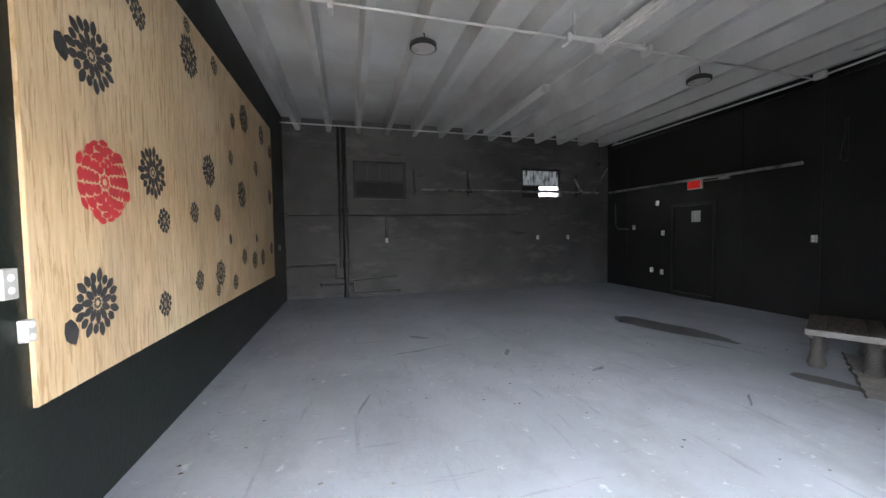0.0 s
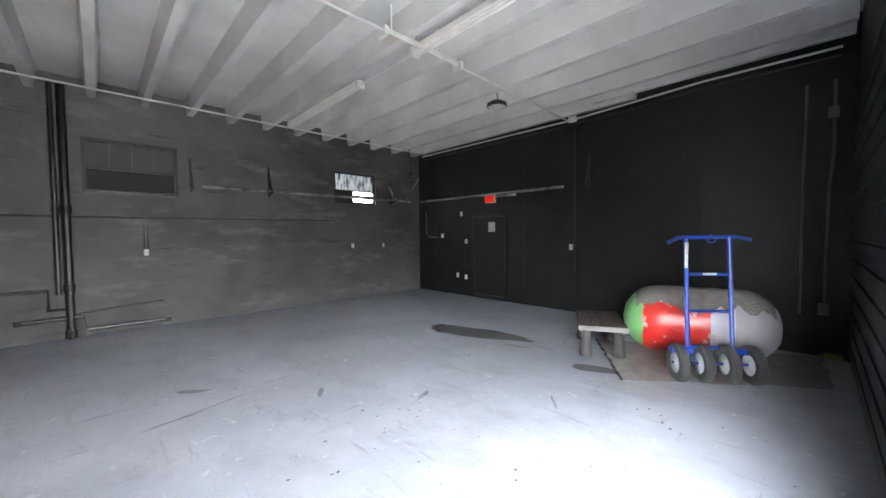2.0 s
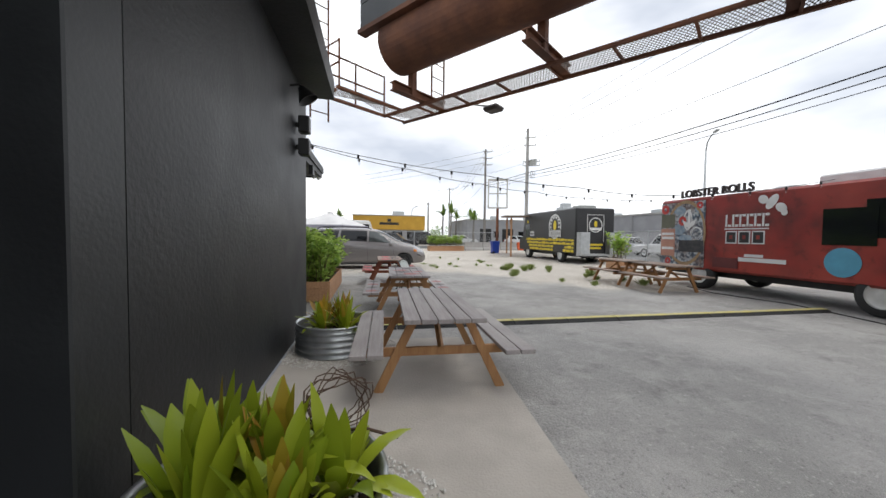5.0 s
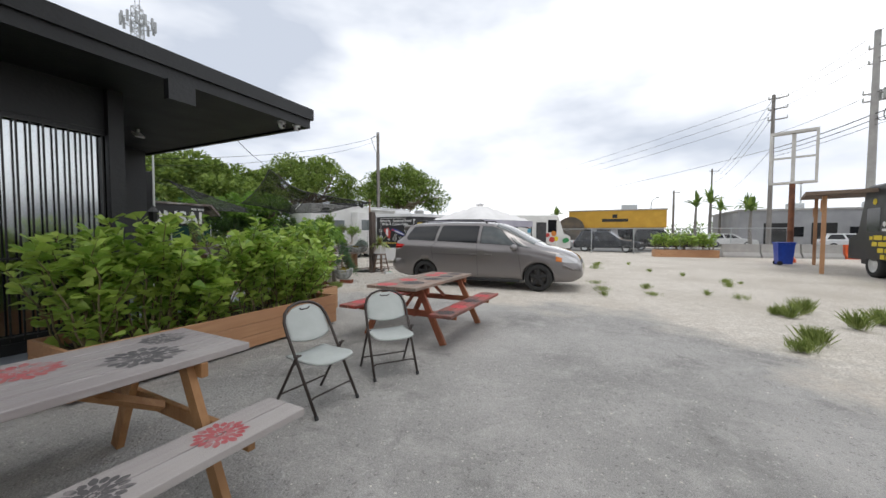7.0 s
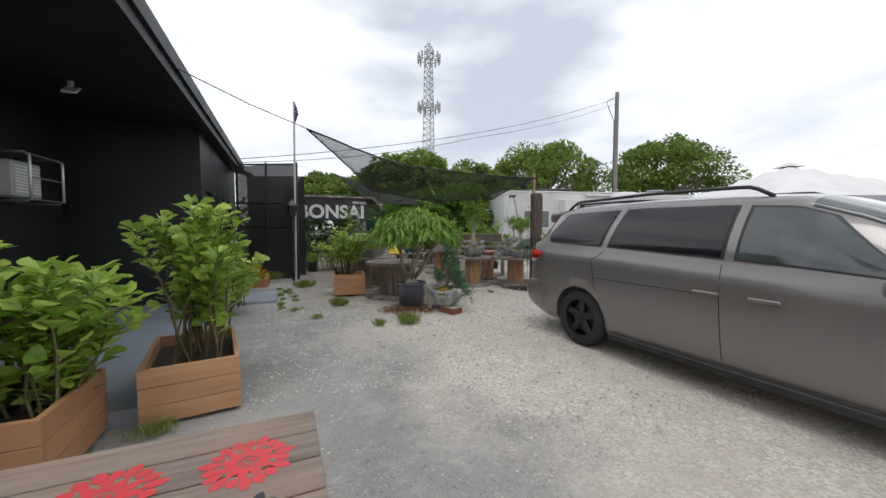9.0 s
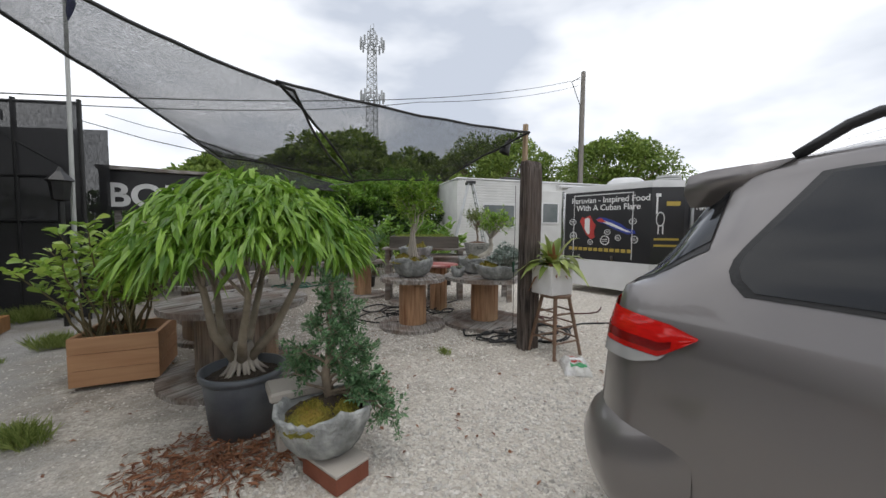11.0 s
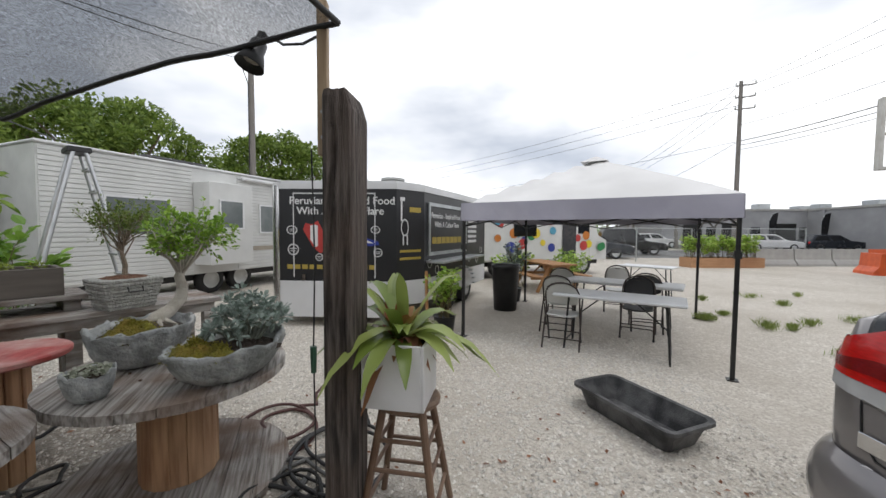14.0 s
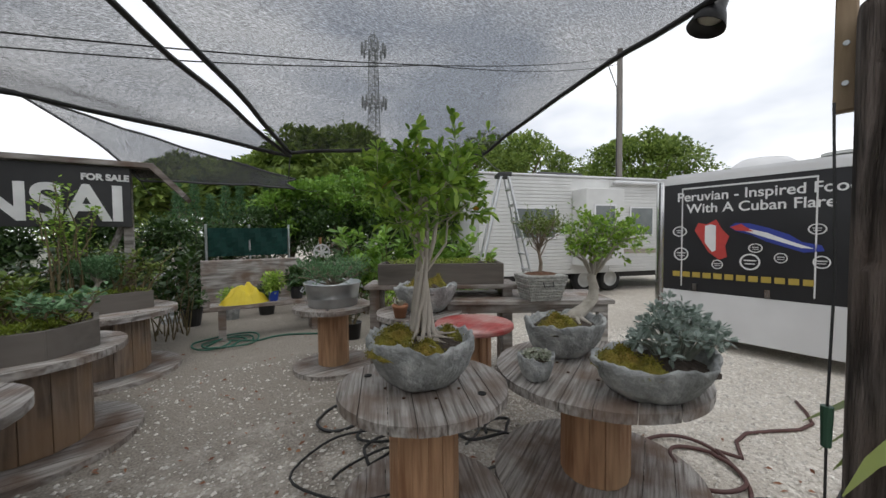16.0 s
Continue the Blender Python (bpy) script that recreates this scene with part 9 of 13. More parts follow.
tw = thing("telecom_tower", pose(45, 77, 0), "tall grey lattice telecom tower with antenna panels", "tower")
legs = [(1.35 * math.cos(a), 1.35 * math.sin(a)) for a in (0.3, 0.3 + 2.094, 0.3 + 4.189)]
for x, y in legs:
    bm = bm_new()
    cyl(bm, (x * 1.5, y * 1.5, 0), (x * 0.75, y * 0.75, 43.5), 0.11, 0.08, seg=6)
    part("leg", bm, TOWERGREY, tw)
bm = bm_new()
n_ = 30
for k in range(n_):
    z0, z1 = 43.5 * k / n_, 43.5 * (k + 1) / n_
    s0, s1 = 1.5 - 0.75 * k / n_, 1.5 - 0.75 * (k + 1) / n_
    for i in range(3):
        a, b_ = legs[i], legs[(i + 1) % 3]
        cyl(bm, (a[0] * s0, a[1] * s0, z0), (b_[0] * s1, b_[1] * s1, z1), 0.05, seg=4, caps=False)
        cyl(bm, (b_[0] * s0, b_[1] * s0, z0), (a[0] * s1, a[1] * s1, z1), 0.05, seg=4, caps=False)
        cyl(bm, (a[0] * s1, a[1] * s1, z1), (b_[0] * s1, b_[1] * s1, z1), 0.05, seg=4, caps=False)
part("bracing", bm, TOWERGREY, tw)
for zc in (29.5, 40.5):
    for k in range(12):
        a = k * math.pi / 6
        boxes("antenna_panel", [(2.5 * math.cos(a) - 0.16, 2.5 * math.sin(a) - 0.16, zc - 1.0, 2.5 * math.cos(a) + 0.16, 2.5 * math.sin(a) + 0.16, zc + 1.0)], TOWERGREY, tw)
    bm = bm_new()
    lathe(bm, [(2.45, zc - 0.06), (2.55, zc - 0.06), (2.55, zc + 0.06), (2.45, zc + 0.06), (2.45, zc - 0.06)], 12)
    for k in range(6):
        a = k * math.pi / 3
        cyl(bm, (0, 0, zc), (2.5 * math.cos(a), 2.5 * math.sin(a), zc), 0.06, seg=4)
    part("antenna_ring", bm, TOWERGREY, tw)
for x, y, zz in ((0.4, 0.2, 45.2), (-0.4, 0, 44.6)):
    bm = bm_new()
    cyl(bm, (x, y, 43.2), (x, y, zz), 0.06, seg=5)
    part("whip_antenna", bm, TOWERGREY, tw)


# ---- street: poles, cables, lamps ----
def utility_pole(x, y, h, mt_, arms, label, r=0.17):
    t = thing("utility_pole", pose(x, y, 0), label, "utility pole", "street poles")
    bm = bm_new()
    cyl(bm, (0, 0, 0), (0, 0, h), r, r * 0.65, seg=14)
    part("pole", bm, mt_, t)
    for z, w, ang in arms:
        d = Vector((math.cos(ang), math.sin(ang), 0))
        bm = bm_new()
        p = d * -w + Vector((0, 0, z))
        q = d * w * 0.35 + Vector((0, 0, z))
        cyl(bm, p, q, 0.045, seg=6)
        arm = part("crossarm", bm, mt_, t)
        for e in (p, q):
            bm = bm_new()
            cyl(bm, e, e + Vector((0, 0, 0.22)), 0.05, 0.03, seg=8)
            part("insulator", bm, GREYPL, arm)
    return t


P1 = utility_pole(44.0, -14.7, 12.1, POLEWOOD, [(11.8, 0.8, 1.2), (11.0, 0.8, 1.2), (10.2, 0.8, 1.2)], "grey wooden utility pole with short arms")
P2 = utility_pole(35.5, -16.4, 12.3, POLECONC, [(11.4, 0.8, 1.0), (10.6, 0.8, 1.0), (9.0, 1.2, 1.2), (8.6, 1.2, 1.2)], "tall concrete utility pole with transformers", 0.2)
for k in range(3):
    bm = bm_new()
    cyl(bm, (-0.5 + 0.35 * k, -0.6 + 0.2 * k, 8.65), (-0.5 + 0.35 * k, -0.6 + 0.2 * k, 9.2), 0.16, seg=12)
    part("transformer", bm, GREYPL, P2)
utility_pole(78, -17.5, 11.8, POLEWOOD, [(11.4, 0.9, 1.5)], "far wooden utility pole")
utility_pole(66, -11.0, 7.4, POLEWOOD, [(7.1, 0.7, 1.5)], "far short wooden utility pole")
utility_pole(-9, -17.0, 12.2, POLEWOOD, [(11.6, 0.9, 1.5)], "wooden utility pole down the street")
for z, s, r in ((7.9, 0.9, 0.028), (7.6, 0.9, 0.022), (7.3, 0.9, 0.016), (9.0, 0.7, 0.012), (11.5, 0.5, 0.012), (10.8, 0.5, 0.012), (12.2, 0.4, 0.01)):
    wire([(35.5, -16.4, z), (-9, -17.0, z - 0.2)], r, s, "dark overhead cable along the street")
    wire([(35.5, -16.4, z), (44.0, -14.7, min(z, 11.7) + 0.1)], r, 0.12, "dark overhead cable between two poles")
for z in (10.8, 10.1, 9.4, 6.9):
    wire([(44.0, -14.7, z + 1.1), (78, 20, z)], 0.014, 0.8, "overhead cable running into the distance")
    wire([(44.0, -14.7, z + 1.1), (78, -17.5, z)], 0.014, 0.8, "overhead cable running into the distance")
bm = bm_new()
tube(bm, [Vector((34.0, -16.5, 7.5)) + Vector((0.35 * math.cos(k * 0.5), 0.02 * k, 0.3 * math.sin(k * 0.5))) for k in range(26)], 0.02, seg=5)
tagged(part("cable_loop", bm, RUBBER), "coiled black cable loop hanging on the lines", "cable")


def street_lamp(x, y, h, ang, label):
    t = thing("street_lamp", pose(x, y, 0, 0, 0, ang), label, "street lamp", "street lamps")
    bm = bm_new()
    tube(bm, [(0, 0, 0), (0, 0, h * 0.8), (0, 0, h - 0.9), (0.25, 0, h - 0.3), (0.9, 0, h), (1.8, 0, h + 0.15)], [0.11, 0.08, 0.065, 0.055, 0.05, 0.04], seg=8)
    part("pole", bm, STEEL, t)
    bm = bm_new()
    box(bm, 1.7, -0.14, h + 0.08, 2.4, 0.14, h + 0.22, bevel=0.05)
    part("lamp_head", bm, GREYPL, t)


street_lamp(26.3, -28, 9.6, 150, "grey street lamp with a curved arm")
street_lamp(60, -22, 6.6, 160, "grey street lamp with a curved arm")
street_lamp(75, -9, 7, 200, "grey street lamp with a curved arm")

# ---- open sign frame ----
fs = thing("empty_sign", pose(30.7, -11.6, 0, 0, 0, 70) @ Matrix.Diagonal((0.74, 0.74, 0.87, 1)), "empty pale steel sign frame on a rusty post", "sign")
bm = bm_new()
cyl(bm, (0, 0, 0), (0, 0, 4.4), 0.17, 0.15, seg=12)
part("post", bm, RUST, fs)
SIGNWHITE = mat("weathered_white_sign", (0.6, 0.59, 0.56), (0.5, 0.48, 0.44), 3, 0.7)
for b_ in ((-1.15, -0.2, 4.4, -1.0, 0.2, 7.3), (1.0, -0.2, 4.4, 1.15, 0.2, 7.3), (-0.998, -0.2, 7.15, 0.998, 0.2, 7.3), (-0.998, -0.2, 4.4, 0.998, 0.2, 4.52), (-0.1, -0.08, 4.53, 0.1, 0.08, 7.14), (-0.998, -0.06, 5.8, -0.11, 0.06, 5.9), (0.11, -0.06, 5.8, 0.998, 0.06, 5.9)):
    boxes("frame_bar", [b_], SIGNWHITE, fs, bevel=0.01)

# ---- shade hut, bin and barriers ----
sh = thing("shade_hut", pose(25.0, -10.6, 0, 0, 0, -18), "timber shade hut with a flat brown roof", "hut")
for x, y in ((0, 0), (5.2, 0), (0, -3.0), (5.2, -3.0)):
    boxes("post", [(x - 0.06, y - 0.06, 0, x + 0.06, y + 0.06, 2.75 + 0.05 * x)], WOODNEW, sh, bevel=0.004)
    boxes("brace", [(x - 0.04, y + 0.062, 2.2, x + 0.04, y + 0.1, 2.62)], WOODNEW, sh)
bm = bm_new()
prism(bm, [(-0.6, 2.76), (5.9, 3.04), (5.9, 3.16), (-0.6, 2.88)], -3.5, 0.5, Matrix(((1, 0, 0, 0), (0, 0, 1, 0), (0, 1, 0, 0), (0, 0, 0, 1))))
part("roof", bm, mat("brown_hut_roof", (0.2, 0.15, 0.11), (0.14, 0.1, 0.075), 3, 0.8, bump=0.3), sh)
bb = thing("rubbish_bin", pose(29.2, -10.9, 0), "blue plastic wheeled bin by the shade hut", "bin")
bm = bm_new()
prism(bm, [(-0.3, -0.3), (0.3, -0.3), (0.3, 0.3), (-0.3, 0.3)], 0.06, 0.98)
for v in bm.verts:
    if v.co.z < 0.5:
        v.co.x *= 0.82
        v.co.y *= 0.82
part("body", bm, BLUE, bb)
boxes("lid", [(-0.33, -0.33, 0.981, 0.33, 0.33, 1.05)], BLUE, bb, bevel=0.02)
for s in (-0.24, 0.24):
    bm = bm_new()
    cyl(bm, (s - 0.03, 0.2, 0.1), (s + 0.03, 0.2, 0.1), 0.1, seg=14)
    part("wheel", bm, RUBBER, bb)
ORANGE = mat("orange_barrier_plastic", (0.75, 0.13, 0.03), (0.62, 0.1, 0.03), 4, 0.5)


def barrier(m, length, mt_, label):
    bm = bm_new()
    prism(bm, [(-0.3, 0), (0.3, 0), (0.28, 0.12), (0.13, 0.32), (0.09, 0.82), (-0.09, 0.82), (-0.13, 0.32), (-0.28, 0.12)], 0, length, Matrix(((0, 0, 1, 0), (1, 0, 0, 0), (0, 1, 0, 0), (0, 0, 0, 1))))
    return tagged(part("road_barrier", bm, mt_, m=m), label, "barrier", "road barriers")


for k in range(3):
    barrier(pose(35.2 + 0.35 * k, -9.9 - 1.95 * k, 0, 0, 0, -80), 1.9, POLECONC, "stained grey concrete road barrier")
barrier(pose(36.3, -15.8, 0, 0, 0, -80), 1.6, ORANGE, "orange plastic road barrier")
barrier(pose(31.5, -11.8, 0, 0, 0, -20), 1.3, ORANGE, "orange plastic road barrier")
planter_box(pose(33.6, -6.2, 0, 0, 0, -82), 3.4, 0.8, 0.45, "low timber planter by the street full of shrubs")
for k in range(6):
    shrub("planter_shrub", pose(34.05 + 0.07 * k, -6.5 - 0.52 * k, 0.35), "leafy green shrub in the street planter", 170 + k, (0, 0, 0, 0.3, 0.3), 16, 0.35, 1.0, 26, 0.14, 0.09, LEAF_SHRUB, group="street planter shrubs")
planter_box(pose(3.6, -10.6, 0, 0, 0, 0), 1.9, 0.7, 0.6, "tall timber planter near the red truck")
for k in range(3):
    shrub("planter_shrub", pose(3.9 + 0.55 * k, -10.25, 0.5), "bushy green shrub in the timber planter", 180 + k, (0, 0, 0, 0.2, 0.2), 18, 0.35, 0.95, 28, 0.11, 0.08, LEAF_SHRUB, group="street planter shrubs")
planter_box(pose(14.0, -11.6, 0, 0, 0, 0), 0.9, 0.7, 0.5, "timber planter between the two food trucks")
shrub("planter_shrub", pose(14.45, -11.2, 0.4), "bushy green shrub in the timber planter", 185, (0, 0, 0, 0.25, 0.2), 26, 0.4, 1.2, 28, 0.12, 0.08, LEAF_SHRUB, group="street planter shrubs")


# ---- chain-link fences ----
def chain_fence(x0, y0, x1, y1, h, label):
    ln_ = math.hypot(x1 - x0, y1 - y0)
    t = thing("chain_link_fence", pose(x0, y0, 0, 0, 0, math.degrees(math.atan2(y1 - y0, x1 - x0))), label, "fence", "chain-link fences")
    n = max(1, round(ln_ / 3.0))
    for k in range(n + 1):
        bm = bm_new()
        cyl(bm, (ln_ * k / n, 0, 0), (ln_ * k / n, 0, h + 0.05), 0.03, seg=8)
        part("post", bm, STEEL, t)
    bm = bm_new()
    cyl(bm, (0, 0, h), (ln_, 0, h), 0.02, seg=6)
    part("top_rail", bm, STEEL, t)
    vs, fs_ = [], []
    s, r = 0.11, 0.0028
    k = -int(h / s)
    while k * s < ln_:
        for d in (1, -1):
            a = (k * s, 0.04) if d > 0 else (k * s + h, 0.04)
            b_ = (k * s + h, h) if d > 0 else (k * s, h)
            pts = []
            for p, q in ((a, b_),):
                f0, f1 = 0.0, 1.0
                dx = q[0] - p[0]
                lo, hi = sorted(((0 - p[0]) / dx, (ln_ - p[0]) / dx))
                f0, f1 = max(0, lo), min(1, hi)
                if f1 > f0:
                    e0 = (p[0] + dx * f0, p[1] + (q[1] - p[1]) * f0)
                    e1 = (p[0] + dx * f1, p[1] + (q[1] - p[1]) * f1)
                    i = len(vs)
                    for e in (e0, e1):
                        vs += [(e[0] - r, -r + 0.004 * d, e[1]), (e[0] + r, -r + 0.004 * d, e[1]), (e[0], r + 0.004 * d, e[1])]
                    fs_ += [(i, i + 1, i + 4, i + 3), (i + 1, i + 2, i + 5, i + 4), (i + 2, i, i + 3, i + 5)]
        k += 1
    ob = part_mesh("wire_mesh", mesh_from("wire_mesh", vs, fs_), STEEL, t)
    ob["kind"] = "stuff"


chain_fence(36.6, 6.0, 36.9, -13.5, 1.8, "grey chain-link fence along the street")
chain_fence(14.5, -15.2, 27.0, -15.6, 1.8, "grey chain-link fence behind the food trucks")


# ---- parked cars ----
def car(m, mt_, label, L=4.6, H=1.62, pickup=False):
    t = thing("car", m, label, "car", "parked cars")
    W = 0.9
    lo = [(0.0, 0.45), (0.02, 0.8), (0.15, 0.95), (L * 0.72, 0.98), (L * 0.95, 0.85), (L, 0.7), (L, 0.35), (0.05, 0.3)]
    bm = bm_new()
    prism(bm, [(x, z) for x, z in lo], -W, W, Matrix(((1, 0, 0, 0), (0, 0, 1, 0), (0, 1, 0, 0), (0, 0, 0, 1))))
    bmesh.ops.recalc_face_normals(bm, faces=bm.faces)
    bmesh.ops.bevel(bm, geom=bm.edges[:], offset=0.07, segments=2, affect="EDGES", profile=0.5)
    part("body", bm, mt_, t, smooth=False)
    x0, x1, x2, x3 = (L * 0.40, L * 0.44, L * 0.62, L * 0.74) if pickup else (0.12, 0.55, L * 0.52, L * 0.72)
    bm = bm_new()
    vb = [bm.verts.new(p) for p in ((x0, -W + 0.06, 0.93), (x3, -W + 0.06, 0.93), (x3, W - 0.06, 0.93), (x0, W - 0.06, 0.93), (x1, -W + 0.22, H), (x2, -W + 0.22, H), (x2, W - 0.22, H), (x1, W - 0.22, H))]
    for f in ((4, 5, 6, 7), (0, 1, 5, 4), (1, 2, 6, 5), (2, 3, 7, 6), (3, 0, 4, 7), (3, 2, 1, 0)):
        bm.faces.new([vb[i] for i in f])
    bmesh.ops.bevel(bm, geom=bm.edges[:], offset=0.05, segments=2, affect="EDGES", profile=0.5)
    part("cabin", bm, mt_, t)
    for s in (-1, 1):
        for a, b_ in ((0.08, 0.47), (0.53, 0.92)):
            bm = bm_new()
            q = []
            for u, v in ((a, 0.12), (b_, 0.12), (b_, 0.86), (a, 0.86)):
                xx = (x0 + (x3 - x0) * u) * (1 - v) + (x1 + (x2 - x1) * u) * v
                q.append(bm.verts.new((xx, s * (W - 0.06 - 0.16 * v + 0.012), 0.93 + (H - 0.93) * v)))
            bm.faces.new(q if s < 0 else q[::-1])
            part("side_window", bm, DARKGLASS, t)
        boxes("headlamp", [(L - 0.1, s * 0.72 - 0.14, 0.66, L + 0.012, s * 0.72 + 0.14, 0.78)], CLEARLENS, t, bevel=0.02)
        boxes("tail_lamp", [(-0.012, s * 0.76 - 0.1, 0.7, 0.1, s * 0.76 + 0.1, 0.86)], REDLENS, t, bevel=0.02)
        for x in (L * 0.18, L * 0.80):
            wheel(t, x, s * 0.82, 0.34, 0.1, STEEL)
    for xa, xb, nm in ((x3, x2, "windscreen"), (x0, x1, "rear_window")):
        bm = bm_new()
        o = 0.014 if nm == "windscreen" else -0.014
        q = [bm.verts.new((xa + (xb - xa) * v + o, y * (W - 0.14 - 0.16 * v), 0.93 + (H - 0.93) * v + 0.01)) for y, v in ((-1, 0.1), (1, 0.1), (1, 0.88), (-1, 0.88))]
        bm.faces.new(q)
        part(nm, bm, DARKGLASS, t)
    return t


CARDARK = mat("dark_car_paint", (0.035, 0.04, 0.05), None, 3, 0.25, 0.4, bump=0)
CARBLACK = mat("black_car_paint", (0.012, 0.012, 0.014), None, 3, 0.25, 0.2, bump=0)
CARWHITE = mat("white_car_paint", (0.75, 0.75, 0.75), None, 3, 0.3, bump=0)
CARSILVER = mat("silver_car_paint", (0.45, 0.46, 0.47), None, 3, 0.3, 0.5, bump=0)
CARRED = mat("dark_red_car_paint", (0.2, 0.02, 0.02), None, 3, 0.3, 0.2, bump=0)
car(pose(40.0, -1.0, 0, 0, 0, -100), CARDARK, "dark grey estate car parked behind the fence", 4.9, 1.65)
car(pose(44.0, -5.2, 0, 0, 0, -95), CARBLACK, "black off-road car parked behind the fence", 4.6, 1.85)
car(pose(41.5, 3.6, 0, 0, 0, -100), CARSILVER, "silver car parked behind the fence", 4.6, 1.5)
for k, (x, y, a, mt_, pk, lab) in enumerate(((52, -20.5, -95, CARWHITE, False, "white car parked before the grey building"), (52.5, -26, -95, CARDARK, False, "dark car parked before the grey building"), (50, -31.5, -95, CARRED, False, "dark red car parked before the grey building"), (20.5, -22.5, 10, CARWHITE, True, "white pickup parked in the far lot"), (26.5, -22.0, 5, CARSILVER, False, "silver car parked in the far lot"), (19.6, -14.6, 5, CARWHITE, False, "white car parked behind the black food truck"), (32, -23.5, 5, CARDARK, True, "dark pickup parked in the far lot"), (58, 0.5, -90, CARDARK, False, "dark car parked before the yellow building"), (57, -13, -90, CARWHITE, False, "white car on the far street"), (55, -9, -90, CARSILVER, False, "silver car on the far street"))):
    car(pose(x, y, 0, 0, 0, a), mt_, lab, 5.2 if pk else 4.5, 1.75 if pk else 1.5, pk)

# ---- far buildings ----
YELLOWWALL = mat("ochre_wall_paint", (0.62, 0.36, 0.05), (0.55, 0.31, 0.045), 1.5, 0.8, bump=0.1)
GREYWALL = mat("pale_grey_block_wall", (0.36, 0.36, 0.37), (0.30, 0.30, 0.31), 0.8, 0.85, bump=0.2)
yb_ = thing("shop_building", pose(62, -9.6, 0), "low ochre shop building with a dark lower wall", "building", "far buildings")
boxes("wall", [(0, 0, 0, 10, 11.5, 2.3)], GREYWALL, yb_)
boxes("fascia", [(-0.3, -0.2, 2.3, 10, 11.7, 4.6)], YELLOWWALL, yb_, bevel=0.02)
boxes("roof_edge", [(-0.4, -0.3, 4.6, 10, 11.8, 4.75)], CONC, yb_)
for k in range(4):
    boxes("window", [(-0.05, 1.0 + 2.6 * k, 0.7, 0.02, 2.8 + 2.6 * k, 2.1)], DARKGLASS, yb_)
bars("sign_bar", Matrix.Translation((-0.32, 0, 0)) @ Matrix(((0, 0, -1, 0), (-1, 0, 0, 0), (0, 1, 0, 0), (0, 0, 0, 1))), [(-7.4, 3.1, -4.2, 3.5), (-6.1, 3.6, -5.5, 4.1)], DARKMETAL, yb_)
boxes("roof_unit", [(3, 3, 4.75, 5, 5, 5.6)], STEEL, yb_, bevel=0.05)
ar = thing("arched_shed", pose(60, 1.7, 0), "dark arched mural shed beside the shop", "shed")
bm = bm_new()
prism(bm, [(-1.7, 0)] + [(-1.7 * math.cos(a), 2.2 + 1.6 * math.sin(a)) for a in np.linspace(0, math.pi, 12)] + [(1.7, 0)], 0, 5, Matrix(((0, 0, 1, 0), (1, 0, 0, 0), (0, 1, 0, 0), (0, 0, 0, 1))))
part("shell", bm, mat("dark_mural_paint", (0.05, 0.045, 0.04), (0.16, 0.12, 0.08), 1.2, 0.7), ar)
gb = thing("warehouse_building", pose(57, -52, 0), "long low grey warehouse with dark door openings", "building", "far buildings")
boxes("wall", [(0, 0, 0, 12, 36, 3.9)], GREYWALL, gb)
boxes("parapet", [(-0.1, -0.1, 3.9, 12, 36.1, 4.1)], POLECONC, gb)
for y in (19.5, 23.0, 28.2, 32.0):
    d_ = boxes("door", [(-0.04, y, 0, 0.02, y + 1.9, 2.6)], DARKMETAL, gb)
for y in (21.8, 26.4, 30.7):
    boxes("window", [(-0.04, y, 1.2, 0.02, y + 0.9, 2.2)], DARKGLASS, gb)
for y in (18, 24, 30):
    boxes("roof_unit", [(2, y, 4.1, 3.2, y + 1.2, 4.8)], STEEL, gb, bevel=0.05)
for y in (-24.6, -29.2):
    ff = thing("feather_flag", pose(54.5, y, 0), "dark feather banner with a red mark", "flag", "feather flags")
    bm = bm_new()
    tube(bm, [(0, 0, 0), (0, 0, 2.8), (0, -0.3, 3.5), (0, -0.8, 3.7)], 0.02, seg=5)
    part("pole", bm, STEEL, ff)
    bm = bm_new()
    prism(bm, [(0.02, 0.9), (-0.55, 0.9), (-0.8, 3.6), (-0.3, 3.45), (0.02, 2.8)], -0.004, 0.004, Matrix(((0, 0, 1, 0), (1, 0, 0, 0), (0, 1, 0, 0), (0, 0, 0, 1))))
    part("banner", bm, CARBLACK, ff)
lw = thing("warehouse_building", pose(18, -42, 0), "long grey warehouse wall beyond the parking lot", "building", "far buildings")
boxes("wall", [(0, 0, 0, 52, 12, 3.9)], GREYWALL, lw)
boxes("parapet", [(-0.1, -0.1, 3.9, 52.1, 12.1, 4.1)], POLECONC, lw)
for k in range(9):
    boxes("pilaster", [(1 + 6 * k, 12.0, 0, 1.3 + 6 * k, 12.15, 3.9)], GREYWALL, lw)
for k in range(6):
    boxes("roof_unit", [(3 + 8.5 * k, 6, 4.1, 4.6 + 8.5 * k, 7.5, 4.9)], STEEL, lw, bevel=0.05)
for k, (x, y, lx, ly, h) in enumerate(((84, 26, 12, 16, 3.6), (92, -4, 10, 18, 4.2), (70, 40, 14, 12, 4.0), (-30, -48, 40, 12, 4.5))):
    fb = thing("far_building", pose(x, y, 0), "low pale building in the distance", "building", "far buildings")
    boxes("wall", [(0, 0, 0, lx, ly, h)], GREYWALL, fb)
    boxes("parapet", [(-0.1, -0.1, h, lx + 0.1, ly + 0.1, h + 0.2)], POLECONC, fb)
    for j in range(4):
        boxes("window", [(-0.04, 1 + ly * j / 4.5, 1.0, 0.02, 2.4 + ly * j / 4.5, 2.2)], DARKGLASS, fb)
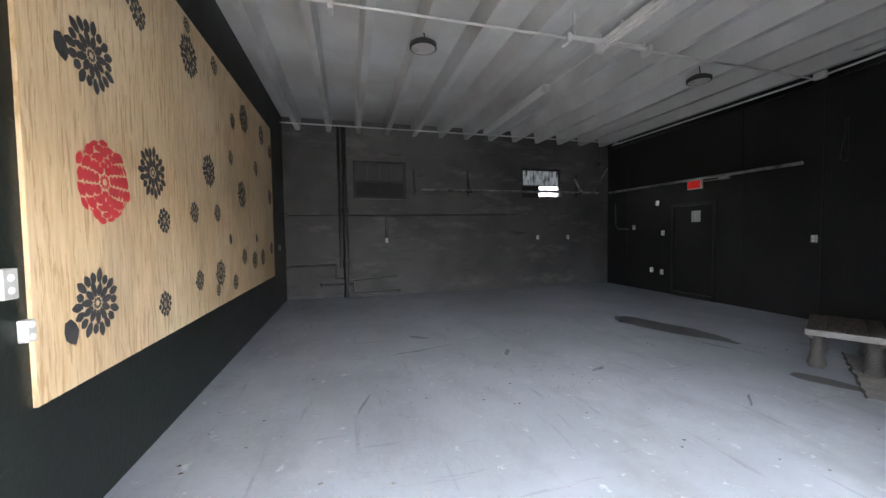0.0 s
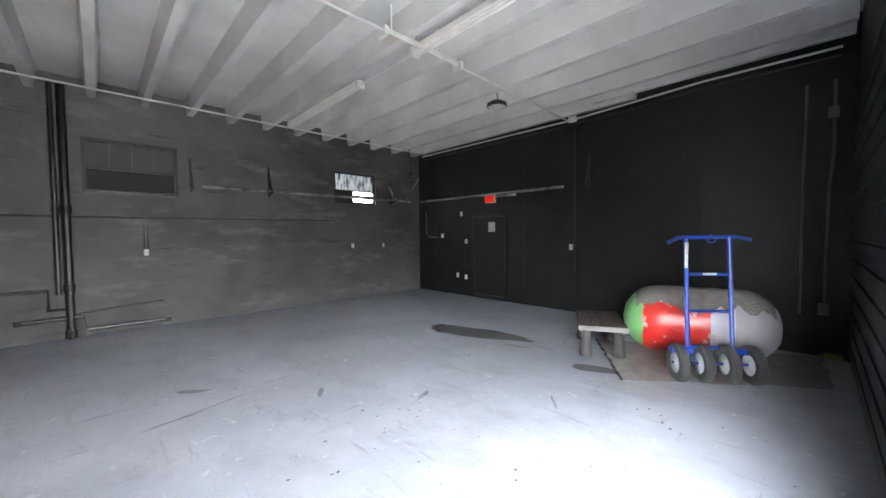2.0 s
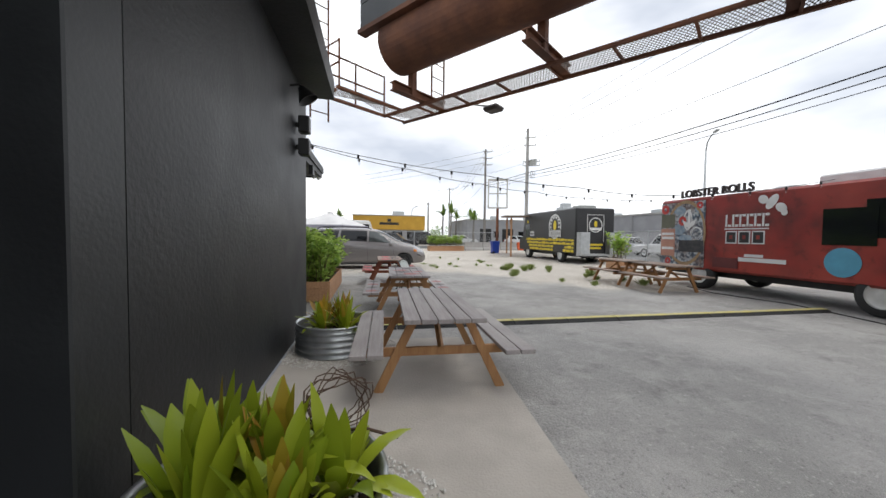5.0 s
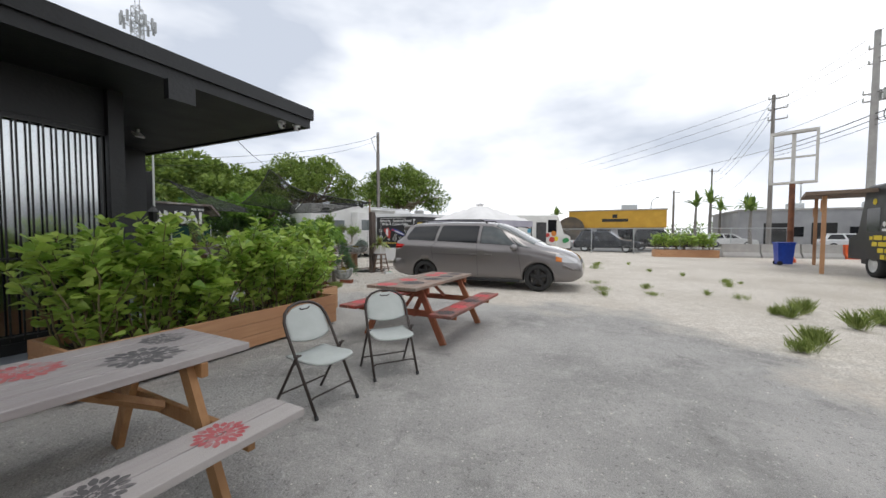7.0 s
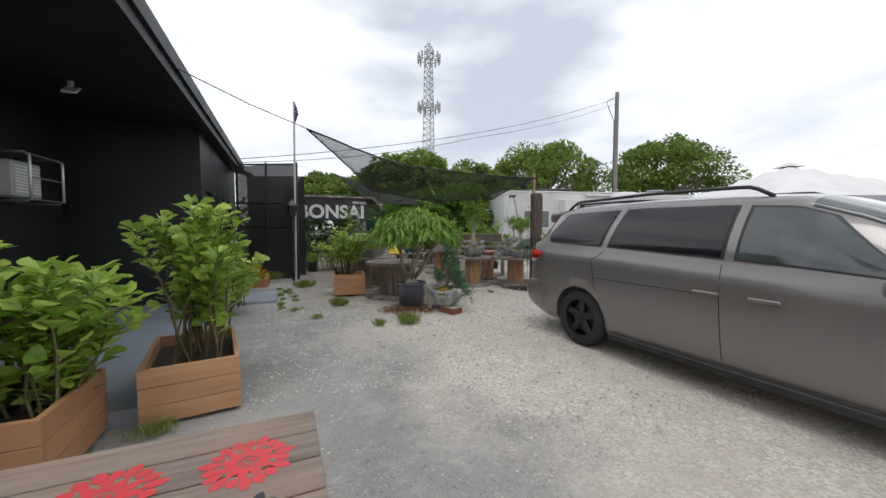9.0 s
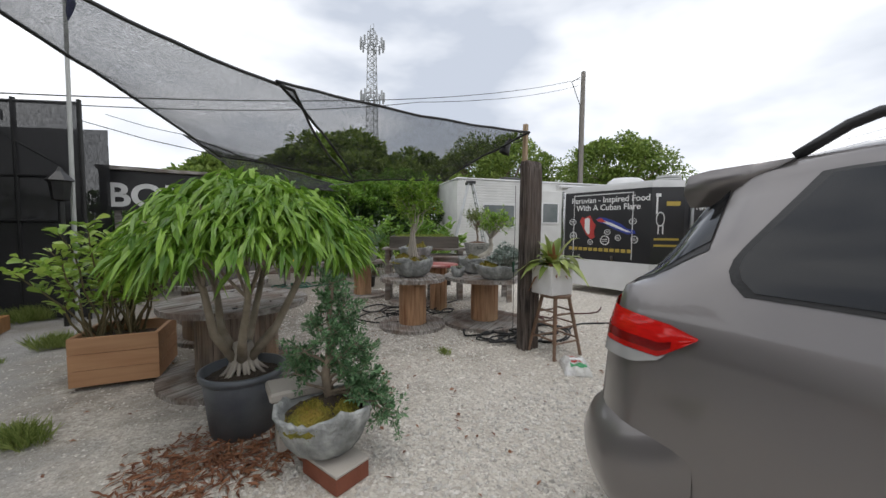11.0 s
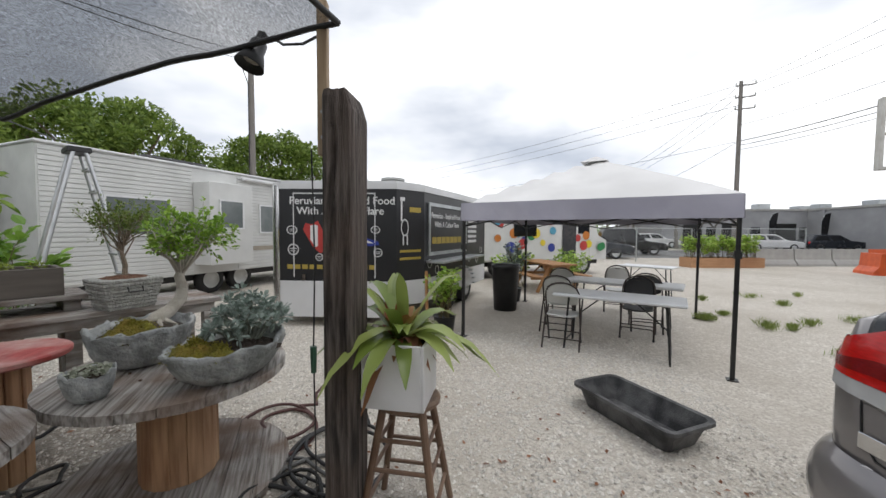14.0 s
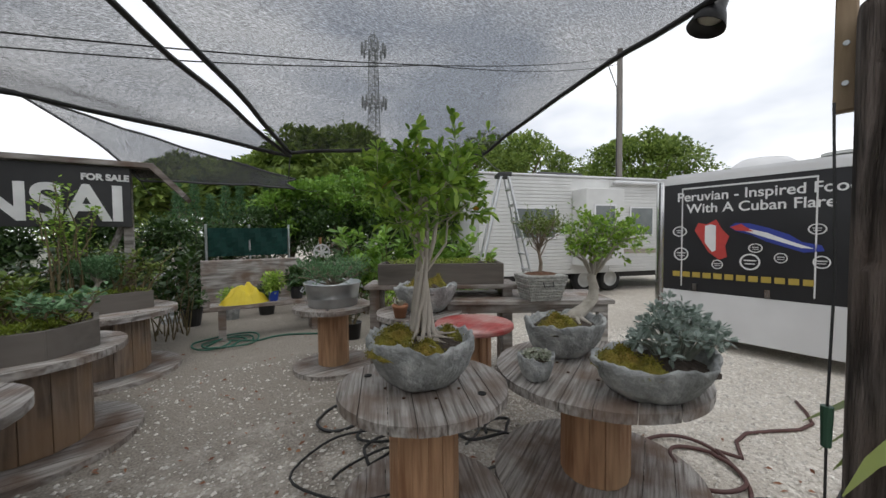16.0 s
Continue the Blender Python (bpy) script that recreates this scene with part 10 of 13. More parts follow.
# the street and the far parking lot
ASPHALT = mat("dark_street_asphalt", (0.13, 0.13, 0.13), (0.2, 0.2, 0.195), 2, 0.9, bump=0.3, c3=(0.1, 0.1, 0.1), big=0.2)
bm = bm_new()
prism(bm, [(38.2, 60), (48.5, 60), (52.5, -60), (41.5, -60)], -0.1, 0.012)
structure(part("road", bm, ASPHALT), "grey asphalt street beyond the fence", "road")
bm = bm_new()
prism(bm, [(-30, -16.6), (41.0, -17.6), (41.4, -29.6), (-30, -29.6)], -0.1, 0.010)
structure(part("parking_lot", bm, ASPHALT), "grey asphalt parking lot behind the food trucks", "road")


# ---- palms and far woods ----
def palm(x, y, h, seed):
    rng = np.random.default_rng(seed)
    t = thing("palm_tree", pose(x, y, 0), "slim palm with a drooping green head", "palm", "palms")
    bm = bm_new()
    tube(bm, [(0, 0, 0), (0.1, 0.05, h * 0.4), (0.05, 0, h * 0.8)], [0.2, 0.15, 0.12], seg=8)
    part("trunk", bm, POLEWOOD, t)
    v, f = rosette(rng, (0.05, 0, h * 0.8), 26, h * 0.36, 0.28, 0.9, 0.7)
    part_mesh("fronds", mesh_from("fronds", v, f), LEAF_TREE, t)


for k, (x, y, h) in enumerate(((60, -12.6, 5.8), (61, -14.2, 6.4), (63, -15.6, 5.4), (66, -19, 6), (70, 5, 5.5), (55, -16.5, 4.8))):
    palm(x, y, h, 190 + k)
rng = np.random.default_rng(200)
cs, ss = [], []
for k in range(260):
    a = rng.uniform(-1.75, 1.35)
    d = rng.uniform(88, 125)
    h = rng.uniform(2.0, 5.6)
    cs.append((15 + d * math.cos(a), d * math.sin(a), h * 0.5)), ss.append((3.2, 3.2, h * 0.5))
for k in range(110):
    cs.append((rng.uniform(36, 52) + 2, rng.uniform(6, 44), 1.2)), ss.append((1.8, 1.8, rng.uniform(0.9, 1.6)))
for k in range(70):
    cs.append((rng.uniform(-40, 14), rng.uniform(26, 45), 2.0)), ss.append((2.2, 2.2, rng.uniform(1.5, 2.6)))
v, f = leaf_cloud(rng, cs, ss, 42000, 0.75, 0.5)
tagged(leaves_part("far_woods", v, f, LEAF_TREE, None), "distant line of green trees and scrub", "woods", kind="stuff")
# ---- garage: plywood with stencilled flowers ----
def petal(bm, m, r0, r1, w):
    """A pointed petal lying in the local xy plane, along x."""
    d = r1 - r0
    pts = [(r0, -w * 0.45), (r0, w * 0.45), (r0 + d * 0.3, w * 0.9), (r0 + d * 0.6, w), (r0 + d * 0.85, w * 0.55), (r1, 0), (r0 + d * 0.85, -w * 0.55), (r0 + d * 0.6, -w), (r0 + d * 0.3, -w * 0.9)]
    bm.faces.new([bm.verts.new(m @ Vector((x, y, 0))) for x, y in pts])


def flower(name, m, r, material, parent, rings=2, n=18):
    """A stencilled bloom: rings of flat petals, with bare stencil lines between them, round a dotted heart."""
    bm = bm_new()
    edges = np.linspace(0.2, 1.0, rings + 1)
    for k in range(rings):
        a0, a1 = r * (edges[k] + 0.012), r * min(1.0, edges[k + 1] + 0.07)
        cnt = max(7, int(n * (edges[k + 1] + 0.15) / 1.15))
        for i in range(cnt):
            f = 1.0 + 0.08 * math.sin(i * 2.4 + k)
            petal(bm, m @ Matrix.Rotation(2 * math.pi * (i + 0.5 * k) / cnt, 4, "Z") @ Matrix.Translation((0, 0, 0.0005 * k)), a0, a1 * f, math.pi * (a0 + a1) / 2 / cnt * 0.93)
    for i in range(10):
        petal(bm, m @ Matrix.Rotation(2 * math.pi * i / 10, 4, "Z"), r * 0.08, r * 0.19, r * 0.04)
    return part(name, bm, material, parent)


ply_y = [2.0, 3.39, 4.62, 5.85, 6.85, 7.56]
sheets = []
for a, b_ in zip(ply_y, ply_y[1:]):
    bm = bm_new()
    box(bm, GX0, a + 0.004, 0.755, GX0 + 0.02, b_ - 0.004, 3.58, bevel=0.002)
    s = tagged(part("plywood_sheet", bm, PLY), "tall plywood sheet with black stencilled flowers on the wall", "plywood sheet", "plywood sheets")
    sheets.append(s)
FLOWERS_A = [(2.56, 1.86, 0.24), (2.5, 2.57, 0.2), (3.12, 2.01, 0.19), (2.44, 1.16, 0.19), (3.26, 1.66, 0.1), (3.22, 1.01, 0.1), (3.87, 3.21, 0.19), (4.26, 2.22, 0.17), (3.85, 1.76, 0.1), (4.47, 1.79, 0.1), (4.50, 1.12, 0.15), (3.91, 1.11, 0.1), (5.7, 3.2, 0.2), (5.46, 2.1, 0.19)]
FLOWERS_B = [(5.02, 2.51, 0.09), (5.48, 1.25, 0.11), (6.05, 1.16, 0.14), (6.59, 1.18, 0.14), (6.75, 3.24, 0.17), (7.29, 2.25, 0.15), (3.02, 3.1, 0.1), (4.54, 3.42, 0.1), (5.04, 0.95, 0.1), (4.41, 0.94, 0.07), (3.85, 3.48, 0.07), (2.86, 3.30, 0.2), (7.3, 1.3, 0.12), (6.3, 2.6, 0.12), (7.4, 3.1, 0.13), (5.15, 3.0, 0.1)]
for k, (y, z, r) in enumerate(FLOWERS_A + FLOWERS_B):
    own = sheets[max(i for i in range(5) if ply_y[i] <= y)]
    m = Matrix.Translation((GX0 + 0.0215, y, z)) @ Matrix.Rotation(radians(90), 4, "Y")
    if k == 0:
        flower("stencil_flower", m, r, REDINK, own, 6, 17)["label"] = "red stencilled bloom"
    else:
        flower("stencil_flower", m, r, INK, own, 2 if r > 0.13 else 2, 18 if r > 0.13 else 11)
for y, z in ((2.27, 2.52), (2.23, 1.05), (4.9, 1.5), (6.2, 1.5)):
    bm = bm_new()
    petal(bm, Matrix.Translation((GX0 + 0.0215, y, z)) @ Matrix.Rotation(radians(90), 4, "Y") @ Matrix.Rotation(radians(20), 4, "Z"), -0.06, 0.08, 0.05)
    part("stencil_leaf", bm, INK, sheets[max(i for i in range(5) if ply_y[i] <= y)])

# ---- garage: pipes and fittings on the walls ----
PIPEBLACK = mat("black_painted_pipe", (0.006, 0.006, 0.0065), (0.013, 0.013, 0.013), 5, 0.34, bump=0.15)
PIPEWHITE = mat("white_painted_conduit", (0.68, 0.68, 0.68), (0.55, 0.55, 0.55), 5, 0.5, bump=0.1)


def pipe_run(name, pts, r, material, label, category="pipe", clips=()):
    bm = bm_new()
    tube(bm, pts, r, seg=10)
    ob = part(name, bm, material)
    for p in clips:
        bm = bm_new()
        cyl(bm, Vector(p) - Vector((0, 0, r * 1.2)), Vector(p) + Vector((0, 0, r * 1.2)), r * 1.35, seg=10)
        part("coupling", bm, material, ob)
    return tagged(ob, label, category)


yb = GY1 - 0.07
pipe_run("drain_pipe", [(-0.06, yb, 0.02), (-0.06, yb, 4.1)], 0.055, PIPEBLACK, "black painted drain pipe on the back wall", clips=[(-0.06, yb, 0.1), (-0.06, yb, 0.85), (-0.06, yb, 2.1)])
pipe_run("drain_pipe", [(-0.18, yb, 0.75), (-0.18, yb, 4.1)], 0.036, PIPEBLACK, "thin black pipe beside the drain pipe", clips=[(-0.18, yb, 2.1)])
pipe_run("water_pipe", [(-1.4, yb, 0.76), (-1.3, yb, 0.82), (-0.3, yb, 0.82), (-0.3, yb, 0.5), (-0.1, yb, 0.5)], 0.028, PIPEBLACK, "black bent water pipe on the back wall")
pipe_run("water_pipe", [(-0.62, yb, 0.36), (0.1, yb, 0.36), (0.12, yb, 0.14), (1.23, yb, 0.14)], 0.034, PIPEBLACK, "low black water pipe on the back wall", clips=[(-0.62, yb, 0.36), (1.2, yb, 0.14)])
pipe_run("water_pipe", [(0.0, yb, 0.42), (1.13, yb, 0.5)], 0.018, PIPEBLACK, "thin black water pipe on the back wall", clips=[(1.12, yb, 0.5)])
pipe_run("wall_conduit", [(-1.4, GY1 - 0.02, 2.08), (-1.3, GY1 - 0.02, 2.0), (0.9, GY1 - 0.02, 2.0), (0.9, GY1 - 0.02, 1.42)], 0.017, PIPEBLACK, "thin black conduit down to an outlet", "conduit")
pipe_run("wall_conduit", [(0.95, GY1 - 0.02, 1.42), (0.95, GY1 - 0.02, 2.0), (4.6, GY1 - 0.02, 2.02)], 0.015, PIPEBLACK, "thin black conduit along the back wall", "conduit")
GREYPIPE = mat("scuffed_grey_pole", (0.20, 0.20, 0.20), (0.05, 0.05, 0.05), 5, 0.5, bump=0.1, c3=(0.4, 0.4, 0.4), big=1.2)
pipe_run("hanging_rail", [(1.78, GY1 - 0.18, 2.62), (6.9, GY1 - 0.18, 2.62)], 0.03, GREYPIPE, "scuffed metal rail along the back wall", "rail")
pipe_run("hanging_rail", [(7.2, 8.7, 2.62), (7.2, 4.2, 2.6)], 0.03, GREYPIPE, "scuffed metal rail along the side wall", "rail")
for x, y0, y1 in ((1.62, GY1, GY1 - 0.25), (3.05, GY1, GY1 - 0.25), (6.3, GY1, GY1 - 0.25)):
    bm = bm_new()
    box(bm, x - 0.02, y1, 2.55, x + 0.02, y0, 2.6)
    box(bm, x - 0.02, y0 - 0.03, 2.5, x + 0.02, y0, 3.15)
    cyl(bm, (x, y1, 2.58), (x, y0 - 0.02, 3.05), 0.012, seg=6)
    tagged(part("rail_bracket", bm, PIPEBLACK), "black steel bracket holding the rail", "bracket", "rail brackets")
bm = bm_new()
cyl(bm, (7.25, 3.75, 2.58), (7.34, 3.72, 3.15), 0.015, seg=6)
box(bm, 7.3, 3.7, 2.55, 7.37, 3.75, 3.2)
tagged(part("rail_bracket", bm, PIPEBLACK), "black steel bracket holding the rail", "bracket", "rail brackets")
PIPEGREY = mat("dull_grey_conduit", (0.10, 0.105, 0.11), (0.06, 0.063, 0.066), 5, 0.5, bump=0.1)
pipe_run("riser_conduit", [(6.92, 0.72, 0.55), (6.92, 0.70, 3.5)], 0.016, PIPEGREY, "grey conduit rising up the side wall", "conduit")
pipe_run("riser_conduit", [(6.92, 0.50, 0.68), (6.92, 0.48, 2.2), (6.92, 0.45, 2.6), (6.92, 0.45, 3.5)], 0.016, PIPEGREY, "bent grey conduit rising up the side wall", "conduit")
for y, z in ((0.46, 3.1), (0.5, 0.64)):
    bm = bm_new()
    box(bm, 6.86, y - 0.05, z - 0.07, 6.95, y + 0.05, z + 0.07, bevel=0.008)
    tagged(part("junction_box", bm, PIPEGREY), "small grey junction box on the side wall", "junction box", "wall junction boxes")
pipe_run("rail_strut", [(6.18, GY1 - 0.12, 3.0), (6.32, GY1 - 0.14, 2.72), (6.42, GY1 - 0.16, 2.58)], 0.028, mat("pale_steel_strut", (0.34, 0.34, 0.33), (0.2, 0.2, 0.2), 6, 0.5, bump=0.1), "pale bent steel strut beside the window", "strut")
pipe_run("corner_conduit", [(7.02, GY1 - 0.2, 3.92), (6.98, GY1 - 0.2, 3.86), (6.98, GY1 - 0.2, 3.5)], 0.02, PIPEGREY, "grey conduit dropping from the ceiling corner", "conduit")
pipe_run("rail_strut", [(7.12, GY1 - 0.3, 3.3), (6.72, GY1 - 0.2, 2.66)], 0.018, GREYPIPE, "thin diagonal steel strut in the corner", "strut")
bm = bm_new()
box(bm, 6.88, GY1 - 0.27, 3.36, 7.08, GY1 - 0.12, 3.5, bevel=0.01)
tagged(part("junction_box", bm, PIPEGREY), "dark junction box in the ceiling corner", "junction box", "wall junction boxes")
pipe_run("wall_conduit", [(GX1 - 0.03, 8.62, 2.3), (GX1 - 0.03, 8.6, 1.68), (GX1 - 0.03, 8.5, 1.58), (GX1 - 0.03, 8.1, 1.58)], 0.016, PIPEGREY, "thin grey conduit bent along the side wall", "conduit")


def outlet(x, y, z, axis, material=GREYPL, s=(0.07, 0.115)):
    ob = thing("outlet_box", pose(x, y, z, 0, 0, {"n": 0, "e": -90, "w": 90}[axis]), "small pale electrical outlet box on the black wall", "outlet", "outlet boxes")
    bm = bm_new()
    box(bm, -s[0] / 2, -0.04, -s[1] / 2, s[0] / 2, 0.0, s[1] / 2, bevel=0.004)
    part("box", bm, material, ob)
    bm = bm_new()
    for dz in (-0.027, 0.027):
        cyl(bm, (0, -0.043, dz), (0, -0.04, dz), 0.016, seg=12)
    part("socket", bm, WHITE, ob)
    return ob


for x, z in ((0.92, 1.38), (5.08, 1.39), (6.03, 1.38)):
    outlet(x, GY1, z, "n")
for y, z in ((7.03, 1.47), (4.1, 1.36), (7.94, 1.62), (7.2, 2.2), (7.35, 0.55), (7.05, 0.52)):
    outlet(GX1, y, z, "e", s=(0.075, 0.12))
outlet(GX1, 6.17, 1.83, "e", s=(0.2, 0.24))
for y, z, s in ((1.88, 1.34, (0.075, 0.13)), (1.97, 1.12, (0.05, 0.1)), (8.1, 1.28, (0.07, 0.12))):
    outlet(GX0, y, z, "w", s=s)
# boarded opening on the back wall
vent = thing("boarded_window", pose(0.78, GY1, 2.86), "black painted boarded-up window frame", "window")
boxes("frame", [(-0.64, -0.05, 0.40, 0.64, 0.0, 0.45), (-0.64, -0.05, -0.46, 0.64, 0.0, -0.41), (-0.64, -0.05, -0.41, -0.59, 0.0, 0.40), (0.59, -0.05, -0.41, 0.64, 0.0, 0.40), (-0.59, -0.04, -0.06, 0.59, 0.0, -0.02)], PIPEBLACK, vent)
for k in range(4):
    boxes("pane", [(-0.585 + k * 0.295, -0.012, -0.018, -0.305 + k * 0.295, -0.002, 0.395)], mat("dusty_black_pane", (0.03, 0.03, 0.032), (0.045, 0.045, 0.047), 4, 0.35, bump=0.05), vent)
boxes("board", [(-0.585, -0.025, -0.405, 0.585, -0.002, -0.062)], mat("black_board", (0.01, 0.01, 0.01), None, 4, 0.7), vent)
# the one window that lets light in
win = thing("window_1", pose((WX0 + WX1) / 2, GY1 + 0.08, (WZ0 + WZ1) / 2), "small dirty broken window in the back wall", "window", kind="structure")
hw, hh = (WX1 - WX0) / 2, (WZ1 - WZ0) / 2
boxes("window_frame", [(-hw, -0.03, -hh, hw, 0.03, -hh + 0.05), (-hw, -0.03, hh - 0.05, hw, 0.03, hh), (-hw, -0.03, -hh + 0.05, -hw + 0.05, 0.03, hh - 0.05), (hw - 0.05, -0.03, -hh + 0.05, hw, 0.03, hh - 0.05), (-hw + 0.05, -0.02, -0.08, hw - 0.05, 0.02, -0.05)], PIPEBLACK, win)
DIRTY = mat("paint_smeared_pane", (0.35, 0.36, 0.37), (0.01, 0.01, 0.01), 5, 0.5, bump=0, stretch=(2.5, 1, 0.8), lo=0.42, hi=0.6)
dn = DIRTY.node_tree
dn.nodes["Principled BSDF"].inputs["Transmission Weight"].default_value = 0.25
boxes("pane", [(-hw + 0.05, -0.006, -0.05, hw - 0.05, 0.006, hh - 0.05)], DIRTY, win)
boxes("board", [(-hw + 0.05, -0.01, -hh + 0.05, -0.05, 0.01, -0.08)], PIPEBLACK, win)
boxes("louvre", [(-0.05, -0.015, -0.2, hw - 0.05, 0.015, -0.17)], PIPEBLACK, win)
# outside of the window: overgrown yard wall far behind the garage
# exit sign
ex = thing("exit_sign", pose(GX1, 6.2, 2.52), "red exit sign on the side wall", "exit sign")
boxes("housing", [(-0.06, -0.16, -0.1, 0.0, 0.16, 0.1)], WHITE, ex, bevel=0.006)
exm = mat("exit_sign_red", (0.2, 0.012, 0.012), None, 5, 0.3, bump=0)
exm.node_tree.nodes["Principled BSDF"].inputs["Emission Color"].default_value = (1, 0.03, 0.02, 1)
exm.node_tree.nodes["Principled BSDF"].inputs["Emission Strength"].default_value = 0.012
boxes("face", [(-0.064, -0.145, -0.085, -0.06, 0.145, 0.085)], exm, ex)
boxes("lamp_head", [(-0.1, -0.75, 0.02, -0.02, -0.55, 0.07), (-0.05, -0.55, 0.03, -0.02, -0.16, 0.05)], GREYPL, ex, bevel=0.01)
# flush black door on the side wall
dr = thing("door_1", pose(GX1, 6.25, 0.02), "black painted flush door in the side wall", "door", kind="structure")
boxes("door_leaf", [(-0.02, -0.46, 0.1, 0.0, 0.46, 2.05)], BLACKWALL, dr)
boxes("frame", [(-0.045, -0.53, 0.0, 0.0, -0.46, 2.12), (-0.045, 0.46, 0.0, 0.0, 0.53, 2.12), (-0.045, -0.46, 2.05, 0.0, 0.46, 2.12), (-0.045, -0.46, 0.0, 0.0, 0.46, 0.1)], PIPEBLACK, dr)
bm = bm_new()
cyl(bm, (-0.02, 0.4, 1.0), (-0.08, 0.4, 1.0), 0.028, seg=12)
part("knob", bm, CHROME, dr)
# panel joints on the side wall
for y in (4.02, 5.24, 8.2):
    boxes("panel", [(GX1 - 0.012, y + 0.004, 0.02, GX1 - 0.0005, y + 1.212 if y + 1.212 < 5.7 else min(GY1, y + 0.6), 3.9)], BLACKWALL, bpy.data.objects["wall_east"])

# ---- garage: ceiling fittings ----
def round_lamp(x, y):
    t = thing("highbay_lamp", pose(x, y, 0), "round black rimmed high-bay ceiling lamp", "ceiling lamp", "highbay lamps")
    bm = bm_new()
    lathe(bm, [(0.0, 3.86), (0.1, 3.86), (0.13, 3.83), (0.165, 3.82), (0.165, 3.77), (0.145, 3.765)], 28)
    part("housing", bm, BLACKPL, t, smooth=True)
    bm = bm_new()
    lathe(bm, [(0.145, 3.768), (0.1, 3.762), (0.001, 3.76)], 28)
    part("lens", bm, mat("lamp_lens", (0.55, 0.55, 0.55), None, 5, 0.3, bump=0), t, smooth=True)
    bm = bm_new()
    tube(bm, [(0, 0, 3.86), (0.02, 0, 3.92), (0, 0, 4.0), (0, 0, 4.25)], 0.008, seg=6)
    part("hook", bm, DARKMETAL, t)


round_lamp(0.93, 4.33), round_lamp(5.18, 4.33)
for y0, y1, z, x in ((1.95, 4.18, 3.91, 3.27), (5.45, 8.22, 3.91, 3.27), (3.0, 4.0, 3.95, -0.75)):
    t = thing("fluorescent_batten", pose(x, 0, z), "long white fluorescent batten under the ceiling", "ceiling light", "fluorescent battens")
    boxes("body", [(-0.06, y0, 0.02, 0.06, y1, 0.10)], WHITE, t, bevel=0.01)
    if x > 0:
        for dx in (-0.03, 0.03):
            bm = bm_new()
            cyl(bm, (dx, y0 + 0.04, 0.0), (dx, y1 - 0.04, 0.0), 0.013, seg=10)
            part("tube", bm, WHITE, t)
    boxes("end_cap", [(-0.065, y0 - 0.01, -0.02, 0.065, y0 + 0.05, 0.08)], PIPEWHITE, t, bevel=0.008)
    boxes("end_cap", [(-0.065, y1 - 0.05, -0.02, 0.065, y1 + 0.01, 0.08)], PIPEWHITE, t, bevel=0.008)
pipe_run("ceiling_conduit", [(-1.35, 3.92, 3.92), (3.3, 3.97, 3.92), (7.3, 4.12, 3.92)], 0.014, PIPEWHITE, "white conduit across the ceiling joists", "conduit")
pipe_run("ceiling_conduit", [(-1.35, 8.3, 3.93), (7.3, 8.35, 3.93)], 0.016, PIPEWHITE, "white conduit below the back joists", "conduit")
pipe_run("ceiling_conduit", [(3.27, 4.15, 3.94), (3.27, 5.5, 3.94)], 0.01, PIPEWHITE, "white conduit between the two battens", "conduit")
pipe_run("ceiling_conduit", [(7.2, 8.6, 3.92), (7.2, 4.05, 3.9), (6.85, 1.8, 3.87), (6.85, 0.4, 3.86)], 0.016, PIPEWHITE, "white conduit along the side wall top", "conduit")
pipe_run("ceiling_conduit", [(7.27, 8.6, 3.84), (7.27, 4.05, 3.82), (6.9, 1.8, 3.79), (6.9, 0.4, 3.78)], 0.014, PIPEBLACK, "black conduit along the side wall top", "conduit")
for x in (-0.13, 2.68, 3.9, 7.2):
    bm = bm_new()
    box(bm, x - 0.03, 3.92, 3.86, x + 0.03, 4.08, 3.97, bevel=0.008)
    tagged(part("junction_box", bm, PIPEWHITE), "small white junction box on the joists", "junction box", "junction boxes")

st = thing("hanger_strut", pose(3.27, 3.97, 3.935), "white slotted steel strut holding the battens", "strut")
boxes("rail", [(-0.55, -0.02, 0.0, 0.6, 0.02, 0.025)], PIPEWHITE, st)
for x in (-0.5, -0.12, 0.2, 0.55):
    boxes("rod", [(x - 0.01, -0.01, 0.025, x + 0.01, 0.01, 0.31)], PIPEWHITE, st)
# ---- garage: bench, float, hand truck ----
OLDBENCH = overlay(mat("paint_splashed_bench_wood", (0.085, 0.062, 0.052), (0.036, 0.029, 0.026), 4, 0.7, bump=0.4, stretch=(9, 1, 6), c3=(0.10, 0.082, 0.072), island=0.15), (0.27, 0.26, 0.25), 9, 0.63, 0.72, 0.8)
BENCHTRIM = overlay(mat("pale_paint_crusted_edge", (0.19, 0.185, 0.178), (0.09, 0.086, 0.082), 8, 0.7, bump=0.6, fine=30), (0.07, 0.06, 0.055), 9, 0.6, 0.7, 0.8)
bench = thing("low_bench", pose(5.37, 2.69, 0.02, 0, 0, -62), "low worn wooden bench splashed with grey paint", "bench")
for k in range(4):
    boxes("seat_board", [(-0.29 + k * 0.147, -0.52, 0.385, -0.149 + k * 0.147, 0.50, 0.42 + 0.003 * (k % 2))], OLDBENCH, bench, bevel=0.006)
boxes("edge_trim", [(-0.3, -0.55, 0.36, 0.3, -0.521, 0.428)], BENCHTRIM, bench, "pale paint-crusted front edge", bevel=0.008)
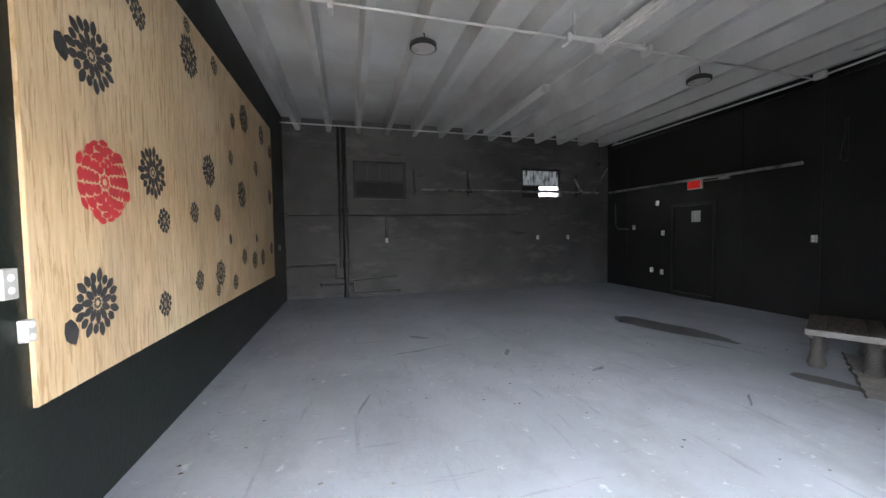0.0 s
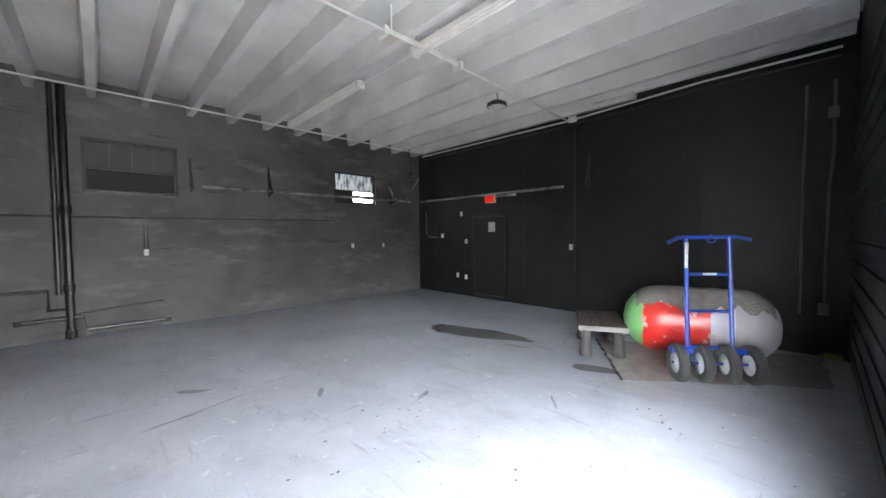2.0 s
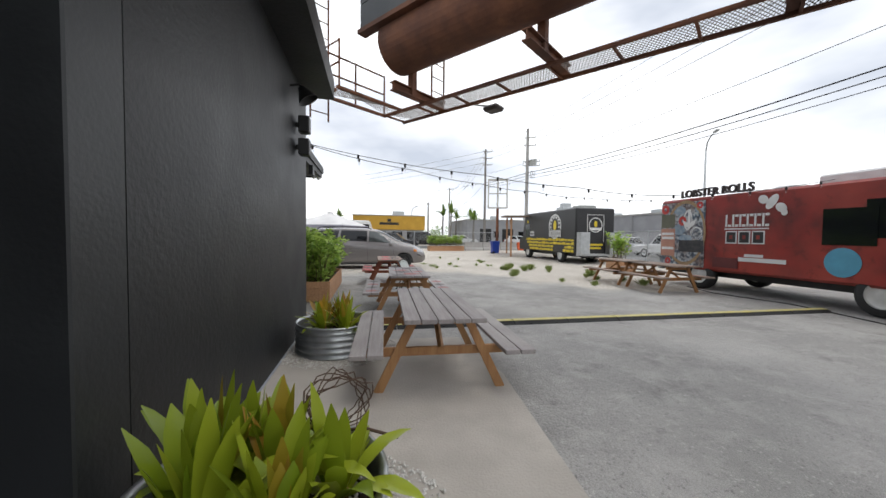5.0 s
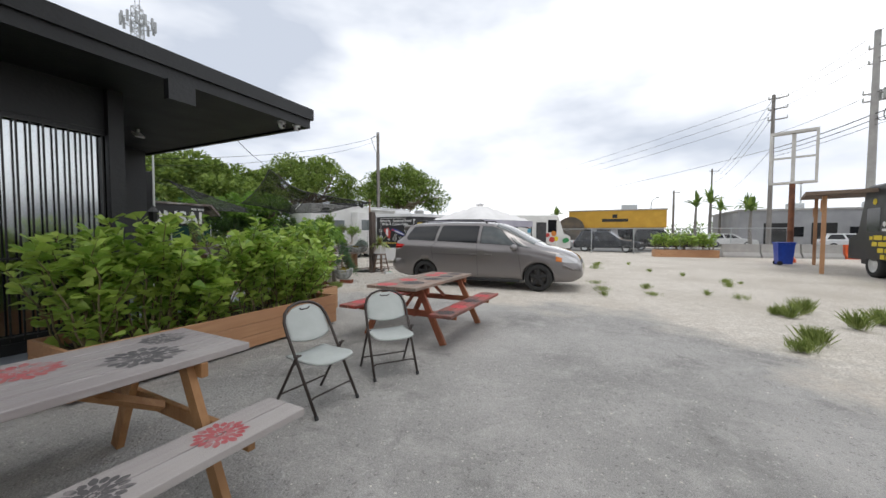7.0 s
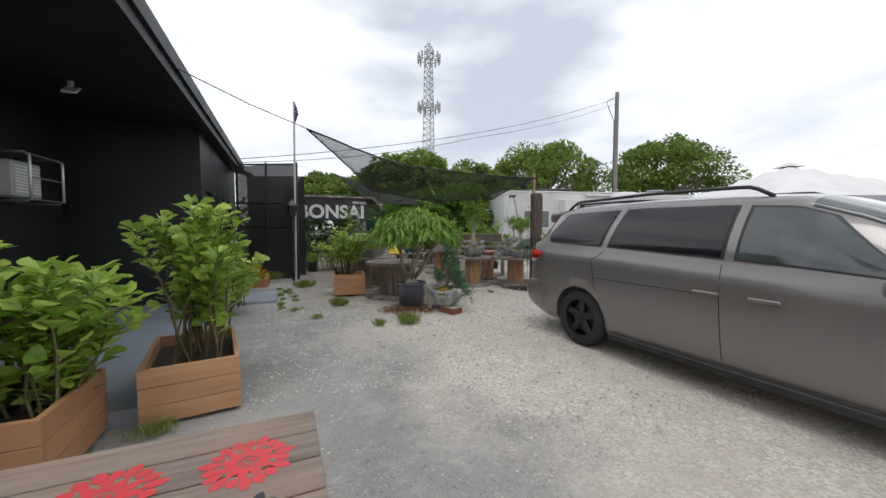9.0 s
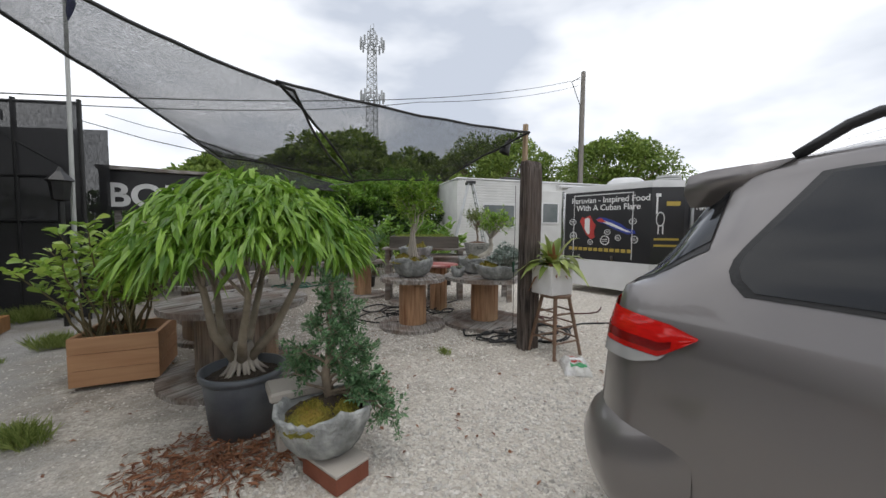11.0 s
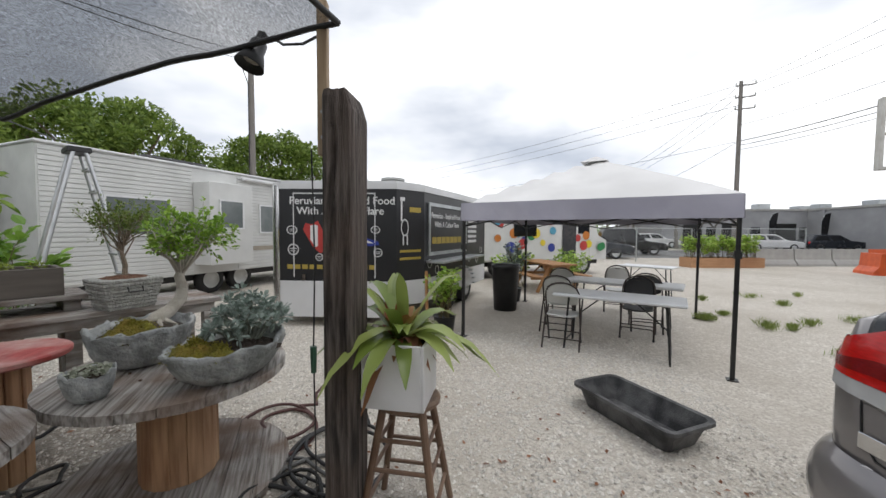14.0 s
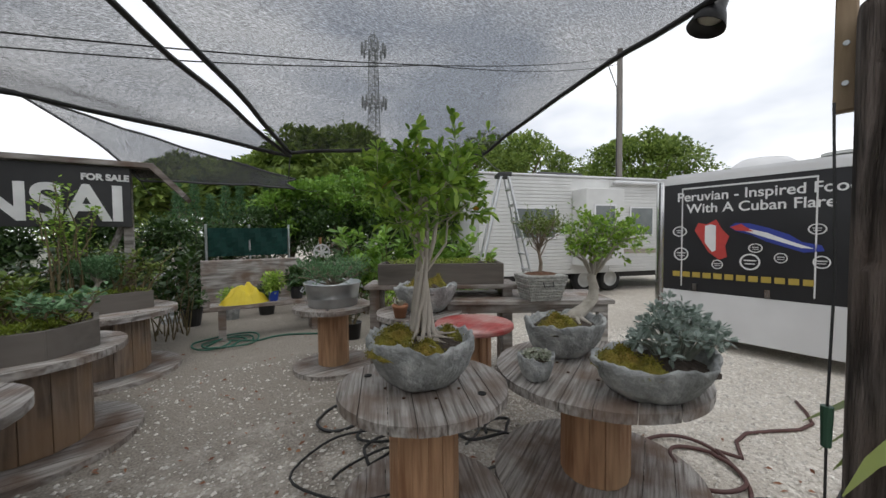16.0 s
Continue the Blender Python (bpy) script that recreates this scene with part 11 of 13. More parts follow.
for s in (-1, 1):
    boxes("apron", [(s * 0.25 - 0.02, -0.46, 0.31, s * 0.25 + 0.02, 0.46, 0.384)], OLDBENCH, bench, bevel=0.003)
    for x in (-0.2, 0.2):
        bm = bm_new()
        lathe(bm, [(0.001, 0), (0.075, 0), (0.082, 0.04), (0.066, 0.12), (0.058, 0.22), (0.062, 0.383), (0.001, 0.383)], 14, Matrix.Translation((x, s * 0.41, 0)), wob=0.1)
        part("leg", bm, mat("grimy_bench_leg", (0.045, 0.042, 0.04), (0.075, 0.071, 0.068), 9, 0.8, bump=0.5), bench, smooth=True)
fl = thing("striped_float", pose(5.92, 1.68, 0.46, 0, 90, 0) , "large striped green, red and white float smeared with cement", "float")
fl.matrix_basis = Matrix.Translation((5.95, 1.66, 0.462)) @ Matrix.Rotation(radians(-73), 4, "Z") @ Matrix.Rotation(radians(90), 4, "Y")
bands = [(-0.86, -0.61, (0.20, 0.50, 0.18), "green_gore"), (-0.61, 0.1, (0.62, 0.03, 0.025), "red_gore"), (0.1, 0.34, (0.62, 0.62, 0.72), "white_gore"), (0.34, 0.86, (0.42, 0.42, 0.46), "grey_gore")]


def float_r(z):
    e = max(0.0, abs(z) - 0.45) / 0.41
    return 0.44 * math.sqrt(max(0.0, 1 - e * e)) * (1 - 0.04 * z * z)


for z0, z1, col, nm in bands:
    bm = bm_new()
    lathe(bm, [(max(0.002, float_r(z)), z) for z in np.linspace(z0, z1, 10)], 40)
    mm = overlay(mat(nm + "_vinyl", col, tuple(v * 0.9 for v in col), 3, 0.32, bump=0.05), (0.42, 0.37, 0.34), 6, 0.60, 0.62, 0.85, detail=4.0)
    part("gore", bm, mm, fl, smooth=True)
bm = bm_new()
CEMENT = mat("dried_cement", (0.19, 0.18, 0.165), (0.30, 0.285, 0.26), 12, 0.95, bump=1.0, fine=34)
rows = []
for i, z in enumerate(np.linspace(-0.70, 0.74, 60)):
    row = []
    for j, a in enumerate(np.linspace(-1.02, 1.02, 30)):
        w = 1 + 0.30 * noise.noise((z * 4, 7.0, 0.3)) + 0.22 * noise.noise((z * 15, 2.0 + (a > 0), 0.7)) + 0.1 * noise.noise((z * 40, 5.0 + (a > 0), 0.1))
        aa = a * w
        row.append(bm.verts.new((-(float_r(z) + 0.008 + 0.012 * noise.noise((z * 9, a * 5, 1)) + 0.008 * noise.noise((z * 30, a * 16, 4))) * math.cos(aa), (float_r(z) + 0.006) * math.sin(aa), z)))
    rows.append(row)
for a, b_ in zip(rows, rows[1:]):
    for j in range(29):
        bm.faces.new((a[j], a[j + 1], b_[j + 1], b_[j]))
part("cement_crust", bm, CEMENT, fl, "rough grey cement crust", smooth=True)
HANDTYRE = mat("dusty_grey_tyre", (0.05, 0.05, 0.05), (0.085, 0.084, 0.082), 9, 0.8, bump=0.3)
ht = thing("hand_truck", Matrix.Translation((5.02, 1.31, 0.02)) @ Matrix.Rotation(radians(-53), 4, "Z"), "blue four-wheeled hand truck standing on the floor", "hand truck")
lean = 0.13
for u in (-0.24, 0.20):
    bm = bm_new()
    tube(bm, [(u, 0.02, 0.2), (u, 0.05, 0.33), (u + 0.02, 0.05 + lean, 1.55)], 0.022, seg=10)
    part("upright", bm, BLUE, ht)
for z, nm in ((0.36, "rung"), (0.75, "rung"), (1.15, "rung")):
    bm = bm_new()
    y = 0.05 + lean * (z - 0.33) / 1.22
    tube(bm, [(-0.24, y, z), (0.21, y, z)], 0.016, seg=8)
    part(nm, bm, BLUE, ht)
bm = bm_new()
tube(bm, [(-0.42, 0.13, 1.5), (-0.30, 0.17, 1.555), (0.30, 0.19, 1.56), (0.42, 0.15, 1.52)], 0.02, seg=10)
part("handle", bm, BLUE, ht)
for x0, x1 in ((-0.42, -0.20), (0.18, 0.42)):
    boxes("foot_bracket", [(x0, 0.0, 0.30, x1, 0.10, 0.36)], BLUE, ht, bevel=0.01)
boxes("label_plate", [(-0.07, 0.115, 1.142, 0.07, 0.119, 1.166)], WHITE, ht, "small white label")
boxes("side_plate", [(-0.262, 0.1, 1.22, -0.225, 0.105, 1.5)], GREYPL, ht, "scuffed grey plate")
bm = bm_new()
lathe(bm, [(0.045, -0.004), (0.052, 0), (0.045, 0.004), (0.04, 0), (0.045, -0.004)], 18, Matrix.Translation((0.03, 0.16, 1.54)) @ Matrix.Rotation(radians(80), 4, "X"))
part("ring", bm, BLUE, ht)
bm = bm_new()
cyl(bm, (-0.42, 0, 0.2), (0.42, 0, 0.2), 0.014, seg=8)
part("axle", bm, BLUE, ht)
for u in (-0.36, -0.12, 0.12, 0.36):
    w = part("wheel", (lambda q: (lathe(q, [(0.11, -0.035), (0.16, -0.045), (0.19, -0.04), (0.2, -0.015), (0.2, 0.015), (0.19, 0.04), (0.16, 0.045), (0.11, 0.035)], 28), q)[1])(bm_new()), HANDTYRE, ht, m=Matrix.Translation((u, 0, 0.2)) @ Matrix.Rotation(radians(90), 4, "Y"), smooth=True)
    for q in (-0.024, -0.008, 0.008, 0.024):
        bm = bm_new()
        lathe(bm, [(0.196, q - 0.005), (0.2045, q - 0.004), (0.2045, q + 0.004), (0.196, q + 0.005)], 28)
        part("tread", bm, HANDTYRE, w)
    bm = bm_new()
    lathe(bm, [(0.012, -0.04), (0.05, -0.03), (0.07, -0.02), (0.112, -0.03), (0.112, 0.03), (0.07, 0.02), (0.05, 0.03), (0.012, 0.04)], 20)
    part("rim", bm, mat("white_rim", (0.78, 0.78, 0.78), None, 5, 0.4), w, smooth=True)
# ground sheet under them
bm = bm_new()
bmesh.ops.create_grid(bm, x_segments=40, y_segments=40, size=0.5, matrix=Matrix.Identity(4))
for v in bm.verts:
    u, w = v.co.x + 0.5, v.co.y + 0.5
    p0, p1 = Vector((4.36, 2.02)).lerp(Vector((5.62, 0.42)), u), Vector((5.7, 2.87)).lerp(Vector((6.85, 0.5)), u)
    q = p0.lerp(p1, w)
    v.co = (q.x + 0.05 * noise.noise((u * 5, w * 5, 3)), q.y + 0.05 * noise.noise((u * 5, w * 5, 9)), 0.036 + 0.012 * noise.noise((q.x * 9, q.y * 9, 0)) + 0.006 * noise.noise((q.x * 26, q.y * 26, 5)))
tarp = tagged(part("tarpaulin_mat", bm, mat("dusty_grey_tarpaulin", (0.20, 0.195, 0.185), (0.31, 0.305, 0.29), 6, 0.7, bump=0.6, fine=30), smooth=True), "crumpled grey tarpaulin lying on the floor", "tarpaulin")
bm = bm_new()
tube(bm, [Vector((5.68, 2.86, 0.04)).lerp(Vector((4.36, 2.02, 0.04)), q) + Vector((0.03 * noise.noise((q * 9, 0, 2)), 0.03 * noise.noise((q * 9, 4, 2)), 0.0)) for q in np.linspace(0, 1, 22)], [0.012 + 0.006 * math.sin(k * 2.1) for k in range(22)], seg=6)
part("rolled_edge", bm, mat("dark_tarpaulin_edge", (0.03, 0.03, 0.03), (0.05, 0.05, 0.048), 9, 0.7), tarp, "dark rolled edge")


def blot(name, cx, cy, lx, ly, ang, material, label, z=0.0225, seed=0, parent=None):
    """A thin irregular stain lying on the floor."""
    bm = bm_new()
    c = bm.verts.new((cx, cy, z))
    ring = []
    for i in range(40):
        a = 2 * math.pi * i / 40
        r = 1 + 0.35 * noise.noise((1.5 * math.cos(a) + seed, 1.5 * math.sin(a), seed)) + 0.12 * noise.noise((5 * math.cos(a), 5 * math.sin(a), seed + 3))
        x, y = lx * r * math.cos(a), ly * r * math.sin(a)
        ring.append(bm.verts.new((cx + x * math.cos(ang) - y * math.sin(ang), cy + x * math.sin(ang) + y * math.cos(ang), z)))
    for i in range(40):
        bm.faces.new((c, ring[i], ring[(i + 1) % 40]))
    ob = part(name, bm, material)
    if parent:
        ob.parent = parent
        return ob
    return tagged(ob, label, "stain", kind="structure")


STAIN = mat("dark_oil_stain", (0.05, 0.05, 0.047), (0.085, 0.085, 0.08), 5, 0.45, bump=0.05)
blot("oil_stain", 4.72, 4.55, 0.98, 0.24, radians(104), STAIN, "dark oily stain on the grey floor")
blot("oil_stain", 4.5, 2.38, 0.32, 0.1, radians(110), STAIN, "dark damp stain by the bench", seed=4)
SCUFF = mat("dark_floor_scuff", (0.16, 0.165, 0.175), (0.27, 0.285, 0.31), 9, 0.6, bump=0)
for k, (x, y, lx, ly, a) in enumerate(((0.72, 4.46, 0.26, 0.010, 4), (0.95, 4.52, 0.45, 0.012, 14), (0.95, 5.08, 0.16, 0.05, -38), (1.9, 4.1, 0.12, 0.03, 60), (2.62, 3.3, 0.1, 0.03, 20), (0.1, 3.2, 0.2, 0.012, 70), (3.4, 2.3, 0.14, 0.012, 40), (4.6, 3.55, 0.22, 0.03, 108))):
    blot("floor_scuff", x, y, lx, ly, radians(a), SCUFF, "thin dark scuff on the grey floor", z=0.0216, seed=20 + k)
rng = np.random.default_rng(5)
verts, faces = [], []
for k in range(620):
    x, y, s = (rng.uniform(-1.2, 6.4), rng.uniform(0.6, 8.5), rng.uniform(0.004, 0.02)) if k < 470 else (rng.normal(2.7, 0.35), rng.normal(3.2, 0.3), rng.uniform(0.004, 0.013))
    a = rng.uniform(0, 6.28)
    i = len(verts)
    for j in range(5):
        b_ = a + j * 1.256 + rng.uniform(-0.3, 0.3)
        verts.append((x + s * math.cos(b_), y + s * 0.7 * math.sin(b_), 0.022 + 0.003 * (j % 2)))
    faces.append(tuple(range(i, i + 5)))
tagged(part_mesh("floor_debris", mesh_from("floor_debris", verts, faces), mat("dry_debris", (0.35, 0.33, 0.3), (0.08, 0.06, 0.04), 0.9, 0.8, bump=0, lo=0.45, hi=0.55)), "scattered dry flakes and leaf bits on the floor", "debris", kind="stuff")
# ---- shop front ----
FILMGLASS = mat("mirror_film_glass", (0.66, 0.69, 0.70), (0.62, 0.65, 0.66), 1.5, 0.1, 1.0, bump=0)
bm = bm_new()
box(bm, 7.57, 9.9, 0.0, 11.67, 10.1, 3.1)
structure(part("wall_back", bm, EXTBLACK), "black back wall of the low building", "wall")
sd = thing("shop_door", pose(7.0, 1.6, 0.25), "black framed double glass door with security bars", "door", kind="structure")
for k, (x0, x1) in enumerate(((0.04, 0.84), (0.86, 1.66))):
    leaf = boxes("door_leaf", [(x0, -0.03, 0.0, x0 + 0.07, 0.02, 1.98), (x1 - 0.07, -0.03, 0.0, x1, 0.02, 1.98), (x0 + 0.07, -0.03, 0.0, x1 - 0.07, 0.02, 0.12), (x0 + 0.07, -0.03, 1.9, x1 - 0.07, 0.02, 1.98)], EXTBLACK, sd)
    boxes("pane", [(x0 + 0.071, -0.008, 0.121, x1 - 0.071, 0.0, 1.899)], FILMGLASS, leaf)
    for j in range(6):
        bm = bm_new()
        xx = x0 + 0.12 + j * 0.112
        box(bm, xx - 0.008, -0.062, 0.06, xx + 0.008, -0.046, 1.94)
        part("security_bar", bm, DARKMETAL, leaf)
    boxes("cross_bar", [(x0 + 0.02, -0.068, 0.95, x1 - 0.02, -0.045, 0.975)], DARKMETAL, leaf)
bm = bm_new()
tube(bm, [(0.93, -0.03, 0.75), (0.93, -0.11, 0.78), (0.93, -0.11, 1.08), (0.93, -0.03, 1.11)], 0.012, seg=8)
part("door_handle", bm, STEEL, sd)
boxes("door_closer", [(1.1, -0.1, 2.05, 1.4, -0.031, 2.12)], DARKMETAL, sd, bevel=0.01)
boxes("frame", [(0.0, -0.05, 0.0, 0.038, 0.05, 2.37), (1.662, -0.05, 0.0, 1.76, 0.05, 2.37), (0.038, -0.05, 1.985, 1.662, 0.05, 2.06)], EXTBLACK, sd)
boxes("transom_panel", [(0.038, -0.01, 2.06, 1.662, 0.02, 2.37)], EXTBLACK, sd)
sw = thing("shop_window", pose(8.76, 1.6, 0.25), "large mirrored shop window behind vertical security bars", "window", kind="structure")
boxes("frame", [(0.0, -0.04, 0.0, 1.29, 0.04, 0.07), (0.0, -0.04, 2.31, 1.29, 0.04, 2.37), (1.22, -0.04, 0.07, 1.29, 0.04, 2.31)], EXTBLACK, sw)
boxes("pane", [(0.0, -0.006, 0.071, 1.219, 0.0, 2.309)], FILMGLASS, sw)
for j in range(13):
    boxes("security_bar", [(0.02 + j * 0.098, -0.075, 0.02, 0.036 + j * 0.098, -0.059, 2.34)], DARKMETAL, sw)
for z in (0.05, 0.86, 2.3):
    boxes("cross_bar", [(0.0, -0.082, z, 1.25, -0.06, z + 0.022)], DARKMETAL, sw)

# ---- porch ----
pd = thing("porch_door", pose(9.94, 2.22, 0.135), "dark recessed door in the porch wall", "door", kind="structure")
boxes("door_leaf", [(0, 0, 0, 0.045, 0.81, 2.1)], DARKMETAL, pd, bevel=0.005)
bm = bm_new()
cyl(bm, (0.045, 0.08, 0.95), (0.1, 0.08, 0.95), 0.03, seg=14)
part("door_knob", bm, STEEL, pd)
for k in range(2):
    boxes("panel", [(0.0455, 0.12, 0.2 + k * 0.95, 0.053, 0.69, 0.95 + k * 0.95)], DARKMETAL, pd, bevel=0.003)
ac = thing("air_conditioner", pose(10.05, 3.25, 1.78), "pale window air conditioner in a tube cage", "air conditioner")
boxes("body", [(0, 0, 0, 0.28, 0.55, 0.42)], GREYPL, ac, bevel=0.015)
for k in range(9):
    boxes("louvre", [(0.281, 0.04, 0.05 + k * 0.037, 0.288, 0.51, 0.07 + k * 0.037)], WHITE, ac)
for y in (-0.06, 0.62):
    bm = bm_new()
    tube(bm, [(0.0, y, -0.06), (0.42, y, -0.06), (0.46, y, -0.02), (0.46, y, 0.46), (0.42, y, 0.5), (0.0, y, 0.5)], 0.016, seg=8)
    part("cage_hoop", bm, STEEL, ac, smooth=True)
for z in (-0.04, 0.22, 0.48):
    bm = bm_new()
    cyl(bm, (0.46, -0.06, z), (0.46, 0.62, z), 0.012, seg=8)
    part("cage_bar", bm, STEEL, ac)
fl = thing("flood_lamp", pose(10.94, 3.1, 3.1), "small white flood lamp under the porch roof", "lamp", "flood lamps")
bm = bm_new()
cyl(bm, (0, 0, -0.06), (0, 0, 0), 0.03, seg=12)
part("bracket", bm, GREYPL, fl)
boxes("head", [(-0.07, -0.11, -0.06, 0.07, 0.05, -0.03)], WHITE, fl, bevel=0.008, m=Matrix.Translation((0, 0, -0.04)) @ Matrix.Rotation(radians(35), 4, "X"))
for x, y in ((11.66, 0.62), (11.86, 0.52)):
    dc = thing("dome_camera", pose(x, y, 3.1), "white dome security camera under the eave", "security camera", "dome cameras")
    bm = bm_new()
    lathe(bm, [(0.001, 0), (0.06, 0), (0.06, -0.03), (0.05, -0.035), (0.001, -0.035)], 20)
    part("base", bm, WHITE, dc)
    bm = bm_new()
    bmesh.ops.create_uvsphere(bm, u_segments=18, v_segments=12, radius=0.05, matrix=Matrix.Translation((0, -0.01, -0.065)))
    part("ball", bm, WHITE, dc, smooth=True)
    bm = bm_new()
    cyl(bm, (0, -0.05, -0.08), (0, -0.07, -0.087), 0.022, seg=14)
    part("camera_lens", bm, DARKGLASS, dc)
# doors and windows of the side wall
for a, b_, z0, z1 in cuts:
    if z0 == 0:
        d_ = thing("side_door", pose(11.74, a, 0.02), "dark steel door in the side wall", "door", kind="structure")
        boxes("door_leaf", [(0, 0.01, 0, 0.05, b_ - a - 0.01, z1 - 0.03)], DARKMETAL, d_, bevel=0.004)
        bm = bm_new()
        tube(bm, [(0.05, 0.08, 0.95), (0.1, 0.08, 0.97), (0.1, 0.08, 1.13), (0.05, 0.08, 1.15)], 0.01, seg=8)
        part("door_handle", bm, STEEL, d_)
        boxes("step_plate", [(0.052, 0.02, 0.05, 0.056, b_ - a - 0.02, 0.28)], STEEL, d_)
    else:
        d_ = thing("side_window", pose(11.78, a, z0), "small black framed window with greenish panes", "window", kind="structure")
        w_ = b_ - a
        boxes("frame", [(0, 0, 0, 0.05, 0.04, z1 - z0), (0, w_ - 0.04, 0, 0.05, w_, z1 - z0), (0, 0.04, 0, 0.05, w_ - 0.04, 0.04), (0, 0.04, z1 - z0 - 0.04, 0.05, w_ - 0.04, z1 - z0)], EXTBLACK, d_)
        boxes("pane", [(0.015, 0.041, 0.041, 0.02, w_ - 0.041, z1 - z0 - 0.041)], mat("greenish_blind_glass", (0.22, 0.28, 0.27), (0.3, 0.36, 0.35), 3, 0.15, bump=0, spec=0.7), d_)
        boxes("sill", [(0.051, -0.03, -0.05, 0.12, w_ + 0.03, 0.0)], EXTBLACK, d_, bevel=0.004)
        for k in range(7):
            boxes("blind_slat", [(0.0215, 0.045, 0.06 + k * 0.115, 0.026, w_ - 0.045, 0.1 + k * 0.115)], mat("blind_slat_green", (0.35, 0.4, 0.38), None, 5, 0.6), d_)
fl2 = thing("flood_lamp", pose(12.1, 9.2, 2.95), "grey twin flood lamp at the end of the eave", "lamp", "flood lamps")
bm = bm_new()
tube(bm, [(-0.24, 0, 0.0), (0.0, 0, 0.05), (0.1, -0.1, 0.0)], 0.02, seg=8)
part("arm", bm, GREYPL, fl2)
for s in (-0.08, 0.1):
    bm = bm_new()
    cyl(bm, (0.1 + s * 0.3, -0.1 + s, 0.0), (0.22 + s * 0.3, -0.16 + s, -0.05), 0.035, 0.075, seg=16)
    part("head", bm, GREYPL, fl2)

# ---- side bed with bromeliads ----
ed = thing("timber_bed", pose(11.9, 6.95, 0, 0, 0, 0), "low timber edged plant bed beside the black wall", "plant bed")
for b_ in ((0, 0, 0, 0.9, 0.1, 0.2), (0.8, 0.101, 0, 0.9, 1.0, 0.2), (0, 0.9, 0, 0.799, 1.0, 0.2)):
    boxes("edge_board", [b_], WOODLEG, ed, bevel=0.008)
boxes("soil", [(0.0, 0.101, 0, 0.799, 0.899, 0.14)], SOIL, ed)


def bromeliad(x, y, z, n, length, material, label, seed, width=0.055, tilt=0.5, group="bromeliads", mats2=None):
    rng = np.random.default_rng(seed)
    t = thing("bromeliad", pose(x, y, z), label, "bromeliad", group)
    v, f = rosette(rng, (0, 0, 0.02), n, length, width, 0.75, tilt)
    part_mesh("outer_leaves", mesh_from("outer_leaves", v, f), material, t, smooth=True)
    v, f = rosette(rng, (0, 0, 0.04), max(5, n // 3), length * 0.75, width * 0.9, 0.3, tilt + 0.5)
    part_mesh("heart_leaves", mesh_from("heart_leaves", v, f), mats2 or material, t, smooth=True)
    bm = bm_new()
    lathe(bm, [(0.001, -0.02), (0.045, -0.02), (0.05, 0.05), (0.03, 0.1), (0.001, 0.1)], 10)
    part("stem_base", bm, DRYLEAF, t)
    return t


LEAF_BROMYEL = leafmat("bromeliad_yellow", (0.5, 0.26, 0.02), (0.55, 0.42, 0.05), 0.4)
for k, (x, y) in enumerate(((12.4, 7.25), (12.55, 7.5), (12.3, 7.6), (12.5, 7.7))):
    bromeliad(x, y, 0.14, 16, 0.5, LEAF_BROMYEL, "yellow-orange bromeliad in the timber bed", 300 + k)
wp = thing("white_pot_plant", pose(12.1, 7.35, 0.14), "white pot with a grassy spider plant", "potted plant")
bm = bm_new()
lathe(bm, [(0.001, 0), (0.12, 0), (0.17, 0.34), (0.18, 0.34), (0.16, 0.3), (0.001, 0.29)], 20)
part("pot", bm, WHITE, wp, smooth=True)
v, f = rosette(np.random.default_rng(310), (0, 0, 0.3), 40, 0.4, 0.022, 0.9, 0.5)
part_mesh("foliage", mesh_from("foliage", v, f), GRASS, wp)
bromeliad(12.05, 7.15, 0.14, 16, 0.45, LEAF_BROM, "green bromeliad in the timber bed", 311)
shrub("yard_shrub", pose(12.35, 4.3, 0.1), "leafy green shrub at the corner of the slab", 312, (0, 0, 0, 0.2, 0.2), 16, 0.4, 0.7, 24, 0.12, 0.08, LEAF_SHRUB, group="yard shrubs")
bm = bm_new()
prism(bm, [(11.87, 4.9), (13.0, 4.9), (13.05, 6.05), (11.87, 6.05)], -0.1, 0.05)
structure(part("side_slab", bm, SLAB), "blue-grey painted slab beside the side wall", "slab")

# ---- corrugated tank planters ----
PEBBLE = mat("white_marble_pebbles", (0.62, 0.60, 0.56), (0.45, 0.43, 0.40), 30, 0.7, bump=0.6, fine=70, island=0.25)


def pebbles(name, spots, seed, label, sizes=(0.008, 0.02)):
    """Loose stones over discs (x, y, z, r, count): one object."""
    rng = np.random.default_rng(seed)
    vs, fs = [], []
    base = np.array([(1, 0, 0), (0, 1, 0), (-1, 0, 0), (0, -1, 0), (0, 0, 0.7), (0, 0, -0.5)], float)
    for x, y, z, r, n in spots:
        for _ in range(n):
            a, q = rng.uniform(0, 6.28), math.sqrt(rng.random()) * r
            s = rng.uniform(*sizes)
            p = base * rng.uniform(0.6, 1.25, (6, 3)) * s
            c, d = math.cos(a * 3), math.sin(a * 3)
            i = len(vs)
            for px, py, pz in p:
                vs.append((x + q * math.cos(a) + px * c - py * d, y + q * math.sin(a) + px * d + py * c, z + pz + s * 0.3))
            for k in range(4):
                fs.append((i + k, i + (k + 1) % 4, i + 4))
                fs.append((i + (k + 1) % 4, i + k, i + 5))
    return tagged(part_mesh(name, mesh_from(name, vs, fs), PEBBLE), label, "pebbles", kind="stuff")


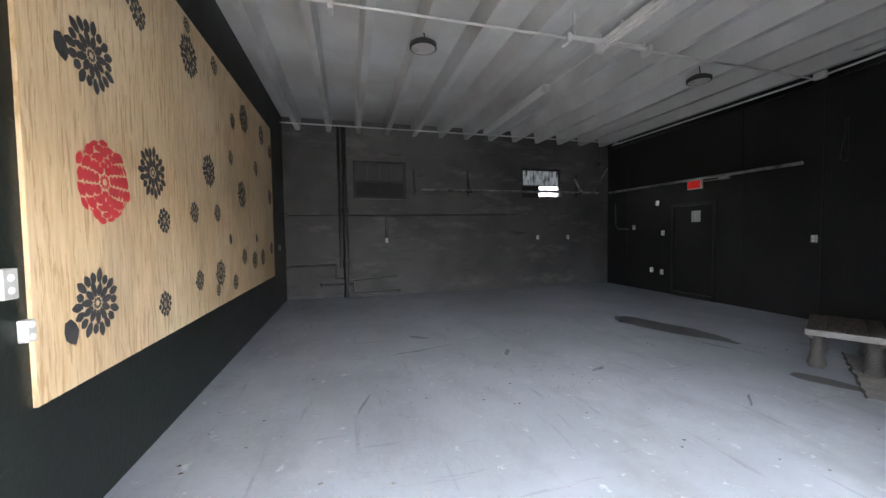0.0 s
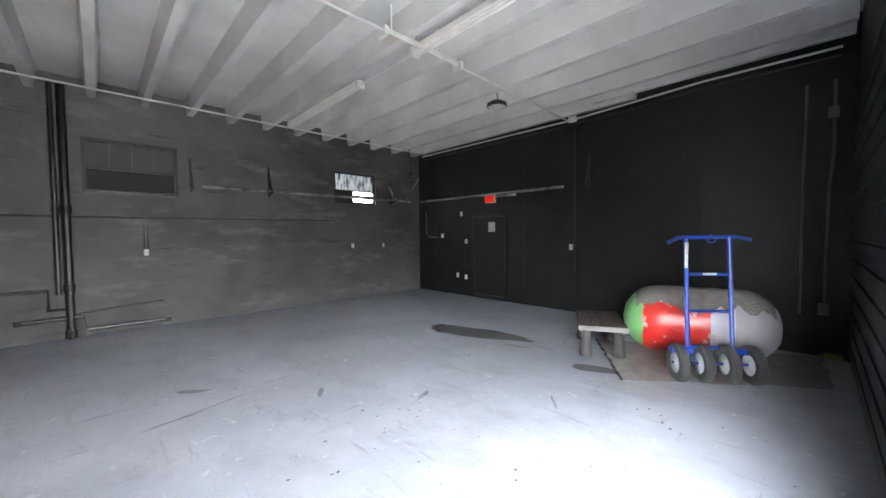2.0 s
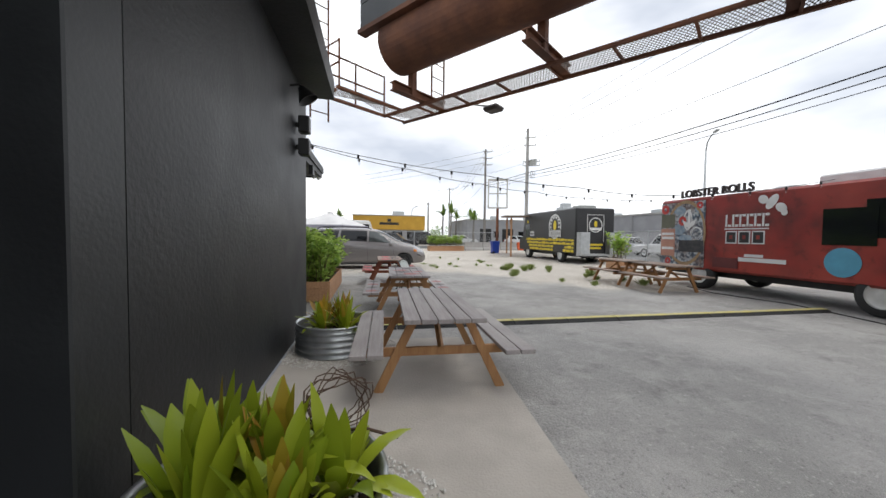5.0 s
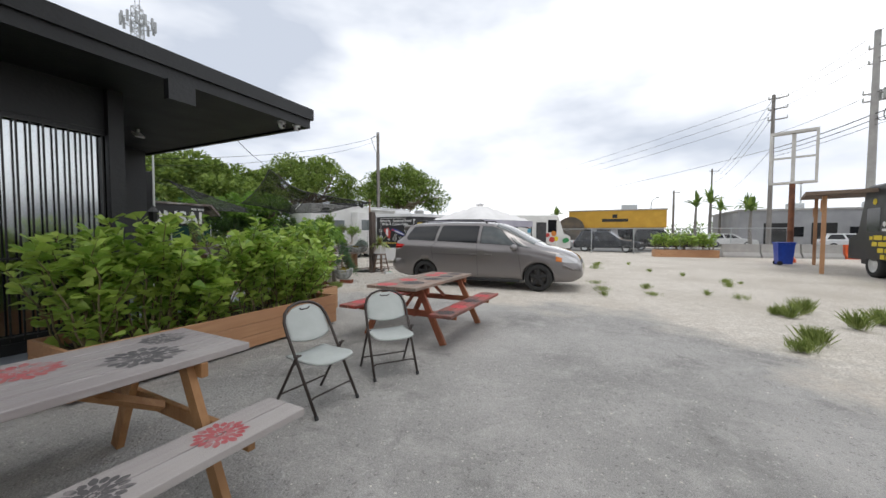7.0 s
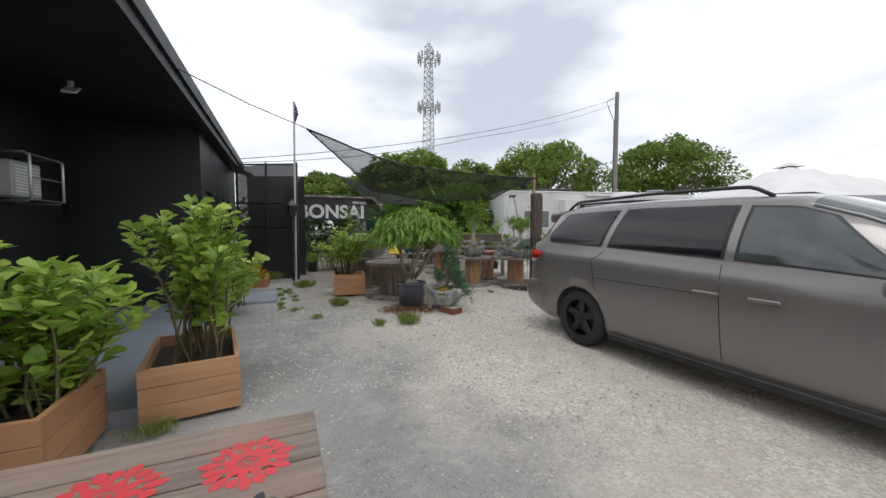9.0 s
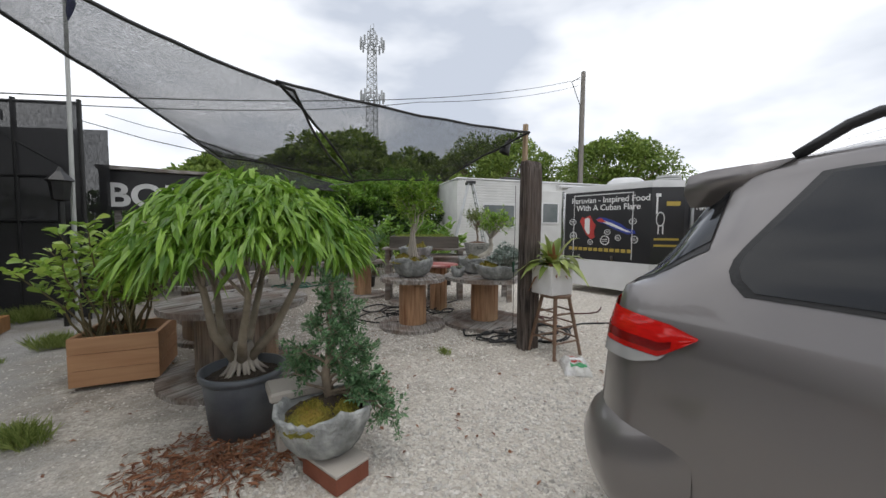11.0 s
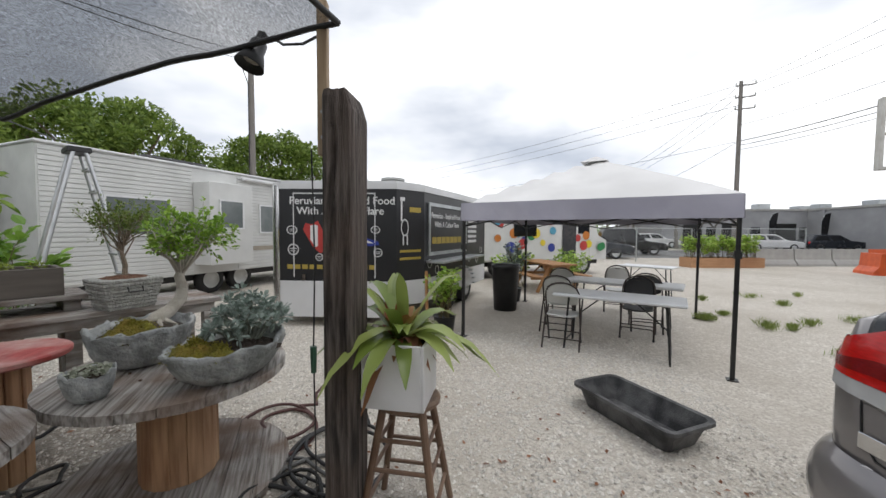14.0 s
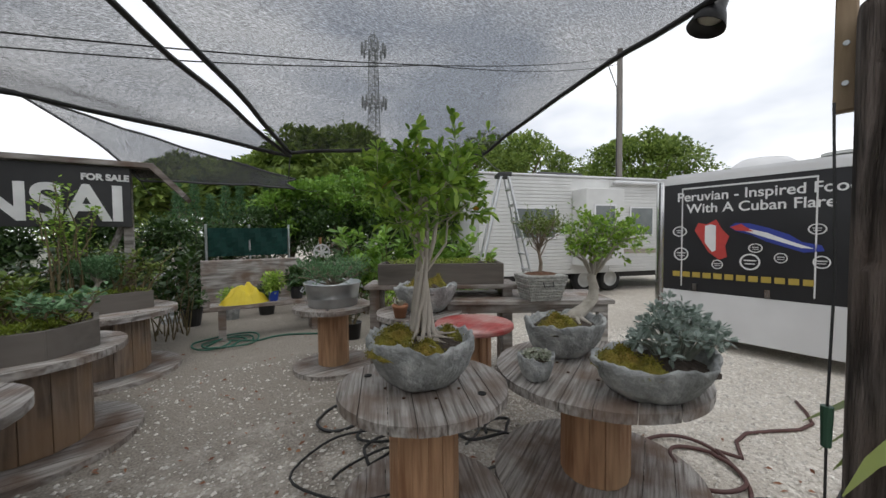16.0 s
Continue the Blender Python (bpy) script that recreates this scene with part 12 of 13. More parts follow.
def tank(x, y, r, h, label):
    t = thing("tank_planter", pose(x, y, 0.012), label, "tank planter", "tank planters")
    bm = bm_new()
    n = 44
    prof = [(r + 0.014 * math.sin(2 * math.pi * 5 * k / n), h * k / n) for k in range(n + 1)]
    prof += [(r + 0.012, h), (r + 0.016, h + 0.012), (r, h + 0.02), (r - 0.016, h + 0.01)] + [(r - 0.02 + 0.012 * math.sin(2 * math.pi * 5 * k / 12), h * k / 12) for k in range(12, 6, -1)]
    lathe(bm, prof, 64)
    part("corrugated_wall", bm, STEEL, t, smooth=True)
    bm = bm_new()
    mound(bm, r - 0.025, r - 0.025, h * 0.62, 0.06, Matrix.Identity(4), 7)
    part("soil", bm, SOIL, t)
    for a in (3.4, 0.4):
        for k in range(5):
            bm = bm_new()
            p = Vector((math.cos(a), math.sin(a), 0))
            cyl(bm, p * (r + 0.008) + Vector((0, 0, h * (0.1 + 0.19 * k))), p * (r + 0.022) + Vector((0, 0, h * (0.1 + 0.19 * k))), 0.008, seg=8)
            part("bolt", bm, STEEL, t)
    return t


tank(2.63, -0.55, 0.5, 0.4, "round corrugated galvanised planter full of green bromeliads")
tank(5.75, -0.56, 0.48, 0.35, "round corrugated galvanised planter with orange bromeliads")
LEAF_BROMLIME = leafmat("bromeliad_lime", (0.17, 0.25, 0.015), (0.36, 0.42, 0.03), 0.32)
LEAF_BROMTIP = leafmat("bromeliad_amber", (0.33, 0.17, 0.02), (0.36, 0.32, 0.03), 0.35)
for k, (dx, dy, ln_, n) in enumerate(((-0.2, 0.16, 0.62, 17), (-0.25, -0.12, 0.55, 16), (0.02, 0.2, 0.6, 15), (0.05, -0.05, 0.55, 15), (-0.02, -0.3, 0.5, 13), (0.22, 0.12, 0.5, 12))):
    bromeliad(2.63 + dx, -0.55 + dy, 0.3, n + 4, ln_ * 1.04, LEAF_BROMLIME, "lime green bromeliad with broad strap leaves", 320 + k, 0.078, 0.58, mats2=LEAF_BROMTIP if k in (1, 2, 3) else LEAF_BROMLIME)
for k, (dx, dy) in enumerate(((-0.15, 0.15), (0.1, 0.18), (0.2, -0.05), (-0.02, -0.1), (-0.22, -0.12))):
    bromeliad(5.75 + dx, -0.56 + dy, 0.24, 16, 0.48, LEAF_BROMTIP if k % 2 else LEAF_BROMLIME, "orange tinted bromeliad with strap leaves", 330 + k, 0.06, 0.62, mats2=LEAF_BROMYEL)
rng = np.random.default_rng(340)
bm = bm_new()
for k in range(7):
    c, tilt = Vector((2.98, -0.82, 0.56)), rng.uniform(-0.4, 0.4)
    pts = []
    for j in range(27):
        a = 2 * math.pi * j / 24
        r = 0.155 + 0.02 * math.sin(3 * a + k) + rng.normal(0, 0.006)
        p = Vector((0.05 * math.sin(2 * a + k) + tilt * 0.1, r * math.cos(a), r * math.sin(a)))
        pts.append(c + Matrix.Rotation(0.5, 3, "Z") @ p)
    tube(bm, pts, 0.0035, seg=5)
tube(bm, [(2.98, -0.82, 0.42), (2.9, -0.95, 0.47), (2.8, -1.12, 0.46)], 0.008, seg=6)
tube(bm, [(2.98, -0.8, 0.42), (2.97, -0.81, 0.3), (2.95, -0.8, 0.28)], 0.008, seg=6)
tagged(part("twig_wreath", bm, mat("dry_brown_twigs", (0.1, 0.06, 0.04), (0.16, 0.1, 0.07), 14, 0.8)), "round wreath of dry brown twigs in the planter", "wreath")
pebbles("white_pebbles", [(2.63, -0.55, 0.013, 0.92, 3600), (3.2, -0.5, 0.013, 0.5, 500), (5.75, -0.56, 0.013, 0.75, 1800), (6.5, -0.2, 0.0, 0.5, 500), (2.75, -0.72, 0.30, 0.24, 700)], 341, "white pebbles strewn round the metal planters")

# ---- facade speakers and lamp ----
for z in (2.62, 2.92):
    sp = thing("wall_speaker", pose(6.25, -0.0, z), "small black loudspeaker on the black facade", "loudspeaker", "wall speakers")
    boxes("cabinet", [(-0.08, -0.16, -0.11, 0.08, -0.02, 0.11)], BLACKPL, sp, bevel=0.012)
    boxes("bracket", [(-0.02, -0.02, -0.03, 0.02, 0.02, 0.03)], DARKMETAL, sp)
cn_ = thing("wall_lamp", pose(5.9, 0.0, 3.2), "black conical lamp under the garage eave", "lamp")
bm = bm_new()
tube(bm, [(0, 0.02, 0.1), (0, -0.08, 0.12), (0, -0.14, 0.08)], 0.015, seg=8)
part("arm", bm, DARKMETAL, cn_)
bm = bm_new()
lathe(bm, [(0.001, 0.1), (0.04, 0.1), (0.06, 0.05), (0.13, -0.08), (0.125, -0.08), (0.05, 0.04), (0.001, 0.05)], 20, Matrix.Translation((0, -0.16, 0.0)) @ Matrix.Rotation(radians(-30), 4, "X"))
part("shade", bm, DARKMETAL, cn_)

# ---- billboard ----
bd = thing("billboard", pose(8.95, -1.5, 0, 0, 0, math.degrees(math.atan2(-0.62, -0.78))), "rusty billboard with a tube beam and mesh catwalk", "billboard")
bm = bm_new()
lathe(bm, [(0.001, 0.0), (0.5, 0.0), (0.55, 0.02), (0.55, 12.0), (0.001, 12.0)], 36, Matrix.Translation((0, 0, 5.42)) @ Matrix.Rotation(radians(90), 4, "Y"))
part("tube_beam", bm, RUST, bd, smooth=False)
bm = bm_new()
cyl(bm, (10.6, 0, 0), (10.6, 0, 5.0), 0.5, seg=32)
part("column", bm, RUST, bd)
DARKSHEET = mat("dark_grey_sheet_metal", (0.07, 0.075, 0.08), (0.1, 0.105, 0.11), 2, 0.55, 0.3, bump=0.1)
for k in range(8):
    boxes("sign_panel", [(-0.45, -0.62, 5.72 + k * 0.5, 12.2, -0.52 + 0.02 * (k % 2), 6.2 + k * 0.5)], DARKSHEET, bd)
boxes("panel_sill", [(-0.5, -0.66, 5.62, 12.2, -0.45, 5.71)], RUST, bd)
for x in (0.2, 3.2, 6.2, 9.2):
    boxes("hanger", [(x - 0.07, 0.2, 4.45, x + 0.07, 0.34, 5.3)], RUST, bd, bevel=0.005)
    boxes("cross_beam", [(x - 0.08, -0.3, 4.42, x + 0.08, 1.32, 4.44), (x - 0.012, -0.3, 4.44, x + 0.012, 1.32, 4.58), (x - 0.08, -0.3, 4.58, x + 0.08, 1.32, 4.60)], RUST, bd)
for y in (0.62, 1.28):
    boxes("walk_rail", [(-1.15, y - 0.03, 4.36, 12.0, y + 0.03, 4.42)], RUST, bd)
for k in range(13):
    boxes("walk_tie", [(-1.1 + k * 1.05, 0.651, 4.37, -1.06 + k * 1.05, 1.249, 4.41)], RUST, bd)
MESHSTEEL = mat("expanded_steel_mesh", (0.3, 0.29, 0.28), (0.24, 0.2, 0.18), 6, 0.6, 0.5)


def grating(name, x0, y0, x1, y1, z, parent, s=0.055, r=0.005):
    vs, fs = [], []
    def bar(ax, ay, bx, by):
        d = Vector((bx - ax, by - ay, 0)).normalized()
        n = Vector((-d.y, d.x, 0)) * r
        i = len(vs)
        for px, py in ((ax, ay), (bx, by)):
            vs.extend([(px + n.x, py + n.y, z), (px - n.x, py - n.y, z), (px, py, z + 2 * r)])
        fs.extend([(i, i + 3, i + 4, i + 1), (i + 1, i + 4, i + 5, i + 2), (i + 2, i + 5, i + 3, i)])
    w = y1 - y0
    k = 0
    while x0 + k * s < x1:
        a = x0 + k * s
        bar(a, y0, min(a + w * 0.5, x1), y1)
        bar(a, y1, min(a + w * 0.5, x1), y0)
        k += 1
    ob = part_mesh(name, mesh_from(name, vs, fs), MESHSTEEL, parent)
    ob["kind"] = "stuff"
    return ob


grating("walk_mesh", -1.1, 0.65, 12.0, 1.25, 4.421, bd)
# the return at the end of the catwalk, with its hand rails and ladder
for y0, y1 in ((-1.15, 0.6),):
    boxes("walk_rail", [(-1.15, y0, 4.36, -1.09, y1, 4.42), (-0.52, y0, 4.36, -0.46, y1, 4.42)], RUST, bd)
    grating("walk_mesh", -1.09, y0, -0.52, y1, 4.421, bd)
for x, y in ((-1.12, -1.1), (-1.12, -0.25), (-1.12, 0.6), (-0.49, -1.1)):
    bm = bm_new()
    cyl(bm, (x, y, 4.42), (x, y, 5.35), 0.022, seg=6)
    part("rail_post", bm, RUST, bd)
for z in (4.9, 5.33):
    bm = bm_new()
    tube(bm, [(-0.49, -1.1, z), (-1.12, -1.1, z), (-1.12, 0.6, z)], 0.02, seg=6)
    part("hand_rail", bm, RUST, bd)


def steel_ladder(x, y, z0, z1, parent):
    l_ = part("ladder", (lambda q: (cyl(q, (x, y - 0.2, z0), (x, y - 0.2, z1), 0.02, seg=6), cyl(q, (x, y + 0.2, z0), (x, y + 0.2, z1), 0.02, seg=6), q)[2])(bm_new()), RUST, parent)
    for k in range(int((z1 - z0) / 0.3)):
        bm = bm_new()
        cyl(bm, (x, y - 0.2, z0 + 0.15 + k * 0.3), (x, y + 0.2, z0 + 0.15 + k * 0.3), 0.012, seg=6)
        part("rung", bm, RUST, l_)


steel_ladder(0.55, 0.7, 4.42, 7.6, bd)
steel_ladder(-0.8, -1.35, 3.75, 9.0, bd)
boxes("stay", [(-1.1, -1.36, 4.3, -0.5, -1.15, 4.36)], RUST, bd)
bm = bm_new()
tube(bm, [(1.0, 1.3, 4.4), (1.15, 1.45, 4.38), (1.3, 1.55, 4.36)], 0.022, seg=6)
part("lamp_arm", bm, STEEL, bd)
boxes("flood_light", [(1.2, 1.45, 4.24, 1.6, 1.8, 4.36)], mat("brown_lamp_housing", (0.06, 0.045, 0.04), None, 5, 0.6), bd, bevel=0.05)
boxes("white_plate", [(-0.9, -1.75, 4.75, -0.86, -1.2, 5.4)], GREYPL, bd, bevel=0.01)

# ---- cable ramp ----
for k in range(10):
    cr_ = thing("cable_ramp", pose(6.56, -0.42 - 0.965 * k, 0.0, 0, 0, -0.4 * (k % 2)), "black rubber cable ramp with a yellow lid", "cable ramp", "cable ramps")
    bm = bm_new()
    prism(bm, [(0.0, 0.0), (0.09, 0.05), (0.21, 0.05), (0.3, 0.0)], -0.95, 0.0, Matrix(((1, 0, 0, 0), (0, 0, 1, 0), (0, 1, 0, 0), (0, 0, 0, 1))))
    part("rubber_base", bm, RUBBER, cr_)
    boxes("lid", [(0.085, -0.945, 0.051, 0.215, -0.005, 0.058)], mat("worn_yellow_plastic", (0.66, 0.56, 0.16), (0.55, 0.47, 0.14), 5, 0.6, bump=0.2, c3=(0.45, 0.4, 0.2), big=3), cr_, bevel=0.002)
    boxes("grip_bar", [(0.02, -0.75, 0.006, 0.05, -0.7, 0.026)], RUBBER, cr_)
    boxes("grip_bar", [(0.02, -0.3, 0.006, 0.05, -0.25, 0.026)], RUBBER, cr_)
for k, pts in enumerate(([(6.75, -0.5, 0.01), (6.7, -0.2, 0.01), (6.62, 0.1, 0.02), (6.66, 0.3, 0.1)], [(6.7, -10.0, 0.012), (7.4, -10.2, 0.012), (9.0, -9.9, 0.012), (10.2, -10.3, 0.012)], [(6.8, -10.05, 0.012), (5.6, -9.7, 0.012), (5.2, -10.6, 0.012)])):
    bm = bm_new()
    tube(bm, pts, 0.011, seg=6)
    tagged(part("power_cable", bm, RUBBER, smooth=True), "black power cable lying on the tarmac", "cable", "ground cables")

# ---- festoon lights ----
BULBGLASS = glassmat("clear_bulb_glass", (0.97, 0.97, 0.97), thin=0.12)


def festoon(pts, step, label, seed):
    pts = [Vector(p) for p in pts]
    path = []
    for a, b_ in zip(pts, pts[1:]):
        sag = 0.02 * (b_ - a).length
        for k in range(12):
            q = k / 12
            path.append(a.lerp(b_, q) - Vector((0, 0, sag * 4 * q * (1 - q))))
    path.append(pts[-1])
    t = thing("festoon_lights", Matrix.Identity(4), label, "string lights", "festoon strings")
    bm = bm_new()
    tube(bm, path, 0.006, seg=5)
    part("cable", bm, RUBBER, t)
    d = 0.35
    for a, b_ in zip(path, path[1:]):
        ln_ = (b_ - a).length
        while d < ln_:
            p = a.lerp(b_, d / ln_)
            bm = bm_new()
            lathe(bm, [(0.001, 0.012), (0.016, 0.01), (0.021, -0.02), (0.019, -0.055), (0.001, -0.056)], 10, Matrix.Translation(p))
            s = part("socket", bm, RUBBER, t)
            bm = bm_new()
            lathe(bm, [(0.012, -0.056), (0.016, -0.07), (0.022, -0.088), (0.02, -0.105), (0.01, -0.117), (0.001, -0.119)], 12, Matrix.Translation(p))
            ob = part("bulb", bm, BULBGLASS, s, smooth=True)
            d += step
        d -= ln_


festoon([(7.9, 0.42, 3.12), (7.4, -3.0, 2.56), (7.1, -4.7, 2.36), (6.95, -6.2, 2.25), (6.8, -10.3, 2.7)], 0.85, "string of clear bulbs over the tables", 1)
festoon([(8.0, 0.42, 3.14), (8.3, -1.8, 2.75), (8.9, -3.4, 2.62), (9.7, -5.1, 2.6), (10.6, -7.1, 2.6), (11.0, -10.3, 2.7)], 0.85, "second string of clear bulbs towards the trucks", 2)

# ---- stencilled flowers on the tables ----
FADEDRED = overlay(mat("faded_red_stencil_ink", (0.46, 0.09, 0.10), (0.40, 0.16, 0.15), 12, 0.6, bump=0), (0.34, 0.30, 0.29), 9, 0.5, 0.66, 0.9)
FADEDINK = overlay(mat("faded_dark_stencil_ink", (0.10, 0.095, 0.095), (0.15, 0.14, 0.138), 9, 0.7, bump=0), (0.32, 0.29, 0.28), 9, 0.5, 0.66, 0.9)
for tb_i, reds, darks in ((t_grey, [(-0.55, -0.05, 0.17), (0.12, 0.14, 0.15), (-0.15, -0.2, 0.1)], [(-0.2, 0.1, 0.15), (0.5, -0.1, 0.17), (0.72, 0.18, 0.12), (-0.75, 0.2, 0.12)]), (t_red, [(0.4, 0.1, 0.13), (-0.75, 0.15, 0.14), (-0.25, 0.14, 0.13), (0.72, 0.12, 0.12)], [(-0.5, -0.08, 0.16), (0.0, -0.12, 0.14), (0.35, -0.16, 0.12), (0.72, -0.15, 0.12)])):
    fade = tb_i is t_grey
    for rows, mt_ in ((reds, FADEDRED if fade else REDINK), (darks, FADEDINK if fade else INK)):
        for x, y, r in rows:
            flower("stencil_flower", Matrix.Translation((x, y, 0.7408)), r, mt_, tb_i)
    for s in (-1, 1):
        for k, x in enumerate((-0.7, -0.3, 0.15, 0.6)):
            flower("stencil_flower", Matrix.Translation((x + 0.05 * s, s * 0.672, 0.4508)), 0.115, (FADEDRED if fade else REDINK) if (k + (s > 0)) % 2 else (FADEDINK if fade else INK), tb_i)


# ---- weeds, leaf litter and gravel ----
def tuft(x, y, r, h, n, seed, label="tuft of green weed grass in the gravel", material=None):
    rng = np.random.default_rng(seed)
    a, q = rng.uniform(0, 6.28, n), rng.random(n) ** 0.75 * r
    q = q * (1 + 0.4 * np.sin(2 * a + seed) + 0.3 * np.sin(5 * a + 2 * seed)) * 0.78
    pos = np.stack([q * np.cos(a), q * np.sin(a) * 0.75, np.zeros(n)], 1)
    d = np.stack([rng.normal(0, 0.3, n), rng.normal(0, 0.3, n), np.ones(n)], 1)
    d /= np.linalg.norm(d, axis=1)[:, None]
    v, f = leaf_mesh(rng, pos, d, h * 1.05, 0.007, 0.35)
    ob = leaves_part("weed_tuft", v, f, material or GRASS, None)
    ob.matrix_basis = pose(x, y, 0.002, 0, 0, seed * 37.0)
    return tagged(ob, label, "weed", "weed tufts")


rng = np.random.default_rng(400)
TUFTS = [(14.81, 2.45, 0.32, 0.14, 900), (14.05, 4.16, 0.3, 0.13, 800), (14.38, 2.5, 0.14, 0.1, 250), (13.6, 6.6, 0.4, 0.16, 800), (12.9, 8.4, 0.6, 0.2, 1500), (13.6, 3.3, 0.2, 0.07, 250), (13.8, -6.3, 0.3, 0.2, 600), (16.1, -7.0, 0.25, 0.25, 400), (15.0, -7.2, 0.22, 0.25, 350), (15.7, -6.6, 0.3, 0.12, 400), (13.3, -6.0, 0.25, 0.15, 400), (15.5, -7.7, 0.25, 0.25, 400), (13.0, -8.9, 0.25, 0.25, 400), (23.3, -0.8, 0.35, 0.12, 700), (23.7, -1.35, 0.2, 0.1, 250), (17.26, 4.16, 0.18, 0.06, 200)]
for k in range(26):
    TUFTS.append((rng.uniform(16.5, 27), rng.uniform(-7.5, -1.0), rng.uniform(0.15, 0.5), rng.uniform(0.07, 0.15), int(rng.uniform(90, 300))))
for k in range(10):
    TUFTS.append((rng.uniform(10.5, 16), rng.uniform(-9.5, -6.4), rng.uniform(0.1, 0.25), rng.uniform(0.12, 0.26), int(rng.uniform(100, 300))))
for k, (x, y, r, h, n) in enumerate(TUFTS):
    tuft(x, y, r * 0.55, h * 1.25, int(n * 0.75), 401 + k)
for k in range(16):
    tuft(6.9 + 0.36 * k + rng.uniform(-0.1, 0.1), 0.5 + rng.uniform(-0.12, 0.05), rng.uniform(0.12, 0.28), rng.uniform(0.06, 0.16), 160 if k > 5 else 320, 540 + k, "weeds along the edge of the painted slab")
for k in range(12):
    tuft(13.15 + rng.uniform(-0.1, 0.2), 4.0 + 0.22 * k, rng.uniform(0.08, 0.16), rng.uniform(0.05, 0.1), 110, 560 + k, "weeds along the edge of the painted slab")
n = 1100
a, q = rng.uniform(0, 6.28, n), rng.random(n) ** 0.7 * 0.5
pos = np.stack([15.15 + q * np.cos(a) * 1.1, 3.35 + q * np.sin(a) * 0.8, rng.uniform(0.004, 0.03, n)], 1)
d = np.stack([rng.normal(0, 1, n), rng.normal(0, 1, n), rng.normal(0, 0.12, n)], 1)
d /= np.linalg.norm(d, axis=1)[:, None]
v, f = leaf_mesh(rng, pos, d, 0.08, 0.015, 0.1)
tagged(leaves_part("leaf_litter", v, f, DRYLEAF, None), "dry brown fallen leaves below the potted tree", "leaves", kind="stuff")
n = 700
pos = np.stack([rng.uniform(14, 20, n), rng.uniform(1.5, 9.5, n), np.full(n, 0.012)], 1)
d = np.stack([rng.normal(0, 1, n), rng.normal(0, 1, n), rng.normal(0, 0.15, n)], 1)
d /= np.linalg.norm(d, axis=1)[:, None]
v, f = leaf_mesh(rng, pos, d, 0.045, 0.02, 0.1)
tagged(leaves_part("leaf_litter", v, f, DRYLEAF, None), "scattered dry leaves on the gravel", "leaves", kind="stuff")


def scatter_stones(name, x0, x1, y0, y1, n, s0, s1, material, seed, label):
    rng = np.random.default_rng(seed)
    base = np.array([(1, 0, 0), (0, 1, 0), (-1, 0, 0), (0, -1, 0), (0, 0, 0.62), (0, 0, -0.5)])
    c = np.stack([rng.uniform(x0, x1, n), rng.uniform(y0, y1, n), np.zeros(n)], 1)
    bare = np.clip((c[:, 1] - 4.7) * 0.5, 0, 1) * np.clip((18.4 - c[:, 0]) * 0.9, 0, 1)
    c = c[rng.random(n) > 0.8 * bare]
    n = len(c)
    s = s0 + (s1 - s0) * rng.random(n) ** 2.5
    p = base[None] * rng.uniform(0.6, 1.3, (n, 6, 3)) * s[:, None, None]
    a = rng.uniform(0, 6.28, n)
    ca, sa = np.cos(a)[:, None], np.sin(a)[:, None]
    q = np.stack([p[:, :, 0] * ca - p[:, :, 1] * sa, p[:, :, 0] * sa + p[:, :, 1] * ca, p[:, :, 2] + (s * 0.2)[:, None]], 2) + c[:, None, :]
    f = []
    for k in range(4):
        f.append([k, (k + 1) % 4, 4])
        f.append([(k + 1) % 4, k, 5])
    fs = (np.arange(n)[:, None, None] * 6 + np.array(f)[None]).reshape(-1, 3)
    ob = part_mesh(name, mesh_from(name, q.reshape(-1, 3).tolist(), fs.tolist()), material)
    return tagged(ob, label, "gravel", kind="stuff")


LIMESTONE = mat("crushed_limestone", (0.68, 0.65, 0.60), (0.42, 0.385, 0.335), 25, 0.85, bump=0.5, fine=90, island=0.42)
scatter_stones("yard_gravel", 15.0, 22.0, 1.0, 8.5, 62000, 0.006, 0.022, LIMESTONE, 500, "loose white crushed limestone gravel")
scatter_stones("yard_gravel", 14.4, 19.0, -1.0, 3.0, 9000, 0.006, 0.02, LIMESTONE, 501, "loose white crushed limestone gravel")
scatter_stones("yard_gravel", 12.8, 15.2, 0.5, 7.0, 6000, 0.004, 0.014, LIMESTONE, 503, "loose white crushed limestone gravel")
scatter_stones("tarmac_grit", 6.0, 14.5, -7.0, 0.3, 6000, 0.003, 0.011, LIMESTONE, 502, "small loose stones on the worn tarmac")

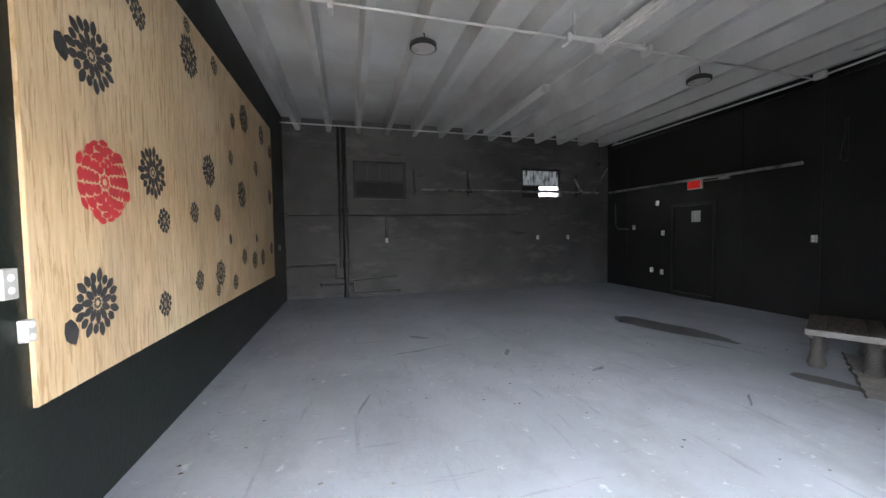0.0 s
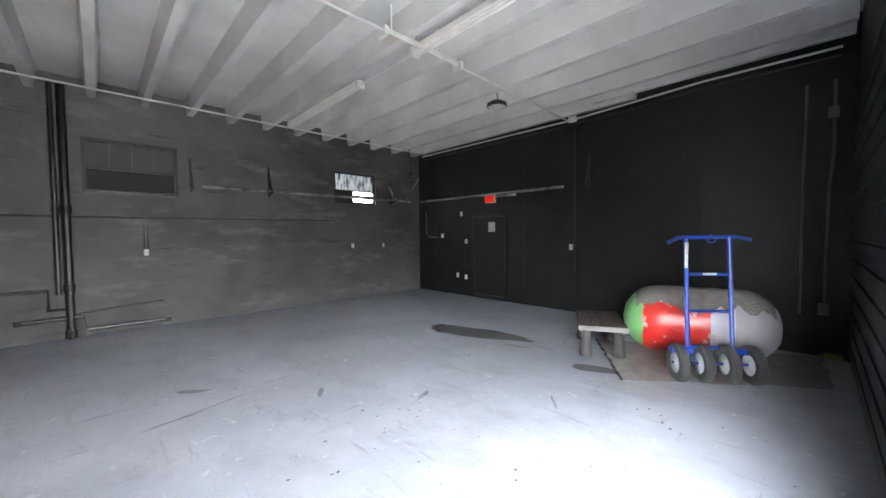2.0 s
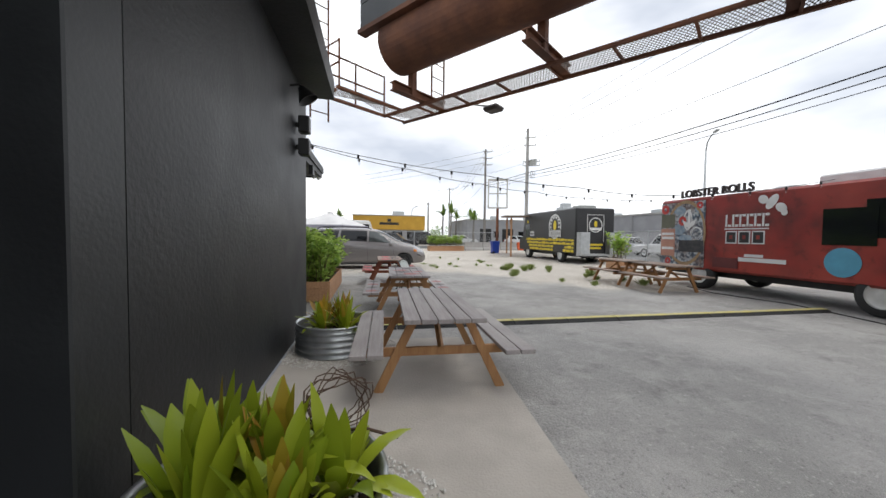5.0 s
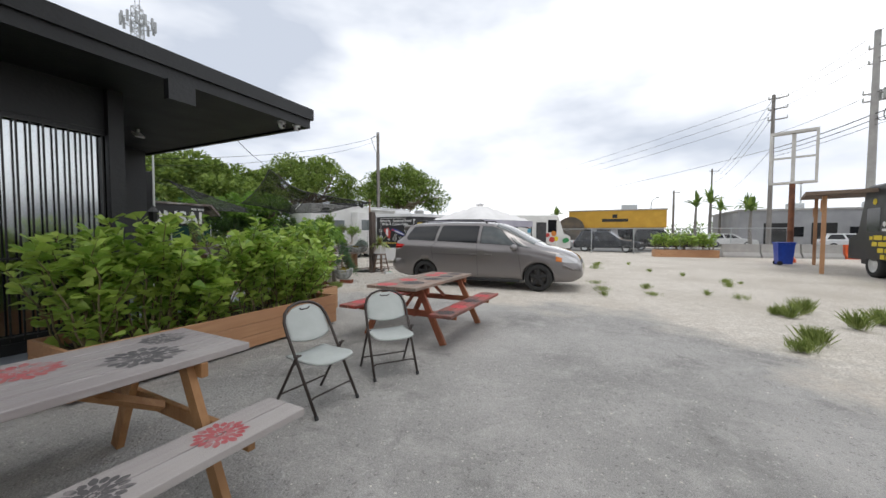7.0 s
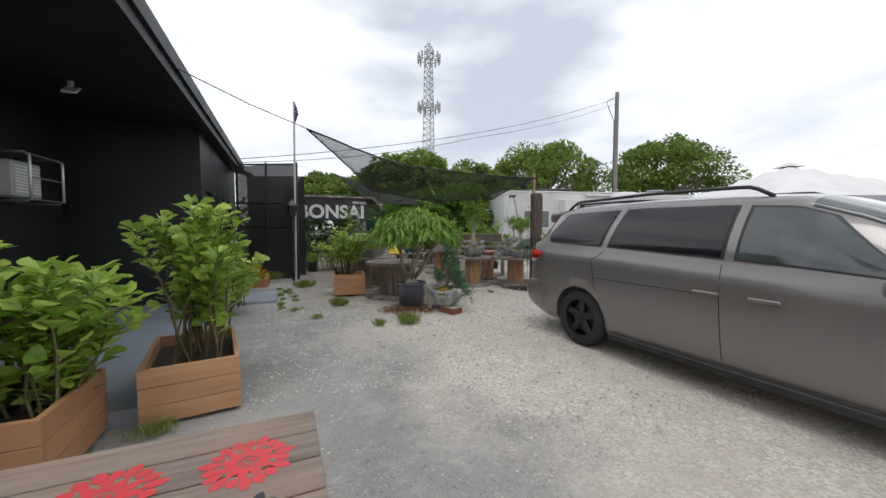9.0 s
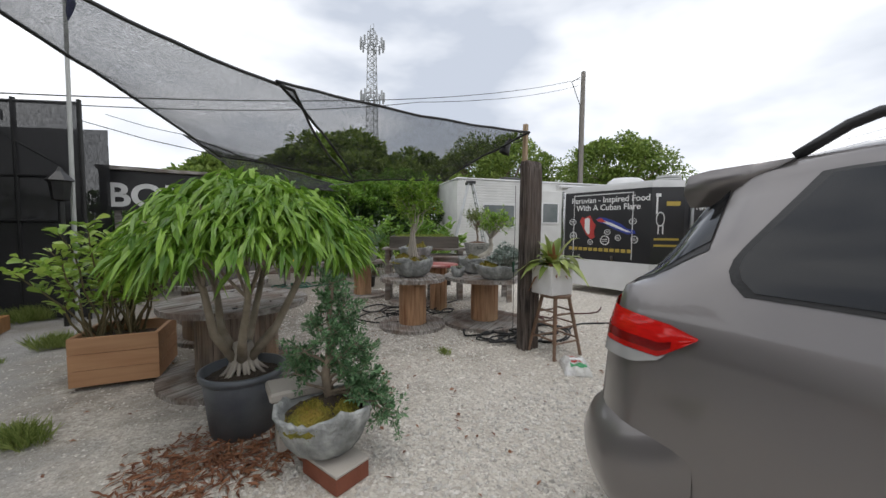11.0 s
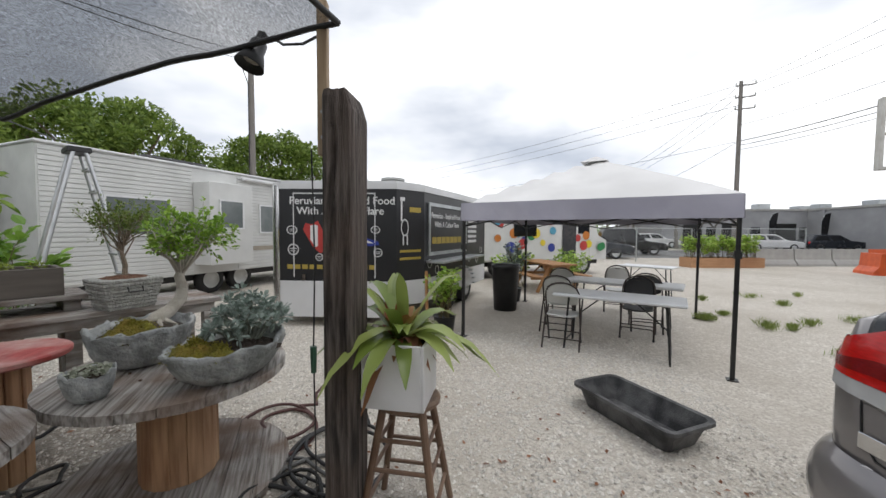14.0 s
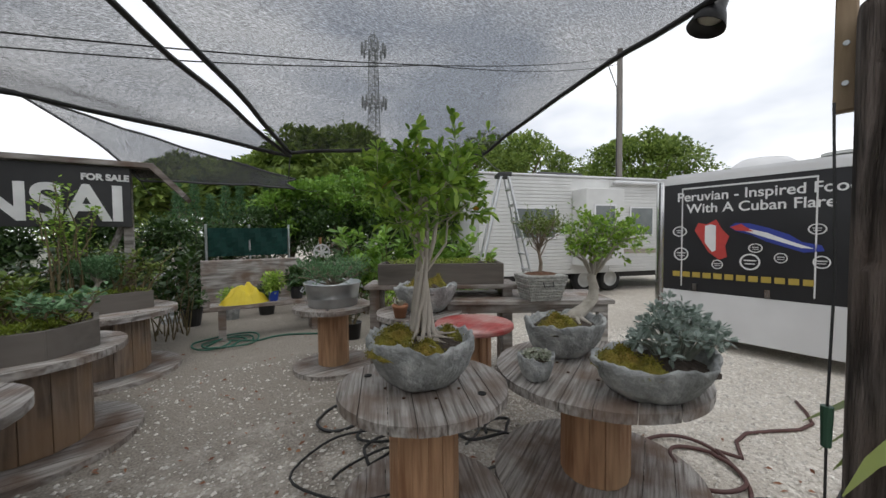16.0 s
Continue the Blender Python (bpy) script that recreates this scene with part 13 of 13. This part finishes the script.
rng = np.random.default_rng(520)
for k in range(9):
    cx, cy = (18.45 + rng.uniform(-0.35, 0.3), 4.05 + rng.uniform(-0.25, 0.35)) if k < 5 else (17.7 + rng.uniform(-0.5, 0.4), 5.9 + rng.uniform(-0.5, 0.6))
    a0, r0 = rng.uniform(0, 6.28), rng.uniform(0.2, 0.45)
    pts = [(cx + (r0 + 0.06 * math.sin(i * 0.5 + k)) * math.cos(a0 + i * 0.22) + 0.012 * i * math.cos(a0), cy + (r0 * 0.8) * math.sin(a0 + i * 0.22) + 0.012 * i * math.sin(a0), 0.018 + 0.012 * (k % 3) + 0.006 * math.sin(i)) for i in range(46)]
    bm = bm_new()
    tube(bm, pts, rng.uniform(0.008, 0.014), seg=6)
    tagged(part("power_cable", bm, (RUBBER, GREYPL, BLACKPL)[0 if k % 4 else 2] if k % 3 else mat("grey_hose", (0.12, 0.12, 0.115), (0.08, 0.08, 0.078), 6, 0.6), smooth=True), "loose cable coiled on the gravel by the spools", "cable", "ground cables")

# ---- more plants on the trays ----
for k, (x, y, z, h, mt_, lab) in enumerate(((15.1, 7.4, 0.88, 0.35, LEAF_YELLOWGREEN, "yellow-green bonsai shrub in a dark tray"), (15.5, 7.35, 0.88, 0.25, LEAF_JUNIPER, "spreading blue-green juniper in a dark tray"), (14.9, 6.35, 0.86, 0.4, LEAF_JUNIPER, "spreading blue-green juniper in a dark tray"), (15.15, 9.0, 0.88, 1.15, LEAF_FICUS, "tall many-stemmed bonsai in a dark tray"), (15.65, 9.1, 0.86, 0.5, LEAF_YELLOWGREEN, "fine-leaved bonsai in a dark tray"))):
    shrub("tray_plant", pose(x, y, z), lab, 600 + k, (0, 0, 0, 0.16, 0.12), 14, 0.32, h, 34, 0.05, 0.028, mt_, "bonsai", group="tray plants")
for k, (x, y) in enumerate(((18.2, 8.9), (18.9, 9.2), (19.9, 8.2))):
    potted_shrub(pose(x, y, 0), "young plant in a dark nursery pot on the gravel", 620 + k, 0.14, 0.24, 0.4 + 0.12 * (k % 3), (LEAF_DARK, LEAF_SHRUB, LEAF_BONSAI)[k % 3], 0.07, 0.04, 9)
